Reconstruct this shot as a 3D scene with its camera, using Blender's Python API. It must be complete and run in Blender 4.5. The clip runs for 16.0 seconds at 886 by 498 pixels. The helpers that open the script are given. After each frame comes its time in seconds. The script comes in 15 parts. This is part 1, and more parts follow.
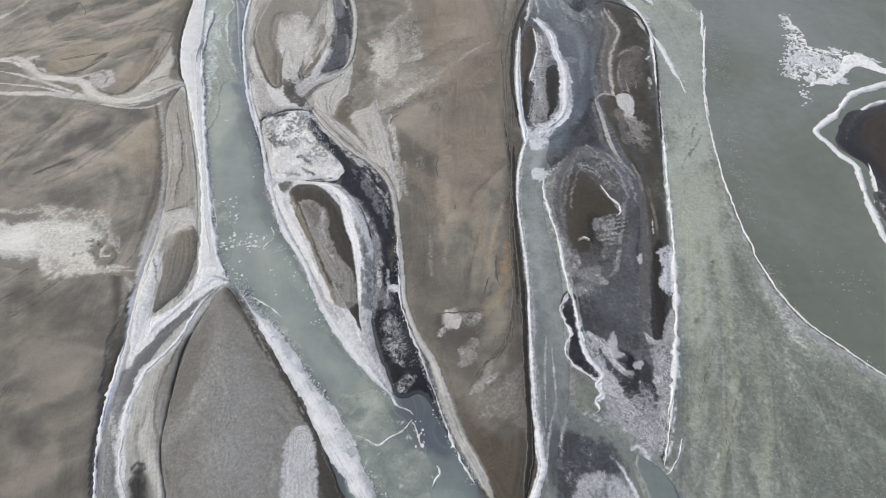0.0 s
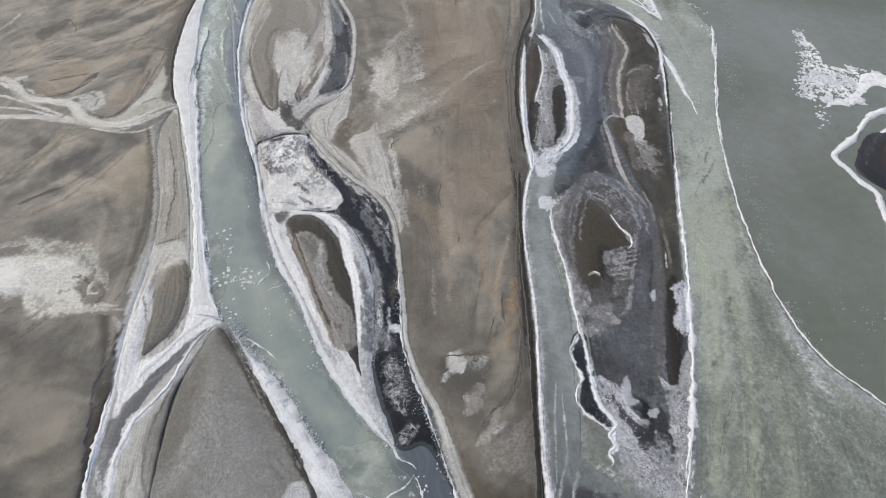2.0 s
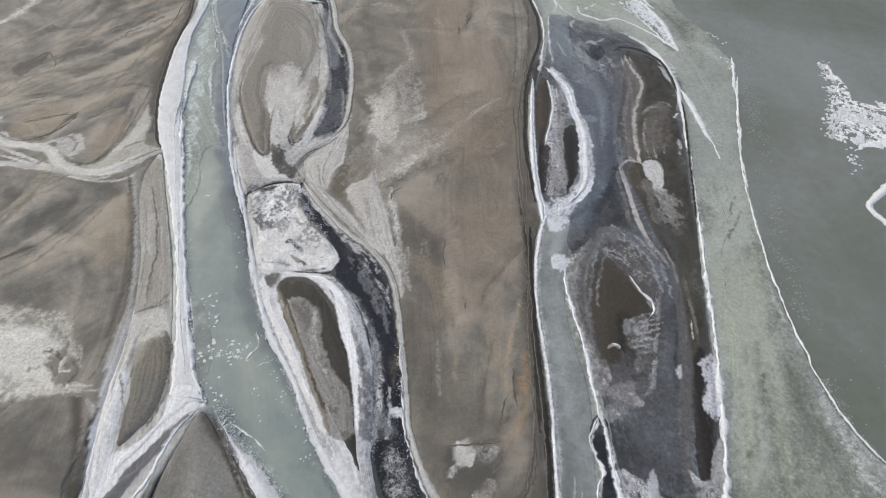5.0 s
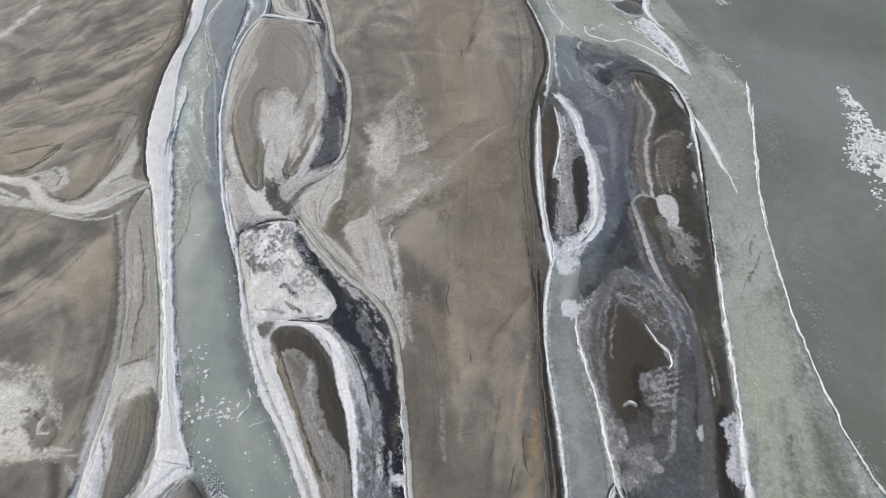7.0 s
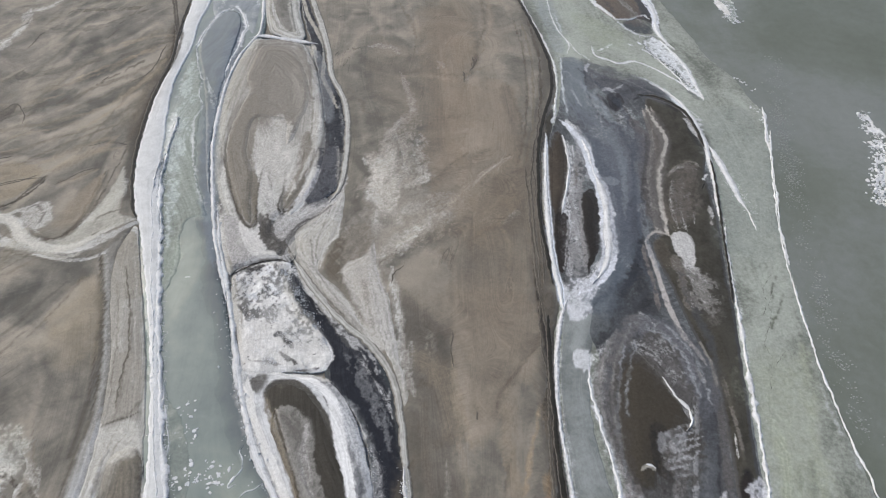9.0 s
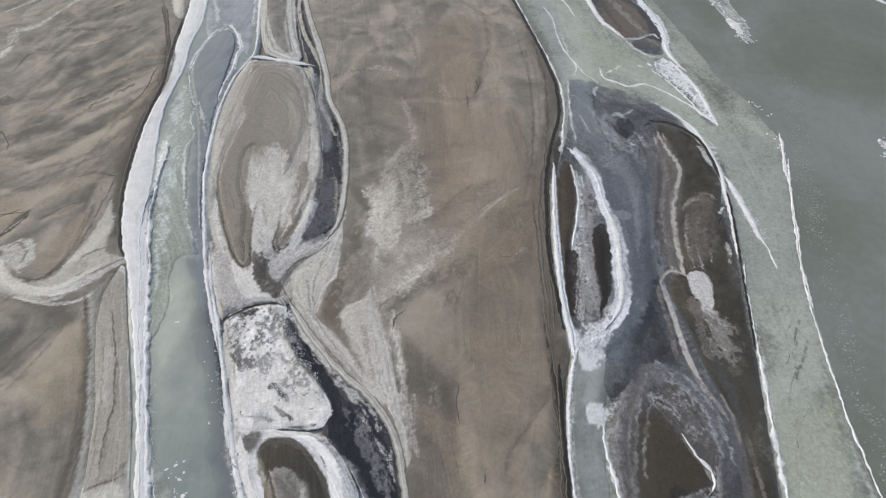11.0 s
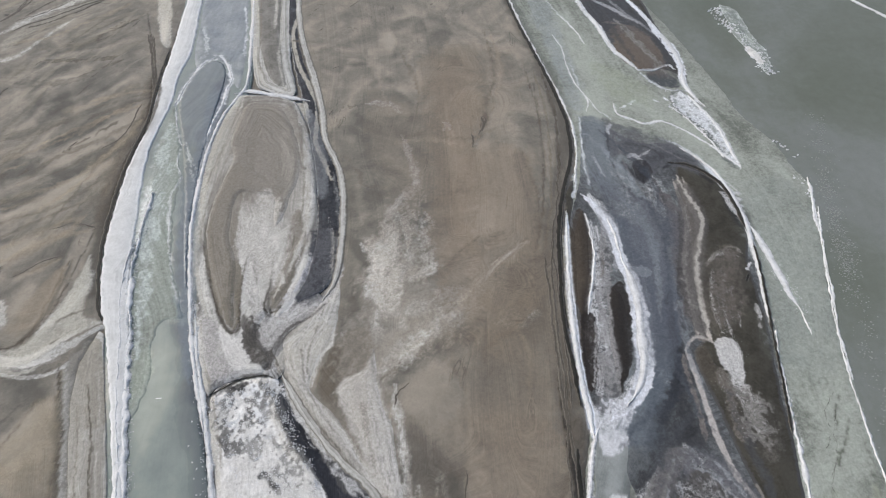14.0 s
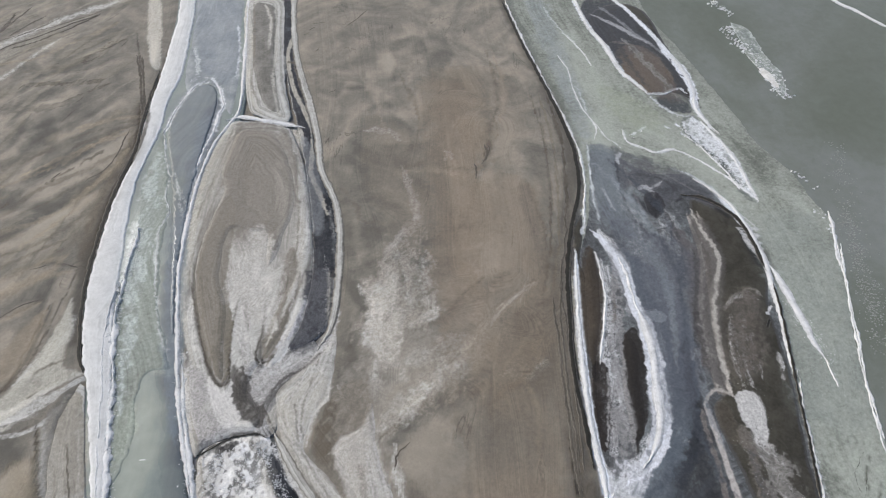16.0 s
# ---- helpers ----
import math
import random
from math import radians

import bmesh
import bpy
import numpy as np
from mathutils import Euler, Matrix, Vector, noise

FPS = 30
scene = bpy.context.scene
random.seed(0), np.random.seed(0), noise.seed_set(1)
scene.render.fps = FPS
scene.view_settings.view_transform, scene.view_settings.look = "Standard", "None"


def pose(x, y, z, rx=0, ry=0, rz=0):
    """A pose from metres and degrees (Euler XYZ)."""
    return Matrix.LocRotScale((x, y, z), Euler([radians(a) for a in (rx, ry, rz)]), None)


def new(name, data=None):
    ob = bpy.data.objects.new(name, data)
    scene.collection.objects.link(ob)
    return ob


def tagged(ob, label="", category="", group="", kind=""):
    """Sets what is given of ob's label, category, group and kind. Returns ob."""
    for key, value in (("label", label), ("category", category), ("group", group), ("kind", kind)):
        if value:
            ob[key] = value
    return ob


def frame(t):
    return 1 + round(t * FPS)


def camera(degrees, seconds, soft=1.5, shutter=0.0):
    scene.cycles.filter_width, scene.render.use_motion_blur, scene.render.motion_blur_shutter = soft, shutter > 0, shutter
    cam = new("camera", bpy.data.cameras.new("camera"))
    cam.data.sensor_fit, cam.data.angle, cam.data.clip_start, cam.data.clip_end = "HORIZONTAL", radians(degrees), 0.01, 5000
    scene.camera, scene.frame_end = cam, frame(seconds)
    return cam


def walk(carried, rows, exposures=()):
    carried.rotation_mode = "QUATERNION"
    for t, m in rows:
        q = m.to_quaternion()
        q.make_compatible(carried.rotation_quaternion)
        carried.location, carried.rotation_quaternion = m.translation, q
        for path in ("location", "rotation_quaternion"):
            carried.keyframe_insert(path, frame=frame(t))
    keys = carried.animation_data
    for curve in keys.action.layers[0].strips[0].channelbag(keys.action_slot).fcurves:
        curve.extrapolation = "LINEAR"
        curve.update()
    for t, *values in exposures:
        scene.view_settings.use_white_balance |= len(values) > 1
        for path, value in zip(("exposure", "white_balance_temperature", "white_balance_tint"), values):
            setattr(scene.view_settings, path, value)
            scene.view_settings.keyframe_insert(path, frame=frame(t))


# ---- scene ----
cam = camera(74, 16.0, soft=1.15)
# seconds, x, y, z in metres, yaw, pitch, roll in degrees
ROWS = []
ROWS.append((0, -0.05, 0.16, 100.02, -0.023, -52.256, 0.415))
ROWS.append((0.5, -0.21, 2.28, 100.03, -0.037, -52.277, 0.447))
ROWS.append((1, -0.36, 4.61, 100.04, -0.053, -52.296, 0.478))
ROWS.append((1.5, -0.51, 7.09, 100.05, -0.073, -52.315, 0.508))
ROWS.append((2, -0.65, 9.71, 100.06, -0.095, -52.332, 0.537))
ROWS.append((2.5, -0.80, 12.44, 100.06, -0.119, -52.348, 0.565))
ROWS.append((3, -0.94, 15.25, 100.06, -0.145, -52.363, 0.592))
ROWS.append((3.5, -1.09, 18.12, 100.06, -0.174, -52.377, 0.617))
ROWS.append((4, -1.24, 21.03, 100.05, -0.204, -52.391, 0.641))
ROWS.append((6.5, -2.06, 35.74, 100.03, -0.378, -52.450, 0.747))
ROWS.append((7, -2.24, 38.64, 100.02, -0.416, -52.461, 0.765))
ROWS.append((7.5, -2.42, 41.51, 100.01, -0.455, -52.472, 0.782))
ROWS.append((8, -2.61, 44.35, 100.00, -0.495, -52.482, 0.798))
ROWS.append((8.5, -2.80, 47.16, 99.99, -0.535, -52.493, 0.814))
ROWS.append((9, -3.00, 49.93, 99.98, -0.576, -52.504, 0.828))
ROWS.append((11.5, -3.99, 63.41, 99.92, -0.778, -52.561, 0.886))
ROWS.append((12, -4.18, 66.06, 99.90, -0.817, -52.574, 0.895))
ROWS.append((12.5, -4.37, 68.71, 99.88, -0.856, -52.588, 0.903))
ROWS.append((13, -4.54, 71.36, 99.85, -0.893, -52.603, 0.910))
ROWS.append((13.5, -4.71, 74.02, 99.82, -0.930, -52.618, 0.917))
ROWS.append((14, -4.86, 76.71, 99.79, -0.966, -52.634, 0.923))
ROWS.append((14.5, -4.99, 79.42, 99.76, -1.000, -52.652, 0.928))
ROWS.append((15, -5.11, 82.17, 99.71, -1.032, -52.670, 0.932))
ROWS.append((15.5, -5.20, 84.96, 99.67, -1.063, -52.690, 0.936))
ROWS.append((16, -5.27, 87.80, 99.61, -1.093, -52.710, 0.938))
walk(cam, [(t, pose(x, y, z, 90 + pitch, roll, yaw)) for t, x, y, z, yaw, pitch, roll in ROWS], exposures=((0.0, 0.56), (4.0, 0.53), (16.0, 0.49)))

# ---- light ----
world = bpy.data.worlds.new("overcast_sky")
world.use_nodes = True
scene.world = world
wn = world.node_tree.nodes
sky = wn.new("ShaderNodeTexSky")
sky.sky_type = "NISHITA"
sky.sun_disc = False
sky.sun_elevation = radians(40)
sky.sun_rotation = radians(-55)
sky.air_density, sky.dust_density, sky.ozone_density = 1.0, 4.0, 1.0
wn["Background"].inputs["Strength"].default_value = 0.12
world.node_tree.links.new(sky.outputs[0], wn["Background"].inputs["Color"])
sun = bpy.data.lights.new("sun", "SUN")
sun.energy, sun.angle, sun.color = 1.3, radians(14), (0.97, 0.97, 0.93)
sun_ob = new("sun", sun)
sun_ob.matrix_world = pose(0, 0, 200, -50, 0, 55)


# ---- numeric helpers ----
def lattice(ix, iy, seed):
    h = (ix * 374761393 + iy * 668265263 + seed * 974634777) & 0x7FFFFFFF
    h = ((h ^ (h >> 13)) * 1274126177) & 0x7FFFFFFF
    return ((h ^ (h >> 16)) & 0xFFFF) / 65535.0


def value_noise(x, y, seed=0):
    """Smooth noise from 0 to 1 on a unit lattice."""
    x, y = np.asarray(x, float), np.asarray(y, float)
    ix, iy = np.floor(x).astype(np.int64), np.floor(y).astype(np.int64)
    fx, fy = x - ix, y - iy
    fx, fy = fx * fx * (3 - 2 * fx), fy * fy * (3 - 2 * fy)
    a = lattice(ix, iy, seed) * (1 - fx) + lattice(ix + 1, iy, seed) * fx
    b = lattice(ix, iy + 1, seed) * (1 - fx) + lattice(ix + 1, iy + 1, seed) * fx
    return a * (1 - fy) + b * fy


def fbm(x, y, seed=0, octaves=4):
    total, amp, norm = 0, 1.0, 0
    for o in range(octaves):
        total = total + amp * value_noise(x * 2 ** o, y * 2 ** o, seed + 17 * o)
        norm += amp
        amp *= 0.5
    return total / norm


def step_soft(a, b, x):
    t = np.clip((x - a) / (b - a), 0, 1)
    return t * t * (3 - 2 * t)


def curve(pts, step=0.5, closed=False):
    """A smooth line through the points, sampled every step metres."""
    p = np.array(pts, float)
    q = np.vstack([p[-1], p, p[:2]]) if closed else np.vstack([2 * p[0] - p[1], p, 2 * p[-1] - p[-2]])
    out = []
    for i in range(len(q) - 3):
        a, b, c, d = q[i:i + 4]
        n = max(2, int(np.linalg.norm(c - b) / step))
        t = np.linspace(0, 1, n, endpoint=False)[:, None]
        out.append(0.5 * (2 * b + (c - a) * t + (2 * a - 5 * b + 4 * c - d) * t ** 2 + (3 * b - a - 3 * c + d) * t ** 3))
    if not closed:
        out.append(p[-1:])
    return np.vstack(out)


def normals(path, closed=False):
    if closed:
        t = np.roll(path, -1, 0) - np.roll(path, 1, 0)
    else:
        t = np.gradient(path, axis=0)
    t /= np.linalg.norm(t, axis=1)[:, None] + 1e-9
    return np.c_[-t[:, 1], t[:, 0]]


def lengths(path):
    return np.r_[0, np.cumsum(np.linalg.norm(np.diff(path, axis=0), axis=1))]


def wobble(path, amp, size, seed, closed=False):
    """The same line, worn ragged across its run."""
    n = normals(path, closed)
    w = fbm(path[:, 0] / size, path[:, 1] / size, seed, 4) - 0.5
    return path + n * (w * 2 * amp)[:, None]


def distance(xy, path, reach, closed=False):
    """Distance of each place to a line, up to reach; and how far along the line the nearest point lies, from 0 to 1."""
    d, s = np.full(len(xy), float(reach)), np.zeros(len(xy))
    near = np.where(np.all((xy > path.min(0) - reach) & (xy < path.max(0) + reach), axis=1))[0]
    if not len(near):
        return d, s
    a = path
    b = np.roll(path, -1, 0) if closed else path[1:]
    a = a if closed else path[:-1]
    ab = b - a
    l2 = (ab ** 2).sum(1) + 1e-12
    # the line in short pieces, each compared with the places round it only
    for k in range(0, len(a), 24):
        q0, qd, ql = a[k:k + 24], ab[k:k + 24], l2[k:k + 24]
        ends = np.vstack([q0, q0 + qd])
        lo, hi = ends.min(0) - reach, ends.max(0) + reach
        P0 = xy[near]
        idx = near[(P0[:, 0] > lo[0]) & (P0[:, 0] < hi[0]) & (P0[:, 1] > lo[1]) & (P0[:, 1] < hi[1])]
        if not len(idx):
            continue
        px, py = xy[idx, 0][:, None] - q0[:, 0], xy[idx, 1][:, None] - q0[:, 1]
        t = np.clip((px * qd[:, 0] + py * qd[:, 1]) / ql, 0, 1)
        e = (px - t * qd[:, 0]) ** 2 + (py - t * qd[:, 1]) ** 2
        j = e.argmin(1)
        r = np.arange(len(idx))
        dist = np.sqrt(e[r, j])
        closer = dist < d[idx]
        d[idx[closer]] = dist[closer]
        s[idx[closer]] = ((k + j + t[r, j]) / len(a))[closer]
    return d, s


def inside(xy, poly):
    hit = np.zeros(len(xy), bool)
    near = np.where(np.all((xy >= poly.min(0)) & (xy <= poly.max(0)), axis=1))[0]
    x1, y1 = poly[:, 0], poly[:, 1]
    x2, y2 = np.roll(x1, -1), np.roll(y1, -1)
    for k in range(0, len(near), 4000):
        idx = near[k:k + 4000]
        x, y = xy[idx, 0][:, None], xy[idx, 1][:, None]
        cross = ((y1 > y) != (y2 > y)) & (x < (x2 - x1) * (y - y1) / (y2 - y1 + 1e-12) + x1)
        hit[idx] = cross.sum(1) % 2 == 1
    return hit


# ---- hoar frost, damp and darker tone: where they lie on the land ----
FROST, DAMP_DARK, TAN, GREY, GUIDES, CRESTS = [], [], [], [], [], []


def streak(field, pts, width, strength=1.0, soft=1.0, wander=0.45):
    """Adds a streak along a line, fading outwards from its core; wander: how far its edge strays, in widths."""
    field.append((curve(pts, 1.0), width / 2, strength, soft, wander))


def spread(field, xy, follow=False):
    """How strongly the streaks of a field lie on each place; with follow also the run along and across the strongest one."""
    total, run = np.zeros(len(xy)), np.zeros((len(xy), 2))
    if len(xy):
        big = np.c_[fbm(xy[:, 0] / 7, xy[:, 1] / 9, 21, 3), fbm(xy[:, 0] / 7, xy[:, 1] / 9, 22, 3)] - 0.5
        small = np.c_[fbm(xy[:, 0] / 2, xy[:, 1] / 2.6, 23, 3), fbm(xy[:, 0] / 2, xy[:, 1] / 2.6, 24, 3)] - 0.5
    for k, (path, half, strength, soft, wander) in enumerate(field if len(xy) else ()):
        amp = 2 * half * wander
        reach = half * (1 + soft) + 0.1
        room = reach * 1.5 + amp + 1
        near = np.where(np.all((xy > path.min(0) - room) & (xy < path.max(0) + room), axis=1))[0]
        if not len(near):
            continue
        moved = xy[near] + big[near] * min(amp * 1.3, 4.0) + small[near] * min(amp * 1.6, 2.0)
        d, s = distance(moved, path, reach * 1.5)
        run_m = s * lengths(path)[-1]
        swell = 0.45 + 1.1 * fbm(run_m / 3.5 + 7.3 * k, run_m * 0 + 3.1 * k, 27, 3)
        if wander >= 0.2:
            swell = swell * (0.4 + 0.6 * step_soft(0, 0.22, s) * step_soft(0, 0.22, 1 - s))
        d = d / np.clip(swell, 0.2, 1.5)
        core = half * max(0.0, 0.75 - 0.6 * soft)
        val = strength * (1 - step_soft(core, reach, d))
        more = val > total[near]
        total[near[more]] = val[more]
        if follow:
            run[near[more]] = np.c_[s[more] * lengths(path)[-1], d[more] + 13.7 * k]
    return (total, run) if follow else total


def crest_shading(xy):
    """Low crests of sand, their relief shading put into the tone: pale on the left of each line, grey on its right."""
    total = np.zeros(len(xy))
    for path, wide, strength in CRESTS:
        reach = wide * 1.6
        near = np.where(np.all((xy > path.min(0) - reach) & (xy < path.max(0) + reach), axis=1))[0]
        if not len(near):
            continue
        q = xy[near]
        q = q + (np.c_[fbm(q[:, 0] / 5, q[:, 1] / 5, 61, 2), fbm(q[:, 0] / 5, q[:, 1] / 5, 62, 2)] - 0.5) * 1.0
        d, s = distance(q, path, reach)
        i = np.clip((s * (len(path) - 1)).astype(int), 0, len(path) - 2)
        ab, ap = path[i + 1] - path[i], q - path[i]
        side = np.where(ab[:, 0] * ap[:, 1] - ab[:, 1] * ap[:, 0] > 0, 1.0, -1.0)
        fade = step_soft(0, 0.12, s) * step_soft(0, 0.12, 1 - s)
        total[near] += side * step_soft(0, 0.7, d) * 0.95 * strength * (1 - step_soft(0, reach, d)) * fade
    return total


def fields_at(xy, fl):
    """Frost, damp and tone at each place, and the flow, which bends to run along the frost streaks."""
    fl0, fl = fl, fl.copy()
    first, second, best = np.full(len(xy), 11.0), np.full(len(xy), 11.0), fl0.copy()
    for k, path in enumerate(GUIDES):
        d, along = distance(xy, path, 11.0)
        closer = d < first
        second = np.where(closer, first, np.minimum(second, d))
        best[closer] = np.c_[along[closer] * lengths(path)[-1] + 41.0 * k, d[closer] + 19.3 * k]
        first[closer] = d[closer]
    # midway between two guides the open flow takes over
    w = (0.95 * (1 - step_soft(2.0, 11.0, first)) * step_soft(0.0, 5.0, second - first))[:, None]
    fl = fl0 * (1 - w) + best * w
    f, run = spread(FROST, xy, True)
    w = step_soft(0.12, 0.45, f)[:, None]
    return f, spread(DAMP_DARK, xy), spread(TAN, xy) - spread(GREY, xy) + crest_shading(xy), fl * (1 - w) + run * w


# ---- stains, silt, snow and painted fold shading laid over sand and ice, in the order in which they lie ----
PAINT = []


def lay(pts, width, colour, much=1.0, soft=0.3, grit=0.3, wander=0.25):
    """A streak along a line; width in metres, one number or one at each point; grit: how far it is broken into grains and threads."""
    path = curve(pts, 0.6)
    wide = np.interp(np.linspace(0, 1, len(path)), np.linspace(0, 1, len(width)), width) if isinstance(width, tuple) else np.full(len(path), float(width))
    PAINT.append((path, wide, colour, much, soft, grit, wander))


def patch(pts, colour, much=1.0, soft=0.5, grit=0.3, wander=0.4):
    """A stain or painted shade within a closed outline."""
    PAINT.append((curve(pts, 0.6, True), None, colour, much, soft, grit, wander))


def paint_at(xy):
    """Colour, cover and graininess at each place of all that was laid there."""
    rgb, cover, rough = np.full((len(xy), 3), 0.2), np.zeros(len(xy)), np.zeros(len(xy))
    if not len(xy):
        return rgb, cover, rough
    x, y = xy[:, 0], xy[:, 1]
    big = np.c_[fbm(x / 4, y / 4, 71, 3), fbm(x / 4, y / 4, 72, 3)] - 0.5
    small = np.c_[fbm(x / 0.9, y / 0.9, 73, 3), fbm(x / 0.9, y / 0.9, 74, 3)] - 0.5
    spread_out = step_soft(0.46, 0.68, fbm(x / 6, y / 8, 78, 3))
    grain = 0.55 * fbm(x / 0.55, y / 0.7, 75, 3) + 0.45 * fbm(x / 2.2, y / 3.0, 76, 4)
    for k, (path, wide, colour, much, soft, grit, wander) in enumerate(PAINT):
        room = (wide.max() / 2 if wide is not None else 0) + soft * (2 if soft > 0.6 else 1.2) + wander * 2 + 0.6
        near = np.where(np.all((xy > path.min(0) - room) & (xy < path.max(0) + room), axis=1))[0]
        if not len(near):
            continue
        q = xy[near] + big[near] * wander * 2.0 + small[near] * wander * 2.4
        if wide is None:
            d, _ = distance(q, path, room + 3.0, True)
            depth = np.where(inside(q, path), d, -d)
            g = grain[near]
        else:
            d, s = distance(q, path, room)
            end = step_soft(0, 0.06, s) * step_soft(0, 0.06, 1 - s)
            depth = np.interp(s, np.linspace(0, 1, len(wide)), wide) * (0.35 + 0.65 * end) / 2 - d
            run = s * lengths(path)[-1]
            g = 0.5 * grain[near] + 0.5 * fbm(run / 2.6 + 5.1 * k, d / 0.45 + 3.7 * k, 77, 3)
        soft = soft * (0.32 if soft <= 0.6 else 0.6) * (0.6 + 2.6 * spread_out[near])
        edge = np.clip(0.5 + depth / (2 * soft), 0, 1)
        edge = edge * edge * (3 - 2 * edge)
        loose = step_soft(0.36, 0.64, 0.5 + (edge * much - 0.48) * 0.62 + (g - 0.5) * 2.6) * step_soft(0, 0.25, edge)
        val = (1 - grit) * edge * much + grit * loose * (0.4 + 0.6 * much)
        whole = val + cover[near] * (1 - val)
        share = (val / np.maximum(whole, 1e-4))[:, None]
        rgb[near] = rgb[near] * (1 - share) + np.array(colour) * share
        rough[near] = rough[near] * (1 - share[:, 0]) + grit * share[:, 0]
        cover[near] = whole
    return rgb, cover, rough


# ---- materials ----
def link(nt, a, b):
    nt.links.new(a, b)


def surface(name, colours, damp_colour, frost_colour=(0.62, 0.64, 0.66), rough=0.8, broad=14.0, run=(0.03, 0.9), run_share=0.5,
            grain=1.5, crisp=0.18, cut=0.5, grit=0.5, bump=0.25, fleck=None, fleck_size=1.2, fleck_cut=0.62, gloss=0.04, sheen=0.15, speckle=0.3, crease=0.0, span=0.13, lace=0.0, lace_size=0.75, swirl=1.2):
    """Land or ice: three tones in broad mottles and runs along the flow, darkened where damp and whitened where frost lies."""
    m = bpy.data.materials.new(name)
    m.use_nodes = True
    nt = m.node_tree
    N = nt.nodes
    bsdf = N["Principled BSDF"]

    def node(kind, **inputs):
        n = N.new(kind)
        for k, v in inputs.items():
            n.inputs[k].default_value = v
        return n

    def calc(op, a, b=None, c=None, clamp=False):
        n = N.new("ShaderNodeMath")
        n.operation, n.use_clamp = op, clamp
        for i, v in enumerate((a, b, c)):
            if v is None:
                continue
            if isinstance(v, (int, float)):
                n.inputs[i].default_value = v
            else:
                link(nt, v, n.inputs[i])
        return n.outputs[0]

    def attr(which):
        n = N.new("ShaderNodeAttribute")
        n.attribute_name = which
        return n

    def mix(fac, a, b):
        n = N.new("ShaderNodeMix")
        n.data_type = "RGBA"
        for sock, v in ((n.inputs[0], fac), (n.inputs[6], a), (n.inputs[7], b)):
            if isinstance(v, (int, float)):
                sock.default_value = v
            elif isinstance(v, tuple):
                sock.default_value = (*v, 1)
            else:
                link(nt, v, sock)
        return n.outputs[2]

    def noise_at(vector, scale, detail=4.0, rough_=0.55, warp=0.0):
        n = node("ShaderNodeTexNoise", Scale=scale, Detail=detail, Roughness=rough_, Distortion=warp)
        link(nt, vector, n.inputs["Vector"])
        return n.outputs["Fac"]

    geo = N.new("ShaderNodeNewGeometry").outputs["Position"]
    flow = attr("flow").outputs["Vector"]
    stretch = N.new("ShaderNodeVectorMath")
    stretch.operation = "MULTIPLY"
    stretch.inputs[1].default_value = (run[0], run[1], 1)
    link(nt, flow, stretch.inputs[0])
    runs = noise_at(stretch.outputs[0], 1.0, 5.0, 0.6, 0.4)
    stretch2 = N.new("ShaderNodeVectorMath")
    stretch2.operation = "MULTIPLY"
    stretch2.inputs[1].default_value = (run[0] * 3.5, min(run[1] * 4.5, 2.4), 1)
    link(nt, flow, stretch2.inputs[0])
    runs2 = noise_at(stretch2.outputs[0], 1.0, 4.0, 0.65, 0.3)
    wide = noise_at(geo, 1.0 / broad, 5.0, 0.52, swirl)
    fine = noise_at(geo, grain, 5.0, 0.65)
    sand = noise_at(geo, 9.0, 2.0, 0.6)
    tone = calc("ADD", calc("ADD", calc("MULTIPLY", runs, run_share * 0.6), calc("MULTIPLY", runs2, run_share * 0.45)), calc("MULTIPLY", wide, 1 - run_share))
    blot = noise_at(geo, 0.45, 4.0, 0.6, 0.5)
    tone = calc("ADD", tone, calc("MULTIPLY", calc("SUBTRACT", fine, 0.5), speckle))
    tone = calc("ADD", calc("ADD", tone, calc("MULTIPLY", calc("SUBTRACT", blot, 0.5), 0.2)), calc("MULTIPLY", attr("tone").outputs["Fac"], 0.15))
    ramp = N.new("ShaderNodeValToRGB")
    ramp.color_ramp.interpolation = "LINEAR"
    e = ramp.color_ramp.elements
    e[0].position, e[0].color = 0.5 - span, (*colours[0], 1)
    e[1].position, e[1].color = 0.5 + span, (*colours[2], 1)
    mid = e.new(0.5)
    mid.color = (*colours[1], 1)
    low, high = e.new(max(0.02, 0.5 - 2.4 * span)), e.new(min(0.98, 0.5 + 2.4 * span))
    low.color, high.color = (*(c * 0.72 for c in colours[0]), 1), (*(c * 1.22 for c in colours[2]), 1)
    link(nt, tone, ramp.inputs[0])
    colour = ramp.outputs[0]
    damp = attr("damp").outputs["Fac"]
    damp_fac = calc("MULTIPLY", damp, calc("ADD", 0.6, calc("MULTIPLY", runs, 0.8)), clamp=True)
    if crease:
        # thin dark seams where two runs meet, in some places only
        seam_at = N.new("ShaderNodeVectorMath")
        seam_at.operation = "MULTIPLY"
        seam_at.inputs[1].default_value = (0.025, 0.11, 1)
        link(nt, flow, seam_at.inputs[0])
        seam = noise_at(seam_at.outputs[0], 1.0, 6.0, 0.55, 1.0)
        near = calc("ABSOLUTE", calc("SUBTRACT", seam, 0.5))
        near = calc("SUBTRACT", 1.0, calc("MULTIPLY", near, 90.0), clamp=True)
        where = calc("MULTIPLY", calc("SUBTRACT", noise_at(geo, 0.05, 3.0, 0.5), 0.5), 9.0, clamp=True)
        colour = mix(calc("MULTIPLY", calc("MULTIPLY", near, where), crease), colour, damp_colour)
    colour = mix(damp_fac, colour, damp_colour)
    # frost: its field, broken up by grain and runs
    frost = attr("frost").outputs["Fac"]
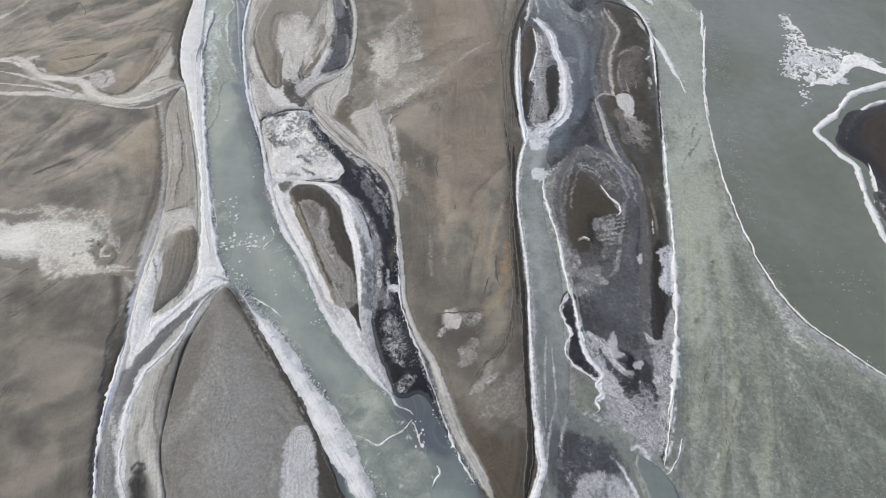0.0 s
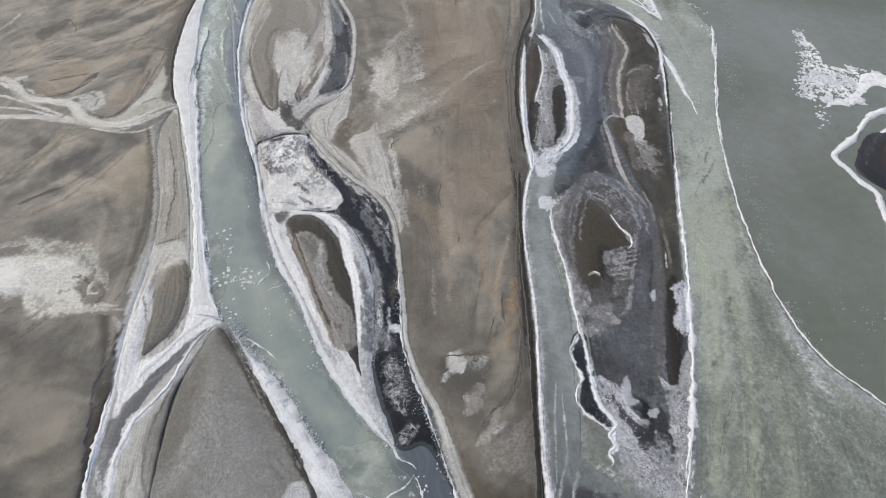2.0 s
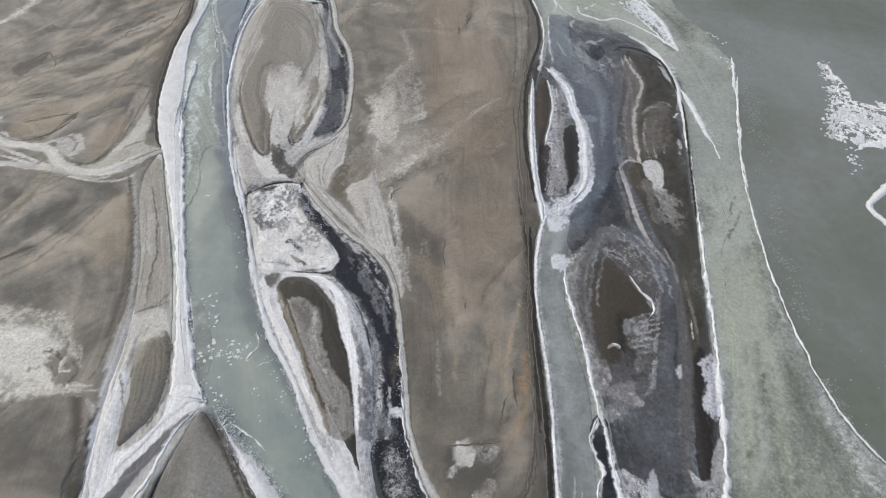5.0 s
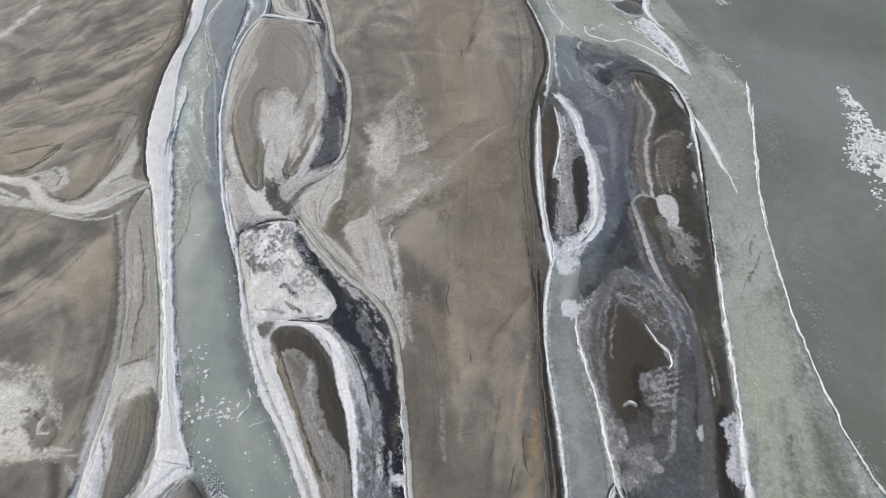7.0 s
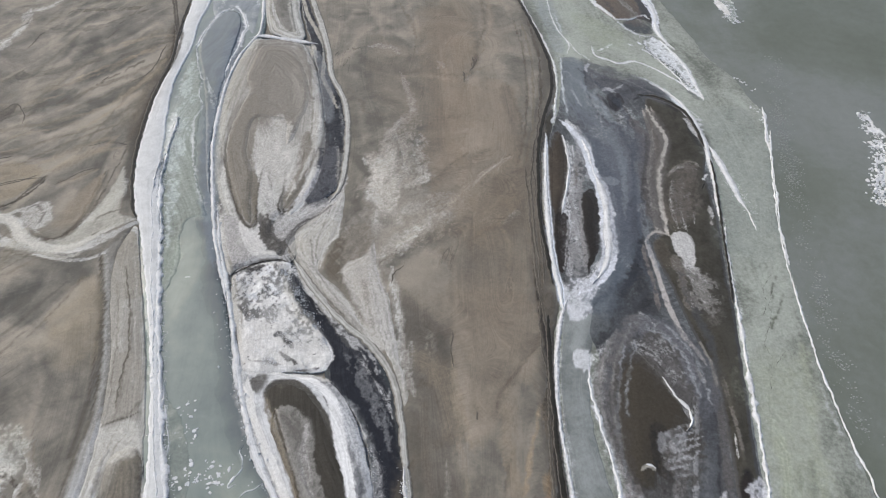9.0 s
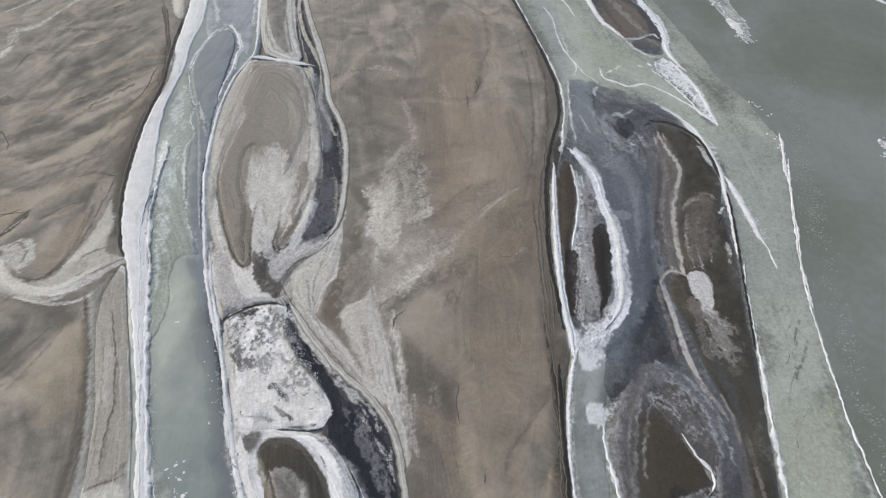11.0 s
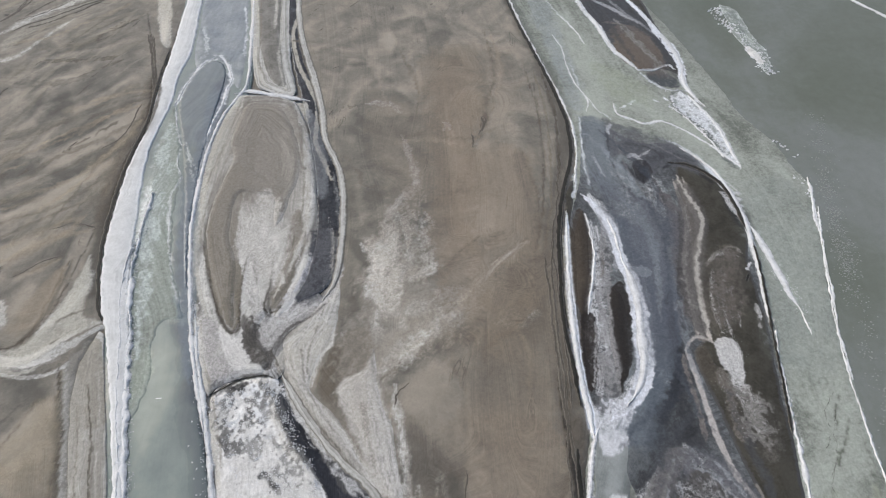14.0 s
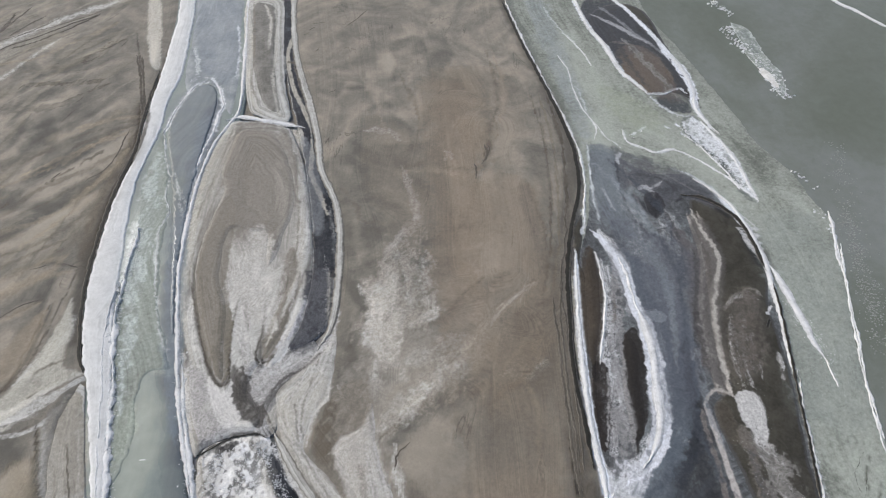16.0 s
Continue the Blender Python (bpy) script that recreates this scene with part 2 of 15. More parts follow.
    broken = calc("ADD", calc("MULTIPLY", calc("SUBTRACT", fine, 0.5), grit * 2.2), calc("MULTIPLY", calc("SUBTRACT", runs2, 0.5), grit * 2.4))
    broken = calc("ADD", broken, calc("MULTIPLY", calc("SUBTRACT", blot, 0.5), grit * 1.8))
    if lace:
        # a mesh of crystals: white walls round small bare cells
        bent = N.new("ShaderNodeVectorMath")
        bent.operation = "ADD"
        swirl = node("ShaderNodeTexNoise", Scale=0.9, Detail=3.0)
        link(nt, geo, swirl.inputs["Vector"])
        link(nt, geo, bent.inputs[0])
        link(nt, swirl.outputs["Color"], bent.inputs[1])
        cells = node("ShaderNodeTexVoronoi", Scale=1.0 / lace_size)
        cells.feature = "DISTANCE_TO_EDGE"
        link(nt, bent.outputs[0], cells.inputs["Vector"])
        broken = calc("ADD", broken, calc("MULTIPLY", calc("SUBTRACT", 0.2, calc("MINIMUM", cells.outputs["Distance"], 0.42)), lace * 4.0))
    if lace:
        frost = calc("MULTIPLY", frost, 0.84)
    level = calc("ADD", frost, calc("MULTIPLY", broken, calc("MULTIPLY", frost, calc("SUBTRACT", 1.55, frost))))
    rng = N.new("ShaderNodeMapRange")
    rng.interpolation_type = "SMOOTHSTEP"
    rng.inputs["From Min"].default_value = cut - crisp
    rng.inputs["From Max"].default_value = cut + crisp
    link(nt, level, rng.inputs["Value"])
    cover = calc("MULTIPLY", rng.outputs[0], calc("ADD", calc("ADD", -0.55, calc("MULTIPLY", fine, 0.85)), calc("ADD", calc("MULTIPLY", sand, 0.9), calc("MULTIPLY", runs2, 1.0))), clamp=True)
    colour = mix(cover, colour, frost_colour)
    if fleck:
        vor = node("ShaderNodeTexNoise", Scale=1.0 / fleck_size, Detail=6.0, Roughness=0.7, Distortion=0.6)
        link(nt, geo, vor.inputs["Vector"])
        patch = calc("MULTIPLY", calc("SUBTRACT", calc("ADD", vor.outputs["Fac"], calc("MULTIPLY", calc("SUBTRACT", blot, 0.5), 1.0)), fleck_cut), 14.0, clamp=True)
        colour = mix(patch, colour, fleck)
    # towards its edge the cover thins out and what lies under it shows
    thin = attr("thin").outputs["Fac"]
    bare = calc("ADD", calc("MULTIPLY", thin, 1.25), calc("MULTIPLY", calc("ADD", calc("MULTIPLY", calc("SUBTRACT", fine, 0.5), 1.5), calc("SUBTRACT", blot, 0.5)), calc("MULTIPLY", thin, calc("SUBTRACT", 1.8, thin))))
    rng2 = N.new("ShaderNodeMapRange")
    rng2.interpolation_type = "SMOOTHSTEP"
    rng2.inputs["From Min"].default_value, rng2.inputs["From Max"].default_value = 0.45, 0.95
    link(nt, bare, rng2.inputs["Value"])
    colour = mix(rng2.outputs[0], colour, attr("under").outputs["Vector"])
    laid = N.new("ShaderNodeVectorMath")
    laid.operation = "SCALE"
    link(nt, attr("paint").outputs["Vector"], laid.inputs[0])
    even = calc("ADD", 0.2, calc("ADD", calc("MULTIPLY", runs2, 1.1), calc("MULTIPLY", fine, 0.5)))
    threads = noise_at(geo, 2.4, 6.0, 0.7, 0.8)
    holes = calc("SUBTRACT", calc("MULTIPLY", calc("SUBTRACT", threads, 0.42), 6.5, clamp=True), 0.55)
    link(nt, calc("MULTIPLY", even, calc("ADD", 1.0, calc("MULTIPLY", calc("MULTIPLY", holes, attr("speck").outputs["Fac"]), 0.6))), laid.inputs["Scale"])
    colour = mix(attr("cover").outputs["Fac"], colour, laid.outputs[0])
    grit2 = noise_at(geo, 2.6, 3.0, 0.6)
    rough_look = min(0.55, speckle * 1.3)
    shade = calc("ADD", 0.84 - rough_look / 2, calc("ADD", calc("MULTIPLY", sand, 0.32), calc("MULTIPLY", grit2, rough_look)))
    tint = N.new("ShaderNodeMix")
    tint.data_type, tint.blend_type = "RGBA", "MULTIPLY"
    tint.inputs[0].default_value = 1.0
    link(nt, colour, tint.inputs[6])
    link(nt, shade, tint.inputs[7])
    link(nt, tint.outputs[2], bsdf.inputs["Base Color"])
    r = calc("MAXIMUM", calc("MULTIPLY", cover, 0.85), calc("SUBTRACT", rough, calc("MULTIPLY", damp_fac, 0.2)))
    link(nt, r, bsdf.inputs["Roughness"])
    bsdf.inputs["Specular IOR Level"].default_value = gloss
    bsdf.inputs["Sheen Weight"].default_value = sheen
    bsdf.inputs["Sheen Roughness"].default_value = 0.45
    if bump:
        b = node("ShaderNodeBump", Strength=bump, Distance=0.12)
        link(nt, calc("ADD", calc("MULTIPLY", fine, 0.7), calc("MULTIPLY", runs, 0.6)), b.inputs["Height"])
        link(nt, b.outputs[0], bsdf.inputs["Normal"])
    return m


# ---- mesh builders ----
def river_bar(words):
    """An empty that holds the parts of one island."""
    return tagged(new("river_island"), words, "island", group="river islands")


def block_mesh(name, material, seed, sides=7, flat=0.55):
    """A broken block of ice, one metre across: an uneven prism with a chipped, sloping top."""
    rng = np.random.RandomState(seed)
    ang = np.sort(rng.uniform(0, 2 * np.pi / sides, sides) * 0.8 + np.arange(sides) * 2 * np.pi / sides)
    rad = rng.uniform(0.34, 0.56, sides)
    ring = np.c_[np.cos(ang) * rad, np.sin(ang) * rad * rng.uniform(0.6, 1.0)]
    tilt = rng.uniform(-0.18, 0.18, 2)
    top = ring * 0.82
    verts = [(*p, -0.35) for p in ring] + [(*p, 0.12 * flat) for p in ring * 1.03] + [(*p, flat * 0.5 + float(p @ tilt)) for p in top]
    n = sides
    faces = [(i, (i + 1) % n, n + (i + 1) % n, n + i) for i in range(n)] + [(n + i, n + (i + 1) % n, 2 * n + (i + 1) % n, 2 * n + i) for i in range(n)] + [tuple(range(2 * n, 3 * n))]
    ob = finish(name, verts, faces, material, np.zeros((len(verts), 2)), 0.95, 0.0, smooth=False)
    me = ob.data
    bpy.data.objects.remove(ob)
    return me


def scatter(path, width, count, seed, clump=1.5, lean=0.0):
    """Places strewn along a line, thickest in clumps near its middle."""
    rng = np.random.RandomState(seed)
    p = curve(path, 0.5)
    n = normals(p)
    places = []
    while len(places) < count:
        i = rng.randint(0, len(p))
        u = np.clip(rng.normal(lean, 0.45), -1.3, 1.3)
        q = p[i] + n[i] * u * width / 2
        if fbm(q[0] / clump, q[1] / clump, seed, 2) > rng.uniform(0.3, 0.62):
            places.append(q + rng.normal(0, 0.25, 2))
    return np.array(places)


def granules(name, places, size, z, material, label, seed=1, kind="stuff"):
    """Many small lumps of ice in one mesh."""
    rng = np.random.RandomState(seed)
    verts, faces = [], []
    for x, y in places:
        r = size * rng.uniform(0.4, 1.3)
        a0, k, b = rng.uniform(0, 6.3), len(verts), rng.uniform(0.5, 1.0)
        for i in range(5):
            a = a0 + i * 1.2566
            verts.append((x + r * math.cos(a) * rng.uniform(0.7, 1.1), y + r * b * math.sin(a) * rng.uniform(0.7, 1.1), z - 0.05))
        verts.append((x, y, z + r * rng.uniform(0.3, 0.7)))
        faces += [(k + i, k + (i + 1) % 5, k + 5) for i in range(5)]
    verts = np.array(verts)
    ob = finish(name, verts, faces, material, verts[:, :2], 0.9, 0.0, smooth=False)
    return tagged(ob, label, "ice granules", kind=kind)


def finish(ob_name, verts, faces, material, flow, frost, damp, tone=0.0, smooth=True, parent=None, thin=0.0, under=(0.2, 0.2, 0.2), painted=False):
    me = bpy.data.meshes.new(ob_name)
    me.from_pydata([tuple(v) for v in verts], [], faces)
    n = len(me.vertices)
    for key, val in (("frost", frost), ("damp", damp), ("tone", tone), ("thin", thin)):
        a = me.attributes.new(key, "FLOAT", "POINT")
        a.data.foreach_set("value", np.ascontiguousarray(np.broadcast_to(np.asarray(val, np.float32), (n,)), np.float32))
    a = me.attributes.new("under", "FLOAT_VECTOR", "POINT")
    a.data.foreach_set("vector", np.tile(np.array(under, np.float32), n))
    if painted:
        rgb, cover, rough = paint_at(np.asarray(verts, float)[:, :2])
        me.attributes.new("paint", "FLOAT_VECTOR", "POINT").data.foreach_set("vector", np.ascontiguousarray(rgb, np.float32).ravel())
        me.attributes.new("cover", "FLOAT", "POINT").data.foreach_set("value", np.ascontiguousarray(cover, np.float32))
        me.attributes.new("speck", "FLOAT", "POINT").data.foreach_set("value", np.ascontiguousarray(rough, np.float32))
    a = me.attributes.new("flow", "FLOAT_VECTOR", "POINT")
    a.data.foreach_set("vector", np.ascontiguousarray(np.c_[flow, np.zeros(n)], np.float32).ravel())
    me.materials.append(material)
    if smooth:
        me.polygons.foreach_set("use_smooth", [True] * len(me.polygons))
    me.update()
    ob = new(ob_name, me)
    if parent:
        ob.parent = parent
    return ob


def drift(xy):
    """Along and across the way the wind and water run over open ground, in metres."""
    wx = (fbm(xy[:, 0] / 40, xy[:, 1] / 60, 5, 3) - 0.5) * 34
    return np.c_[xy[:, 1], xy[:, 0] + wx]


def sheet(name, pts, z, material, label, category="", kind="", group="", grid=1.0, ragged=0.25, grain=1.5, seed=1, thick=0.35,
          crown=0.1, shoulder=2.0, rim=0.0, rim_width=1.0, damp_rim=0.0, damp_width=2.0, frost=0.0, damp=0.0, lumps=0.0, step=0.45, fields=True, rings=0.0, tone=0.0, parent=None, reach=8.0, drape=False, fade=0.0, under=(0.19, 0.172, 0.14), dip=None):
    """A bar or a plate of ice within a closed outline, with thickness and a rounded, worn edge. rim and damp_rim: frost and damp along its edge."""
    out = wobble(curve(pts, step, True), ragged, grain, seed, True)
    lo, hi = out.min(0), out.max(0)
    gx, gy = np.meshgrid(np.arange(lo[0], hi[0], grid), np.arange(lo[1], hi[1], grid * 0.87))
    gx[1::2] += grid / 2
    rng = np.random.RandomState(seed)
    g = np.c_[gx.ravel(), gy.ravel()] + rng.uniform(-0.25, 0.25, (gx.size, 2)) * grid
    g = g[inside(g, out)]
    d, _ = distance(g, out, max(8.0, shoulder), True)
    g = g[d > 0.35 * min(grid, 1.0)]
    co = [Vector(p) for p in out] + [Vector(p) for p in g]
    from mathutils import geometry
    vc, _, fc, ov, _, _ = geometry.delaunay_2d_cdt(co, [], [list(range(len(out)))], 1, 1e-4)
    xy = np.array([(v.x, v.y) for v in vc])
    d, _ = distance(xy, out, max(reach, shoulder, rim_width, damp_width), True)
    top = z + crown * step_soft(0, shoulder, d) + lumps * (fbm(xy[:, 0] / 2.5, xy[:, 1] / 2.5, seed, 3) - 0.5) * step_soft(0, 0.8, d)
    top = top - (dip if dip is not None else 0.11 if thick < 0.1 else min(0.16, thick * 0.7)) * (1 - step_soft(0, 0.9, d))
    if drape:
        top = top - z + 0.03 + np.maximum(ground_height(xy), -0.4)
    fr = np.maximum(frost, rim * (1 - step_soft(rim_width * 0.5, rim_width * 1.6, d))) if rim else np.full(len(xy), frost)
    dm = np.maximum(damp, damp_rim * (1 - step_soft(damp_width * 0.3, damp_width * 1.5, d))) if damp_rim else np.full(len(xy), damp)
    tn = np.full(len(xy), float(tone))
    fl = drift(xy)
    if rings:
        fl = np.c_[fl[:, 0] * 0.6, d * rings + fl[:, 1] * 0.15]
    if fields:
        f, w, t, fl = fields_at(xy, fl)
        fr, dm, tn = np.maximum(fr, f), np.maximum(dm, w), tn + t
    faces = [tuple(f) for f in fc]
    count = {}
    for f in faces:
        for i in range(len(f)):
            a, b = f[i], f[(i + 1) % len(f)]
            if (b, a) in count:
                del count[(b, a)]
            else:
                count[(a, b)] = 1
    ring = sorted({i for e in count for i in e})
    low = {v: len(xy) + k for k, v in enumerate(ring)}
    faces += [(b, a, low[a], low[b]) for a, b in count]
    verts = np.vstack([np.c_[xy, top], np.c_[xy[ring], top[ring] - thick]])
    ext = lambda v: np.concatenate([v, v[ring]])
    th = (1 - step_soft(0, fade, d)) if fade else np.zeros(len(xy))
    tops = len(fc)
    ob = finish(name, verts, faces, material, ext(fl), ext(fr), ext(dm), ext(tn), parent=parent, thin=ext(th), under=under, painted=fields)
    ob.data.polygons.foreach_set("use_smooth", [i < tops for i in range(len(faces))])
    return tagged(ob, label) if parent else tagged(ob, label, category, group, kind)


def ribbon(name, pts, width, z, material, label, category="ice ridge", kind="", group="", height=0.18, ragged=0.35, grain=1.3, seed=1, rows=7, step=0.24,
           chunky=0.0, frost=1.0, damp=0.0, edge_frost=0.35, taper=True, parent=None, drape=False, wander=0.0, fade=0.0, under=(0.2, 0.2, 0.19), uneven=0.0, drop=0.17):
    """A ridge along a line: width in metres, one number or one at each point. Its sides are ragged and its back is rounded."""
    path = curve(pts, step)
    if wander:
        path = wobble(path, wander, 3.0, seed + 7)
        path = wobble(path, wander * 0.5, 0.9, seed + 8)
    n = normals(path)
    s = lengths(path)
    if isinstance(width, (int, float)):
        w = np.full(len(path), float(width))
    else:
        w = np.interp(np.linspace(0, 1, len(path)), np.linspace(0, 1, len(width)), width)
    if taper:
        end = min(4.5 * w.mean(), 0.3 * s[-1])
        w = w * (0.15 + 0.85 * step_soft(0, end, s) * step_soft(0, end, s[-1] - s))
    swell = np.ones(len(path))
    if uneven:
        w = w * (1 + uneven * 2.2 * (fbm(s / 4.5, s * 0 + seed * 3.7, seed, 3) - 0.5)).clip(0.25, 2.2)
        if uneven > 0.6:
            w = w * (0.25 + 1.5 * fbm(s / 0.8, s * 0 + seed * 2.3, seed + 4, 2)).clip(0.3, 1.5)
        swell = (1 + uneven * 1.5 * (fbm(s / 2.2, s * 0 + seed * 5.1, seed + 2, 3) - 0.5)).clip(0.5, 1.3)
    verts, flow, fr, th = [], [], [], []
    for k in range(rows):
        u = 2 * k / (rows - 1) - 1
        wob = (fbm(path[:, 0] / grain + 31 * np.sign(u), path[:, 1] / grain, seed, 4) - 0.5) * 2 * ragged * abs(u)
        wob = wob + (fbm(path[:, 0] / 0.4 + 17 * np.sign(u), path[:, 1] / 0.4, seed + 1, 3) - 0.5) * 0.9 * ragged * abs(u)
        off = u * w / 2 + np.sign(u) * wob
        p = path + n * off[:, None]
        lump = chunky * (fbm(p[:, 0] / 0.8, p[:, 1] / 0.8, seed + 3, 3) - 0.4) * (1 - abs(u) ** 4)
        base = ground_height(p) + z if drape else z
        zz = base + height * (1 - u * u) + np.maximum(lump, -0.1) - drop * abs(u) ** 2
        verts.append(np.c_[p, zz])
        flow.append(np.c_[s, off * 2.2])
        fr.append(frost * swell * (1 - (1 - edge_frost) * abs(u)))
        th.append(np.full(len(path), fade * abs(u) ** 1.5))
    L = len(path)
    faces = [(k * L + i, k * L + i + 1, (k + 1) * L + i + 1, (k + 1) * L + i) for k in range(rows - 1) for i in range(L - 1)]
    ob = finish(name, np.vstack(verts), faces, material, np.vstack(flow), np.concatenate(fr), damp, parent=parent, thin=np.concatenate(th), under=under)
    return tagged(ob, label) if parent else tagged(ob, label, category, group, kind)


def band(name, left, right, z, material, label, category="", kind="", group="", across=10, step=1.0, ragged=0.3, grain=2.0, seed=1, crown=0.08, frost=0.0, rim=0.0, rim_width=1.0, damp=0.0, fields=True):
    """A strip between two banks; what lies on it runs along them."""
    a, b = curve(left, step), curve(right, step)
    n = max(len(a), len(b))
    t = np.linspace(0, 1, n)

    def even(p):
        q = lengths(p) / lengths(p)[-1]
        return np.c_[np.interp(t, q, p[:, 0]), np.interp(t, q, p[:, 1])]
    a, b = wobble(even(a), ragged, grain, seed), wobble(even(b), ragged, grain, seed + 5)
    wide = np.linalg.norm(b - a, axis=1)
    s = lengths((a + b) / 2)
    verts, flow, fr = [], [], []
    for k in range(across + 1):
        u = k / across
        p = a * (1 - u) + b * u
        zz = z + crown * (1 - (2 * u - 1) ** 2) - (0.3 if k in (0, across) else 0)
        verts.append(np.c_[p, np.broadcast_to(zz, (n,))])
        flow.append(np.c_[s, u * wide])
        edge = np.minimum(u, 1 - u) * wide
        fr.append(np.maximum(frost, rim * (1 - step_soft(rim_width * 0.5, rim_width * 1.6, edge))))
    verts, fr, dm, tn = np.vstack(verts), np.concatenate(fr), damp, 0.0
    flow = np.vstack(flow)
    if fields:
        f, w, tn, flow = fields_at(verts[:, :2], flow)
        fr, dm = np.maximum(fr, f), np.maximum(damp, w)
    faces = [(k * n + i, (k + 1) * n + i, (k + 1) * n + i + 1, k * n + i + 1) for k in range(across) for i in range(n - 1)]
    faces = [f[::-1] for f in faces] if (b[0] - a[0])[0] * (a[1] - a[0])[1] - (b[0] - a[0])[1] * (a[1] - a[0])[0] < 0 else faces
    ob = finish(name, verts, faces, material, flow, fr, dm, tn, painted=fields)
    return tagged(ob, label, category, group, kind)

# ---- the materials of the place ----
SAND = surface("sand", [(0.122, 0.116, 0.1), (0.186, 0.173, 0.147), (0.276, 0.25, 0.206)], (0.055, 0.051, 0.043), (0.54, 0.536, 0.502), 0.8, 22, (0.02, 0.09), 0.33, crisp=0.3, cut=0.52, grit=0.55, crease=0.65, speckle=0.17, bump=0.5, span=0.15, swirl=2.6)
DARK_SAND = surface("damp_dark_sand", [(0.026, 0.025, 0.0205), (0.037, 0.035, 0.028), (0.054, 0.0515, 0.042)], (0.015, 0.015, 0.016), (0.52, 0.52, 0.51), 0.6, 8, (0.04, 0.4), 0.4, crisp=0.26, cut=0.55, grit=0.8, lace=0.6, lace_size=0.26)
GREY_SAND = surface("grey_silt", [(0.11, 0.106, 0.094), (0.16, 0.155, 0.139), (0.22, 0.214, 0.194)], (0.045, 0.041, 0.036), (0.46, 0.453, 0.42), 0.8, 9, (0.03, 0.5), 0.45, crisp=0.34, cut=0.56, grit=0.5, speckle=0.4)
PALE_SILT = surface("frosted_silt", [(0.2, 0.197, 0.178), (0.345, 0.343, 0.318), (0.5, 0.499, 0.47)], (0.08, 0.074, 0.066), (0.585, 0.578, 0.54), 0.85, 7, (0.02, 1.1), 0.75, crisp=0.28, cut=0.5, grit=0.45, speckle=0.22)
SNOW = surface("snow_ice", [(0.3, 0.308, 0.31), (0.43, 0.44, 0.442), (0.54, 0.55, 0.55)], (0.12, 0.12, 0.12), (0.63, 0.64, 0.642), 0.75, 5, (0.05, 1.5), 0.6, crisp=0.34, cut=0.5, grit=0.6, bump=0.7, speckle=0.2)
SPECKLED = surface("speckled_snow", [(0.4, 0.398, 0.38), (0.56, 0.556, 0.532), (0.75, 0.743, 0.715)], (0.1, 0.1, 0.1), (0.7, 0.71, 0.71), 0.8, 5, (0.12, 0.6), 0.4, bump=0.7, fleck=(0.09, 0.09, 0.092), fleck_size=1.1, fleck_cut=0.7, speckle=0.3)
WATER = surface("green_grey_water", [(0.135, 0.165, 0.162), (0.18, 0.215, 0.2), (0.225, 0.255, 0.225)], (0.075, 0.088, 0.102), (0.42, 0.45, 0.44), 0.32, 20, (0.02, 0.25), 0.3, bump=0.0, grit=0.6, speckle=0.06, gloss=0.2)
THIN_ICE = surface("thin_green_ice", [(0.15, 0.175, 0.162), (0.195, 0.22, 0.2), (0.26, 0.285, 0.25)], (0.1, 0.115, 0.12), (0.52, 0.55, 0.53), 0.45, 6, (0.03, 0.25), 0.2, grit=0.7, fleck=(0.34, 0.37, 0.35), fleck_size=1.6, fleck_cut=0.66)
GREEN_ICE = surface("pale_green_ice", [(0.14, 0.151, 0.131), (0.2, 0.216, 0.188), (0.265, 0.286, 0.253)], (0.09, 0.095, 0.09), (0.54, 0.56, 0.55), 0.55, 14, (0.008, 0.35), 0.6, crisp=0.24, cut=0.5, grit=0.9, speckle=0.55, span=0.1)
BLUE_ICE = surface("blue_grey_ice", [(0.031, 0.032, 0.034), (0.07, 0.074, 0.077), (0.172, 0.19, 0.196)], (0.02, 0.021, 0.024), (0.52, 0.53, 0.535), 0.4, 11, (0.03, 0.4), 0.6, crisp=0.3, cut=0.55, grit=0.85, speckle=0.4, span=0.17, lace=0.7, lace_size=0.34)
PALE_BLUE = surface("pale_blue_ice", [(0.16, 0.18, 0.192), (0.24, 0.262, 0.27), (0.33, 0.352, 0.35)], (0.08, 0.09, 0.1), (0.6, 0.62, 0.65), 0.5, 9, (0.03, 0.3), 0.4, crisp=0.3, cut=0.5, grit=0.5, speckle=0.15)
BLACK_ICE = surface("black_ice", [(0.014, 0.0155, 0.019), (0.025, 0.027, 0.032), (0.065, 0.07, 0.078)], (0.014, 0.015, 0.018), (0.52, 0.525, 0.525), 0.35, 6, (0.06, 0.5), 0.5, crisp=0.28, cut=0.54, grit=1.0, speckle=0.25, lace=0.7, lace_size=0.34)
LAGOON = surface("lagoon_water", [(0.112, 0.126, 0.103), (0.135, 0.15, 0.13), (0.168, 0.183, 0.172)], (0.06, 0.065, 0.065), (0.3, 0.32, 0.31), 0.25, 55, (0.01, 0.03), 0.3, bump=0.0, speckle=0.05)
SHELF = surface("shelf_snow", [(0.42, 0.43, 0.425), (0.52, 0.53, 0.524), (0.6, 0.61, 0.602)], (0.2, 0.2, 0.2), (0.65, 0.66, 0.655), 0.7, 6, (0.03, 0.7), 0.7, crisp=0.3, cut=0.5, grit=0.5, bump=0.3, speckle=0.16)
STRIP_ICE = surface("teal_strip_ice", [(0.115, 0.127, 0.125), (0.172, 0.188, 0.183), (0.235, 0.255, 0.25)], (0.06, 0.066, 0.07), (0.5, 0.52, 0.53), 0.45, 9, (0.012, 0.3), 0.65, crisp=0.3, cut=0.5, grit=0.7, speckle=0.25, lace=0.4, lace_size=0.34)
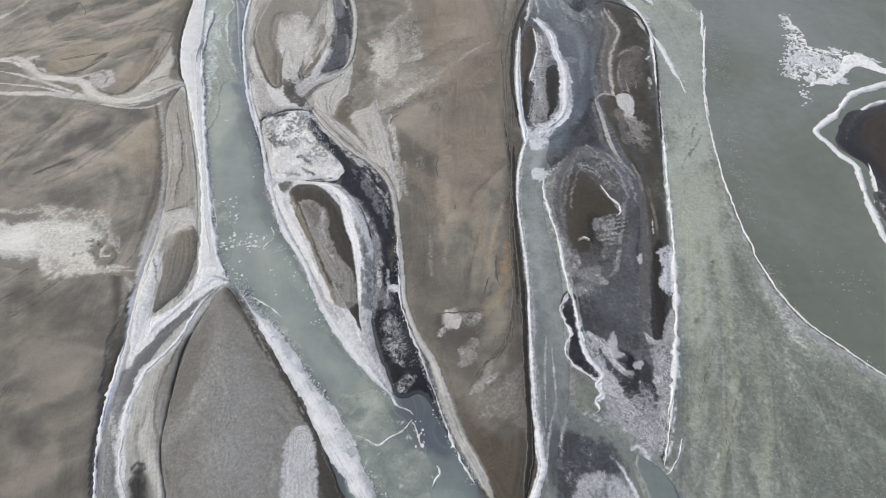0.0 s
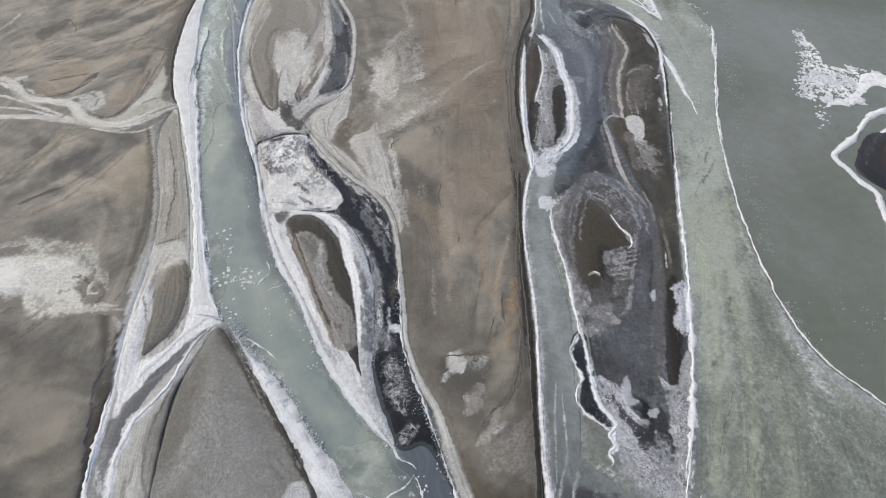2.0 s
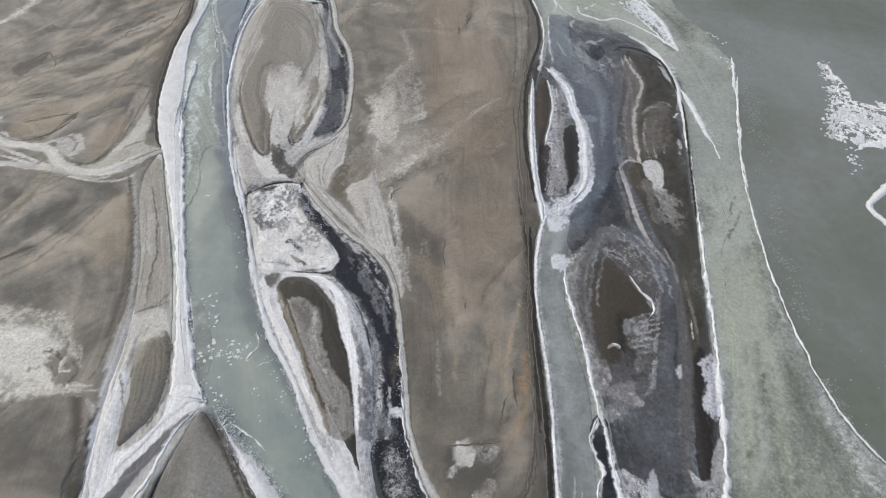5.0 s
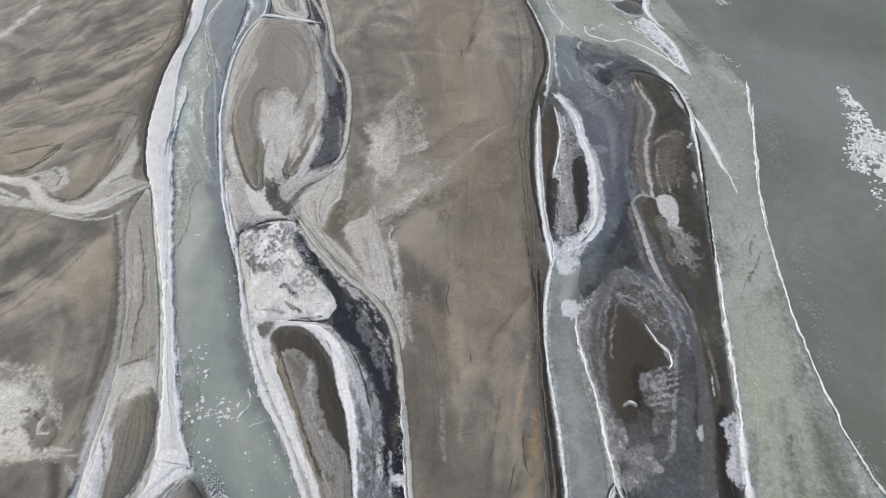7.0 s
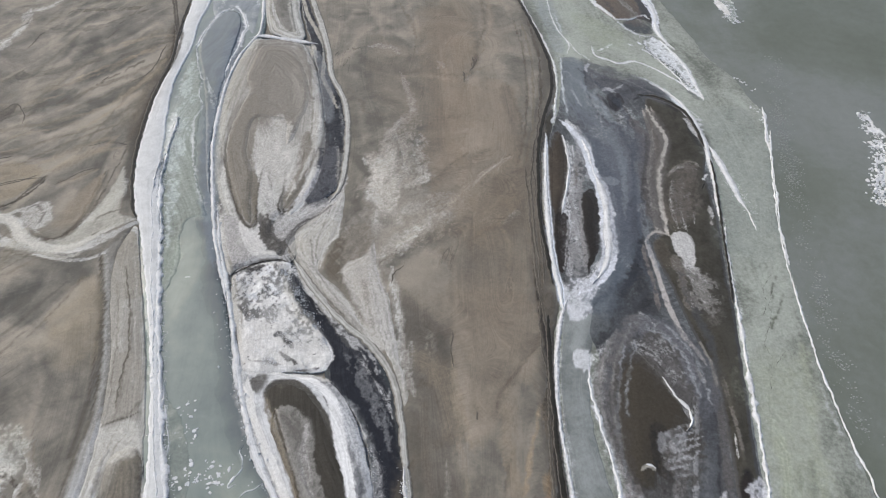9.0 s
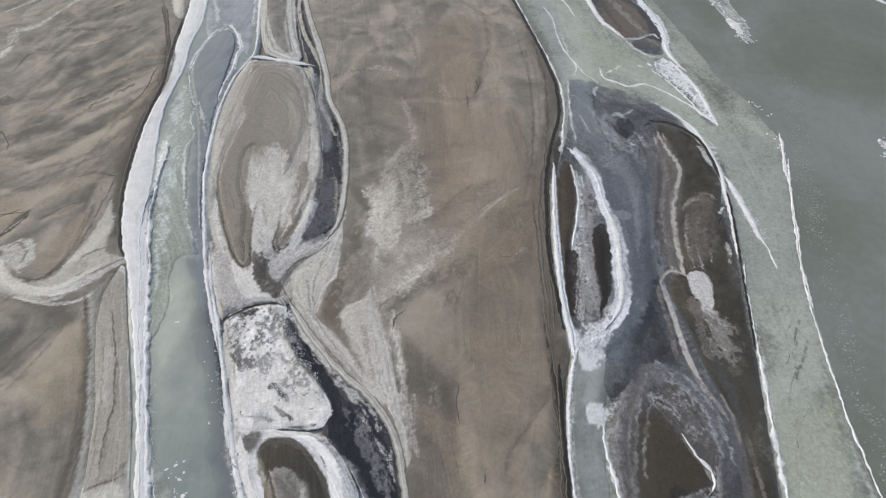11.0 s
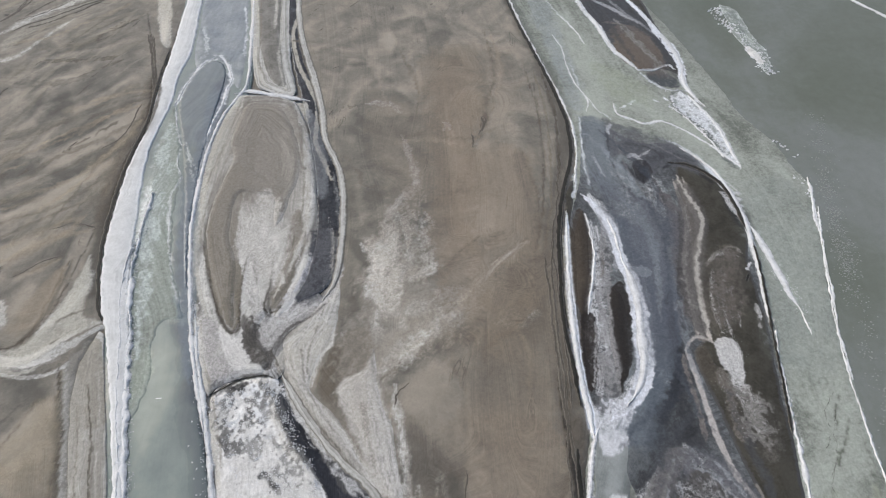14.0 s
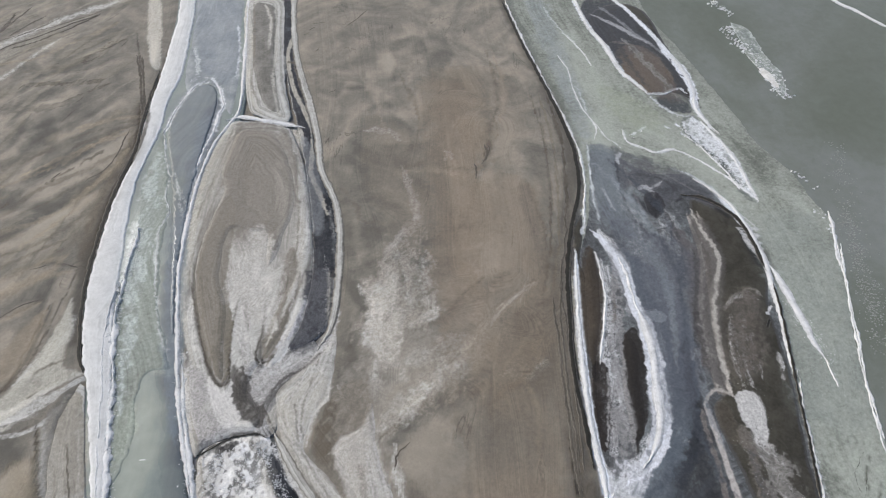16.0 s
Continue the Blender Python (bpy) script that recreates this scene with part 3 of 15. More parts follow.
FROST_SILT = surface("grey_frosted_silt", [(0.1, 0.099, 0.096), (0.22, 0.22, 0.214), (0.42, 0.42, 0.412)], (0.06, 0.057, 0.053), (0.52, 0.525, 0.52), 0.85, 6, (0.02, 1.1), 0.8, crisp=0.3, cut=0.54, grit=0.6, speckle=0.35)
PACK_ICE = surface("packed_floes", [(0.5, 0.51, 0.5), (0.66, 0.665, 0.65), (0.8, 0.8, 0.785)], (0.2, 0.2, 0.2), (0.82, 0.82, 0.81), 0.7, 4, bump=0.6, fleck=(0.14, 0.155, 0.145), fleck_size=1.3, fleck_cut=0.47, speckle=0.3)
GREY_SNOW = surface("streaked_grey_snow", [(0.2, 0.207, 0.213), (0.34, 0.348, 0.352), (0.52, 0.526, 0.526)], (0.1, 0.1, 0.1), (0.66, 0.666, 0.668), 0.75, 5, (0.03, 1.2), 0.8, crisp=0.3, cut=0.6, grit=0.7, speckle=0.4, bump=0.6)
SEAM = surface("dark_seam_sand", [(0.07, 0.063, 0.053), (0.09, 0.081, 0.068), (0.115, 0.103, 0.086)], (0.05, 0.045, 0.04), (0.3, 0.3, 0.29), 0.8, 5, (0.1, 0.8), 0.4)
SKIM = surface("skim_ice", [(0.19, 0.203, 0.192), (0.235, 0.248, 0.235), (0.28, 0.292, 0.28)], (0.06, 0.065, 0.065), (0.27, 0.283, 0.27), 0.4, 6, bump=0.0)

# ---- ridges of ice and banks of silt: line, widths, height of the rubble, level, material, words ----
RIDGE = "ragged white ridge of ice along the bank"
LAYERS = "layered pale bank of frosted silt"
RIDGES = []
RIDGES.append(([(-72.6, 171.5), (-72.0, 162.2), (-71.2, 153.0), (-69.5, 143.9), (-66.0, 132.3), (-63.6, 122.1), (-61.5, 114.5), (-57.7, 102.2), (-52.3, 84.4), (-49.0, 75.7), (-45.5, 69.8)], (0.5, 0.8, 0.9, 0.9), 0.32, 0.0, SNOW, "crumbly pushed-up ridge of white ice"))
RIDGES.append(([(-72.3, 157.1), (-72.2, 149.0), (-70.6, 141.5), (-67.3, 130.2), (-65.2, 122.1), (-62.6, 114.6), (-58.8, 102.3), (-53.6, 84.4), (-50.3, 75.0)], (0.3, 0.5, 0.6, 0.5), 0.32, 0.08, SNOW, "crumbly pushed-up ridge of white ice"))
RIDGES.append(([(-43.3, 68.2), (-38.4, 61.9), (-34.0, 56.7), (-28.8, 49.7), (-24.0, 43.3), (-19.7, 36.8), (-16.5, 32.0), (-12.6, 26.4), (-9.1, 21.7)], (1.6, 2.4, 3.0, 3.6, 4.0, 4.6, 5.4, 6.2, 7.0), 0.2, -0.1, SNOW, "white ice ledge strewn with rubble beside the water"))
RIDGES.append(([(-75.8, 330.3), (-65.3, 265.1), (-62.4, 246.2), (-60.1, 229.5), (-58.1, 212.3), (-59.6, 205.7), (-61.8, 199.0), (-62.6, 191.4), (-62.8, 183.0), (-62.2, 171.9), (-61.1, 161.1), (-59.0, 151.3), (-56.4, 141.1), (-53.9, 132.0), (-51.0, 123.7), (-47.5, 114.2)], (1.0, 0.8, 1.0, 1.4, 1.1, 0.9, 0.9, 1.0), 0.15, -0.05, SNOW, RIDGE))
RIDGES.append(([(-55.3, 140.4), (-51.8, 127.9), (-48.1, 117.6), (-44.7, 107.1), (-41.8, 97.4), (-36.5, 84.6), (-29.8, 73.4), (-25.3, 64.2), (-19.7, 55.6), (-14.6, 49.3), (-9.9, 44.0)], (0.9, 1.0, 1.2, 1.5, 1.5, 1.5, 1.8), 0.15, -0.02, SNOW, RIDGE))
RIDGES.append(([(-57.8, 120.5), (-56.6, 120.5)], 0.3, 0.0, -0.3, SNOW, RIDGE))
RIDGES.append(([(-60.7, 207.4), (-56.5, 208.4), (-50.4, 206.8), (-45.0, 205.3), (-39.8, 203.6)], 1.6, 0.0, 0.05, SNOW, "white snow bar across the channel"))
RIDGES.append(([(-55.9, 20.1), (-58.5, 29.5), (-60.3, 35.7), (-61.6, 44.4), (-61.8, 50.0), (-62.2, 57.2)], 0.7, 0.0, -0.1, SNOW, "thin bluish-white rim of ice"))
RIDGES.append(([(-53.0, 328.9), (-52.8, 285.9), (-48.7, 248.6), (-44.8, 230.2), (-39.8, 213.4), (-36.1, 199.5), (-34.0, 188.5), (-29.8, 178.4), (-27.9, 168.4), (-27.2, 156.5), (-27.6, 145.8), (-29.7, 140.6)], (2.0, 2.4, 2.0, 1.8, 1.6), 0.0, -0.05, PALE_SILT, LAYERS))
RIDGES.append(([(-36.2, 125.8), (-30.0, 116.8), (-23.5, 109.1), (-17.4, 103.5), (-12.9, 95.9), (-10.8, 84.2), (-9.4, 73.3), (-8.5, 64.8), (-6.0, 57.0), (-2.6, 50.7), (-0.5, 44.0), (2.1, 36.7), (5.6, 30.1), (8.3, 24.1)], (1.6, 1.3, 1.5, 1.3, 1.4, 2.6, 2.4), 0.0, -0.1, PALE_SILT, LAYERS))
RIDGES.append(([(-10.9, 80.9), (-9.6, 68.9), (-8.8, 62.8), (-6.9, 57.0), (-4.1, 50.0), (-2.0, 43.7), (0.8, 36.0), (4.4, 28.9)], 0.45, 0.12, 0.0, SNOW, "thin white rim of bank ice"))
RIDGES.append(([(21.3, 113.7), (19.5, 109.6), (17.4, 100.7), (16.4, 89.9), (16.7, 80.0), (16.9, 68.1), (16.1, 55.0), (15.7, 43.6), (15.8, 34.5), (15.8, 31.0), (13.9, 25.8), (11.8, 17.6)], (1.8, 1.0, 0.8, 0.9, 1.0, 1.6, 1.6), 0.03, -0.1, GREY_SNOW, "white rim of ice below the sand flat"))
RIDGES.append(([(15.7, 261.3), (18.9, 242.0), (22.8, 222.2), (26.5, 204.5), (28.2, 192.0), (27.7, 180.8), (25.5, 169.1)], 0.6, 0.0, -0.15, SNOW, "thin white rim of ice below the sand flat"))
RIDGES.append(([(58.7, 134.0), (56.9, 125.5), (55.4, 117.3), (54.5, 111.2), (51.9, 95.8), (50.3, 85.4), (48.6, 75.9), (46.6, 65.9), (44.0, 55.5), (41.3, 46.2), (39.0, 40.4)], (0.5, 0.6, 0.7, 1.0, 1.3, 1.0), 0.03, -0.05, SNOW, "white ice rim beside the green ice"))
RIDGES.append(([(41.1, 45.1), (39.3, 39.8), (37.6, 34.9), (36.4, 31.8)], 0.45, 0.1, -0.15, SNOW, "thin white pressure line in the ice"))
RIDGES.append(([(40.4, 36.3), (38.8, 33.0), (37.4, 31.1), (36.3, 30.2)], 0.45, 0.1, -0.15, SNOW, "thin white pressure line in the ice"))
RIDGES.append(([(68.6, 121.2), (69.5, 127.7), (71.6, 137.6), (75.9, 152.7), (78.8, 162.7)], 0.4, 0.08, -0.2, SNOW, "thin white crust along the ice margin"))
RIDGES.append(([(79.6, 170.8), (74.5, 147.0), (69.6, 129.1), (67.0, 113.3), (65.5, 93.9), (65.6, 82.0), (66.7, 69.9), (70.0, 60.2), (75.2, 53.9), (80.6, 48.1), (90.9, 41.7)], 0.35, 0.08, -0.2, SNOW, "thin white crust along the ice margin"))
RIDGES.append(([(80.0, 171.8), (79.3, 167.3), (77.4, 161.2), (76.3, 156.9)], 0.6, 0.1, -0.2, SNOW, "thin white crust along the ice margin"))
RIDGES.append(([(111.6, 277.5), (116.5, 258.1), (121.6, 249.9), (126.1, 242.1), (137.8, 223.7)], 1.6, 0.05, -0.1, SNOW, "white ice rim in the lagoon"))
RIDGES.append(([(-40.3, 66.0), (-37.1, 64.3), (-35.1, 62.9), (-32.8, 60.9)], 0.3, 0.05, -0.25, SNOW, "curled white ice string afloat on the water"))
RIDGES.append(([(-55.6, 96.6), (-53.5, 91.2), (-51.5, 86.1), (-51.3, 82.0), (-50.1, 78.0)], 0.5, 0.1, -0.2, SNOW, "curling white edge of the bank ice"))
# ---- ridges of white ice ----
RIDGES.append(([(22.6, 163.0), (21.3, 151.7), (20.3, 141.5), (19.7, 131.2), (19.5, 126.0), (19.6, 121.0), (20.0, 116.4), (20.1, 111.1)], (0.41, 0.72, 1.02, 1.23, 1.23, 1.23, 1.33), 0.05, -0.05, SNOW, "white ice ridge round a dark bar"))
RIDGES.append(([(32.1, 150.0), (33.1, 144.5), (33.2, 137.5), (32.3, 130.9), (31.6, 125.1), (29.8, 120.8), (26.9, 117.1)], (0.61, 1.43, 1.84, 2.04, 1.84, 1.43, 0.82), 0.06, -0.05, SNOW, "white ice ridge round a dark bar"))
RIDGES.append(([(31.4, 160.5), (32.1, 155.5), (32.3, 150.0)], 0.69, 0.06, -0.05, GREY_SNOW, "white ice ridge round a dark bar"))
RIDGES.append(([(26.6, 162.1), (27.0, 155.6), (26.5, 148.8), (24.8, 142.6), (23.1, 136.1)], 0.45, 0.1, -0.1, SNOW, "broken white ice edge"))
RIDGES.append(([(23.1, 98.3), (22.8, 92.5), (23.6, 87.3), (24.3, 82.4), (24.5, 77.7), (24.8, 71.7), (25.1, 67.4), (25.7, 63.3), (25.8, 58.2), (26.2, 53.2), (27.3, 50.3), (28.6, 48.0), (27.4, 46.3), (28.0, 44.4), (26.7, 43.1), (27.1, 41.6), (25.8, 40.6)], (0.34, 0.45, 0.45, 0.56, 0.68, 0.79, 0.56, 0.56, 0.68, 0.79, 0.79, 0.68, 0.56), 0.1, -0.14, SNOW, "ragged white edge of the ice sheet"))
RIDGES.append(([(24.8, 66.7), (23.6, 64.7), (22.7, 62.0), (23.2, 59.4), (24.1, 57.2), (22.9, 54.7), (22.6, 52.7), (23.7, 50.3), (25.6, 48.6), (28.0, 46.9)], (0.65, 0.33, 0.27, 0.33, 0.55, 0.27, 0.22, 0.33, 0.44, 0.44), 0.1, -0.14, SNOW, "ragged white edge of the ice sheet"))
RIDGES.append(([(52.9, 182.5), (55.5, 179.8), (57.3, 177.4), (59.5, 173.3), (60.5, 168.3), (61.2, 162.6), (61.3, 158.5), (60.7, 152.8), (59.9, 145.8), (58.6, 138.4), (57.5, 132.5)], (0.44, 0.74, 0.89, 1.33, 1.62, 1.77, 1.33, 0.89, 0.89, 0.89, 0.59), 0.08, 0, SNOW, "white ice rim beside the green ice"))
RIDGES.append(([(61.3, 158.5), (62.5, 155.4), (63.1, 150.2), (63.7, 144.7), (64.1, 139.0), (64.9, 134.9)], (1.12, 1.67, 1.81, 1.67, 1.39, 0.84), 0.1, -0.1, SNOW, "white ice spur on the green ice"))
RIDGES.append(([(64.8, 135.7), (64.8, 133.1), (64.8, 130.6)], 0.33, 0.1, -0.1, SNOW, "thin white pressure line in the ice"))
RIDGES.append(([(37.0, 267.1), (37.8, 258.7), (39.3, 246.2), (42.4, 236.0), (44.8, 223.9), (48.1, 217.6), (49.8, 213.7)], (0.82, 0.98, 1.14, 1.31, 1.31, 1.14, 0.49), 0.05, -0.05, SNOW, "white ice ridge beside a dark bar"))
RIDGES.append(([(47.2, 266.6), (53.6, 250.1), (57.5, 238.2), (59.5, 229.8), (61.4, 222.0), (61.8, 214.6), (60.7, 207.8), (61.8, 202.2), (63.6, 197.7)], (0.78, 0.94, 1.09, 1.25, 1.88, 2.5, 1.88, 1.09, 0.47), 0.1, -0.05, SNOW, "white ice ridge beside a dark bar"))
RIDGES.append(([(49.5, 214.0), (53.2, 213.6), (58.1, 215.3), (60.0, 213.3)], 0.45, 0.05, -0.05, SNOW, "white ice ridge beside a dark bar"))
RIDGES.append(([(40.2, 200.3), (40.5, 195.7), (44.1, 193.2), (47.1, 191.5), (50.8, 192.5), (54.3, 190.2), (57.5, 187.2), (60.6, 183.4), (63.1, 179.7), (65.8, 175.4)], (0.34, 0.41, 0.41, 0.68, 0.41, 0.41, 0.41, 0.54, 0.54), 0.1, -0.15, SNOW, "thin white pressure line in the ice"))
RIDGES.append(([(60.4, 202.3), (62.8, 195.9), (64.7, 188.9), (65.3, 180.5), (65.8, 174.9)], (0.54, 0.94, 0.94, 0.94, 0.4), 0.1, -0.12, SNOW, "broken white ice rubble strip"))
RIDGES.append(([(54.9, 197.6), (57.4, 194.1), (59.6, 189.1), (61.7, 183.7), (62.8, 178.8)], (0.54, 0.67, 0.54, 0.67, 0.54), 0.1, -0.12, SNOW, "broken white ice rubble strip"))
RIDGES.append(([(28.5, 231.7), (30.2, 224.6), (30.4, 215.9), (31.5, 208.9), (33.5, 203.3), (35.8, 196.9)], 0.3, 0.08, -0.18, SNOW, "thin white pressure line in the ice"))
RIDGES.append(([(31.9, 242.2), (34.3, 236.4), (36.0, 231.4), (36.9, 226.6)], 0.32, 0.08, -0.18, SNOW, "thin white pressure line in the ice"))
RIDGES.append(([(33.5, 203.7), (33.6, 200.1), (32.6, 196.6)], 0.28, 0.08, -0.18, SNOW, "thin white pressure line in the ice"))
RIDGES.append(([(-75.6, 203.2), (-73.4, 195.8), (-70.9, 189.5), (-69.6, 187.6)], 0.28, 0.05, -0.22, SNOW, "thin white edge of the bank ice"))
RIDGES.append(([(-69.9, 184.3), (-69.2, 180.7), (-67.3, 176.2), (-68.0, 170.6), (-66.5, 162.8), (-65.1, 156.3)], 0.25, 0.05, -0.22, SNOW, "thin white edge of the bank ice"))
RIDGES.append(([(-69.5, 224.6), (-72.2, 222.0), (-73.9, 216.5), (-75.2, 209.7), (-75.7, 202.7)], (0.45, 0.75, 0.75, 0.75, 0.45), 0.1, -0.2, SNOW, "ragged white edge of the ice sheet"))
RIDGES.append(([(-70.3, 225.4), (-67.6, 224.3), (-64.8, 219.8), (-62.6, 213.7), (-63.2, 209.7), (-63.1, 203.7), (-63.8, 198.3), (-64.3, 191.6), (-63.9, 187.4)], (0.44, 0.73, 0.88, 0.88, 0.88, 0.88, 0.88, 0.88, 0.44), 0.12, -0.2, SNOW, "ragged white edge of the ice sheet"))
RIDGES.append(([(-38.6, 85.0), (-39.0, 83.9), (-38.2, 82.8), (-38.0, 80.8), (-38.9, 79.6), (-39.8, 78.6), (-39.6, 77.9), (-38.4, 78.4)], (0.3, 0.3, 0.3, 0.3, 0.4, 0.51, 0.4, 0.3), 0.1, -0.25, SNOW, "curled white ice string afloat on the water"))
RIDGES.append(([(-37.6, 76.6), (-36.5, 77.5), (-35.3, 77.8), (-33.9, 78.7)], 0.35, 0.1, -0.25, SNOW, "curled white ice string afloat on the water"))
RIDGES.append(([(-16.6, 37.0), (-14.3, 36.2), (-12.0, 35.3), (-9.9, 36.6), (-7.8, 37.8), (-6.3, 39.8)], (0.2, 0.29, 0.39, 0.39, 0.39, 0.29), 0.1, -0.2, SNOW, "white pressure line in the thin ice"))
RIDGES.append(([(-6.6, 39.8), (-5.5, 38.0), (-4.5, 35.0)], 0.29, 0.1, -0.2, SNOW, "white pressure line in the thin ice"))
RIDGES.append(([(-1.8, 31.8), (-1.2, 30.5), (-2.1, 29.4), (-2.6, 28.3)], (0.37, 0.56, 0.56, 0.28), 0.15, -0.2, SNOW, "ragged white edge of the thin ice"))
RIDGES.append(([(-12.0, 47.4), (-10.4, 45.4), (-9.5, 43.0), (-7.6, 41.9), (-6.0, 40.6)], (0.41, 0.61, 0.51, 0.31, 0.31), 0.1, -0.2, SNOW, "ragged white edge of the thin ice"))
RIDGES.append(([(-46.8, 68.2), (-49.1, 65.1), (-51.0, 59.1), (-52.1, 55.4), (-54.1, 52.2), (-56.4, 49.2), (-56.8, 45.5), (-57.2, 42.3), (-56.5, 37.2), (-55.0, 31.4), (-51.9, 25.1)], (0.21, 0.31, 0.52, 0.63, 1.05, 1.15, 1.05, 1.05, 1.05, 1.05, 1.05), 0.08, -0.05, SNOW, "ragged white ridge of ice along the side channel"))
RIDGES.append(([(28.6, 80.0), (30.0, 80.6), (31.1, 80.0)], 0.49, 0.1, 0, SNOW, "short white ice crust on the dark bar"))
RIDGES.append(([(36.1, 96.4), (37.8, 92.4), (39.2, 90.7), (39.5, 88.1), (38.0, 86.2)], 0.45, 0.1, 0, SNOW, "beaded white ice edge on the dark bar"))
RIDGES.append(([(-47.9, 120.9), (-44.9, 122.9), (-42.1, 124.2), (-38.6, 124.5), (-36.2, 123.7)], 0.31, 0, 0, DARK_SAND, "dark damp seam across the frozen plate"))
RIDGES.append(([(129.1, 129.8), (125.1, 134.1), (120.2, 134.1), (115.1, 132.2), (109.6, 130.0), (106.0, 126.5), (101.6, 121.7), (97.8, 118.6), (94.3, 115.6), (94.1, 113.0), (95.4, 109.9), (96.6, 106.0), (98.6, 103.1), (98.1, 99.3), (96.9, 93.8), (96.1, 87.7), (95.4, 82.3), (94.8, 75.7)], (2.83, 2.54, 1.98, 2.26, 1.7, 1.41, 1.55, 2.12, 2.26, 1.98, 1.7, 1.41, 1.41, 1.27, 1.7, 2.12, 2.12, 1.98), 0.05, -0.1, SNOW, "white ice ring round the lagoon bar"))
RIDGES.append(([(101.8, 103.4), (101.1, 98.9), (99.8, 92.0), (98.5, 83.5)], (0.79, 1.83, 2.62, 3.41), 0.05, -0.1, SNOW, "white ice ring round the lagoon bar"))
RIDGES.append(([(119.6, 127.3), (115.8, 126.4), (111.9, 125.0), (107.9, 121.9), (104.2, 118.5), (101.2, 114.4), (100.1, 111.1)], (1.46, 1.32, 1.17, 1.02, 0.88, 0.73, 0.44), 0.02, -0.1, GREY_SNOW, "thin wisp of white ice on the lagoon bar"))
RIDGES.append(([(111.4, 120.7), (112.5, 117.4), (115.1, 116.0)], (0.43, 0.87, 1.16), 0.02, -0.1, GREY_SNOW, "thin wisp of white ice on the lagoon bar"))

for pts, wide, chunk, lift, mat, words in RIDGES:
    if mat in (SNOW, GREY_SNOW):
        w = float(np.mean(wide))
        streak(FROST, pts, w * 1.4 + 0.3, 0.44, 0.9, 0.2)

# ---- frost lying on sand and ice ----
strokes_3 = []
strokes_3.append(([(-129.6, 147.6), (-118.8, 143.9), (-112.6, 140.0), (-106.4, 137.7), (-100.0, 136.3), (-96.0, 131.6), (-90.8, 129.1), (-83.6, 128.4), (-78.8, 130.9), (-72.1, 136.3)], 2.6, 0.82, 0.6, 0.25))
strokes_3.append(([(-121.7, 131.6), (-113.1, 131.5), (-107.3, 131.4), (-101.3, 130.5), (-94.2, 128.7)], 2.0, 0.82, 0.6, 0.25))
strokes_3.append(([(-102.6, 139.2), (-98.5, 139.8), (-95.3, 141.3), (-93.7, 136.9), (-94.8, 134.1), (-92.9, 132.6)], 0.9, 0.66, 1.2, 0.5))
strokes_3.append(([(-87.1, 128.4), (-84.3, 126.4), (-78.2, 129.3)], 1.5, 0.4, 1.2, 0.3))
strokes_3.append(([(-84.6, 133.5), (-81.3, 138.8), (-79.7, 144.4), (-79.2, 149.1)], 3.6, 0.62, 1.0, 0.3))
strokes_3.append(([(-106.9, 81.1), (-89.9, 81.0), (-84.0, 80.3), (-78.1, 79.6), (-74.2, 78.3)], 6.5, 0.85, 0.5, 0.35))
strokes_3.append(([(-102.9, 84.4), (-91.4, 84.3), (-84.5, 84.2), (-77.4, 83.4)], 6.0, 0.62, 0.9, 0.45))
strokes_3.append(([(-105.0, 88.5), (-93.3, 88.4), (-85.9, 87.6), (-78.1, 85.5)], 5.0, 0.46, 1.2, 0.5))
strokes_3.append(([(-84.8, 74.7), (-75.6, 73.4), (-66.8, 73.0)], 1.0, 0.7, 1.5, 0.3))
strokes_3.append(([(-120.9, 148.6), (-116.6, 147.4)], 2.0, 0.6, 1.0, 0.5))
strokes_3.append(([(-141.2, 235.6), (-134.4, 242.2), (-126.0, 250.5), (-117.2, 259.4), (-105.4, 267.0), (-94.5, 280.5)], 3.6, 0.58, 1.2, 0.35))
strokes_3.append(([(-135.0, 222.5), (-127.8, 227.2), (-122.5, 237.5), (-117.4, 245.7)], 2.2, 0.5, 1.2, 0.35))
strokes_3.append(([(-102.4, 288.4), (-93.5, 259.9), (-87.4, 236.0), (-85.4, 230.6)], 3.0, 0.74, 0.5, 0.2))
strokes_3.append(([(-140.7, 192.0), (-135.2, 201.7), (-132.5, 215.4), (-133.1, 225.4)], 4.0, 0.6, 1.0, 0.3))
strokes_3.append(([(-14.8, 122.4), (-12.9, 111.5), (-11.5, 101.5), (-10.9, 93.9)], 2.2, 0.55, 1.0, 0.3))
strokes_3.append(([(-42.9, 57.2), (-41.5, 46.5), (-39.1, 38.1), (-35.7, 25.1)], 13.0, 0.47, 1.0, 0.2))
strokes_3.append(([(-47.6, 35.1), (-46.1, 40.1), (-43.1, 44.4)], 5.0, 0.42, 1.0, 0.3))
strokes_3.append(([(-25.3, 36.5), (-24.9, 31.3), (-23.4, 22.5)], 5.0, 1.0, 0.4, 0.08))
strokes_3.append(([(-35.2, 144.2), (-36.7, 140.0), (-39.2, 135.5), (-40.6, 131.6)], 3.2, 0.76, 0.7, 0.4))
strokes_3.append(([(-45.0, 166.4), (-44.9, 162.2), (-45.7, 157.4), (-46.9, 153.5), (-48.0, 149.8)], 3.2, 0.72, 0.9, 0.25))
strokes_3.append(([(-51.7, 172.8), (-50.7, 164.0), (-48.5, 155.9)], 3.0, 0.5, 1.0, 0.25))
strokes_3.append(([(-36.5, 176.0), (-36.0, 168.7), (-36.6, 163.6), (-38.6, 159.6), (-41.2, 156.5)], 2.6, 0.68, 0.9, 0.15))
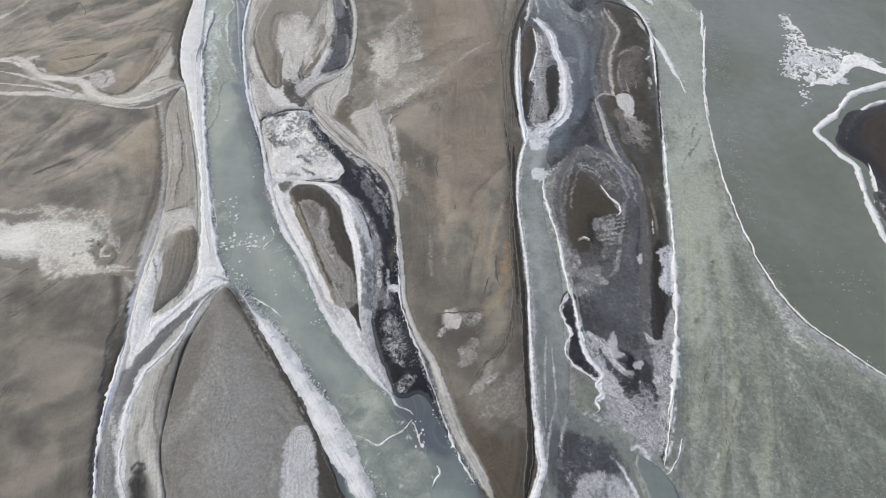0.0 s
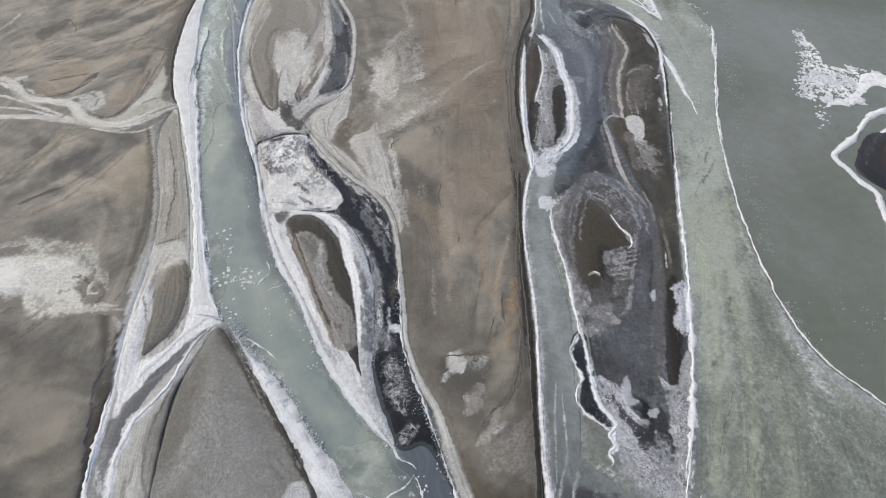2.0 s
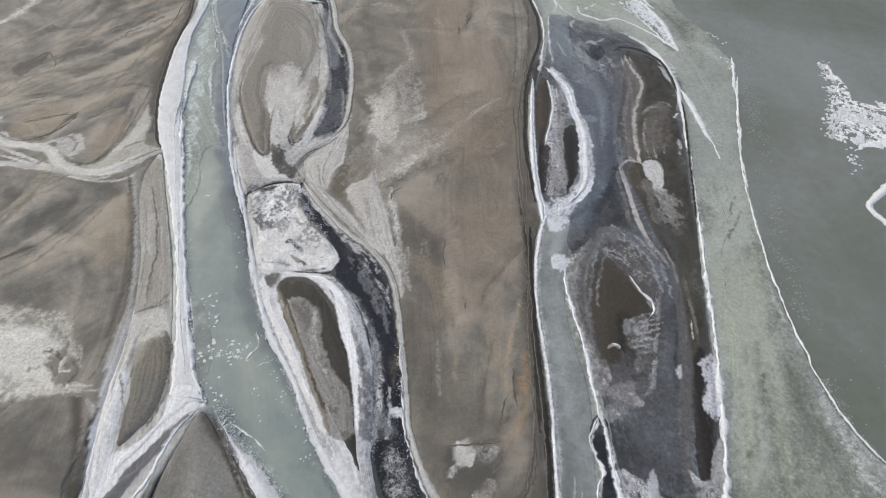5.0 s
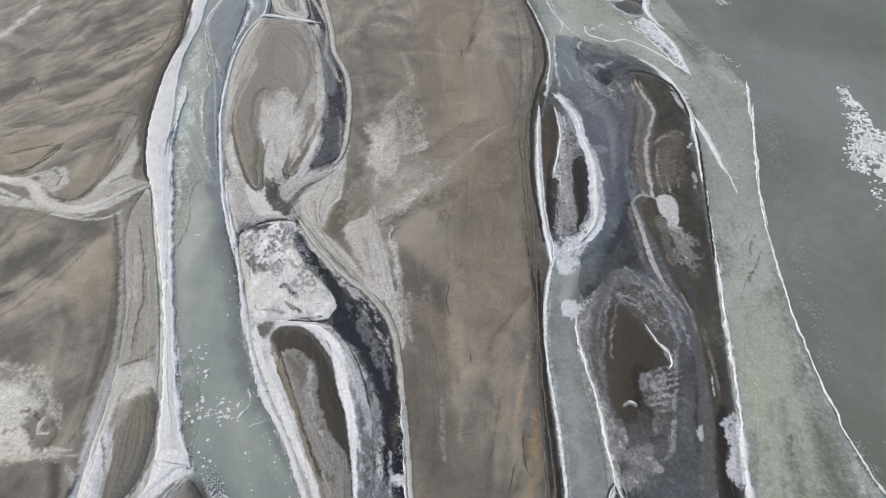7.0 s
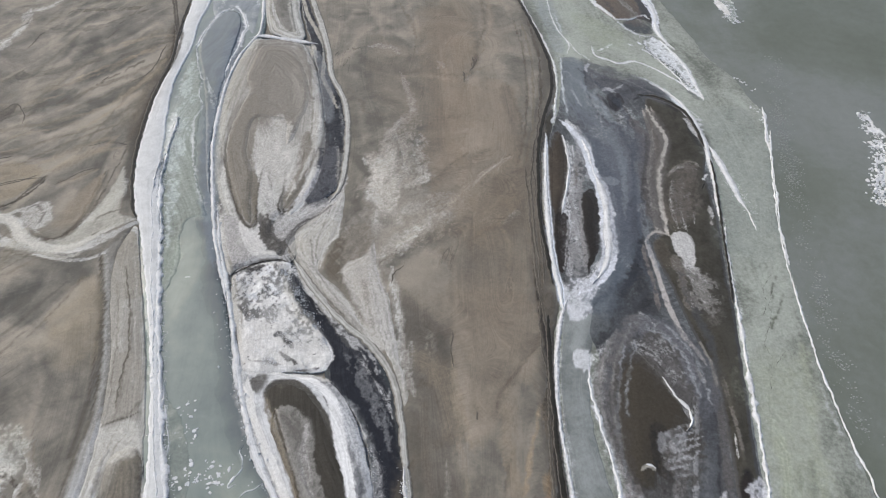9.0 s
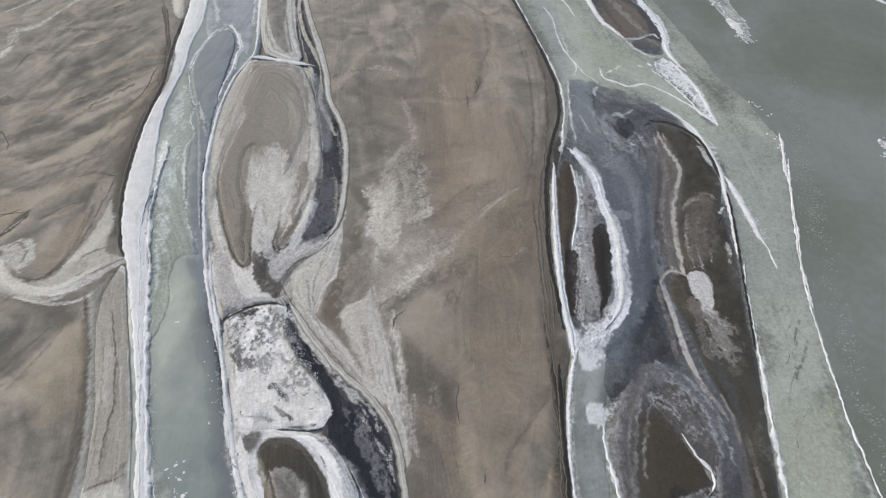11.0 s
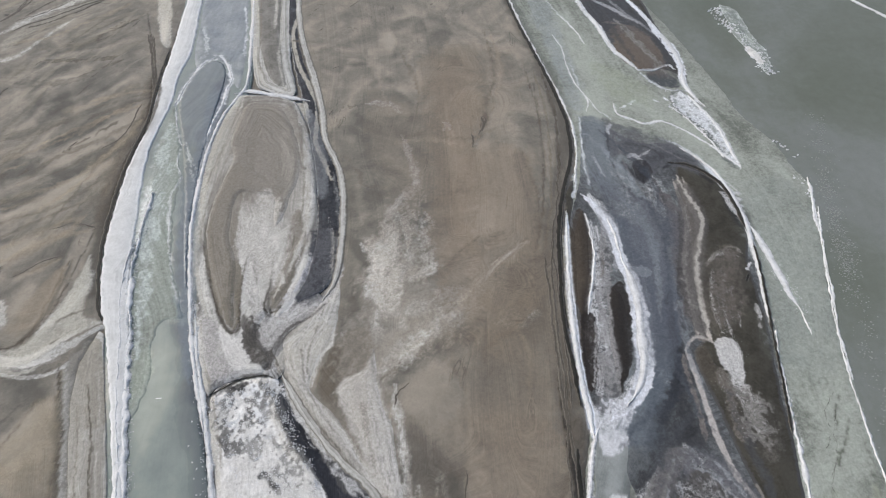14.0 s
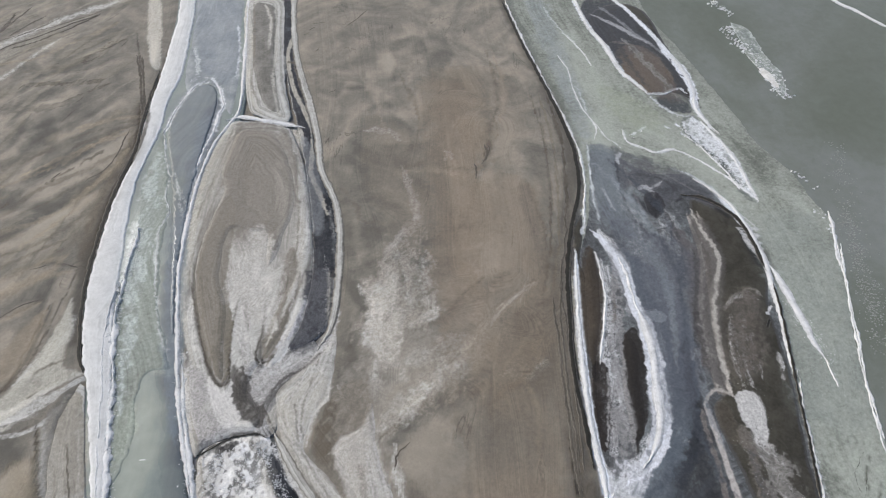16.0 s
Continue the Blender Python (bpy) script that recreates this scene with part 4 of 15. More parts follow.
strokes_3.append(([(-41.1, 155.7), (-43.1, 152.7), (-44.4, 149.7)], 2.6, 0.7, 0.9, 0.4))
strokes_3.append(([(-53.1, 187.3), (-50.1, 178.3), (-45.4, 174.4)], 8.0, 0.36, 1.0, 0.2))
strokes_3.append(([(-53.6, 179.0), (-54.9, 172.0), (-54.9, 164.2), (-55.0, 158.4)], 1.2, 0.46, 1.2, 0.1))
strokes_3.append(([(-56.5, 153.1), (-55.0, 145.7), (-51.5, 137.5), (-47.9, 132.6), (-43.9, 128.7)], 2.2, 0.6, 0.9, 0.2))
strokes_3.append(([(-47.2, 131.8), (-45.7, 129.9), (-43.2, 128.1)], 4.0, 0.78, 0.9, 0.3))
strokes_3.append(([(-53.4, 137.6), (-52.2, 130.1), (-49.5, 125.4), (-46.1, 126.4)], 3.4, 0.62, 0.9, 0.45))
strokes_3.append(([(-49.4, 154.4), (-47.6, 149.8), (-47.1, 145.5)], 1.8, 0.62, 1.0, 0.3))
strokes_3.append(([(-44.8, 145.4), (-42.9, 141.3), (-43.9, 137.3)], 1.8, 0.55, 1.0, 0.5))
strokes_3.append(([(-35.5, 145.9), (-35.6, 151.0), (-34.4, 155.5)], 1.8, 0.68, 0.9, 0.2))
strokes_3.append(([(-43.7, 201.1), (-42.0, 197.6), (-41.0, 194.3)], 2.4, 0.74, 0.8, 0.3))
strokes_3.append(([(-38.2, 184.8), (-36.9, 179.8)], 1.0, 0.74, 0.8, 0.3))
strokes_3.append(([(-37.0, 139.8), (-38.2, 136.5), (-40.6, 134.7), (-41.3, 132.2)], 2.8, 0.7, 0.9, 0.45))
strokes_3.append(([(-30.9, 141.6), (-32.9, 139.0), (-35.0, 137.7)], 1.6, 0.66, 0.9, 0.5))
strokes_3.append(([(60.3, 164.6), (61.2, 162.2)], 1.6, 0.66, 1.0, 0.5))
strokes_3.append(([(50.6, 148.3), (54.0, 150.8), (56.0, 150.3)], 1.0, 0.44, 1.4, 0.3))
strokes_3.append(([(50.2, 146.3), (49.0, 138.5), (48.6, 131.2)], 1.0, 0.4, 1.4, 0.3))
strokes_3.append(([(40.4, 179.2), (42.9, 180.0), (45.6, 181.8)], 0.9, 0.66, 1.0, 0.5))
strokes_3.append(([(46.7, 128.8), (47.7, 126.0), (47.6, 122.0)], 3.6, 0.82, 0.5, 0.25))
strokes_3.append(([(47.4, 121.3), (48.5, 116.6), (48.9, 111.3)], 4.0, 0.5, 1.0, 0.35))
strokes_3.append(([(50.5, 148.1), (53.5, 150.4), (56.5, 149.2)], 1.2, 0.42, 1.5, 0.3))
strokes_3.append(([(51.9, 145.5), (51.4, 138.2), (48.4, 131.5)], 5.0, 0.37, 1.0, 0.3))
strokes_3.append(([(56.2, 137.4), (56.2, 134.0)], 1.0, 0.72, 0.8, 0.4))
strokes_3.append(([(58.8, 170.4), (60.8, 167.1), (60.2, 161.8)], 2.0, 0.62, 1.0, 0.4))
strokes_3.append(([(58.5, 165.6), (59.8, 162.5), (60.8, 160.3)], 1.6, 0.74, 1.0, 0.4))
strokes_3.append(([(-37.8, 127.4), (-34.8, 121.7), (-30.0, 116.3)], 3.0, 0.5, 1.0, 0.2))
strokes_3.append(([(43.4, 250.4), (50.0, 241.2), (54.6, 232.6)], 2.0, 0.45, 1.2, 0.3))
strokes_3.append(([(45.0, 237.1), (52.1, 236.0), (57.3, 227.1)], 1.6, 0.42, 1.2, 0.3))
strokes_3.append(([(51.6, 230.0), (54.8, 226.7), (57.5, 222.0)], 2.0, 0.4, 1.2, 0.3))
strokes_3.append(([(-69.0, 188.9), (-63.1, 173.2), (-60.3, 157.8), (-57.7, 145.8), (-53.9, 132.6)], 2.6, 0.5, 0.9, 0.2))
strokes_3.append(([(-49.4, 167.4), (-48.0, 163.1), (-48.1, 159.0)], 2.0, 0.7, 0.9, 0.4))
strokes_3.append(([(-45.4, 166.4), (-44.8, 161.4), (-45.1, 157.4), (-45.8, 154.3)], 2.0, 0.8, 0.8, 0.3))
strokes_3.append(([(-43.1, 156.5), (-41.4, 157.3), (-38.6, 159.6), (-37.2, 162.8), (-36.6, 168.7)], 2.2, 0.72, 0.8, 0.2))
strokes_3.append(([(-47.6, 157.4), (-46.4, 154.3), (-43.2, 153.4), (-40.9, 154.1)], 2.4, 0.7, 0.9, 0.4))
strokes_3.append(([(-40.0, 152.6), (-40.2, 149.6), (-41.7, 148.2), (-43.3, 146.8)], 1.6, 0.72, 0.9, 0.4))
strokes_3.append(([(-47.1, 145.5), (-45.2, 144.8), (-43.7, 142.6), (-42.1, 139.9)], 2.2, 0.6, 0.9, 0.4))
strokes_3.append(([(-34.4, 155.5), (-34.4, 150.9), (-35.0, 146.6), (-36.6, 141.1), (-38.3, 137.2)], 2.4, 0.74, 0.8, 0.3))
strokes_3.append(([(-30.8, 140.3), (-33.9, 138.4), (-36.0, 137.1), (-39.0, 134.7), (-36.6, 133.3)], 1.8, 0.74, 0.8, 0.5))
strokes_3.append(([(-49.1, 135.6), (-47.2, 131.8), (-45.0, 128.7), (-42.0, 126.9)], 3.0, 0.85, 0.7, 0.3))
strokes_3.append(([(-48.1, 125.9), (-45.0, 126.4), (-41.8, 126.3), (-38.6, 125.7)], 2.0, 0.7, 0.8, 0.4))
strokes_3.append(([(-47.5, 120.9), (-45.4, 123.0), (-43.0, 124.3)], 1.0, 0.85, 0.7, 0.4))
strokes_3.append(([(-40.7, 122.9), (-38.8, 120.7), (-38.5, 116.5)], 3.4, 0.8, 0.6, 0.3))
strokes_3.append(([(-41.9, 121.3), (-41.5, 120.2)], 1.2, 0.95, 0.5, 0.3))
strokes_3.append(([(-32.6, 132.0), (-32.7, 127.2), (-30.3, 122.7)], 2.0, 0.6, 0.9, 0.2))
strokes_3.append(([(-28.7, 136.9), (-28.8, 131.9), (-29.3, 127.2), (-30.0, 122.6)], 2.4, 0.62, 0.8, 0.2))
strokes_3.append(([(-43.3, 203.4), (-41.9, 198.8), (-41.7, 195.4)], 2.0, 0.8, 0.8, 0.3))
strokes_3.append(([(-54.8, 178.5), (-55.4, 171.1), (-55.5, 162.5), (-55.7, 157.7)], 0.8, 0.42, 1.0, 0.15))
strokes_3.append(([(-25.5, 120.7), (-22.9, 122.6), (-20.3, 124.4)], 1.6, 0.75, 0.8, 0.3))
strokes_3.append(([(-33.2, 128.6), (-29.8, 129.6), (-28.2, 133.7)], 2.0, 0.62, 0.9, 0.2))
strokes_3.append(([(-27.9, 117.9), (-23.4, 113.4), (-19.1, 107.3), (-15.5, 101.6)], 1.6, 0.6, 0.9, 0.2))
strokes_3.append(([(-72.8, 132.3), (-71.1, 123.3), (-67.6, 108.8), (-65.0, 96.0), (-64.1, 84.6), (-64.4, 76.9)], 2.6, 0.72, 0.8, 0.2))
strokes_3.append(([(-75.1, 129.3), (-73.0, 117.7), (-68.8, 105.5), (-66.6, 94.5)], 1.4, 0.55, 0.9, 0.2))
strokes_3.append(([(-70.2, 130.8), (-67.3, 123.2), (-66.5, 117.6)], 1.6, 0.5, 0.9, 0.3))
strokes_3.append(([(-62.1, 87.3), (-58.8, 85.9), (-58.0, 87.3)], 3.0, 0.72, 0.8, 0.3))
strokes_3.append(([(-14.6, 189.5), (-12.9, 181.5), (-10.9, 171.5), (-13.6, 169.0), (-16.2, 164.3), (-18.0, 159.6)], 1.8, 0.52, 1.0, 0.4))
strokes_3.append(([(-16.4, 158.7), (-17.5, 153.4), (-19.4, 148.1), (-19.7, 143.6), (-18.0, 138.9)], 4.2, 0.76, 0.8, 0.4))
strokes_3.append(([(-15.5, 162.3), (-13.6, 153.3), (-14.8, 143.5)], 8.0, 0.46, 1.0, 0.4))
strokes_3.append(([(-9.4, 162.2), (-8.4, 153.2), (-8.0, 146.8)], 5.0, 0.42, 1.0, 0.4))
strokes_3.append(([(-10.5, 145.7), (-7.4, 147.3), (-6.8, 148.1)], 1.4, 0.66, 0.9, 0.3))
strokes_3.append(([(-18.8, 138.9), (-18.6, 133.1), (-19.3, 127.6)], 2.4, 0.54, 1.0, 0.3))
strokes_3.append(([(-16.9, 124.8), (-13.7, 128.1), (-10.3, 131.5), (-3.8, 136.8), (2.1, 142.2)], 5.0, 0.56, 1.0, 0.25))
strokes_3.append(([(-14.2, 128.1), (-11.4, 129.4), (-9.1, 131.4)], 2.4, 0.66, 0.9, 0.3))
strokes_3.append(([(-12.8, 138.0), (-6.2, 140.1), (0.6, 143.1)], 5.0, 0.5, 1.0, 0.3))
strokes_3.append(([(1.2, 142.3), (5.4, 147.7), (10.6, 152.6), (13.6, 154.6)], 0.9, 0.62, 1.0, 0.2))
strokes_3.append(([(-23.0, 155.3), (-21.9, 152.2)], 1.4, 0.5, 1.0, 0.3))
strokes_3.append(([(-5.1, 193.9), (-2.9, 192.9), (-3.2, 191.0)], 1.2, 0.62, 1.0, 0.4))
strokes_3.append(([(-24.7, 202.1), (-18.4, 201.4), (-15.2, 198.0)], 2.6, 0.44, 1.0, 0.4))
strokes_3.append(([(4.4, 134.7), (9.2, 135.3), (14.0, 136.6)], 4.0, 0.36, 1.0, 0.4))
strokes_3.append(([(-25.0, 133.2), (-22.9, 129.0)], 4.0, 0.4, 1.0, 0.4))
strokes_3.append(([(-126.7, 141.8), (-116.4, 138.8), (-105.5, 133.9), (-96.1, 130.0)], 0.8, 0.9, 0.7, 0.3))
strokes_3.append(([(-124.0, 136.3), (-114.6, 134.9), (-106.5, 132.8), (-97.9, 129.2)], 0.6, 0.85, 0.7, 0.3))
strokes_3.append(([(-93.1, 127.5), (-83.8, 125.0), (-77.4, 126.7), (-74.5, 130.9)], 0.8, 0.8, 0.7, 0.3))
strokes_3.append(([(-102.1, 78.5), (-88.6, 78.2), (-81.5, 77.1), (-72.4, 76.3)], 1.4, 0.8, 0.8, 0.4))
strokes_3.append(([(-85.9, 87.6), (-78.8, 84.1), (-73.0, 80.8), (-70.5, 77.0)], 2.0, 0.5, 1.0, 0.5))
strokes_3.append(([(-0.0, 61.3), (1.0, 60.1), (1.7, 58.9)], 3.4, 0.88, 0.7, 0.35))
strokes_3.append(([(-0.9, 58.0), (-1.4, 56.4), (-0.7, 57.5)], 1.6, 0.5, 1.0, 0.5))
strokes_3.append(([(2.8, 60.9), (4.9, 60.3), (6.8, 61.2)], 2.6, 0.42, 1.0, 0.3))
strokes_3.append(([(5.3, 56.6), (4.7, 53.6), (3.6, 51.2), (2.7, 49.6)], 2.4, 0.42, 1.0, 0.6))
strokes_3.append(([(2.1, 53.6), (3.6, 52.3)], 1.0, 0.55, 0.9, 0.4))
strokes_3.append(([(9.7, 49.1), (7.1, 46.9), (4.4, 45.0)], 2.4, 0.44, 1.0, 0.4))
strokes_3.append(([(12.4, 48.8), (10.1, 44.4), (6.6, 40.6)], 7.0, 0.37, 1.0, 0.6))
strokes_3.append(([(-9.9, 104.7), (-9.9, 98.5), (-8.9, 93.5)], 2.0, 0.5, 1.0, 0.4))
strokes_3.append(([(-3.4, 82.6), (-3.3, 75.5), (-3.1, 71.5)], 1.0, 0.42, 1.0, 0.4))
strokes_3.append(([(-67.1, 70.7), (-64.1, 66.8), (-63.8, 64.3)], 1.6, 0.6, 0.9, 0.4))
strokes_3.append(([(-119.3, 148.7), (-117.3, 148.6)], 1.6, 0.7, 0.8, 0.3))
strokes_3.append(([(35.0, 176.6), (36.9, 163.9), (37.4, 149.4)], 6.0, 0.38, 1.0, 0.3))
strokes_3.append(([(43.4, 173.2), (44.1, 160.8)], 4.0, 0.4, 1.0, 0.4))
strokes_3.append(([(28.7, 117.8), (32.5, 124.4), (34.9, 121.1)], 4.0, 0.34, 1.0, 0.4))
strokes_3.append(([(28.6, 158.3), (26.8, 146.2), (24.5, 136.6), (23.3, 127.9), (22.7, 120.0)], 3.4, 0.58, 0.8, 0.25))
strokes_3.append(([(20.9, 112.8), (24.6, 115.3), (27.5, 118.0), (30.0, 122.7)], 3.2, 0.72, 0.7, 0.4))
strokes_3.append(([(20.5, 118.2), (21.4, 115.4), (19.8, 112.0)], 2.4, 0.66, 0.8, 0.5))
strokes_3.append(([(30.5, 148.0), (33.7, 147.5), (36.8, 146.5)], 1.5, 0.72, 0.7, 0.4))
strokes_3.append(([(32.2, 136.4), (32.7, 134.1)], 2.0, 0.5, 0.8, 0.4))
strokes_3.append(([(40.3, 138.5), (38.9, 136.2)], 1.4, 0.9, 0.5, 0.3))
strokes_3.append(([(21.5, 111.4), (23.0, 110.0), (24.8, 110.6)], 2.4, 0.85, 0.5, 0.3))
strokes_3.append(([(20.9, 99.0), (22.1, 99.6), (22.8, 99.0)], 2.6, 0.8, 0.5, 0.35))
strokes_3.append(([(34.8, 109.1), (37.4, 105.3), (40.1, 100.5)], 4.5, 0.5, 0.9, 0.35))
strokes_3.append(([(32.6, 103.8), (36.9, 98.1), (40.1, 94.0)], 5.0, 0.52, 0.9, 0.3))
strokes_3.append(([(36.5, 94.0), (38.9, 91.1), (39.2, 88.4)], 1.4, 0.72, 0.7, 0.4))
strokes_3.append(([(29.7, 105.8), (25.9, 100.2), (23.9, 94.2), (24.3, 87.5), (24.8, 81.3), (25.7, 77.4)], 3.4, 0.46, 0.8, 0.2))
strokes_3.append(([(27.6, 160.2), (27.2, 149.0), (25.9, 138.6), (25.5, 129.0), (26.0, 123.4)], 2.0, 0.62, 0.8, 0.3))
strokes_3.append(([(28.3, 167.7), (30.4, 163.1), (32.1, 155.8), (32.5, 150.3)], 2.2, 0.78, 0.8, 0.35))
strokes_3.append(([(33.4, 146.8), (35.2, 146.2), (37.2, 145.7)], 0.8, 0.95, 0.4, 0.2))
strokes_3.append(([(35.3, 143.6), (35.1, 136.1), (34.4, 133.7)], 1.2, 0.5, 0.8, 0.3))
strokes_3.append(([(39.3, 136.0), (40.9, 138.0)], 0.9, 0.95, 0.4, 0.3))
strokes_3.append(([(21.2, 111.4), (23.2, 110.4), (25.4, 111.4)], 1.5, 0.9, 0.5, 0.4))
strokes_3.append(([(21.5, 100.7), (22.7, 99.6), (23.8, 100.9)], 1.5, 0.85, 0.5, 0.4))
strokes_3.append(([(26.7, 119.0), (24.0, 115.5), (22.1, 113.4)], 2.0, 0.75, 0.8, 0.5))
strokes_3.append(([(49.9, 148.2), (52.8, 150.0), (54.9, 149.2)], 0.6, 0.52, 0.9, 0.3))
strokes_3.append(([(49.8, 146.0), (48.0, 138.4), (47.6, 131.1)], 1.0, 0.5, 0.9, 0.2))
strokes_3.append(([(51.5, 143.4), (49.7, 135.9), (49.3, 130.6)], 1.2, 0.45, 0.9, 0.2))
strokes_3.append(([(52.3, 135.9), (51.5, 132.0)], 0.5, 0.5, 0.9, 0.2))
strokes_3.append(([(56.3, 136.8), (56.0, 133.9)], 0.6, 0.8, 0.6, 0.3))
strokes_3.append(([(47.5, 129.3), (48.5, 126.5), (48.0, 122.9)], 3.2, 0.88, 0.6, 0.2))
strokes_3.append(([(46.3, 123.2), (47.4, 117.7), (48.8, 114.0)], 2.6, 0.5, 1.0, 0.3))
strokes_3.append(([(48.6, 119.9), (50.0, 115.6)], 2.0, 0.44, 1.0, 0.3))
strokes_3.append(([(58.2, 167.3), (60.2, 164.2), (61.6, 160.9)], 1.8, 0.62, 0.9, 0.4))
strokes_3.append(([(33.8, 107.7), (38.0, 103.9), (41.8, 99.2)], 3.0, 0.52, 0.9, 0.3))
strokes_3.append(([(36.9, 105.8), (39.0, 98.4), (41.2, 93.1)], 3.2, 0.56, 0.8, 0.3))
strokes_3.append(([(34.9, 97.5), (36.9, 94.0), (38.7, 91.4)], 1.2, 0.46, 0.9, 0.3))
strokes_3.append(([(32.8, 86.2), (34.2, 84.3), (35.7, 82.7)], 1.4, 0.74, 0.7, 0.3))
strokes_3.append(([(32.6, 81.8), (34.3, 80.6), (35.3, 79.4)], 1.2, 0.72, 0.7, 0.3))
strokes_3.append(([(36.3, 80.0), (35.0, 77.6), (33.6, 75.3)], 1.0, 0.66, 0.7, 0.1))
strokes_3.append(([(26.2, 76.7), (27.2, 74.5), (26.3, 71.4)], 2.2, 0.78, 0.5, 0.35))
strokes_3.append(([(28.5, 72.1), (30.2, 71.9), (31.3, 71.2)], 1.5, 0.8, 0.5, 0.35))
strokes_3.append(([(31.2, 70.8), (32.1, 69.6), (32.4, 68.5)], 1.4, 0.78, 0.5, 0.4))
strokes_3.append(([(27.2, 67.6), (28.6, 66.8)], 1.5, 0.52, 0.8, 0.4))
strokes_3.append(([(42.3, 96.6), (40.2, 88.1), (37.9, 80.3), (36.2, 74.4), (34.9, 70.9)], 0.7, 0.68, 0.8, 0.3))
strokes_3.append(([(40.8, 75.8), (40.6, 74.3)], 0.6, 0.95, 0.5, 0.3))
strokes_3.append(([(46.1, 76.1), (45.3, 71.6), (43.9, 66.8)], 1.4, 0.82, 0.6, 0.3))
strokes_3.append(([(45.9, 85.7), (45.3, 81.4)], 0.35, 0.66, 0.8, 0.2))
strokes_3.append(([(27.8, 57.3), (29.5, 54.9), (30.7, 52.6), (32.3, 50.1), (34.0, 48.2)], 2.2, 0.78, 0.7, 0.35))
strokes_3.append(([(32.3, 56.3), (31.4, 54.0), (31.4, 51.9)], 1.5, 0.86, 0.5, 0.3))
strokes_3.append(([(32.4, 52.8), (33.6, 51.5)], 1.4, 0.88, 0.5, 0.3))
strokes_3.append(([(35.0, 50.3), (36.0, 49.5)], 1.0, 0.88, 0.5, 0.3))
strokes_3.append(([(28.8, 47.9), (29.5, 46.1), (31.3, 44.0)], 3.0, 0.84, 0.6, 0.3))
strokes_3.append(([(29.9, 42.7), (33.3, 40.2), (35.3, 38.3), (35.0, 35.0)], 6.5, 0.66, 0.8, 0.3))
strokes_3.append(([(35.7, 46.8), (36.6, 44.2)], 3.0, 0.56, 0.8, 0.3))
strokes_3.append(([(38.9, 44.2), (37.9, 38.3), (36.1, 33.6)], 2.2, 0.62, 0.8, 0.3))
strokes_3.append(([(40.7, 52.8), (39.9, 49.5), (38.2, 44.7)], 2.4, 0.74, 0.6, 0.3))
strokes_3.append(([(37.9, 56.9), (39.2, 55.1), (41.7, 54.4)], 1.2, 0.84, 0.6, 0.4))
strokes_3.append(([(23.8, 41.2), (27.3, 39.3), (29.5, 40.7)], 3.0, 0.4, 0.9, 0.4))
strokes_3.append(([(21.8, 34.1), (24.8, 35.5), (23.8, 32.3)], 5.0, 0.42, 0.9, 0.4))
strokes_3.append(([(20.5, 31.7), (22.2, 30.8), (23.7, 28.9)], 6.0, 0.42, 0.9, 0.4))
strokes_3.append(([(19.3, 57.6), (18.1, 48.5), (17.2, 38.3)], 0.5, 0.5, 1.0, 0.3))
strokes_3.append(([(20.0, 54.0), (19.7, 46.3), (19.5, 42.2), (18.2, 39.3), (17.3, 35.5), (16.6, 31.0)], 0.4, 0.62, 1.0, 0.3))
strokes_3.append(([(21.3, 41.2), (20.1, 38.3), (18.9, 33.7)], 0.4, 0.56, 1.0, 0.3))
strokes_3.append(([(-17.0, 85.0), (-14.9, 77.8), (-14.6, 69.0), (-15.2, 60.8)], 2.8, 0.6, 0.8, 0.35))
strokes_3.append(([(-19.6, 101.0), (-17.3, 97.2), (-15.0, 93.6), (-12.8, 89.2)], 1.6, 0.56, 1.0, 0.6))
strokes_3.append(([(-12.2, 67.6), (-9.9, 67.3)], 1.3, 0.85, 0.8, 0.3))
strokes_3.append(([(-12.5, 62.8), (-10.3, 64.1)], 1.0, 0.6, 0.8, 0.3))
strokes_3.append(([(-11.8, 60.8), (-9.8, 53.3), (-8.1, 51.0)], 4.0, 0.4, 1.0, 0.3))
strokes_3.append(([(-8.9, 45.3), (-7.4, 47.0), (-5.9, 48.1)], 2.6, 0.42, 0.8, 0.2))
strokes_3.append(([(-29.4, 144.0), (-29.0, 153.1), (-30.6, 163.1)], 1.2, 0.42, 1.2, 0.6))
strokes_3.append(([(66.7, 75.8), (68.7, 63.1), (72.9, 54.2), (80.5, 47.8), (90.3, 40.7)], 1.6, 0.5, 1.5, 0.4))
strokes_3.append(([(64.9, 68.5), (66.8, 57.9), (69.0, 49.5)], 3.0, 0.42, 1.2, 0.5))
strokes_3.append(([(74.0, 192.3), (75.9, 186.5), (79.6, 179.0)], 1.6, 0.5, 1.2, 0.5))
strokes_3.append(([(-19.1, 60.9), (-15.1, 53.4), (-10.4, 45.3)], 1.2, 0.6, 0.8, 0.6))
for pts, wide, much, soft, wander in strokes_3:
    streak(FROST, pts, wide, much, soft, wander)

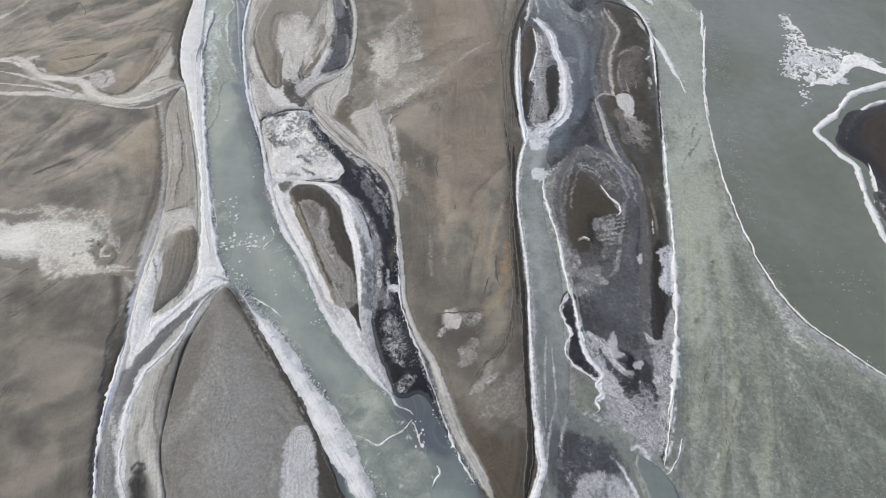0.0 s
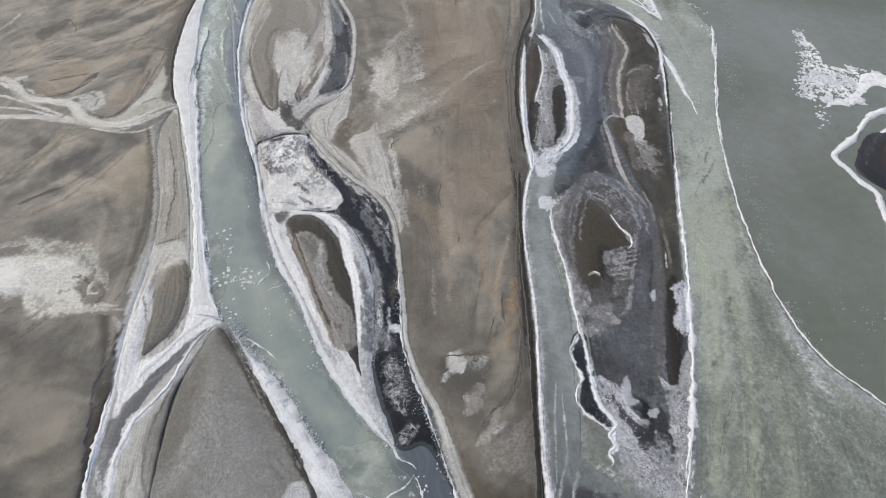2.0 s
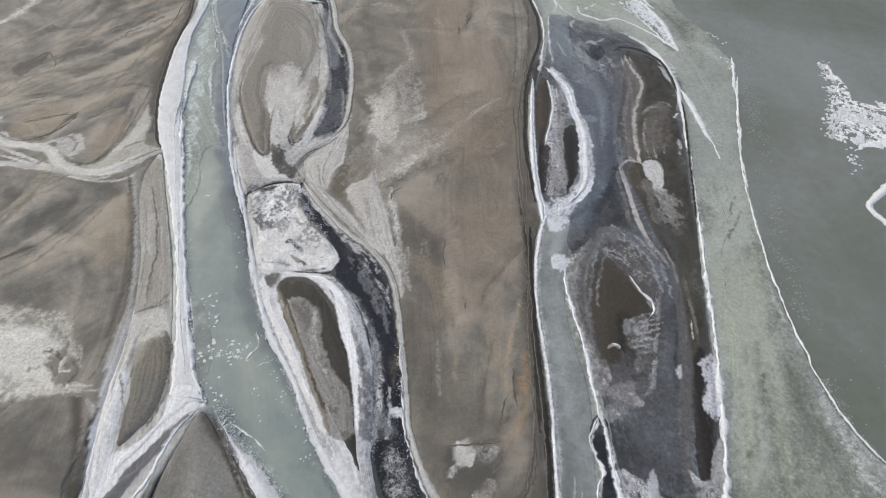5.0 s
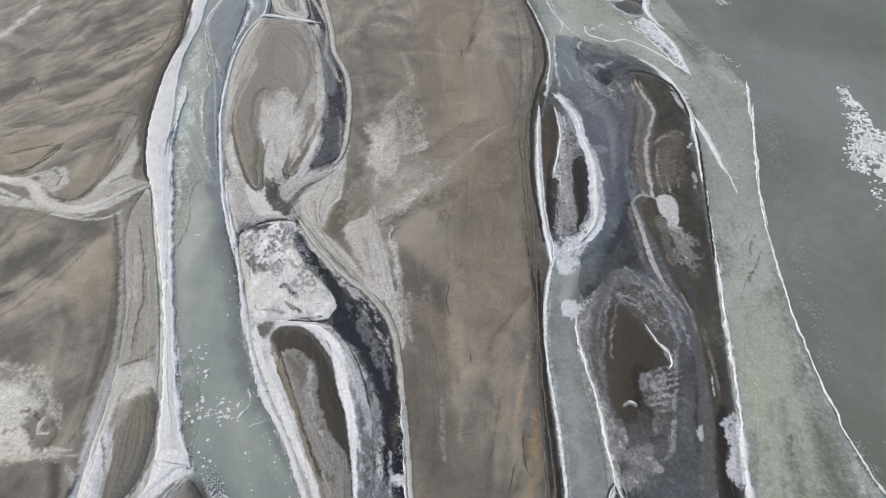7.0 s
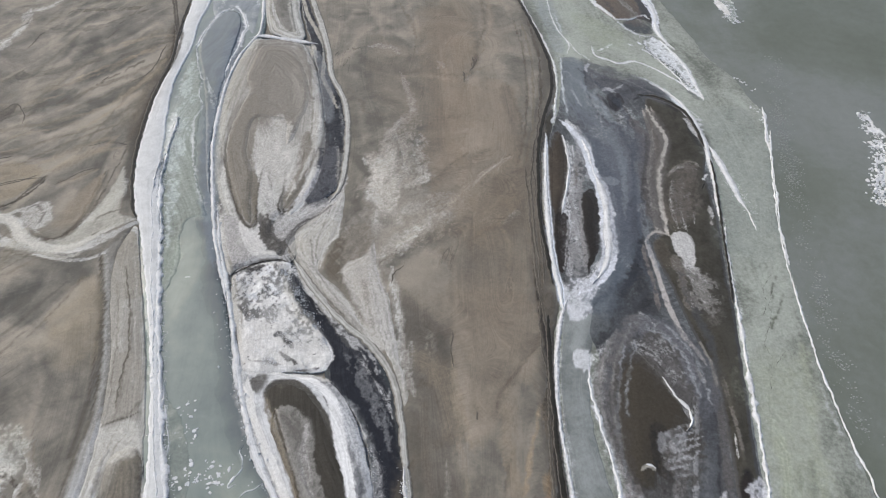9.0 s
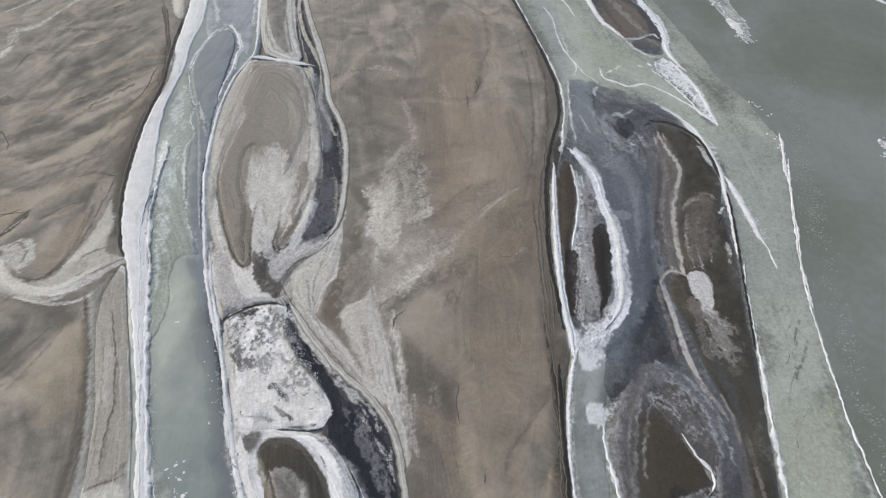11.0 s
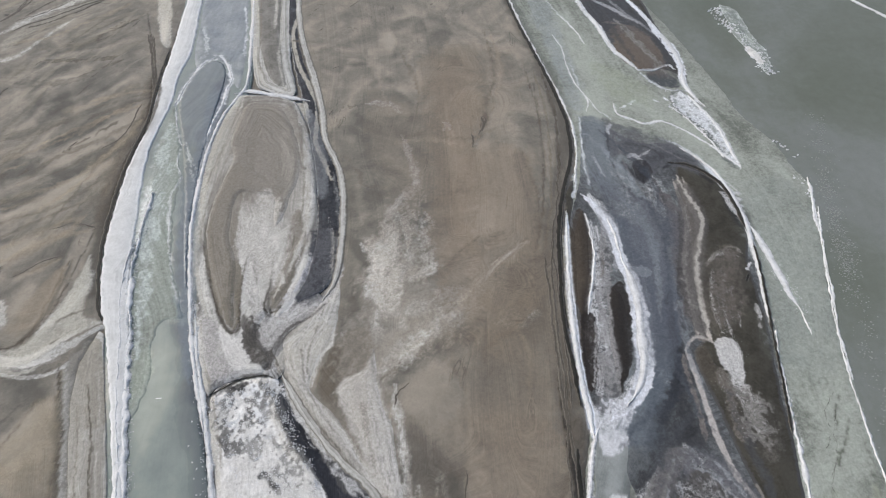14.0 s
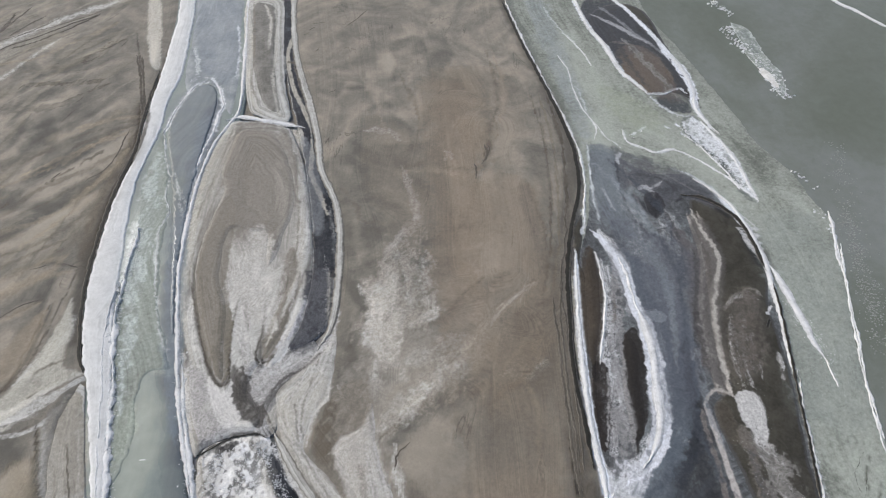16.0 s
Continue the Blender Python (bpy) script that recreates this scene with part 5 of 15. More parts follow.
# ---- damp and dark places ----
# the broad faint streaks only make the flats darker
strokes_4 = []
strokes_4.append(([(17.5, 282.3), (15.7, 261.3), (19.7, 236.9), (23.6, 216.1), (26.1, 200.3), (25.4, 186.4), (21.1, 166.1), (18.6, 146.4), (17.5, 132.3), (17.7, 118.2)], 4.0, 0.6, 0.6, 0.1))
strokes_4.append(([(19.0, 162.2), (16.4, 142.8), (15.6, 125.9), (16.0, 107.7), (16.1, 96.5)], 3.4, 0.6, 0.7, 0.1))
strokes_4.append(([(17.5, 113.8), (15.3, 96.1), (14.4, 79.2), (13.7, 63.3), (13.1, 50.9), (13.1, 37.9), (13.0, 26.5), (12.0, 20.0)], 3.6, 0.7, 0.7, 0.15))
strokes_4.append(([(5.6, 34.0), (8.4, 34.0), (9.6, 29.3), (6.9, 22.4)], 10.0, 0.85, 0.7, 0.2))
strokes_4.append(([(-1.2, 66.1), (-0.1, 50.9), (2.9, 42.1), (6.5, 34.0)], 16.0, 0.3, 1.0, 0.2))
strokes_4.append(([(13.0, 80.8), (12.6, 66.0), (10.5, 50.9), (8.9, 42.0)], 7.0, 0.34, 1.0, 0.2))
strokes_4.append(([(-5.6, 80.9), (-4.7, 66.1), (-2.8, 55.7)], 7.0, 0.3, 1.0, 0.2))
strokes_4.append(([(11.6, 44.2), (11.6, 37.9), (12.0, 30.3)], 3.0, 0.6, 0.9, 0.2))
strokes_4.append(([(12.8, 60.7), (11.2, 54.5), (8.3, 49.7)], 1.4, 0.6, 1.0, 0.2))
# dune pit: shade inside it, put in as a dark streak
strokes_4.append(([(6.1, 197.9), (6.5, 194.4), (5.4, 190.9)], 1.2, 1.0, 0.6, 0.2))
strokes_4.append(([(-69.0, 70.7), (-65.2, 61.1), (-63.3, 52.4), (-61.8, 42.3), (-60.3, 34.2), (-55.9, 20.1)], 2.4, 0.85, 0.9, 0.15))
strokes_4.append(([(-75.8, 121.4), (-72.2, 112.3), (-68.8, 100.6), (-68.1, 91.6), (-67.7, 83.3)], 1.4, 0.7, 1.2, 0.2))
strokes_4.append(([(-84.3, 213.3), (-80.5, 198.0), (-81.6, 183.7), (-81.5, 167.8), (-79.6, 153.2), (-77.2, 144.1)], 2.6, 0.65, 0.9, 0.15))
strokes_4.append(([(-99.1, 101.0), (-95.3, 103.8), (-91.2, 106.1)], 0.9, 0.75, 1.0, 0.3))
strokes_4.append(([(-91.2, 106.1), (-88.6, 109.1), (-85.3, 114.2), (-81.9, 119.6)], 0.7, 0.4, 1.2, 0.3))
strokes_4.append(([(-100.8, 147.8), (-98.8, 150.6)], 0.7, 0.7, 1.0, 0.3))
strokes_4.append(([(-87.8, 132.5), (-84.9, 136.7), (-84.6, 144.5), (-84.1, 152.8)], 0.8, 0.7, 1.0, 0.3))
strokes_4.append(([(-111.1, 140.0), (-105.9, 139.9), (-102.5, 140.7)], 0.6, 0.6, 1.0, 0.3))
strokes_4.append(([(-77.4, 79.3), (-76.2, 79.8), (-74.5, 78.9), (-75.3, 78.0)], 0.9, 0.75, 0.8, 0.5))
strokes_4.append(([(-44.2, 67.0), (-34.2, 54.6), (-27.4, 45.4), (-22.2, 38.0), (-18.7, 31.3), (-15.8, 22.5)], 3.0, 1.0, 0.6, 0.1))
strokes_4.append(([(-20.2, 28.5), (-18.6, 23.3)], 5.0, 0.9, 0.6, 0.1))
strokes_4.append(([(-50.3, 55.9), (-49.9, 46.6), (-48.5, 38.1)], 5.0, 0.5, 1.0, 0.2))
strokes_4.append(([(-28.2, 93.7), (-23.9, 84.2), (-20.1, 73.3), (-17.3, 60.9)], 2.6, 0.55, 0.7, 0.15))
strokes_4.append(([(-57.7, 161.0), (-54.4, 148.5), (-49.5, 137.4), (-46.6, 133.8), (-45.7, 136.2), (-47.1, 143.3)], 0.8, 0.9, 0.8, 0.1))
strokes_4.append(([(-56.4, 154.6), (-57.5, 164.2), (-57.3, 173.9), (-55.0, 179.0)], 2.2, 0.6, 0.9, 0.1))
strokes_4.append(([(-54.9, 165.9), (-55.1, 172.9), (-54.2, 177.5)], 1.2, 0.45, 1.0, 0.1))
strokes_4.append(([(-42.3, 168.9), (-40.8, 164.6), (-40.6, 160.4)], 2.4, 0.4, 1.0, 0.1))
strokes_4.append(([(-56.1, 203.9), (-56.9, 192.7), (-56.7, 184.4)], 1.6, 0.4, 1.0, 0.1))
strokes_4.append(([(-44.4, 201.1), (-41.4, 195.4), (-39.9, 187.9), (-39.1, 179.9), (-37.8, 177.9)], 0.6, 0.8, 1.0, 0.1))
strokes_4.append(([(-35.8, 177.8), (-34.0, 168.7), (-33.5, 161.8), (-34.4, 155.5), (-35.6, 151.0), (-36.8, 146.6)], 0.7, 0.7, 1.0, 0.1))
strokes_4.append(([(-44.5, 136.7), (-43.3, 132.3), (-41.3, 127.7)], 2.2, 0.85, 0.7, 0.2))
strokes_4.append(([(-34.4, 141.7), (-32.8, 143.0), (-31.2, 143.7)], 2.0, 0.85, 0.8, 0.4))
strokes_4.append(([(-34.6, 135.2), (-32.1, 137.0), (-30.1, 138.9)], 0.9, 0.8, 0.9, 0.2))
strokes_4.append(([(42.3, 176.6), (42.5, 173.5), (41.7, 171.6)], 2.2, 0.85, 0.8, 0.2))
strokes_4.append(([(47.6, 175.9), (51.1, 177.9), (54.6, 175.8), (57.3, 170.7)], 1.8, 0.8, 0.9, 0.2))
strokes_4.append(([(58.7, 167.0), (59.5, 161.1), (60.5, 156.6)], 2.2, 0.85, 0.8, 0.2))
strokes_4.append(([(39.7, 138.7), (39.6, 131.4), (37.0, 121.2)], 1.8, 0.7, 0.9, 0.2))
strokes_4.append(([(36.8, 120.4), (32.7, 115.0), (28.4, 110.6)], 1.4, 0.6, 0.9, 0.3))
strokes_4.append(([(33.2, 104.9), (35.6, 100.1), (38.1, 96.2)], 3.0, 0.6, 0.9, 0.3))
strokes_4.append(([(42.8, 93.1), (42.7, 90.7)], 2.0, 0.6, 0.9, 0.3))
strokes_4.append(([(-40.8, 143.1), (-40.1, 138.9), (-38.6, 138.3), (-36.6, 143.0)], 0.6, 0.9, 0.8, 0.1))
strokes_4.append(([(-46.7, 152.9), (-45.4, 150.2), (-43.9, 146.9)], 0.7, 0.9, 0.8, 0.3))
strokes_4.append(([(-44.3, 143.2), (-42.3, 138.4), (-42.3, 132.8), (-39.7, 129.5)], 1.8, 0.75, 0.8, 0.5))
strokes_4.append(([(-33.1, 140.5), (-35.9, 138.2), (-38.2, 132.7)], 1.8, 0.75, 0.9, 0.4))
strokes_4.append(([(29.6, 138.8), (28.2, 129.9), (26.7, 122.8)], 2.0, 0.9, 0.8, 0.2))
strokes_4.append(([(21.3, 136.7), (21.7, 130.0), (21.1, 123.9)], 2.0, 0.6, 0.8, 0.3))
strokes_4.append(([(59.5, 168.8), (61.3, 163.2), (60.5, 155.9)], 2.4, 0.9, 0.9, 0.2))
strokes_4.append(([(45.9, 79.0), (44.2, 73.0), (43.0, 65.9), (42.8, 60.6)], 2.6, 0.95, 0.8, 0.2))
strokes_4.append(([(41.4, 56.8), (43.6, 60.6)], 2.2, 0.9, 0.8, 0.2))
strokes_4.append(([(32.4, 87.2), (31.5, 83.9), (31.6, 79.4)], 1.4, 0.95, 0.8, 0.3))
strokes_4.append(([(31.5, 77.5), (33.6, 75.3), (32.0, 73.0)], 2.0, 0.6, 0.8, 0.3))
strokes_4.append(([(32.5, 53.2), (34.2, 50.8), (34.6, 45.2)], 3.0, 0.95, 0.7, 0.3))
strokes_4.append(([(36.8, 50.8), (36.7, 45.1)], 2.4, 0.8, 0.7, 0.3))
strokes_4.append(([(32.2, 60.6), (34.6, 55.6), (36.7, 58.0)], 5.0, 0.4, 1.0, 0.3))
strokes_4.append(([(43.6, 92.3), (41.6, 80.6), (39.8, 71.5)], 2.0, 0.5, 0.9, 0.3))
strokes_4.append(([(38.0, 177.8), (40.7, 172.6), (43.5, 176.8), (50.2, 180.0), (55.8, 177.2)], 2.6, 0.7, 0.9, 0.3))
strokes_4.append(([(38.1, 140.9), (36.3, 131.8), (33.1, 123.6), (31.9, 115.2)], 2.6, 0.7, 0.9, 0.3))
strokes_4.append(([(35.8, 189.8), (36.1, 184.2), (36.9, 178.7)], 1.6, 0.6, 0.9, 0.3))
strokes_4.append(([(27.7, 103.9), (31.1, 107.1), (33.0, 105.8)], 3.0, 0.6, 0.9, 0.3))
strokes_4.append(([(29.6, 99.5), (35.1, 100.0), (31.8, 94.1)], 4.0, 0.5, 0.9, 0.3))
strokes_4.append(([(-5.3, 45.3), (-2.2, 40.0), (1.7, 34.0), (5.3, 26.7)], 4.0, 0.55, 0.8, 0.1))
strokes_4.append(([(-7.3, 43.7), (-4.7, 44.2)], 3.0, 0.8, 0.8, 0.2))
strokes_4.append(([(-42.5, 96.5), (-36.4, 84.3), (-29.1, 72.6), (-22.5, 60.9)], 3.0, 0.6, 0.9, 0.1))
strokes_4.append(([(-52.4, 132.0), (-56.5, 143.6), (-60.1, 156.8), (-62.2, 171.9), (-62.9, 185.8), (-63.0, 201.5), (-64.5, 214.9)], 2.6, 0.85, 0.7, 0.1))
strokes_4.append(([(-48.0, 114.2), (-50.9, 122.7), (-53.6, 132.0)], 2.4, 0.7, 0.8, 0.1))
strokes_4.append(([(-51.2, 65.7), (-54.5, 59.1), (-57.0, 53.5), (-58.0, 46.6), (-57.6, 38.1), (-54.9, 26.7)], 2.4, 0.55, 0.8, 0.15))
strokes_4.append(([(-51.5, 31.3), (-49.5, 25.1)], 3.0, 0.9, 0.6, 0.2))
strokes_4.append(([(-33.8, 121.9), (-26.6, 109.5), (-20.3, 102.0), (-14.3, 92.7), (-11.7, 79.4), (-10.5, 68.9)], 2.4, 0.7, 0.8, 0.2))
strokes_4.append(([(-39.7, 97.4), (-38.5, 96.5)], 1.6, 0.9, 0.7, 0.3))
strokes_4.append(([(99.8, 117.4), (99.1, 108.9), (99.3, 102.9), (106.3, 110.9)], 3.0, 0.95, 0.8, 0.2))
strokes_4.append(([(57.0, 217.1), (60.4, 209.9), (61.9, 207.6)], 2.4, 0.95, 0.7, 0.2))
strokes_4.append(([(45.6, 244.3), (52.9, 246.9), (59.1, 237.9)], 2.4, 0.7, 0.9, 0.3))
strokes_4.append(([(31.9, 50.6), (33.2, 49.5), (34.5, 48.4)], 2.2, 0.8, 0.6, 0.3))
strokes_4.append(([(31.9, 46.8), (33.9, 45.2)], 2.4, 0.75, 0.6, 0.3))
strokes_4.append(([(37.4, 46.3), (38.0, 43.7)], 1.4, 0.8, 0.6, 0.3))
strokes_4.append(([(44.9, 77.3), (43.2, 70.2), (42.0, 64.9)], 2.0, 0.8, 0.6, 0.2))
strokes_4.append(([(26.3, 65.0), (29.0, 61.2), (32.9, 58.7)], 8.0, 0.35, 1.0, 0.3))
strokes_4.append(([(19.8, 40.3), (21.7, 33.7), (22.5, 26.8)], 13.0, 0.3, 0.8, 0.3))
strokes_4.append(([(-2.8, 73.3), (0.6, 57.7), (5.4, 44.3), (8.6, 32.8), (9.9, 24.4)], 22.0, 0.5, 0.8, 0.2))
strokes_4.append(([(5.2, 38.4), (6.9, 34.6), (7.9, 27.6)], 5.0, 0.42, 1.0, 0.4))
strokes_4.append(([(23.9, 48.5), (27.1, 43.7), (30.2, 39.2)], 5.0, 0.6, 0.9, 0.4))
strokes_4.append(([(17.9, 65.0), (17.7, 52.9), (18.6, 42.2), (19.7, 32.8)], 5.0, 0.4, 1.0, 0.3))
strokes_4.append(([(26.6, 59.9), (30.8, 52.8), (34.7, 42.2), (35.8, 34.5)], 12.0, 0.3, 0.8, 0.3))
strokes_4.append(([(-44.8, 137.4), (-44.0, 132.3), (-42.9, 129.3)], 1.8, 0.8, 0.7, 0.3))
strokes_4.append(([(-40.8, 129.2), (-38.9, 127.4), (-37.6, 126.2)], 1.8, 0.7, 0.8, 0.5))
strokes_4.append(([(-44.6, 121.9), (-42.7, 122.7), (-41.2, 122.9)], 1.0, 0.9, 0.7, 0.4))
strokes_4.append(([(-55.7, 160.9), (-55.3, 154.6), (-54.5, 148.6), (-51.3, 141.5), (-48.4, 134.9), (-46.4, 133.4), (-45.6, 134.8)], 0.9, 0.8, 0.6, 0.2))
strokes_4.append(([(-45.2, 151.2), (-44.5, 148.3)], 0.6, 0.9, 0.6, 0.4))
strokes_4.append(([(-41.1, 149.6), (-40.2, 145.3), (-40.5, 139.9), (-40.6, 137.9), (-38.9, 137.5), (-37.4, 139.1)], 0.7, 0.8, 0.6, 0.2))
strokes_4.append(([(-29.7, 140.9), (-31.7, 138.3), (-34.5, 134.5), (-36.8, 131.5), (-38.3, 130.3)], 1.2, 0.7, 0.6, 0.3))
strokes_4.append(([(-35.1, 142.4), (-32.8, 143.0), (-30.7, 144.4), (-33.1, 140.3)], 1.6, 0.7, 0.7, 0.5))
strokes_4.append(([(-36.2, 127.3), (-32.8, 121.6), (-29.6, 116.3)], 0.9, 0.7, 0.7, 0.2))
strokes_4.append(([(-46.9, 120.3), (-43.5, 124.1), (-39.5, 124.7), (-36.2, 124.1)], 0.7, 0.8, 0.7, 0.3))
strokes_4.append(([(-24.2, 145.8), (-23.0, 136.8), (-25.3, 126.5), (-25.8, 121.6), (-22.6, 116.0), (-19.2, 109.5)], 2.6, 0.42, 0.9, 0.2))
strokes_4.append(([(-65.3, 110.5), (-63.9, 103.8), (-62.8, 97.5), (-62.3, 91.6)], 0.5, 0.85, 0.6, 0.4))
strokes_4.append(([(-64.0, 88.7), (-61.7, 90.1), (-59.3, 91.8), (-58.6, 93.7)], 0.6, 0.9, 0.6, 0.4))
strokes_4.append(([(-65.5, 113.9), (-63.3, 105.4), (-61.2, 94.5)], 2.0, 0.35, 1.0, 0.3))
strokes_4.append(([(-55.3, 135.2), (-50.3, 119.2), (-45.3, 105.2), (-41.1, 92.8), (-36.2, 81.7)], 4.5, 0.6, 1.0, 0.1))
strokes_4.append(([(-65.0, 211.4), (-64.2, 193.0), (-63.7, 178.8), (-61.9, 164.4), (-59.7, 151.7), (-55.7, 137.6), (-50.6, 121.0)], 4.5, 0.95, 0.9, 0.1))
strokes_4.append(([(38.1, 131.2), (33.7, 115.8), (26.8, 105.9), (22.2, 100.3)], 5.0, 0.5, 1.0, 0.4))
strokes_4.append(([(38.2, 126.6), (36.8, 113.7), (35.3, 100.2)], 4.0, 0.6, 1.0, 0.4))
strokes_4.append(([(36.1, 145.9), (35.3, 134.0), (34.6, 123.5), (30.8, 114.3)], 4.0, 0.45, 1.0, 0.4))
strokes_4.append(([(-17.6, 84.2), (-14.7, 74.8), (-14.8, 63.5), (-12.9, 54.6), (-9.0, 47.5), (-5.3, 45.3)], 6.0, 0.75, 0.7, 0.2))
strokes_4.append(([(-11.4, 87.5), (-10.2, 77.8), (-9.3, 66.2)], 2.0, 0.8, 0.6, 0.2))
strokes_4.append(([(-15.2, 124.0), (-9.7, 127.6), (-2.7, 132.4), (1.5, 135.8)], 1.6, 0.3, 1.0, 0.2))
strokes_4.append(([(-25.5, 139.1), (-24.0, 129.0), (-26.1, 121.2)], 4.0, 0.35, 1.0, 0.3))
strokes_4.append(([(-43.9, 72.0), (-37.0, 61.0), (-28.8, 51.0), (-19.1, 40.0)], 4.0, 0.3, 1.0, 0.2))
strokes_4.append(([(9.0, 188.7), (13.0, 157.9), (13.4, 130.9), (10.9, 106.5), (10.4, 89.1)], 12.0, 0.28, 0.9, 0.3))
strokes_4.append(([(6.9, 112.4), (7.0, 96.4), (7.9, 78.7), (8.4, 67.5)], 9.0, 0.28, 0.9, 0.3))
strokes_4.append(([(-7.9, 85.2), (-7.3, 75.0), (-6.7, 67.7)], 6.0, 0.35, 0.9, 0.3))
strokes_4.append(([(12.4, 59.1), (11.0, 54.6), (8.3, 51.2), (6.6, 48.7)], 0.8, 0.85, 0.7, 0.1))
strokes_4.append(([(0.1, 54.7), (0.6, 48.4), (2.1, 44.4)], 5.0, 0.35, 1.0, 0.3))
strokes_4.append(([(3.8, 43.4), (5.1, 38.8), (6.1, 31.9)], 8.0, 0.5, 0.9, 0.3))
strokes_4.append(([(13.9, 60.2), (13.7, 51.4), (12.2, 40.6)], 2.6, 0.6, 0.8, 0.2))
strokes_4.append(([(-2.5, 62.5), (0.2, 62.7), (3.4, 61.7), (7.2, 62.4)], 1.0, 0.6, 0.9, 0.3))
strokes_4.append(([(14.4, 103.6), (10.9, 99.2), (6.8, 94.2)], 0.5, 0.7, 0.8, 0.2))
strokes_4.append(([(8.7, 93.4), (6.6, 87.0), (4.0, 82.6)], 3.0, 0.3, 1.0, 0.3))
strokes_4.append(([(-78.6, 80.0), (-76.1, 79.6), (-74.5, 76.1)], 1.6, 0.6, 0.9, 0.5))
strokes_4.append(([(-8.2, 44.9), (-4.3, 40.2), (-1.0, 34.4)], 9.0, 0.95, 0.8, 0.2))
strokes_4.append(([(17.1, 82.4), (17.0, 70.0), (16.9, 57.9)], 2.0, 0.3, 1.0, 0.2))
strokes_4.append(([(-85.5, 63.8), (-75.0, 44.5), (-68.4, 26.9), (-63.2, 17.0)], 26.0, 0.32, 0.7, 0.2))
strokes_4.append(([(-74.2, 61.1), (-68.8, 44.4), (-63.7, 26.9)], 10.0, 0.25, 0.9, 0.3))
strokes_4.append(([(-16.9, 60.9), (-10.7, 49.8), (-7.1, 40.0)], 3.0, 0.3, 1.0, 0.2))
strokes_4.append(([(-9.7, 121.0), (-1.5, 109.3), (2.0, 99.2), (3.3, 90.1)], 20.0, 0.22, 0.8, 0.2))
strokes_4.append(([(36.3, 151.9), (37.2, 140.4), (36.4, 127.9), (33.1, 116.9)], 6.0, 0.45, 0.9, 0.3))
strokes_4.append(([(34.6, 112.8), (35.6, 106.1), (36.6, 99.9)], 4.0, 0.5, 0.9, 0.3))
for pts, wide, much, soft, wander in strokes_4:
    streak(DAMP_DARK, pts, wide, much, soft, wander)

# ---- dry tan sand and pale ice; grey silt and smoky ice ----
strokes_5 = []
strokes_5.append(([(4.5, 185.2), (6.6, 161.3), (4.4, 145.0)], 16, 0.9))
strokes_5.append(([(-2.5, 127.6), (-8.7, 122.9), (-9.7, 112.6)], 12, 0.9))
strokes_5.append(([(4.7, 121.1), (6.4, 109.6), (1.5, 99.3)], 14, 0.5))
strokes_5.append(([(8.7, 94.4), (8.5, 85.6), (5.8, 75.8)], 3.5, 0.9))
strokes_5.append(([(-0.3, 94.6), (-0.1, 83.7), (0.7, 77.7)], 4, 0.5))
strokes_5.append(([(10.6, 61.4), (8.5, 54.5), (7.3, 50.9)], 4, 1.0))
strokes_5.append(([(9.9, 80.8), (10.4, 68.8)], 6, 0.5))
strokes_5.append(([(4.2, 222.8), (11.5, 231.6)], 9, 0.7))
strokes_5.append(([(-19.3, 223.7), (-14.6, 235.8)], 8, 0.7))
strokes_5.append(([(-19.0, 225.2), (-12.8, 230.1)], 7, 0.6))
strokes_5.append(([(-27.1, 188.2), (-23.3, 170.7)], 5, 0.5))
strokes_5.append(([(-109.7, 147.2), (-99.7, 153.1), (-90.0, 156.6)], 3.0, 0.8))
strokes_5.append(([(-94.0, 106.6), (-85.3, 110.7), (-79.9, 117.8), (-75.8, 119.6)], 5, 0.9))
strokes_5.append(([(-78.0, 115.9), (-75.9, 102.3), (-74.3, 87.5)], 8, 0.6))
strokes_5.append(([(-97.1, 123.7), (-90.1, 119.8)], 6, 0.5))
strokes_5.append(([(-120.4, 210.7), (-107.0, 218.4), (-96.2, 226.7)], 3, 0.6))
strokes_5.append(([(-101.8, 179.4), (-93.2, 187.8), (-84.7, 199.3)], 5, 0.8))
strokes_5.append(([(-103.9, 163.8), (-95.9, 171.2), (-88.1, 181.1)], 3, 0.8))
strokes_5.append(([(-119.3, 193.3), (-108.9, 197.7)], 3, 0.6))
strokes_5.append(([(-129.8, 160.9), (-115.0, 166.9), (-102.4, 176.5)], 4, 0.7))
strokes_5.append(([(-79.9, 56.1), (-69.6, 46.6), (-67.5, 36.2)], 12, 0.5))
strokes_5.append(([(31.5, 188.1), (33.5, 178.0), (35.7, 167.2), (37.0, 156.6)], 6, 1.3))
strokes_5.append(([(38.4, 158.0), (36.0, 141.0), (32.2, 129.7), (28.9, 118.0)], 6, 0.9))
strokes_5.append(([(30.7, 117.6), (24.6, 109.2), (21.4, 102.7)], 6, 1.2))
strokes_5.append(([(48.6, 165.2), (43.0, 150.9), (41.3, 140.8)], 3, 0.5))
strokes_5.append(([(20.6, 96.0), (20.2, 79.2), (18.9, 60.7), (17.9, 46.3)], 5, 0.4))
strokes_5.append(([(59.4, 111.3), (56.8, 95.8), (52.9, 75.9), (48.6, 55.5)], 9, 0.9))
strokes_5.append(([(60.9, 122.9), (59.2, 114.5)], 8, 0.8))
strokes_5.append(([(43.0, 222.6), (48.4, 205.9), (52.0, 197.2)], 5, 0.4))
strokes_5.append(([(-16.0, 51.0), (-13.3, 42.1)], 6, 0.8))
strokes_5.append(([(-60.6, 135.3), (-57.5, 112.3)], 4, 0.9))
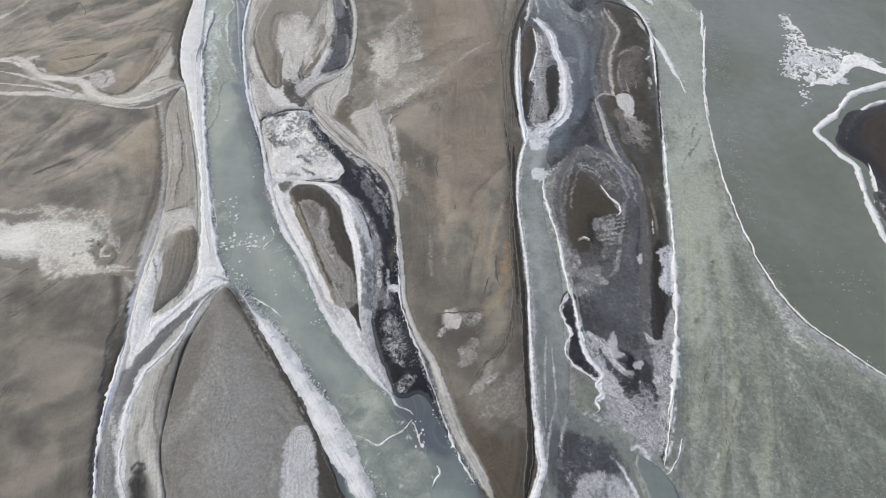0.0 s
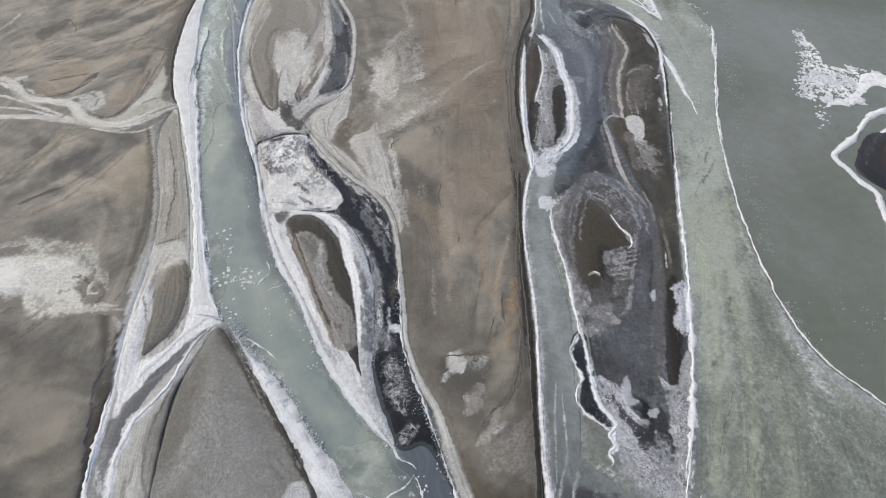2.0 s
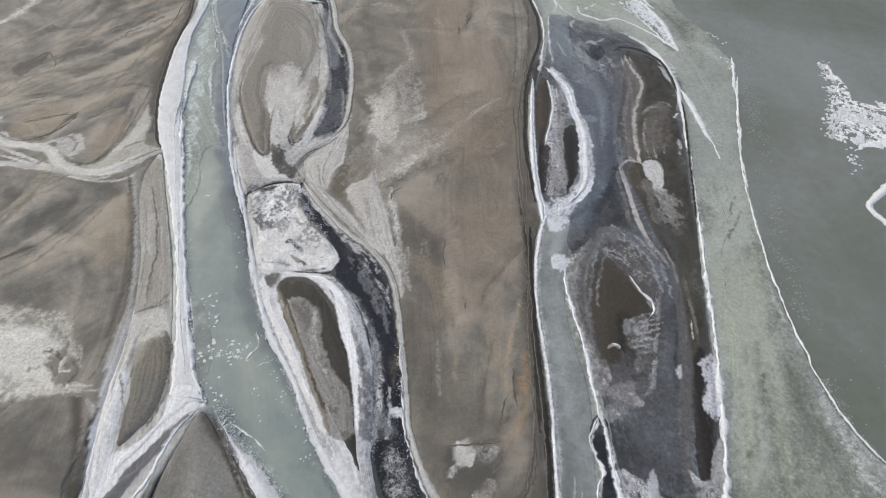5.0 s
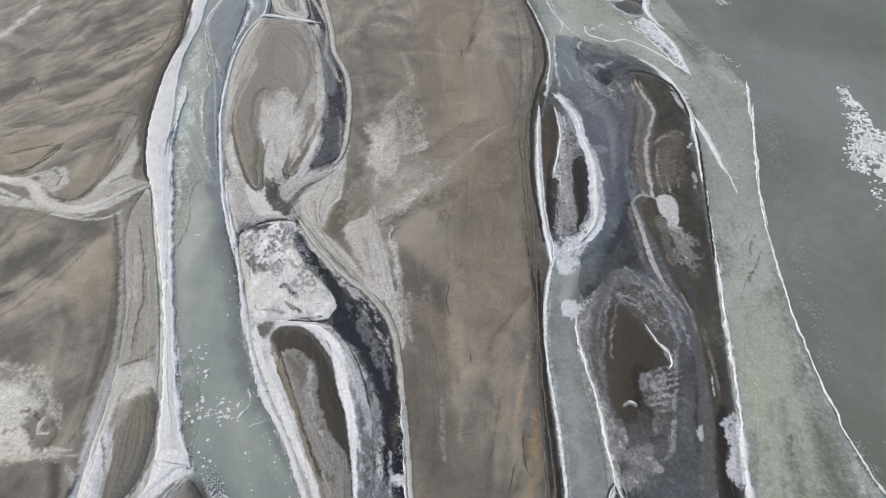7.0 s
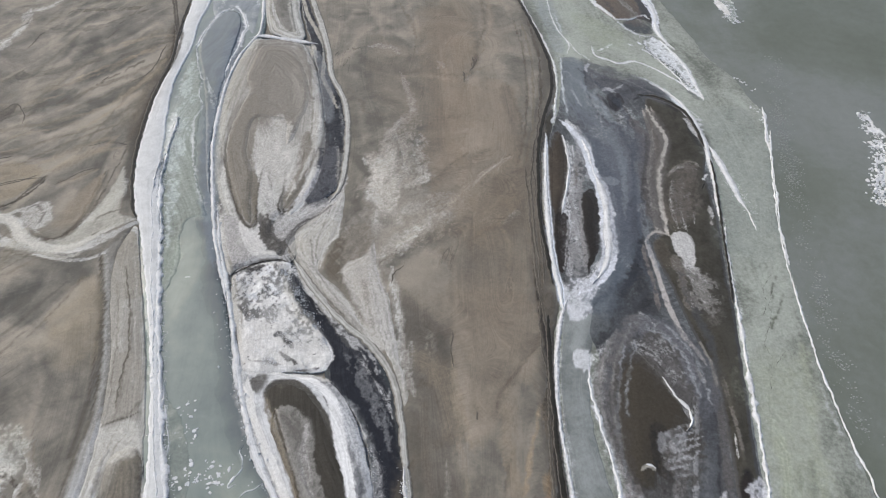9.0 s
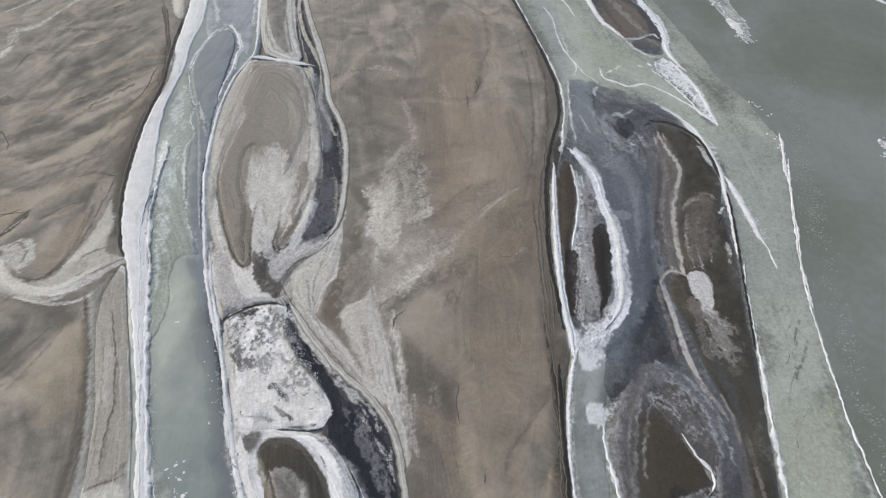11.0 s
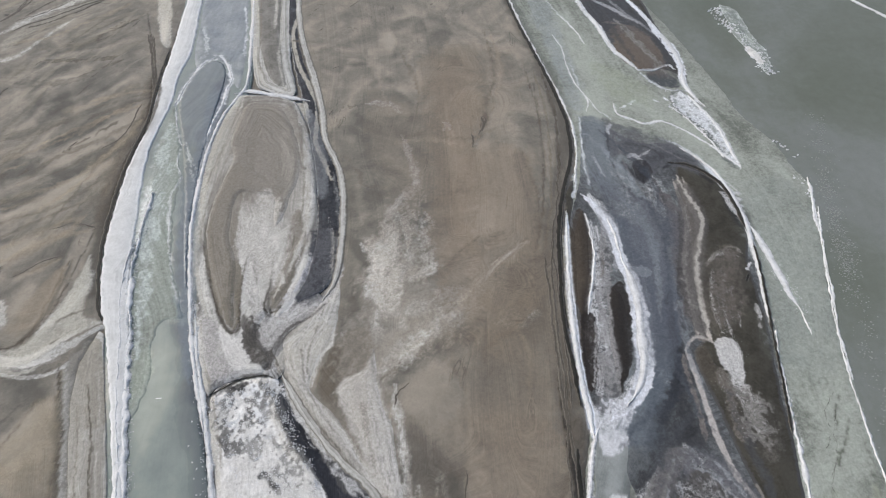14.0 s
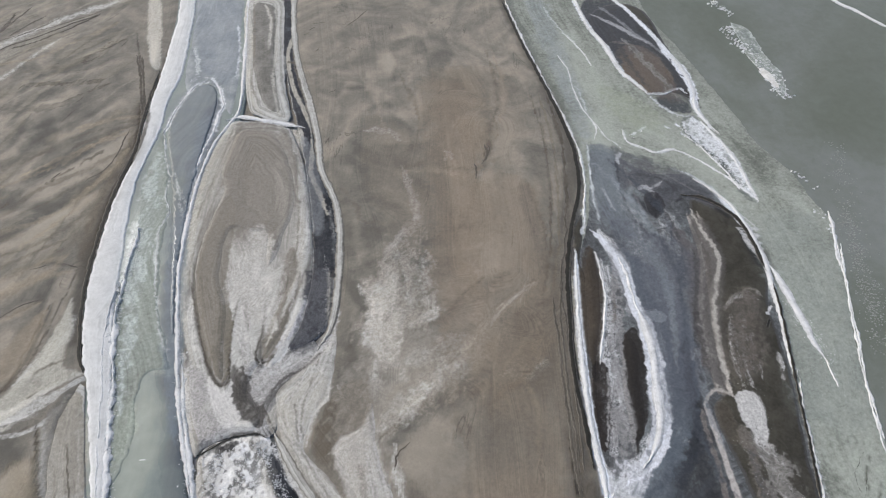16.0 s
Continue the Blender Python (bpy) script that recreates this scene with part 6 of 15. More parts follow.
strokes_5.append(([(-74.6, 175.6), (-67.8, 157.0), (-65.1, 143.8)], 5, 0.6))
strokes_5.append(([(31.9, 242.0), (37.1, 215.5), (46.9, 199.5), (57.4, 187.1), (64.4, 176.1), (68.4, 163.0), (67.1, 145.0)], 12, 0.8))
strokes_5.append(([(72.0, 179.3), (74.9, 164.3)], 8, 0.6))
strokes_5.append(([(39.2, 178.7), (38.4, 160.1), (37.0, 141.0)], 6, 1.2))
strokes_5.append(([(44.5, 172.2), (41.2, 146.2)], 4, 0.6))
strokes_5.append(([(34.0, 64.9), (34.2, 59.9)], 5, 0.5))
strokes_5.append(([(37.0, 175.5), (33.0, 203.9)], 6, 1.5))
strokes_5.append(([(-21.4, 230.4), (-10.8, 223.8), (-9.0, 209.5)], 6, 0.9))
strokes_5.append(([(9.7, 211.5), (11.8, 195.8), (8.0, 173.4)], 8, 0.7))
strokes_5.append(([(-1.8, 171.7), (4.7, 163.6), (1.7, 154.6)], 8, 0.8))
strokes_5.append(([(-24.4, 174.4), (-23.1, 160.7)], 2.5, 0.8))
strokes_5.append(([(-1.1, 203.3), (4.1, 205.8)], 4, 0.7))
strokes_5.append(([(-7.4, 123.3), (-3.0, 119.4), (-5.3, 113.5)], 8, 0.7))
strokes_5.append(([(34.5, 204.3), (50.4, 197.8), (61.6, 175.8), (69.2, 150.7), (68.5, 131.8)], 12, 0.9))
strokes_5.append(([(9.9, 62.9), (11.3, 59.1), (9.5, 54.6), (6.2, 49.9)], 4, 1.1))
strokes_5.append(([(0.6, 96.7), (-0.1, 90.2)], 3, 0.7))
strokes_5.append(([(-10.3, 117.1), (-4.7, 113.1), (0.7, 105.5)], 8, 0.7))
strokes_5.append(([(-115.8, 148.1), (-108.4, 149.3), (-103.4, 153.2)], 5, 0.9))
strokes_5.append(([(-90.3, 145.2), (-91.6, 137.9)], 5, 0.9))
strokes_5.append(([(-77.8, 113.9), (-78.6, 108.2), (-82.0, 106.4)], 6, 0.9))
strokes_5.append(([(35.5, 172.9), (36.0, 154.3), (34.4, 133.7), (30.5, 121.8)], 5, 1.0))
strokes_5.append(([(67.3, 166.5), (66.5, 149.1), (64.5, 128.7), (60.7, 103.3)], 10, 1.0))
strokes_5.append(([(37.6, 176.6), (40.7, 160.8), (39.1, 138.8)], 8, 0.9))
strokes_5.append(([(37.0, 201.7), (39.0, 186.9)], 8, 0.9))
strokes_5.append(([(20.5, 86.0), (19.6, 73.7), (18.9, 62.8)], 3, 0.6))
for pts, wide, much in strokes_5:
    streak(TAN, pts, wide, much, 1.0, 0.4)
strokes_6 = []
strokes_6.append(([(-26.6, 197.1), (-23.1, 171.1), (-23.3, 153.5)], 10, 0.9))
strokes_6.append(([(-8.1, 89.1), (-7.5, 78.8), (-6.9, 70.5)], 6, 0.9))
strokes_6.append(([(-26.7, 167.6), (-22.3, 155.6), (-21.3, 140.2)], 9, 0.8))
strokes_6.append(([(-25.0, 130.5), (-21.2, 135.7), (-15.4, 134.5)], 5, 0.9))
strokes_6.append(([(-27.2, 124.6), (-24.8, 120.7)], 3, 0.9))
strokes_6.append(([(-2.3, 60.8), (1.0, 55.7), (6.5, 58.2)], 4, 0.9))
strokes_6.append(([(5.2, 152.4), (12.1, 140.6), (8.7, 130.0)], 10, 0.5))
strokes_6.append(([(-7.5, 223.3), (-1.2, 206.4)], 8, 0.6))
strokes_6.append(([(-8.3, 182.1), (-5.9, 166.9)], 6, 0.4))
strokes_6.append(([(17.9, 181.2), (17.9, 166.2), (15.0, 157.3)], 5, 0.7))
strokes_6.append(([(-104.2, 118.1), (-92.7, 116.1), (-95.1, 109.1)], 9, 0.8))
strokes_6.append(([(-90.8, 93.3), (-81.7, 94.7), (-77.9, 100.8)], 9, 0.7))
strokes_6.append(([(-108.9, 197.7), (-99.9, 207.4)], 4, 0.9))
strokes_6.append(([(-91.7, 179.1), (-83.9, 186.4)], 3, 0.9))
strokes_6.append(([(-123.8, 219.1), (-115.3, 227.5), (-106.2, 236.4)], 3, 0.8))
strokes_6.append(([(-111.7, 175.6), (-105.0, 183.8)], 4, 0.8))
strokes_6.append(([(-87.9, 66.6), (-75.2, 63.8), (-66.7, 56.0)], 9, 0.8))
strokes_6.append(([(-75.0, 69.3), (-67.4, 61.1), (-64.4, 46.6)], 6, 0.7))
strokes_6.append(([(-79.1, 44.5), (-70.6, 34.2)], 10, 0.3))
strokes_6.append(([(56.5, 49.5), (56.6, 37.8), (53.6, 26.4)], 4, 0.8))
strokes_6.append(([(65.8, 44.0), (65.7, 33.8), (64.5, 26.4)], 16, 0.8))
strokes_6.append(([(42.0, 44.0), (39.5, 35.8), (40.5, 28.4)], 5, 0.9))
strokes_6.append(([(17.5, 37.9), (19.7, 32.1), (20.8, 26.7)], 10, 1.4))
strokes_6.append(([(21.4, 45.2), (26.3, 37.9), (31.4, 33.9)], 6, 0.7))
strokes_6.append(([(66.5, 194.6), (70.0, 184.8), (70.1, 167.6)], 4, 0.6))
strokes_6.append(([(28.4, 64.6), (29.8, 59.3), (33.7, 56.8)], 8, 0.5))
strokes_6.append(([(28.9, 94.2), (29.6, 80.7)], 4, 0.3))
strokes_6.append(([(25.2, 90.7), (24.7, 80.7), (25.3, 76.1)], 2, 0.6))
strokes_6.append(([(39.9, 180.4), (41.0, 168.6), (41.6, 156.5)], 4, 0.5))
strokes_6.append(([(-10.4, 113.2), (-8.2, 104.7), (-6.7, 92.4)], 8, 0.9))
strokes_6.append(([(-23.4, 145.7), (-22.5, 134.6), (-25.2, 124.5)], 4, 0.9))
strokes_6.append(([(-15.2, 123.5), (-9.7, 127.1), (-2.8, 131.6), (2.1, 135.4)], 4, 0.9))
strokes_6.append(([(-9.3, 144.6), (-3.6, 149.6), (2.9, 154.2), (8.2, 156.2)], 3, 0.8))
strokes_6.append(([(-24.0, 136.1), (-23.2, 126.3), (-25.0, 121.2)], 6, 1.0))
strokes_6.append(([(-25.6, 215.6), (-18.9, 212.0)], 6, 0.8))
strokes_6.append(([(1.6, 214.1), (4.1, 215.1)], 4, 0.9))
strokes_6.append(([(-11.3, 230.0), (-9.9, 216.5)], 3, 0.7))
strokes_6.append(([(-16.6, 193.1), (-7.4, 180.3), (-5.4, 163.9)], 9, 0.5))
strokes_6.append(([(-12.9, 166.1), (-10.0, 156.7), (-11.1, 143.4)], 10, 0.7))
strokes_6.append(([(5.1, 146.1), (12.2, 142.8), (12.8, 130.9)], 8, 0.6))
strokes_6.append(([(14.8, 195.7), (17.1, 173.1)], 6, 0.5))
strokes_6.append(([(-8.6, 107.4), (-7.2, 93.5), (-6.4, 81.2), (-3.6, 68.9)], 7, 0.6))
strokes_6.append(([(7.9, 47.3), (11.7, 45.3), (9.3, 39.7)], 8, 1.0))
strokes_6.append(([(-77.2, 110.1), (-73.3, 102.7), (-70.7, 94.1)], 4, 1.0))
strokes_6.append(([(-106.9, 120.3), (-101.6, 121.3)], 7, 0.8))
strokes_6.append(([(-95.1, 112.2), (-87.4, 110.2), (-98.2, 106.6)], 7, 0.7))
strokes_6.append(([(3.9, 60.3), (6.0, 60.3), (4.2, 53.6)], 3, 0.9))
strokes_6.append(([(57.2, 80.5), (54.0, 55.5), (51.7, 37.8), (49.4, 24.9)], 3, 0.9))
strokes_6.append(([(61.3, 75.8), (60.5, 55.5), (59.5, 37.8), (57.5, 24.9)], 3, 0.8))
strokes_6.append(([(52.3, 80.5), (48.0, 60.5), (43.0, 44.0)], 3, 0.7))
strokes_6.append(([(63.3, 60.5), (65.2, 45.0), (67.6, 33.8), (70.0, 26.5)], 4, 0.8))
strokes_6.append(([(51.2, 49.6), (48.2, 35.8), (44.5, 24.9)], 2.5, 0.8))
strokes_6.append(([(65.9, 55.4), (71.8, 43.9), (78.0, 35.7)], 5, 0.8))
for pts, wide, much in strokes_6:
    streak(GREY, pts, wide, much, 1.0, 0.4)

# ---- the way that sand and ice were dragged ----
strokes_7 = []
strokes_7.append([(5.1, 201.9), (6.8, 165.7), (-1.1, 139.6), (-6.3, 122.9), (-5.0, 104.5), (-3.0, 87.9), (-2.3, 70.5)])
strokes_7.append([(16.0, 190.2), (17.5, 154.6), (10.1, 148.8), (1.6, 141.3), (-13.9, 129.5)])
strokes_7.append([(-15.1, 127.8), (-10.9, 112.6), (-12.7, 99.6)])
strokes_7.append([(20.6, 144.7), (16.6, 119.4), (12.7, 104.2), (8.2, 87.8), (6.1, 73.0)])
strokes_7.append([(-6.2, 104.5), (-8.1, 88.0), (-6.9, 72.3)])
strokes_7.append([(5.8, 145.0), (9.9, 127.3), (9.4, 104.2), (4.4, 93.4)])
strokes_7.append([(-4.0, 101.8), (0.0, 84.1), (-1.2, 68.9), (-2.3, 53.3), (0.8, 37.9)])
strokes_7.append([(12.3, 101.7), (10.0, 84.0), (10.3, 66.1), (6.2, 50.9), (2.9, 44.2)])
strokes_7.append([(-36.4, 263.7), (-29.6, 220.6), (-28.4, 188.3), (-22.7, 162.9), (-22.5, 142.6)])
strokes_7.append([(-18.2, 253.3), (-14.0, 208.3), (-16.1, 182.3)])
strokes_7.append([(-2.3, 207.9), (-0.5, 178.3), (-0.2, 157.8), (7.0, 146.8)])
strokes_7.append([(-99.1, 101.0), (-89.5, 108.2), (-80.6, 119.6), (-76.4, 123.4)])
strokes_7.append([(-109.6, 123.8), (-96.5, 125.6), (-87.4, 123.5), (-77.0, 125.3)])
strokes_7.append([(-109.3, 164.0), (-96.6, 173.2), (-80.4, 189.7)])
strokes_7.append([(-116.4, 179.9), (-99.4, 192.6), (-86.9, 212.2)])
strokes_7.append([(-121.3, 191.0), (-109.6, 207.7), (-92.7, 226.6)])
strokes_7.append([(-97.4, 157.9), (-91.4, 172.9), (-84.4, 190.3)])
strokes_7.append([(-91.6, 144.5), (-84.7, 149.4), (-81.9, 160.3)])
strokes_7.append([(30.5, 190.0), (30.5, 179.0), (33.0, 165.7), (34.0, 153.9), (34.4, 141.0), (31.7, 127.7), (28.0, 118.0)])
strokes_7.append([(36.5, 189.8), (41.1, 185.8), (49.8, 183.7), (56.8, 176.3), (59.4, 164.8)])
strokes_7.append([(37.8, 185.9), (42.0, 178.6), (44.2, 171.7), (44.2, 157.9), (43.2, 145.7), (40.7, 135.0)])
strokes_7.append([(40.0, 175.2), (41.7, 171.8), (44.2, 176.8), (50.1, 177.4)])
strokes_7.append([(40.9, 153.7), (38.0, 138.5), (34.2, 127.6), (31.7, 114.3)])
strokes_7.append([(43.0, 114.5), (34.0, 110.4), (27.1, 103.9), (23.4, 94.2), (24.6, 83.3), (25.9, 74.6)])
strokes_7.append([(34.2, 111.8), (38.2, 103.7), (41.5, 95.1), (40.5, 87.3), (35.9, 71.8)])
strokes_7.append([(33.8, 103.8), (38.6, 96.3), (39.0, 89.5)])
strokes_7.append([(27.1, 71.6), (26.7, 60.6), (28.4, 50.8), (31.0, 42.0)])
strokes_7.append([(42.9, 92.3), (40.3, 76.0), (37.8, 60.6), (34.5, 49.6)])
strokes_7.append([(44.3, 80.6), (40.0, 60.6)])
strokes_7.append([(62.8, 122.1), (54.3, 83.7), (45.9, 55.5), (38.6, 26.6)])
strokes_7.append([(68.0, 122.1), (59.3, 83.7), (54.0, 55.5), (45.5, 26.6)])
strokes_7.append([(63.4, 95.7), (61.1, 71.4), (59.7, 53.0), (53.6, 26.6)])
strokes_7.append([(63.9, 80.5), (65.5, 60.5), (67.6, 46.1), (66.4, 26.6)])
strokes_7.append([(65.6, 74.3), (70.1, 57.9), (79.7, 46.1), (88.7, 37.7)])
strokes_7.append([(68.2, 140.1), (63.3, 123.8), (60.8, 111.9)])
strokes_7.append([(66.9, 176.0), (69.6, 160.0), (69.2, 145.0)])
strokes_7.append([(54.0, 229.9), (62.7, 205.3), (70.0, 184.8)])
strokes_7.append([(30.3, 230.9), (35.4, 206.4), (50.1, 195.2), (61.7, 179.6)])
for pts in strokes_7:
    GUIDES.append(curve(pts, 1.5))

# low sand crests, shaded through the tone instead of by relief
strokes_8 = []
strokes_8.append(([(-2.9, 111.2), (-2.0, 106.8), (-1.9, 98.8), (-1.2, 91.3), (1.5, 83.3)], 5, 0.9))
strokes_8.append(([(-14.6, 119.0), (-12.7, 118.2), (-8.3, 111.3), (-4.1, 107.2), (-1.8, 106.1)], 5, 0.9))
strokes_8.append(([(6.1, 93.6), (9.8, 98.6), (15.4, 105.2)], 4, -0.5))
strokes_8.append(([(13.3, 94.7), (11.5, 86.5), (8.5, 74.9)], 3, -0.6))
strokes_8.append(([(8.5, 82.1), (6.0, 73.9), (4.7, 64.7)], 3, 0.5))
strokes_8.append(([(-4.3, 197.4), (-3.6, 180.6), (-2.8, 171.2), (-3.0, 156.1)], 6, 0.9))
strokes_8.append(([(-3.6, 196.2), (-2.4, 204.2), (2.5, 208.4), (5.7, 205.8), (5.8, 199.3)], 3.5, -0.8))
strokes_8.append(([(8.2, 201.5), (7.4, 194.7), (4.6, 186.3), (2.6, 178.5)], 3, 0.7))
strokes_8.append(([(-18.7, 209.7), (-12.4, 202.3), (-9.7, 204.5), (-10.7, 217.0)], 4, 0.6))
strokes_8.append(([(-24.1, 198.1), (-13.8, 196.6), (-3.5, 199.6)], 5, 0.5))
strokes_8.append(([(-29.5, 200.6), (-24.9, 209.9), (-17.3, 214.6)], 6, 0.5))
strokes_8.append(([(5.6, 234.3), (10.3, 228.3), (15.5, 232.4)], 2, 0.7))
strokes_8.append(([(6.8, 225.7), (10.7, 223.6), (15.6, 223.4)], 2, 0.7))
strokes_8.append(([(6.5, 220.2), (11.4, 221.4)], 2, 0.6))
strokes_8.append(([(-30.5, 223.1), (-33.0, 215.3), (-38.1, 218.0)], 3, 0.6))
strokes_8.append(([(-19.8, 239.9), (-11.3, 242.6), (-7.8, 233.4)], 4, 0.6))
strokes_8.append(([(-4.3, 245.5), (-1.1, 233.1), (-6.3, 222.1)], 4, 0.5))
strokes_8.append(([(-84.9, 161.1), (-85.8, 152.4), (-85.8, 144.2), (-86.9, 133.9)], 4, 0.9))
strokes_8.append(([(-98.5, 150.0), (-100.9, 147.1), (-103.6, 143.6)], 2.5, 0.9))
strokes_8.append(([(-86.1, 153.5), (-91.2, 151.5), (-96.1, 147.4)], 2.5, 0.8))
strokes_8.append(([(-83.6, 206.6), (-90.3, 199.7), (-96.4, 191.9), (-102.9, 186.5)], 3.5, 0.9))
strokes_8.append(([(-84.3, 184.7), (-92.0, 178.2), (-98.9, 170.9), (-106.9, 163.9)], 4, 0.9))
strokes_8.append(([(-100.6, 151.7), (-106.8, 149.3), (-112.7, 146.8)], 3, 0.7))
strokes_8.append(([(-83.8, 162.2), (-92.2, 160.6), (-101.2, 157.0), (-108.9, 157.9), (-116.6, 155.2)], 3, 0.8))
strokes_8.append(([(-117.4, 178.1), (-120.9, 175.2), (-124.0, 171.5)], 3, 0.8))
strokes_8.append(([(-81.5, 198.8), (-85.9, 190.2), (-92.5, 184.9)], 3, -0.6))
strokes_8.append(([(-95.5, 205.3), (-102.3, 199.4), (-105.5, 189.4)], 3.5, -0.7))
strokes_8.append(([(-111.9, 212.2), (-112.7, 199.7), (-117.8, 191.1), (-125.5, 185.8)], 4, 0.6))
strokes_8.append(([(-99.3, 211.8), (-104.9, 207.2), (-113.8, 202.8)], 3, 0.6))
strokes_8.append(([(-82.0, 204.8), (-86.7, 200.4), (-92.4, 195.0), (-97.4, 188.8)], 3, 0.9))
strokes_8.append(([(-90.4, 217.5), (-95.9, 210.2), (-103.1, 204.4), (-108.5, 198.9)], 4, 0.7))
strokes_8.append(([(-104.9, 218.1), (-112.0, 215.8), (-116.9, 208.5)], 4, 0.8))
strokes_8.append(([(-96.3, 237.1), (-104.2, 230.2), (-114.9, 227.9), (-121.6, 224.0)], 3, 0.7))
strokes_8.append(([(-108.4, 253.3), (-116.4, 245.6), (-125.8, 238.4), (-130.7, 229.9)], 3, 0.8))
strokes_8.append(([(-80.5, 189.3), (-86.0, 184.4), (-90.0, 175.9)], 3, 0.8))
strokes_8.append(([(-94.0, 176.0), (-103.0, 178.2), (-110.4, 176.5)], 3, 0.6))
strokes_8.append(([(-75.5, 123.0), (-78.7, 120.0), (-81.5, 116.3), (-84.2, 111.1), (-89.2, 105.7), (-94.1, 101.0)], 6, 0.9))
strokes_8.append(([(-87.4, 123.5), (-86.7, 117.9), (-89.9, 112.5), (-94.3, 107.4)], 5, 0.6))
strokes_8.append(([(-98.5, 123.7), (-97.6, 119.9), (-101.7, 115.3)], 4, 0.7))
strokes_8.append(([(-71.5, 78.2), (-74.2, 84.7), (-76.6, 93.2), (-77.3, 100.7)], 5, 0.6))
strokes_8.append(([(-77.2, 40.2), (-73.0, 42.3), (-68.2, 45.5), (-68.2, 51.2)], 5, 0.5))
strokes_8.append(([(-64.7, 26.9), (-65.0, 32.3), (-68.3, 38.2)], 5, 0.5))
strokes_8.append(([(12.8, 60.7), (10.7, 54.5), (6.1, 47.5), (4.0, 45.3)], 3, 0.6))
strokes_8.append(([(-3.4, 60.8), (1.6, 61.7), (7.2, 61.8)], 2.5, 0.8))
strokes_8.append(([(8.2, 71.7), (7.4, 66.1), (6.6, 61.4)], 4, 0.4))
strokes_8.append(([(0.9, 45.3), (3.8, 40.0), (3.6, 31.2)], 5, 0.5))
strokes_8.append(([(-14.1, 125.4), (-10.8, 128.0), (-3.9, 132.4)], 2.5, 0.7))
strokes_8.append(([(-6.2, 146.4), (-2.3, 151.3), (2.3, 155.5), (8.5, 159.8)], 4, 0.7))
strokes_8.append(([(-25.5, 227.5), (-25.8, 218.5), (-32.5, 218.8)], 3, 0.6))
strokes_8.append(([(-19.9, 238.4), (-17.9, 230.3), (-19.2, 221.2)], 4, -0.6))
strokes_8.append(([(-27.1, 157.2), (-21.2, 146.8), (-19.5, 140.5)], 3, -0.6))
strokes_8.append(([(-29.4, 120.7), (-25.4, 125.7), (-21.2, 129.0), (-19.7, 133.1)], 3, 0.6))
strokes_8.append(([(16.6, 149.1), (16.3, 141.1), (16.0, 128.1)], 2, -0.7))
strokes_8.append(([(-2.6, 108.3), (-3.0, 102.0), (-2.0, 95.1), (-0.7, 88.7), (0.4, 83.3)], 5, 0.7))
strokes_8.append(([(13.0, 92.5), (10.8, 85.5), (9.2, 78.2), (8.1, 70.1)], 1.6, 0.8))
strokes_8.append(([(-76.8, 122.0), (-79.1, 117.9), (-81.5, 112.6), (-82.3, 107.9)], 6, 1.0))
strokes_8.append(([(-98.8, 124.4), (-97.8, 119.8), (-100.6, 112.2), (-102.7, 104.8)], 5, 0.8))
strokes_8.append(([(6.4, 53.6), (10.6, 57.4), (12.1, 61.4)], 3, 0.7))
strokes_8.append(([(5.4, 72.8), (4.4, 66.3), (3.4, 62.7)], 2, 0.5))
for pts, wide, much in strokes_8:
    CRESTS.append((curve(pts, 0.8), wide, much))

# folds of blown sand over the west flat, shaded by colour: a pale back with a dark crease in its lee
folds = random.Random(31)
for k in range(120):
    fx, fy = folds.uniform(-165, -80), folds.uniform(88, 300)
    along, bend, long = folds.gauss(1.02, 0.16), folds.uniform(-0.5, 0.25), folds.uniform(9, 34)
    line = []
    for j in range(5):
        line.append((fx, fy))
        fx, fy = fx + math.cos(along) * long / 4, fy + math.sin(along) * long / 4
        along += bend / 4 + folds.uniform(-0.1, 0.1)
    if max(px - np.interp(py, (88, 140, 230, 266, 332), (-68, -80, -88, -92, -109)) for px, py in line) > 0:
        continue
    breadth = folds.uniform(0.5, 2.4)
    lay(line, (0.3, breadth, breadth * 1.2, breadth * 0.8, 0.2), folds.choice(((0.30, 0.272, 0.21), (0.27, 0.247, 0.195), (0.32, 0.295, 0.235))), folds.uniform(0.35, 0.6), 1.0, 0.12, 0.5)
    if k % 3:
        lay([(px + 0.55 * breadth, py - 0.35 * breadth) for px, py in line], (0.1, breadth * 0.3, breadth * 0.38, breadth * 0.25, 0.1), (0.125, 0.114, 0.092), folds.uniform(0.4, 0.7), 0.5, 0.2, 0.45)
# ---- stains, silt, frost and painted fold shading ----
# ring of ice and dark sand below the flat
patch([(30.6, 162.8), (37.3, 158.1), (41.3, 151.1), (41.9, 140.9), (39.8, 131.7), (36.6, 123.5), (32.4, 117.0), (29.9, 110.9), (22.8, 111.1), (28.9, 118.0), (31.7, 123.6), (33.0, 130.8), (33.6, 139.9), (31.8, 148.7)], (0.098, 0.116, 0.136), much=0.85, soft=1.5, grit=0.15, wander=0.8)
patch([(36.8, 161.1), (41.6, 156.6), (41.6, 145.8), (37.9, 142.2), (36.8, 148.5), (35.2, 154.0)], (0.151, 0.168, 0.186), much=0.5, soft=2, grit=0.2, wander=0.8)
patch([(32.0, 147.1), (36.0, 147.5), (37.9, 146.2), (36.9, 144.7), (34.2, 144.5), (32.6, 142.3)], (0.324, 0.35, 0.377), much=0.8, soft=0.5, grit=0.4, wander=0.5)
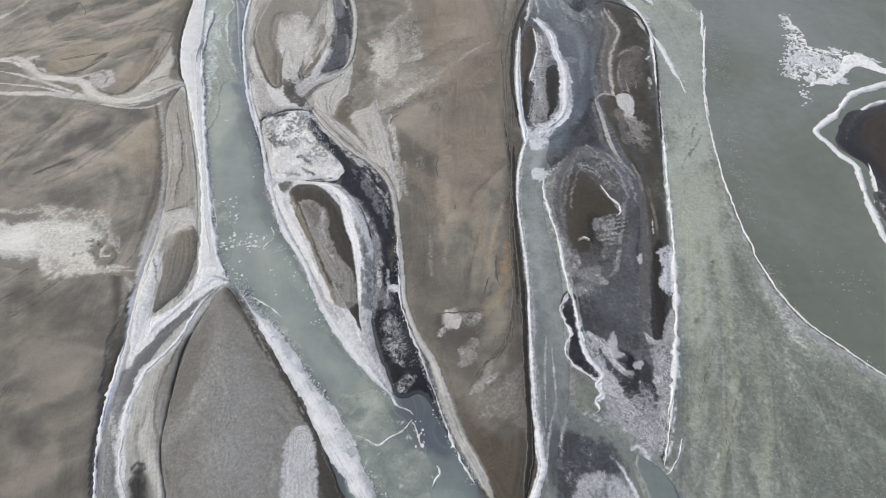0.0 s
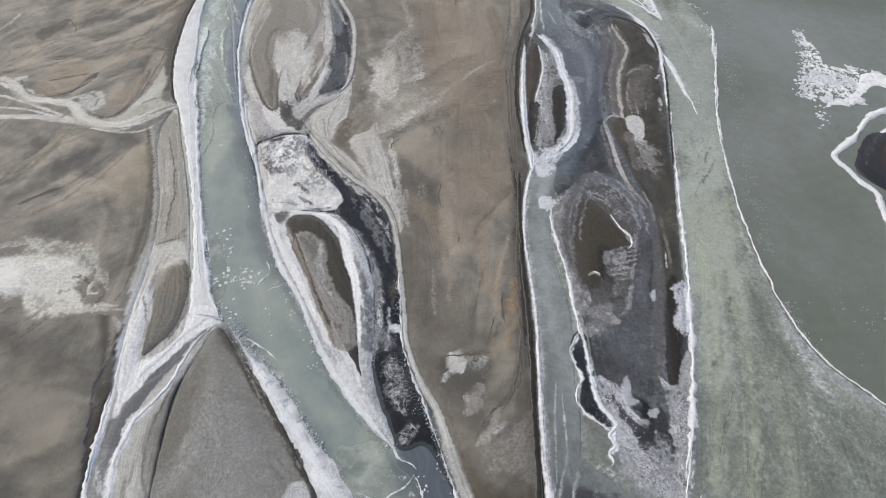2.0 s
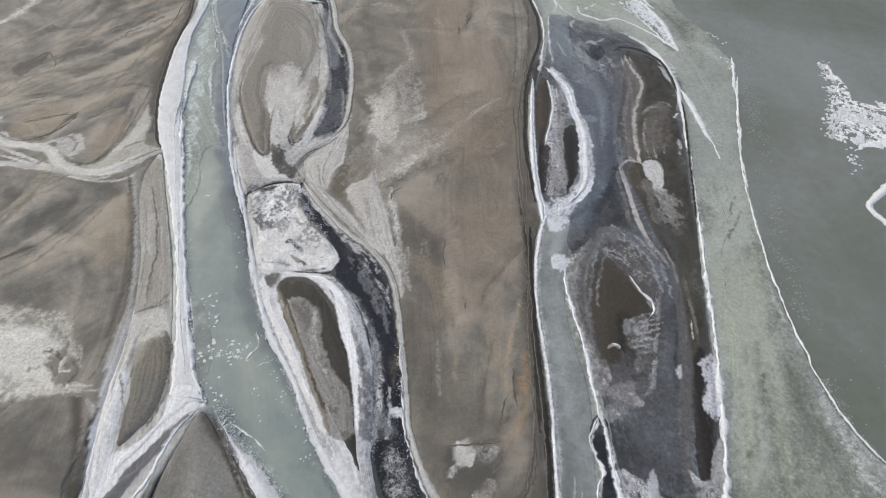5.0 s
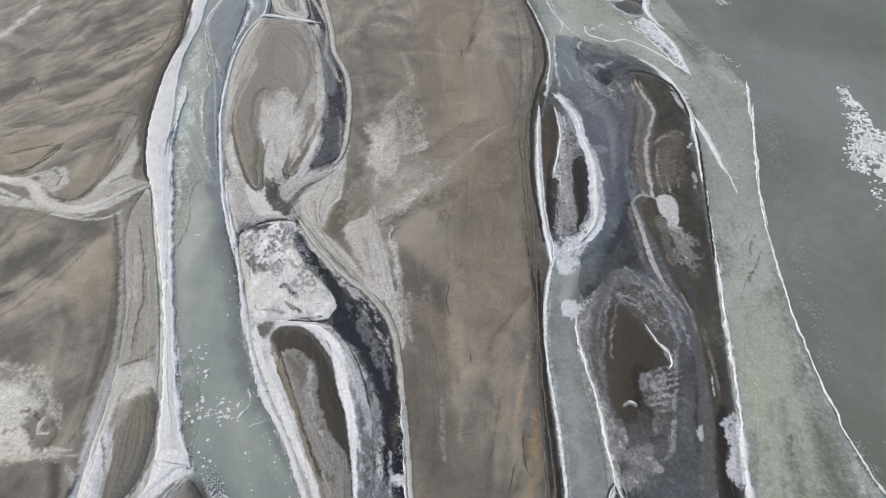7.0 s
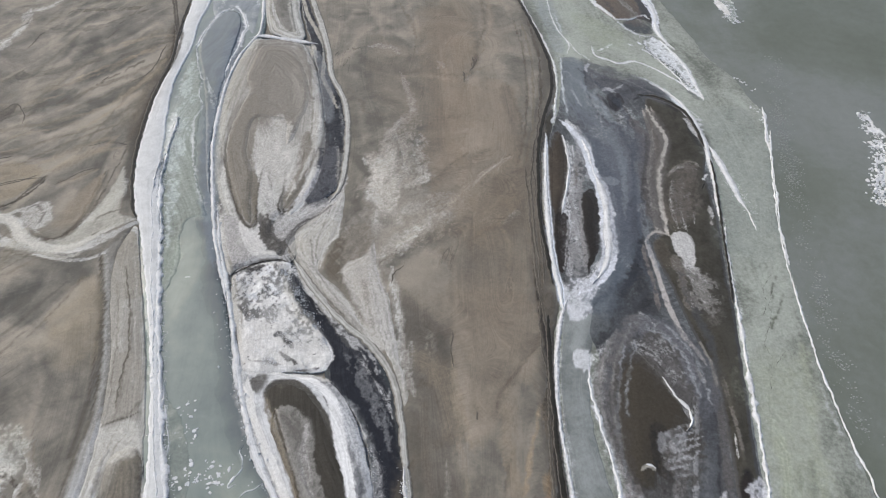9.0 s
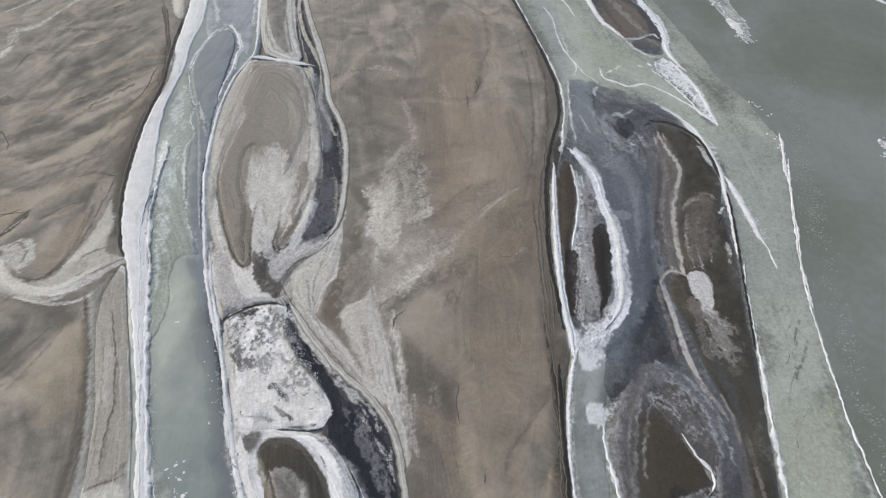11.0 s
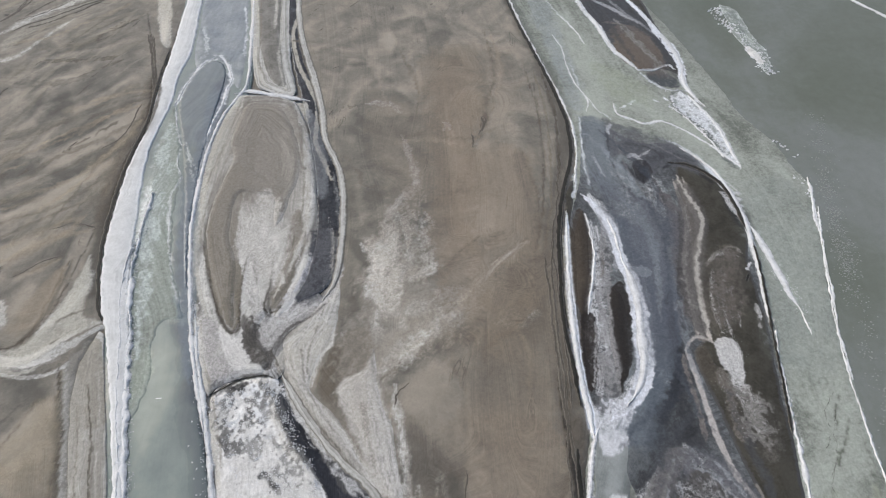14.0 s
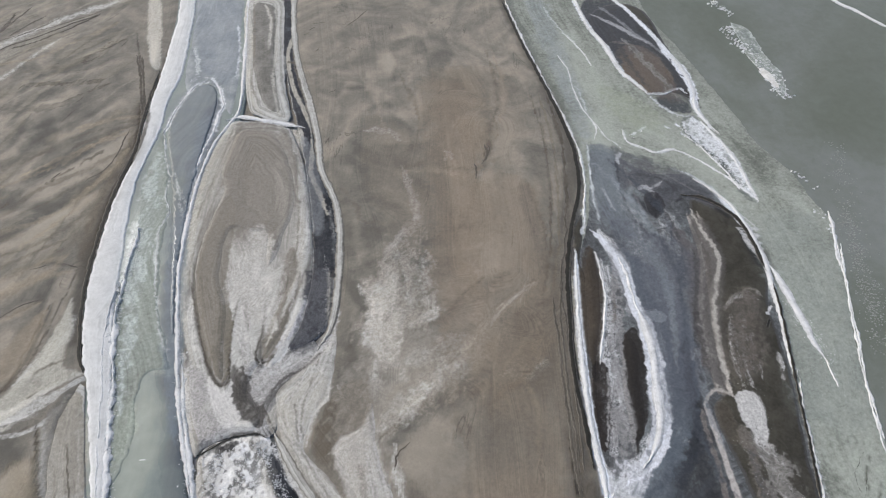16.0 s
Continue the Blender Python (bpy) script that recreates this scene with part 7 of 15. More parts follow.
lay([(44.7, 168.5), (46.8, 160.8), (45.3, 150.9), (43.5, 140.8), (42.5, 133.9)], (2.94, 3.39, 3.39, 2.71), (0.086, 0.079, 0.079), much=0.8, soft=1, grit=0.4)
lay([(40.3, 140.9), (38.2, 129.6), (37.0, 122.5), (33.8, 116.9), (30.4, 110.9)], 1.56, (0.028, 0.032, 0.039), much=0.75, soft=1, grit=0.3, wander=0.5)
patch([(24.7, 163.0), (26.4, 162.9), (27.2, 154.2), (25.5, 146.3), (23.1, 136.7), (21.4, 136.7), (21.4, 146.4), (22.9, 157.1)], (0.047, 0.039, 0.031), much=0.9, soft=0.4, grit=0.2, wander=0.2)
patch([(21.6, 136.1), (24.3, 135.5), (23.5, 127.9), (21.7, 120.5), (20.3, 121.0), (20.4, 127.0)], (0.026, 0.022, 0.02), much=0.95, soft=0.4, grit=0.2, wander=0.2)
patch([(29.8, 158.4), (30.7, 154.1), (29.7, 146.2), (27.9, 136.5), (27.8, 129.9), (27.4, 123.8), (25.7, 118.1), (23.0, 116.3), (21.3, 117.3), (22.8, 123.9), (24.2, 130.0), (25.7, 141.3), (27.6, 150.1)], (0.218, 0.218, 0.218), much=0.75, soft=0.6, grit=0.8, wander=0.4)
patch([(28.7, 141.8), (31.2, 143.6), (31.8, 138.8), (30.7, 132.0), (30.0, 126.7), (28.1, 122.8), (26.4, 119.9), (27.4, 125.8), (27.2, 131.0), (27.8, 136.5)], (0.028, 0.025, 0.023), much=0.95, soft=0.5, grit=0.2, wander=0.3)
patch([(30.9, 164.3), (33.0, 159.7), (32.9, 151.3), (30.7, 146.1), (30.1, 151.4), (29.2, 158.4)], (0.246, 0.253, 0.264), much=0.7, soft=0.6, grit=0.7, wander=0.4)
lay([(26.6, 162.1), (27.0, 155.6), (26.5, 148.8), (24.8, 142.6), (23.1, 136.1)], 0.56, (0.492, 0.492, 0.492), much=0.9, soft=0.2, grit=0.6, wander=0.2)
lay([(24.2, 134.4), (23.0, 127.9), (21.6, 121.0)], 0.4, (0.283, 0.283, 0.283), much=0.8, soft=0.2, grit=0.8, wander=0.2)
lay([(28.4, 151.4), (28.2, 148.8), (27.3, 145.0)], 0.67, (0.126, 0.112, 0.098), much=0.6, soft=0.3, grit=0.6, wander=0.2)
lay([(22.7, 162.3), (21.3, 151.7), (20.3, 141.5), (19.7, 131.2), (19.5, 126.0), (19.6, 121.0), (20.0, 116.4), (20.1, 111.1)], (0.61, 1.02, 1.43, 1.64, 1.64, 1.64, 1.64), (0.589, 0.626, 0.676), much=1, soft=0.25, grit=0.2, wander=0.15)
lay([(26.8, 168.3), (30.0, 162.8), (31.8, 156.9), (32.1, 150.0), (33.4, 143.5), (33.1, 136.4), (32.3, 129.8), (31.7, 124.6), (29.4, 119.8), (25.7, 116.2), (22.9, 113.8)], (1.06, 1.9, 2.32, 2.32, 2.75, 3.17, 3.38, 3.38, 3.17, 2.54, 1.48), (0.565, 0.589, 0.626), much=0.95, soft=0.4, grit=0.35, wander=0.3)
patch([(20.7, 116.4), (23.5, 118.9), (26.1, 118.1), (27.8, 115.3), (23.9, 111.9), (20.7, 112.0)], (0.476, 0.492, 0.52), much=0.8, soft=0.6, grit=0.8, wander=0.4)
patch([(20.7, 112.2), (25.1, 113.2), (25.8, 110.5), (21.8, 108.4)], (0.492, 0.509, 0.531), much=0.9, soft=0.5, grit=0.3, wander=0.3)
patch([(20.6, 101.7), (21.9, 102.5), (23.8, 101.7), (23.8, 98.9), (22.1, 97.8), (20.5, 98.9)], (0.492, 0.509, 0.52), much=0.95, soft=0.4, grit=0.35, wander=0.3)
# dark bar with pale frosted ridges
patch([(48.7, 170.8), (51.5, 170.7), (51.2, 160.6), (47.8, 150.9), (45.9, 138.4), (45.3, 130.5), (42.6, 130.6), (44.2, 140.8), (45.1, 148.3), (48.1, 157.8)], (0.157, 0.143, 0.128), much=0.8, soft=0.4, grit=0.5, wander=0.2)
lay([(48.7, 172.0), (48.9, 163.7), (47.7, 156.4), (45.1, 148.3), (44.2, 140.8), (43.6, 135.0), (43.1, 130.6)], (0.56, 0.9, 0.9, 0.9, 0.9), (0.316, 0.295, 0.272), much=0.9, soft=0.25, grit=0.4, wander=0.15)
lay([(50.9, 172.4), (51.2, 163.6), (51.5, 157.7), (48.7, 152.2), (46.7, 145.7), (45.9, 138.4), (45.2, 132.7), (45.3, 129.1)], (0.56, 1.01, 1.12, 1.01, 1.01, 1.01), (0.377, 0.355, 0.324), much=0.95, soft=0.25, grit=0.4, wander=0.15)
lay([(48.3, 156.4), (46.2, 148.3), (45.3, 140.8), (44.6, 133.8)], 0.44, (0.092, 0.079, 0.065), much=0.7, soft=0.2, grit=0.4, wander=0.15)
patch([(50.3, 147.1), (53.0, 150.4), (56.1, 150.6), (56.3, 145.4), (52.5, 135.9), (48.1, 133.2), (48.6, 139.5)], (0.09, 0.082, 0.073), much=0.65, soft=0.8, grit=0.5, wander=0.4)
lay([(49.4, 147.1), (52.4, 150.2), (56.2, 151.6), (57.8, 150.3)], 0.79, (0.186, 0.177, 0.16), much=0.7, soft=0.4, grit=0.8, wander=0.3)
patch([(53.0, 145.5), (54.8, 144.8), (50.9, 135.9), (49.7, 135.9)], (0.057, 0.049, 0.041), much=0.5, soft=0.8, grit=0.3, wander=0.4)
lay([(56.6, 148.0), (53.5, 140.5), (51.7, 133.6), (49.1, 130.4)], 0.53, (0.026, 0.023, 0.018), much=0.7, soft=0.5, grit=0.2, wander=0.4)
lay([(39.9, 127.9), (41.2, 129.6), (42.6, 130.6), (44.2, 130.3), (45.6, 129.1)], (0.5, 0.6, 0.7, 0.7), (0.333, 0.316, 0.295), much=0.95, soft=0.2, grit=0.3, wander=0.12)
lay([(39.9, 128.1), (40.2, 124.9), (40.5, 120.5), (40.8, 116.3), (40.8, 110.7)], (0.66, 0.85, 0.95, 1.14), (0.368, 0.35, 0.328), much=0.95, soft=0.25, grit=0.35, wander=0.15)
lay([(39.1, 127.3), (39.0, 122.0), (39.2, 116.8), (38.8, 110.7)], 0.85, (0.157, 0.143, 0.133), much=0.75, soft=0.4, grit=0.6, wander=0.3)
lay([(40.5, 127.1), (40.7, 119.1), (41.1, 111.6), (42.1, 105.5), (43.8, 101.9), (44.9, 98.7)], (0.7, 0.99, 1.13, 1.13, 0.7), (0.368, 0.35, 0.333), much=0.95, soft=0.2, grit=0.3, wander=0.15)
lay([(39.7, 103.5), (41.5, 100.1), (42.9, 97.4), (43.8, 95.1)], 0.8, (0.303, 0.295, 0.283), much=0.9, soft=0.2, grit=0.4, wander=0.15)
lay([(44.9, 103.5), (45.7, 99.3), (45.7, 94.1)], 0.54, (0.246, 0.232, 0.211), much=0.8, soft=0.3, grit=0.5, wander=0.2)
patch([(45.7, 129.2), (48.0, 130.2), (49.7, 129.3), (49.8, 126.2), (49.0, 122.2), (47.5, 120.2), (46.8, 122.3), (45.7, 124.8)], (0.425, 0.425, 0.415), much=0.95, soft=0.5, grit=0.55, wander=0.3)
patch([(46.9, 121.8), (49.5, 120.3), (51.2, 117.4), (51.0, 113.9), (48.9, 110.0), (45.8, 110.1), (46.1, 114.9)], (0.303, 0.299, 0.283), much=0.62, soft=1.2, grit=1, wander=0.4)
lay([(44.9, 123.8), (45.4, 119.4), (45.2, 114.9), (45.2, 110.6)], 2.05, (0.131, 0.121, 0.107), much=0.7, soft=1, grit=0.9, wander=0.4)
patch([(41.6, 127.4), (43.9, 128.4), (44.4, 125.3), (44.1, 121.4), (42.4, 120.5), (41.4, 123.4)], (0.079, 0.07, 0.058), much=0.6, soft=0.6, grit=0.4, wander=0.3)
lay([(57.3, 145.9), (59.0, 147.9)], 0.66, (0.548, 0.548, 0.548), much=0.9, soft=0.2, grit=0.5, wander=0.3)
lay([(57.4, 144.7), (56.3, 142.9)], 0.54, (0.01, 0.01, 0.01), much=0.8, soft=0.2, grit=0.3, wander=0.2)
lay([(56.2, 137.1), (55.8, 134.6), (55.3, 132.2)], 0.72, (0.324, 0.316, 0.295), much=0.85, soft=0.4, grit=0.8, wander=0.2)
lay([(52.4, 135.9), (51.7, 132.7)], 0.41, (0.151, 0.141, 0.126), much=0.6, soft=0.4, grit=0.8, wander=0.2)
lay([(62.0, 161.8), (61.4, 156.0), (61.0, 151.8)], 1.63, (0.024, 0.02, 0.017), much=0.7, soft=0.8, grit=0.2, wander=0.4)
lay([(57.9, 167.5), (60.3, 167.1), (63.0, 167.3)], (0.24, 0.49, 0.86), (0.425, 0.43, 0.44), much=0.9, soft=0.2, grit=0.4, wander=0.15)
lay([(58.4, 166.0), (60.6, 165.3), (62.9, 165.1)], (0.24, 0.49, 0.85), (0.425, 0.43, 0.44), much=0.9, soft=0.2, grit=0.4, wander=0.15)
lay([(58.9, 164.8), (60.6, 163.7), (62.5, 163.3)], (0.24, 0.48, 0.84), (0.425, 0.43, 0.44), much=0.9, soft=0.2, grit=0.4, wander=0.15)
lay([(59.2, 163.2), (60.6, 162.1), (62.2, 161.6)], (0.24, 0.48, 0.84), (0.425, 0.43, 0.44), much=0.9, soft=0.2, grit=0.4, wander=0.15)
lay([(59.7, 161.9), (60.5, 160.6), (61.6, 160.0)], (0.24, 0.47, 0.83), (0.425, 0.43, 0.44), much=0.9, soft=0.2, grit=0.4, wander=0.15)
lay([(60.1, 160.4), (60.6, 159.3), (61.2, 158.8)], (0.24, 0.47, 0.83), (0.425, 0.43, 0.44), much=0.9, soft=0.2, grit=0.4, wander=0.15)
lay([(59.1, 166.8), (60.6, 166.0), (62.2, 165.8)], (0.24, 0.49, 0.85), (0.425, 0.43, 0.44), much=0.9, soft=0.2, grit=0.4, wander=0.15)
# silt and frost round the rounded dark bar
patch([(33.5, 107.9), (37.9, 109.1), (42.5, 103.5), (42.6, 96.0), (41.0, 92.0), (38.8, 89.6), (38.0, 93.8), (36.2, 98.6), (34.1, 102.4)], (0.163, 0.165, 0.174), much=0.72, soft=0.8, grit=1, wander=0.4)
patch([(28.5, 100.7), (32.6, 101.7), (35.4, 97.5), (37.2, 93.0), (38.7, 88.6), (37.7, 85.9), (34.5, 86.8), (32.5, 87.3), (31.3, 84.0), (31.7, 80.0), (28.1, 78.6), (26.5, 80.8), (26.5, 87.3), (27.0, 94.3)], (0.049, 0.044, 0.034), much=0.9, soft=0.7, grit=0.15, wander=0.3)
patch([(31.6, 109.2), (35.4, 109.1), (29.5, 100.2), (26.9, 92.5), (26.3, 84.0), (27.1, 78.9), (25.8, 77.4), (24.4, 83.7), (23.3, 90.4), (23.1, 94.8), (25.0, 99.8), (28.3, 104.6)], (0.141, 0.136, 0.131), much=0.85, soft=0.5, grit=0.5, wander=0.3)
lay([(29.9, 106.6), (26.1, 100.2), (24.4, 94.3), (24.7, 86.5), (25.7, 79.2)], 0.65, (0.303, 0.295, 0.283), much=0.6, soft=0.3, grit=0.5, wander=0.2)
lay([(32.8, 107.5), (28.3, 99.8), (26.4, 92.5), (26.1, 84.0)], 0.53, (0.283, 0.276, 0.261), much=0.6, soft=0.3, grit=0.5, wander=0.2)
lay([(28.1, 103.6), (24.7, 97.0), (24.9, 88.2)], 0.4, (0.092, 0.088, 0.086), much=0.6, soft=0.3, grit=0.4, wander=0.2)
lay([(36.1, 96.4), (37.8, 92.4), (39.2, 90.7), (39.5, 88.1), (38.0, 86.2)], 0.65, (0.492, 0.487, 0.455), much=0.9, soft=0.2, grit=0.7, wander=0.3)
patch([(31.6, 87.3), (33.2, 87.9), (34.5, 86.6), (32.8, 84.0), (33.4, 79.9), (35.0, 77.9), (32.8, 77.6), (31.3, 80.0), (31.2, 83.2)], (0.014, 0.015, 0.018), much=0.9, soft=0.5, grit=0.2, wander=0.3)
patch([(32.9, 85.9), (36.6, 86.9), (37.8, 85.2), (36.6, 80.7), (34.9, 78.8), (33.3, 80.7), (34.6, 82.6), (32.8, 83.6)], (0.406, 0.415, 0.43), much=0.85, soft=0.5, grit=0.75, wander=0.35)
patch([(32.9, 76.7), (35.6, 79.9), (37.5, 82.0), (35.4, 77.3), (33.5, 74.6)], (0.253, 0.253, 0.253), much=0.85, soft=0.3, grit=0.4, wander=0.2)
lay([(28.6, 80.0), (30.0, 80.6), (31.1, 80.0)], 0.62, (0.577, 0.56, 0.492), much=1, soft=0.2, grit=0.2, wander=0.15)
lay([(43.2, 96.0), (40.5, 88.9), (38.1, 80.7), (36.4, 74.6), (35.2, 70.9)], 0.62, (0.264, 0.272, 0.283), much=0.8, soft=0.25, grit=0.6, wander=0.2)
lay([(35.7, 76.1), (35.2, 72.4), (33.9, 70.2)], 0.71, (0.283, 0.291, 0.303), much=0.7, soft=0.3, grit=0.8, wander=0.3)
patch([(41.7, 92.4), (44.5, 93.3), (42.6, 80.7), (38.5, 66.0), (36.6, 56.9), (31.9, 55.4), (30.0, 60.7), (30.3, 66.0), (34.5, 69.9), (37.6, 77.6)], (0.071, 0.075, 0.082), much=0.7, soft=1.2, grit=0.35, wander=0.5)
lay([(44.0, 92.4), (42.8, 83.9), (41.0, 77.6), (40.7, 74.5)], 0.37, (0.028, 0.028, 0.03), much=0.7, soft=0.3, grit=0.5, wander=0.2)
lay([(45.4, 95.9), (43.8, 83.9), (41.5, 71.6), (38.7, 60.7), (38.0, 55.0)], (0.95, 1.67, 1.9, 1.9, 1.43), (0.094, 0.088, 0.084), much=0.7, soft=0.6, grit=0.4, wander=0.2)
lay([(47.0, 95.9), (46.8, 87.2), (46.2, 80.7)], 0.51, (0.18, 0.165, 0.146), much=0.5, soft=0.4, grit=0.6, wander=0.2)
patch([(40.9, 75.7), (41.7, 76.3), (41.4, 74.2), (40.5, 73.4)], (0.391, 0.396, 0.406), much=0.9, soft=0.2, grit=0.3, wander=0.15)
patch([(25.2, 76.7), (27.4, 78.0), (28.4, 75.8), (27.6, 72.0), (25.9, 70.0), (24.7, 71.4)], (0.276, 0.268, 0.268), much=0.85, soft=0.5, grit=0.7, wander=0.4)
patch([(27.3, 71.7), (31.8, 73.1), (32.0, 70.5), (33.5, 69.3), (32.6, 68.1), (30.3, 69.2), (28.0, 69.7)], (0.276, 0.268, 0.268), much=0.85, soft=0.4, grit=0.7, wander=0.4)
patch([(26.0, 68.1), (29.8, 69.1), (29.1, 66.3), (26.3, 65.8)], (0.18, 0.18, 0.186), much=0.7, soft=0.5, grit=0.8, wander=0.4)
patch([(44.0, 76.0), (46.6, 78.8), (46.6, 74.5), (43.7, 66.0), (43.6, 60.6), (43.1, 56.6), (40.0, 55.4), (40.3, 60.6)], (0.024, 0.021, 0.02), much=0.85, soft=0.5, grit=0.2, wander=0.3)
patch([(43.6, 60.6), (45.2, 62.2), (43.7, 55.3), (41.2, 55.1)], (0.324, 0.324, 0.316), much=0.85, soft=0.4, grit=0.4, wander=0.2)
# snowy foot of the dark ice
patch([(38.9, 56.1), (39.9, 55.1), (43.2, 55.1), (40.6, 44.1), (38.3, 40.3), (37.7, 43.9), (38.4, 49.7)], (0.253, 0.257, 0.264), much=0.8, soft=0.7, grit=0.95, wander=0.4)
patch([(25.6, 56.2), (27.8, 57.1), (29.0, 53.2), (29.5, 49.7), (31.2, 47.4), (31.8, 43.9), (28.3, 43.5), (28.3, 47.4), (26.8, 50.6)], (0.333, 0.341, 0.355), much=0.88, soft=0.5, grit=0.7, wander=0.4)
patch([(31.1, 55.2), (32.3, 57.4), (32.7, 53.2), (34.1, 51.5), (33.3, 50.7), (31.8, 51.7), (31.0, 53.5)], (0.308, 0.316, 0.333), much=0.9, soft=0.4, grit=0.2, wander=0.25)
patch([(31.7, 51.2), (34.5, 52.0), (35.6, 49.7), (34.0, 48.9), (32.8, 49.5)], (0.017, 0.019, 0.022), much=0.9, soft=0.4, grit=0.2, wander=0.3)
patch([(34.7, 50.3), (36.5, 51.1), (36.5, 49.9), (35.1, 49.3)], (0.333, 0.341, 0.35), much=0.9, soft=0.3, grit=0.2, wander=0.2)
patch([(32.8, 48.8), (34.4, 49.1), (34.7, 48.1), (33.1, 47.9)], (0.246, 0.253, 0.264), much=0.8, soft=0.4, grit=0.3, wander=0.2)
patch([(32.1, 47.7), (36.4, 48.3), (38.0, 46.3), (36.5, 44.1), (33.5, 44.6)], (0.039, 0.04, 0.044), much=0.6, soft=0.8, grit=0.6, wander=0.4)
patch([(28.5, 43.9), (32.7, 45.4), (36.7, 44.1), (38.4, 40.1), (36.8, 35.9), (34.1, 32.8), (32.6, 34.9), (30.1, 36.9), (28.2, 39.7)], (0.246, 0.253, 0.264), much=0.7, soft=0.9, grit=0.95, wander=0.4)
lay([(23.1, 98.3), (22.8, 92.5), (23.6, 87.3), (24.3, 82.4), (24.5, 77.7), (24.8, 71.7), (25.1, 67.4), (25.7, 63.3), (25.8, 58.2), (26.2, 53.2), (27.3, 50.3), (28.6, 48.0), (27.5, 46.3), (28.0, 44.4), (26.7, 43.1), (27.1, 41.6), (25.8, 40.7)], (0.45, 0.56, 0.56, 0.68, 0.9, 1.01, 0.68, 0.68, 0.79, 0.9, 0.9, 0.79, 0.68), (0.613, 0.626, 0.644), much=1, soft=0.2, grit=0.35, wander=0.35)
lay([(24.8, 66.7), (23.6, 64.7), (22.7, 62.0), (23.2, 59.4), (24.1, 57.2), (22.9, 54.7), (22.6, 52.7), (23.7, 50.3), (25.6, 48.6), (28.0, 46.9)], (0.76, 0.33, 0.33, 0.44, 0.65, 0.33, 0.22, 0.44, 0.44, 0.44), (0.589, 0.607, 0.626), much=0.95, soft=0.2, grit=0.4, wander=0.4)
# smoky ice below
patch([(19.7, 44.2), (24.8, 40.5), (29.1, 37.1), (32.1, 34.4), (30.9, 32.5), (27.7, 34.6), (23.2, 36.9), (18.2, 39.4)], (0.146, 0.16, 0.157), much=0.8, soft=1, grit=0.2, wander=0.5)
patch([(20.1, 35.0), (24.2, 36.7), (27.7, 34.8), (29.0, 31.0), (24.1, 29.7), (21.2, 29.2), (18.8, 25.0), (18.0, 29.4)], (0.052, 0.057, 0.063), much=0.85, soft=0.9, grit=0.6, wander=0.5)
patch([(21.0, 28.8), (24.2, 30.4), (27.4, 30.2), (29.0, 28.9), (29.5, 24.9), (20.4, 25.0)], (0.333, 0.341, 0.355), much=0.85, soft=0.6, grit=0.65, wander=0.4)
lay([(27.5, 33.5), (29.0, 31.3), (29.8, 29.3), (30.5, 27.4), (31.0, 24.9)], (0.19, 0.47, 0.56, 0.65), (0.607, 0.619, 0.638), much=0.95, soft=0.2, grit=0.5, wander=0.35)
lay([(19.6, 43.1), (18.1, 38.9), (17.0, 35.0), (16.4, 29.4), (16.3, 25.0)], 0.29, (0.303, 0.316, 0.324), much=0.7, soft=0.3, grit=0.5, wander=0.3)
lay([(21.0, 40.5), (19.5, 35.9), (18.5, 31.2)], 0.29, (0.283, 0.295, 0.303), much=0.6, soft=0.3, grit=0.6, wander=0.3)
lay([(31.3, 34.5), (32.4, 34.9), (33.4, 34.2), (34.0, 32.5), (35.0, 30.7), (36.9, 31.0), (37.2, 30.2)], 0.38, (0.548, 0.565, 0.577), much=0.9, soft=0.2, grit=0.4, wander=0.3)
lay([(41.1, 43.6), (39.5, 38.9), (38.0, 34.9), (36.4, 32.4)], 0.29, (0.589, 0.601, 0.613), much=0.9, soft=0.2, grit=0.3, wander=0.2)
lay([(37.5, 31.1), (38.8, 32.8), (39.9, 34.9), (41.4, 37.4), (43.2, 40.9)], (0.39, 0.39, 0.19, 0.19), (0.492, 0.503, 0.509), much=0.8, soft=0.2, grit=0.5, wander=0.3)
lay([(46.0, 34.1), (45.0, 32.0), (44.1, 29.3), (43.2, 27.5)], 0.23, (0.548, 0.554, 0.554), much=0.8, soft=0.2, grit=0.7, wander=0.3)
# wedge bar, its snow and the black channel
patch([(-34.7, 116.9), (-29.8, 112.3), (-24.6, 107.9), (-20.4, 101.7), (-16.6, 96.5), (-13.0, 89.2), (-11.1, 80.3), (-10.2, 72.2), (-9.6, 63.2), (-11.9, 63.2), (-12.1, 70.4), (-14.1, 76.2), (-15.2, 82.5), (-17.3, 88.1), (-20.3, 92.2), (-23.3, 95.3), (-24.7, 97.9), (-24.8, 101.8), (-26.9, 107.3), (-31.7, 112.5)], (0.019, 0.021, 0.027), much=0.92, soft=0.5, grit=0.15, wander=0.3)
lay([(-23.8, 105.6), (-20.6, 99.8), (-17.8, 94.0), (-15.0, 88.0)], (1.55, 1.99, 1.77, 0.88), (0.121, 0.126, 0.133), much=0.5, soft=0.8, grit=1, wander=0.5)
lay([(-21.3, 103.1), (-19.4, 101.1), (-17.8, 97.8)], 0.9, (0.151, 0.154, 0.157), much=0.6, soft=0.4, grit=0.9, wander=0.3)
patch([(-28.0, 97.6), (-23.3, 95.3), (-18.5, 89.2), (-16.4, 83.6), (-14.7, 76.2), (-14.9, 72.3), (-15.1, 69.5), (-11.9, 66.7), (-11.5, 63.2), (-17.1, 63.3), (-18.1, 72.3), (-19.0, 78.3), (-21.3, 85.9), (-23.5, 91.7)], (0.157, 0.163, 0.171), much=0.88, soft=0.7, grit=0.7, wander=0.4)
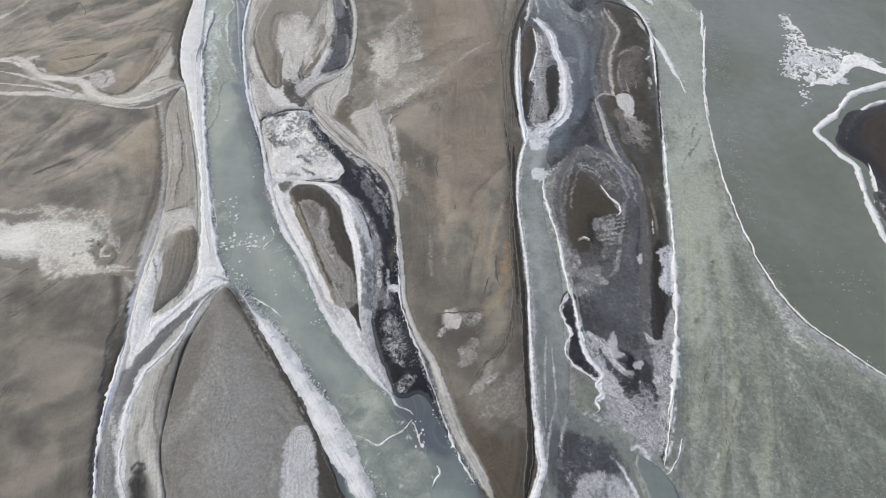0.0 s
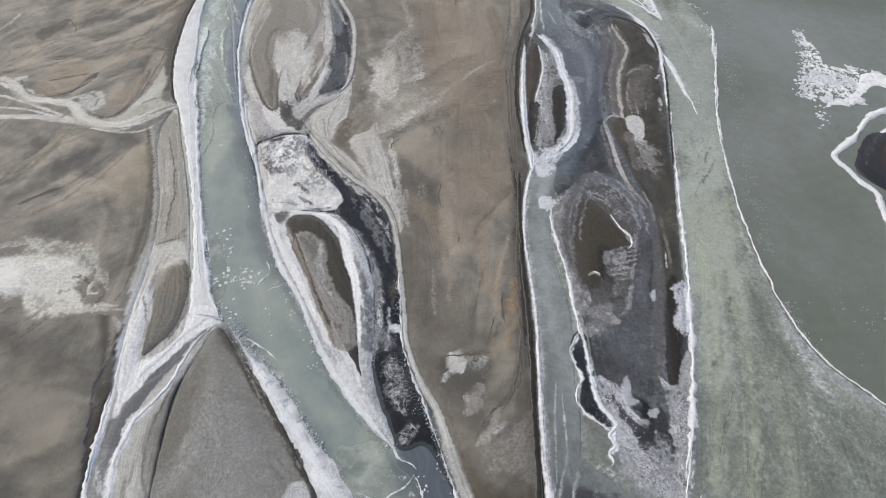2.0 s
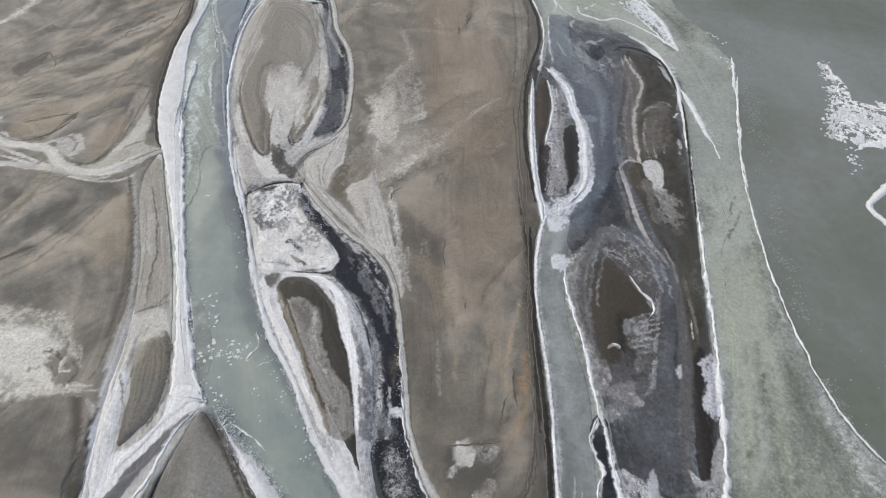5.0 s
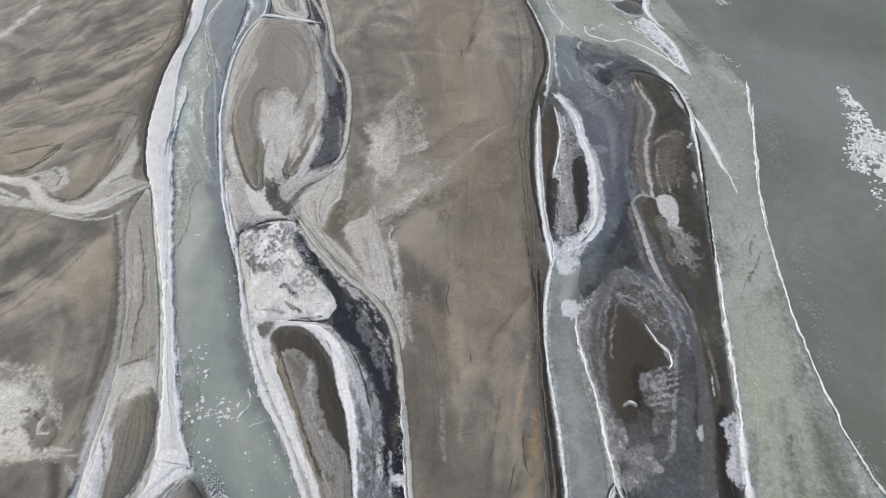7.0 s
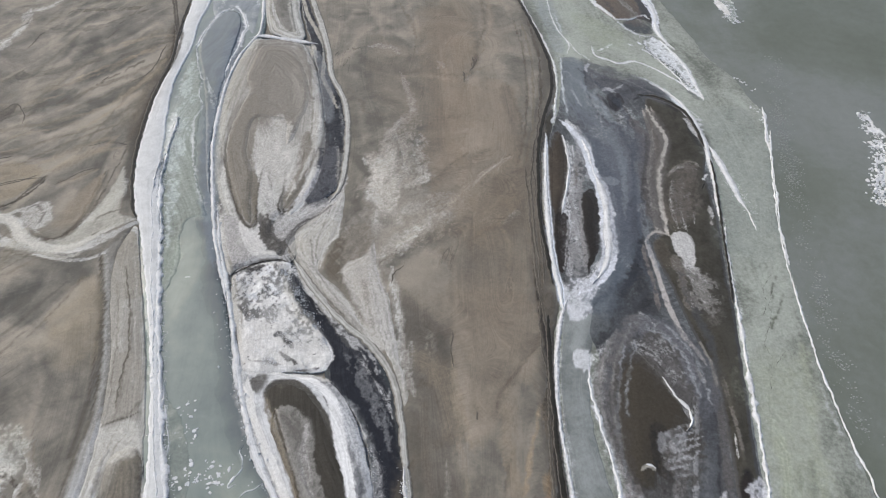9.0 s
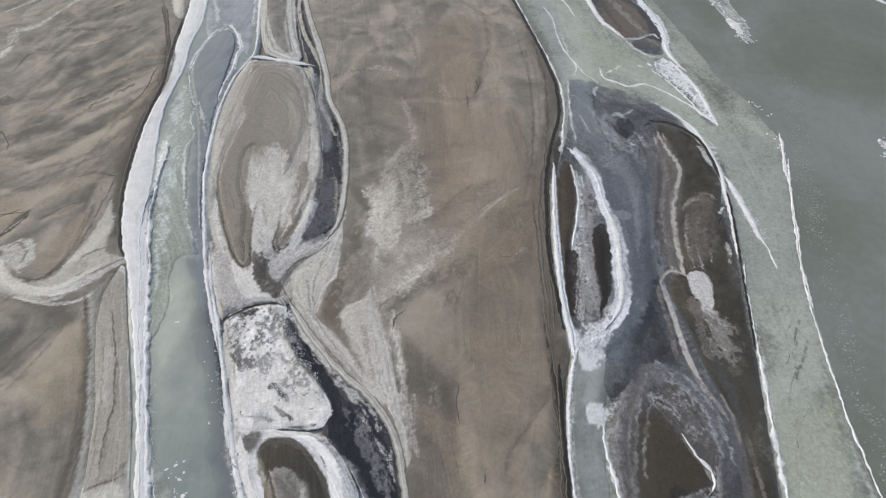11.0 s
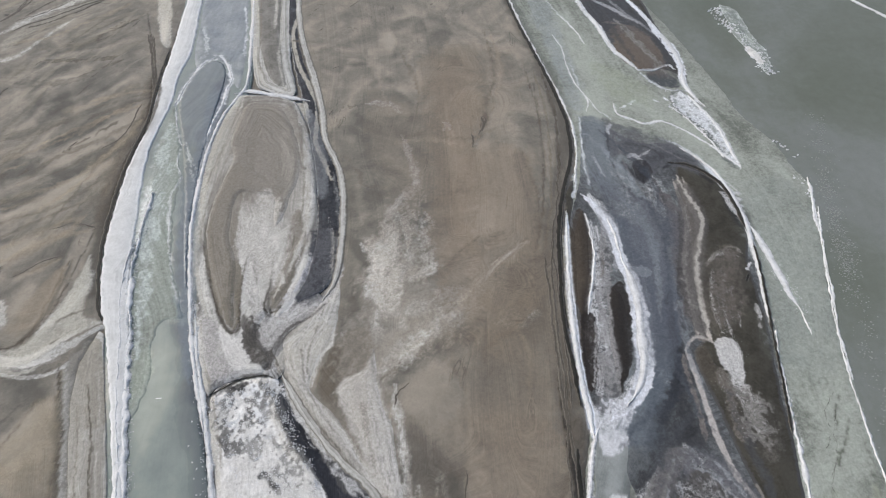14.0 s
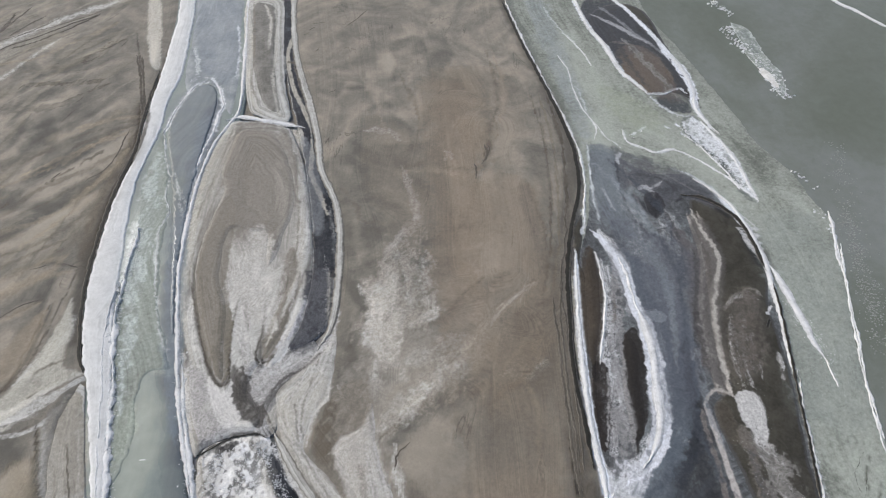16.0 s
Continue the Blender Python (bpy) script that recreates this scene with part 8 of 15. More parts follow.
lay([(-23.0, 92.3), (-20.2, 87.5), (-18.0, 82.5), (-16.6, 78.3), (-15.8, 74.7)], (1.23, 1.84, 1.64, 1.02, 0.51), (0.455, 0.466, 0.476), much=0.85, soft=0.4, grit=0.6, wander=0.3)
lay([(-25.0, 95.4), (-20.2, 90.4), (-17.7, 85.8)], 0.85, (0.492, 0.498, 0.498), much=0.7, soft=0.4, grit=0.7, wander=0.3)
lay([(-18.1, 84.1), (-17.0, 80.9), (-16.3, 78.8)], 0.71, (0.492, 0.509, 0.52), much=0.9, soft=0.3, grit=0.4, wander=0.2)
lay([(-18.6, 77.1), (-17.9, 74.3), (-17.4, 72.3)], 0.58, (0.577, 0.589, 0.601), much=0.9, soft=0.2, grit=0.3, wander=0.2)
lay([(-25.6, 93.9), (-24.3, 91.9), (-23.3, 90.2)], 0.65, (0.065, 0.063, 0.061), much=0.8, soft=0.3, grit=0.4, wander=0.2)
lay([(-17.6, 78.3), (-16.4, 72.3), (-15.8, 66.7)], 1.15, (0.061, 0.066, 0.075), much=0.6, soft=0.6, grit=0.6, wander=0.4)
lay([(-12.6, 72.3), (-12.0, 68.5), (-12.0, 64.9)], 0.56, (0.346, 0.359, 0.368), much=0.75, soft=0.3, grit=0.8, wander=0.3)
patch([(-11.9, 68.3), (-10.1, 68.7), (-9.9, 66.9), (-11.4, 66.9)], (0.52, 0.531, 0.542), much=0.9, soft=0.3, grit=0.5, wander=0.3)
patch([(-36.6, 94.3), (-35.6, 96.5), (-32.4, 97.1), (-28.9, 95.7), (-25.5, 91.7), (-23.5, 88.2), (-21.8, 82.6), (-19.9, 78.3), (-19.1, 72.3), (-18.1, 63.3), (-20.3, 63.3), (-20.4, 70.5), (-22.7, 74.3), (-25.1, 78.4), (-26.3, 83.7), (-26.8, 88.2), (-28.7, 90.6), (-32.7, 91.8), (-34.8, 91.8)], (0.052, 0.048, 0.04), much=0.95, soft=0.3, grit=0.12, wander=0.15)
patch([(-33.3, 91.1), (-31.6, 91.8), (-28.7, 90.1), (-26.8, 88.2), (-26.0, 82.6), (-24.4, 78.4), (-22.0, 74.3), (-19.9, 72.2), (-18.7, 67.7), (-18.1, 63.3), (-21.8, 63.3), (-24.5, 69.6), (-27.2, 75.4), (-29.4, 82.7), (-31.0, 86.0)], (0.205, 0.199, 0.183), much=0.9, soft=0.4, grit=0.5, wander=0.3)
patch([(-32.9, 90.6), (-29.7, 89.4), (-28.3, 87.1), (-29.2, 83.7), (-31.1, 86.5)], (0.116, 0.109, 0.098), much=0.7, soft=0.5, grit=0.3, wander=0.3)
lay([(-27.8, 88.8), (-27.8, 83.7), (-26.4, 78.4), (-24.0, 74.3)], (0.81, 1.22, 1.42, 0.81), (0.333, 0.324, 0.308), much=0.75, soft=0.4, grit=0.7, wander=0.3)
lay([(-33.8, 95.5), (-31.2, 96.3), (-27.6, 94.4)], 0.88, (0.092, 0.086, 0.075), much=0.5, soft=0.5, grit=0.4, wander=0.2)
lay([(-32.5, 97.9), (-27.9, 96.7), (-24.2, 93.1), (-22.5, 88.1), (-20.9, 82.5), (-19.3, 77.3), (-18.4, 71.4), (-17.3, 63.3)], (0.62, 1.23, 1.85, 2.26, 1.85, 1.34, 0.82, 0.62), (0.626, 0.632, 0.626), much=1, soft=0.25, grit=0.2, wander=0.15)
lay([(-40.0, 97.5), (-38.7, 92.5), (-37.0, 88.3), (-33.5, 82.7), (-30.6, 77.4), (-27.9, 72.4), (-25.2, 67.8), (-23.1, 63.8)], (1.41, 1.82, 1.82, 1.61, 1.61, 1.61, 1.61, 1.41), (0.577, 0.577, 0.56), much=1, soft=0.3, grit=0.2, wander=0.2)
lay([(-42.6, 101.4), (-41.2, 94.4), (-39.0, 89.5), (-35.2, 82.7), (-31.6, 76.4), (-28.8, 71.5), (-26.2, 66.9), (-24.7, 63.8)], 1.42, (0.308, 0.312, 0.308), much=0.9, soft=0.4, grit=0.65, wander=0.3)
lay([(-36.3, 94.3), (-34.1, 88.9), (-31.4, 83.5), (-28.9, 78.4), (-26.7, 73.4), (-24.0, 67.7), (-22.3, 63.7)], 0.9, (0.174, 0.154, 0.121), much=0.9, soft=0.25, grit=0.4, wander=0.2)
lay([(-34.1, 91.2), (-32.3, 87.1), (-30.3, 82.7), (-28.2, 77.9), (-26.2, 73.4), (-23.4, 67.7)], 0.5, (0.049, 0.041, 0.03), much=0.85, soft=0.2, grit=0.5, wander=0.25)
lay([(-33.7, 91.2), (-31.7, 86.6), (-30.4, 83.8)], 0.31, (0.346, 0.324, 0.283), much=0.7, soft=0.2, grit=0.8, wander=0.3)
lay([(-40.4, 98.4), (-37.1, 98.6), (-32.6, 98.3), (-28.0, 97.7), (-24.6, 96.6)], 0.89, (0.492, 0.492, 0.476), much=0.85, soft=0.3, grit=0.5, wander=0.2)
patch([(-39.3, 96.8), (-38.1, 98.1), (-36.3, 97.8), (-36.6, 96.0), (-37.3, 94.2), (-38.6, 94.8)], (0.065, 0.06, 0.052), much=0.85, soft=0.5, grit=0.2, wander=0.3)
# thawed holes in the snow plate
lay([(-35.9, 106.9), (-34.3, 105.5), (-32.7, 103.7)], (0.69, 1.5, 0.92), (0.034, 0.032, 0.031), much=0.9, soft=0.25, grit=0.6, wander=0.35)
lay([(-35.1, 102.8), (-33.2, 101.4), (-31.3, 100.2)], (0.57, 1.02, 0.68), (0.049, 0.047, 0.044), much=0.85, soft=0.25, grit=0.6, wander=0.3)
lay([(-31.8, 98.9), (-29.3, 98.9), (-26.9, 99.2)], (0.45, 0.89, 0.56), (0.061, 0.058, 0.055), much=0.8, soft=0.25, grit=0.6, wander=0.3)
lay([(-40.7, 101.0), (-37.4, 100.7), (-34.5, 100.2)], 0.45, (0.151, 0.143, 0.133), much=0.7, soft=0.25, grit=0.7, wander=0.3)
lay([(-44.4, 113.1), (-43.1, 111.0), (-41.9, 109.6)], 0.95, (0.114, 0.112, 0.107), much=0.7, soft=0.3, grit=0.9, wander=0.3)
lay([(-43.4, 117.7), (-41.4, 116.4), (-39.8, 114.6)], 0.73, (0.138, 0.133, 0.126), much=0.6, soft=0.3, grit=0.9, wander=0.3)
lay([(-37.7, 116.3), (-35.7, 113.3), (-33.1, 110.3)], 0.6, (0.165, 0.16, 0.151), much=0.5, soft=0.3, grit=0.9, wander=0.4)
lay([(-26.4, 99.7), (-25.0, 100.7), (-25.1, 102.6), (-26.7, 105.4), (-29.2, 108.8)], 0.57, (0.589, 0.589, 0.577), much=0.9, soft=0.25, grit=0.5, wander=0.25)
patch([(-44.8, 109.0), (-36.7, 110.3), (-31.2, 104.6), (-33.0, 101.3), (-41.1, 102.1)], (0.509, 0.503, 0.482), much=0.5, soft=1.5, grit=0.4, wander=0.6)
# west flat: dragged sand, creek and wash
lay([(-117.7, 157.5), (-109.7, 159.6), (-102.5, 164.0), (-94.6, 167.3), (-87.7, 174.5), (-83.1, 186.1)], 1.22, (0.112, 0.096, 0.075), much=0.55, soft=0.7, grit=0.35, wander=0.5)
lay([(-123.5, 170.4), (-117.3, 173.9), (-109.8, 178.8)], 2.19, (0.098, 0.088, 0.071), much=0.6, soft=0.7, grit=0.35, wander=0.5)
lay([(-105.1, 174.9), (-100.4, 183.9), (-91.0, 190.5), (-81.6, 199.0)], 1.47, (0.112, 0.096, 0.075), much=0.5, soft=0.7, grit=0.35, wander=0.5)
lay([(-120.7, 189.9), (-109.4, 195.3), (-97.2, 199.4)], 2.36, (0.131, 0.121, 0.098), much=0.5, soft=0.7, grit=0.35, wander=0.5)
lay([(-105.2, 171.2), (-95.6, 174.7), (-88.5, 182.2), (-83.4, 193.2)], 1.12, (0.276, 0.235, 0.174), much=0.6, soft=0.7, grit=0.35, wander=0.5)
lay([(-106.8, 188.1), (-97.5, 195.0), (-84.6, 203.6)], 1.01, (0.276, 0.235, 0.174), much=0.6, soft=0.7, grit=0.35, wander=0.5)
lay([(-106.0, 150.9), (-98.2, 152.8), (-88.8, 159.1), (-85.4, 164.7)], 1.02, (0.276, 0.235, 0.174), much=0.6, soft=0.7, grit=0.35, wander=0.5)
lay([(-94.8, 147.5), (-90.2, 150.5), (-86.6, 152.5)], 0.57, (0.308, 0.264, 0.195), much=0.6, soft=0.7, grit=0.35, wander=0.5)
lay([(-99.1, 205.6), (-89.4, 208.5), (-82.7, 209.9)], 1.23, (0.276, 0.235, 0.174), much=0.6, soft=0.7, grit=0.35, wander=0.5)
lay([(-123.3, 180.5), (-116.2, 183.0), (-108.5, 188.2)], 2.59, (0.146, 0.131, 0.107), much=0.5, soft=0.7, grit=0.35, wander=0.5)
lay([(-109.6, 145.8), (-101.7, 147.3), (-95.7, 153.8), (-89.5, 156.9)], 0.71, (0.112, 0.096, 0.075), much=0.45, soft=0.7, grit=0.35, wander=0.5)
lay([(-130.6, 186.0), (-122.4, 190.0), (-116.8, 197.0), (-112.7, 209.2)], 1.69, (0.136, 0.123, 0.101), much=0.5, soft=0.7, grit=0.35, wander=0.5)
lay([(-127.0, 178.0), (-115.7, 177.7), (-106.4, 182.7)], 0.8, (0.276, 0.235, 0.174), much=0.5, soft=0.7, grit=0.35, wander=0.5)
lay([(-114.7, 164.3), (-105.4, 167.6), (-97.4, 171.0)], 0.76, (0.276, 0.235, 0.174), much=0.5, soft=0.7, grit=0.35, wander=0.5)
lay([(-114.7, 154.2), (-106.4, 155.1), (-99.2, 159.3)], 0.58, (0.098, 0.086, 0.066), much=0.5, soft=0.7, grit=0.35, wander=0.5)
lay([(-89.9, 162.5), (-85.7, 168.3), (-83.3, 175.6)], 0.77, (0.112, 0.096, 0.075), much=0.5, soft=0.7, grit=0.35, wander=0.5)
lay([(-90.1, 182.3), (-86.0, 190.4), (-82.0, 200.5)], 0.66, (0.112, 0.096, 0.075), much=0.5, soft=0.7, grit=0.35, wander=0.5)
lay([(-104.1, 199.6), (-93.4, 203.9), (-84.1, 208.3)], 0.69, (0.112, 0.096, 0.075), much=0.5, soft=0.7, grit=0.35, wander=0.5)
lay([(-110.1, 140.7), (-103.6, 141.8), (-100.4, 145.6), (-98.2, 149.9)], (0.42, 0.56, 0.69, 0.56), (0.044, 0.039, 0.031), much=0.85, soft=0.3, grit=0.2, wander=0.3)
lay([(-98.2, 132.0), (-91.1, 130.8), (-86.6, 132.9), (-84.2, 137.6), (-83.5, 143.3), (-83.0, 148.3), (-82.5, 155.7), (-82.3, 160.5)], (0.55, 0.69, 0.55, 0.69, 0.69, 0.41, 0.41, 0.28), (0.071, 0.061, 0.048), much=0.8, soft=0.4, grit=0.3, wander=0.3)
lay([(-92.6, 161.7), (-87.6, 162.2), (-82.4, 161.0)], 0.45, (0.079, 0.068, 0.052), much=0.7, soft=0.3, grit=0.3, wander=0.3)
lay([(-82.6, 214.8), (-80.8, 205.1), (-80.5, 196.0), (-81.6, 188.3), (-82.0, 179.4), (-81.5, 169.4), (-80.6, 162.3), (-79.1, 153.4)], (0.97, 1.29, 1.29, 1.13, 0.81, 0.65), (0.058, 0.051, 0.04), much=0.85, soft=0.5, grit=0.2, wander=0.2)
lay([(-82.4, 205.1), (-83.0, 191.7), (-84.0, 180.8), (-83.3, 169.4), (-81.6, 158.9)], 1.92, (0.112, 0.096, 0.073), much=0.6, soft=0.8, grit=0.3, wander=0.3)
lay([(-108.4, 137.1), (-103.2, 137.6), (-99.5, 135.1), (-95.9, 131.4), (-90.3, 128.7), (-84.9, 128.3), (-81.7, 130.3), (-78.3, 133.8), (-75.6, 135.9), (-72.8, 137.2)], (1.59, 1.59, 1.85, 2.65, 2.38, 2.12, 1.85, 1.32, 1.06, 0.79), (0.425, 0.415, 0.368), much=0.92, soft=0.4, grit=0.45, wander=0.3)
lay([(-97.3, 133.3), (-92.1, 130.1), (-85.3, 129.5), (-80.0, 132.9)], 0.39, (0.18, 0.168, 0.141), much=0.6, soft=0.3, grit=0.4, wander=0.2)
lay([(-105.4, 130.4), (-99.8, 129.6), (-94.1, 128.4), (-89.7, 127.2), (-84.0, 125.9), (-80.6, 127.8)], 0.78, (0.377, 0.368, 0.324), much=0.85, soft=0.3, grit=0.4, wander=0.25)
lay([(-104.7, 129.0), (-97.7, 127.8), (-89.1, 125.6), (-82.4, 125.0), (-78.1, 127.3)], 0.39, (0.103, 0.09, 0.071), much=0.6, soft=0.4, grit=0.3, wander=0.2)
lay([(-102.5, 138.5), (-99.0, 140.5), (-95.4, 139.7), (-93.4, 136.8), (-94.4, 134.1)], 0.95, (0.415, 0.406, 0.368), much=0.9, soft=0.3, grit=0.55, wander=0.3)
lay([(-98.1, 136.7), (-96.0, 138.2), (-94.7, 135.9), (-95.6, 134.9)], 0.67, (0.079, 0.071, 0.061), much=0.8, soft=0.3, grit=0.5, wander=0.3)
lay([(-85.9, 131.8), (-82.6, 136.6), (-81.4, 141.3), (-80.6, 147.2), (-80.0, 152.6)], (0.55, 1.92, 2.33, 1.92, 0.55), (0.368, 0.359, 0.308), much=0.88, soft=0.5, grit=0.6, wander=0.3)
lay([(-81.3, 134.7), (-79.6, 137.9), (-77.7, 140.3), (-76.9, 142.2)], 0.68, (0.18, 0.163, 0.131), much=0.6, soft=0.4, grit=0.5, wander=0.2)
patch([(-76.2, 127.6), (-74.0, 132.8), (-71.4, 131.9), (-68.1, 123.3), (-65.5, 116.1), (-71.3, 116.2), (-75.8, 123.4)], (0.253, 0.239, 0.199), much=0.85, soft=0.6, grit=0.45, wander=0.3)
lay([(-74.3, 128.4), (-74.0, 123.4), (-71.7, 118.5)], 0.63, (0.131, 0.116, 0.092), much=0.7, soft=0.4, grit=0.5, wander=0.3)
lay([(-77.3, 126.8), (-75.6, 121.8), (-73.1, 117.0), (-71.5, 109.5), (-69.9, 101.2), (-68.4, 93.5)], 0.48, (0.082, 0.071, 0.055), much=0.75, soft=0.4, grit=0.3, wander=0.25)
patch([(-86.8, 89.6), (-82.0, 88.4), (-78.1, 89.1), (-74.9, 85.5), (-74.7, 81.3), (-76.2, 79.5), (-78.8, 78.5), (-75.5, 75.5), (-72.5, 73.2), (-68.3, 72.6), (-72.9, 71.6), (-78.5, 71.3), (-84.5, 71.7), (-93.0, 89.1)], (0.415, 0.406, 0.355), much=0.72, soft=1.6, grit=0.75, wander=0.8)
patch([(-84.5, 84.5), (-79.3, 84.4), (-75.8, 82.2), (-78.9, 78.8), (-87.9, 78.6), (-90.8, 84.6)], (0.492, 0.482, 0.435), much=0.7, soft=1.2, grit=0.6, wander=0.6)
patch([(-87.1, 77.1), (-79.3, 77.5), (-75.0, 74.5), (-73.2, 72.4), (-78.8, 71.9), (-84.6, 72.0)], (0.509, 0.498, 0.445), much=0.75, soft=1, grit=0.5, wander=0.6)
lay([(-79.1, 80.0), (-77.1, 80.4), (-75.1, 78.5), (-73.0, 76.7), (-73.0, 79.2), (-70.6, 75.9), (-71.4, 73.7)], (0.5, 0.8, 0.9, 0.8, 0.8), (0.086, 0.075, 0.06), much=0.8, soft=0.4, grit=0.65, wander=0.5)
lay([(-80.7, 76.2), (-77.2, 77.2), (-74.3, 74.9)], 0.59, (0.126, 0.112, 0.092), much=0.6, soft=0.5, grit=0.8, wander=0.5)
lay([(-78.8, 72.0), (-72.9, 71.7), (-68.3, 72.2), (-65.0, 71.7)], (0.67, 0.58, 0.48, 0.29), (0.435, 0.415, 0.35), much=0.9, soft=0.4, grit=0.3, wander=0.3)
# shading of the wash's smooth edge, laid as a darker streak
lay([(-76.5, 90.1), (-73.6, 83.2), (-70.6, 75.9)], 0.41, (0.157, 0.136, 0.107), much=0.6, soft=0.6, grit=0.2, wander=0.3)
lay([(-67.2, 102.5), (-66.7, 97.2), (-65.9, 91.7), (-65.7, 87.4), (-65.8, 83.1), (-65.8, 78.9), (-65.5, 73.9), (-65.1, 69.8)], 0.62, (0.303, 0.283, 0.239), much=0.7, soft=0.4, grit=0.4, wander=0.2)
lay([(-68.2, 99.8), (-67.4, 94.1), (-66.7, 88.8), (-66.6, 82.3), (-67.1, 76.9), (-68.2, 73.9)], 0.42, (0.082, 0.073, 0.057), much=0.75, soft=0.4, grit=0.3, wander=0.2)
lay([(-65.5, 94.7), (-64.8, 88.7), (-64.6, 84.2), (-64.8, 78.9), (-64.3, 73.8), (-63.6, 69.1), (-63.3, 63.7)], (0.8, 1.2, 1.4, 1.61, 2.01, 2.41, 2.61), (0.509, 0.509, 0.492), much=0.95, soft=0.35, grit=0.3, wander=0.3)
patch([(-67.7, 101.8), (-61.5, 101.7), (-58.5, 92.2), (-59.8, 90.5), (-62.5, 88.7), (-64.7, 89.3)], (0.291, 0.276, 0.239), much=0.85, soft=0.5, grit=0.35, wander=0.3)
lay([(-64.0, 102.4), (-63.3, 97.8), (-62.6, 93.2), (-62.5, 89.9)], 0.39, (0.075, 0.061, 0.047), much=0.85, soft=0.2, grit=0.3, wander=0.3)
lay([(-58.7, 93.4), (-60.0, 91.2), (-61.7, 89.7), (-64.3, 88.7)], (0.64, 0.43, 0.43, 0.32), (0.068, 0.06, 0.048), much=0.85, soft=0.25, grit=0.4, wander=0.3)
patch([(-64.4, 87.9), (-61.2, 89.7), (-58.2, 89.7), (-56.0, 84.1), (-56.5, 82.9), (-59.4, 82.4), (-61.9, 81.4), (-62.1, 78.6), (-63.5, 81.0)], (0.455, 0.45, 0.415), much=0.92, soft=0.4, grit=0.3, wander=0.3)
patch([(-61.9, 80.7), (-59.4, 82.4), (-56.7, 82.5), (-54.6, 78.7), (-53.4, 73.7), (-53.6, 69.2), (-55.3, 65.4), (-57.5, 64.6), (-59.1, 70.9), (-61.1, 76.8)], (0.146, 0.138, 0.119), much=0.92, soft=0.6, grit=0.25, wander=0.25)
lay([(-62.8, 75.8), (-60.7, 70.9), (-59.9, 68.1), (-59.3, 63.7)], 0.47, (0.157, 0.136, 0.105), much=0.8, soft=0.3, grit=0.4, wander=0.3)
lay([(-56.5, 84.1), (-54.3, 78.7), (-53.0, 72.7), (-53.5, 68.8), (-55.0, 64.7)], 0.39, (0.049, 0.044, 0.036), much=0.8, soft=0.3, grit=0.2, wander=0.2)
lay([(-132.9, 230.0), (-132.0, 235.6), (-128.2, 242.8), (-122.1, 249.3), (-112.1, 259.0)], (5.16, 4.48, 2.75, 1.72, 1.03), (0.283, 0.268, 0.225), much=0.8, soft=0.8, grit=0.5, wander=0.4)
lay([(-130.8, 240.8), (-119.9, 248.3), (-110.4, 259.6)], 0.7, (0.044, 0.038, 0.029), much=0.85, soft=0.3, grit=0.3, wander=0.3)
lay([(-141.4, 249.2), (-137.9, 249.4), (-137.1, 260.1)], (0.89, 1.42, 0.71), (0.039, 0.034, 0.028), much=0.85, soft=0.4, grit=0.3, wander=0.4)
lay([(-133.8, 247.0), (-131.2, 252.3), (-127.9, 257.7)], 0.71, (0.058, 0.051, 0.039), much=0.8, soft=0.3, grit=0.3, wander=0.3)
lay([(-107.1, 234.0), (-104.4, 238.5), (-101.5, 242.8), (-97.7, 245.4)], 1.7, (0.098, 0.086, 0.066), much=0.6, soft=0.5, grit=0.95, wander=0.6)
lay([(-120.4, 223.6), (-112.6, 224.3), (-104.5, 224.0), (-97.8, 225.8)], 1.93, (0.098, 0.086, 0.066), much=0.6, soft=0.5, grit=0.95, wander=0.6)
lay([(-106.3, 215.8), (-100.1, 220.7), (-95.7, 224.4)], 1.27, (0.098, 0.086, 0.066), much=0.6, soft=0.5, grit=0.95, wander=0.6)
lay([(-99.5, 185.6), (-95.5, 190.1), (-91.4, 194.5), (-86.9, 198.7)], 1.0, (0.098, 0.086, 0.066), much=0.6, soft=0.5, grit=0.95, wander=0.6)
lay([(-107.0, 177.4), (-103.9, 182.9)], 1.08, (0.098, 0.086, 0.066), much=0.6, soft=0.5, grit=0.95, wander=0.6)
lay([(-96.3, 249.1), (-89.6, 231.0), (-86.0, 220.1), (-83.3, 207.7), (-81.1, 195.9), (-81.4, 187.6), (-81.7, 179.9), (-81.4, 172.6), (-79.7, 162.7)], (0.44, 0.59, 0.59, 0.74, 1.03, 0.88, 0.74, 0.74), (0.049, 0.041, 0.031), much=0.88, soft=0.35, grit=0.2, wander=0.25)
# outer shading of the bank edge, put into the sand's colour
lay([(-85.5, 215.0), (-83.5, 199.7), (-84.0, 187.1), (-84.0, 176.6), (-82.5, 164.5)], 2.24, (0.121, 0.103, 0.079), much=0.5, soft=1, grit=0.4, wander=0.4)
patch([(-97.1, 265.8), (-93.3, 265.7), (-86.0, 239.5), (-84.4, 230.8), (-85.8, 230.0), (-90.0, 239.6)], (0.435, 0.415, 0.359), much=0.92, soft=0.4, grit=0.35, wander=0.3)
lay([(-112.3, 183.2), (-103.5, 188.8), (-94.7, 195.7), (-84.8, 206.5)], 1.0, (0.276, 0.235, 0.174), much=0.6, soft=0.8, grit=0.4, wander=0.6)
lay([(-90.7, 180.5), (-86.1, 187.2), (-82.9, 197.5)], 1.12, (0.276, 0.235, 0.174), much=0.6, soft=0.8, grit=0.4, wander=0.6)
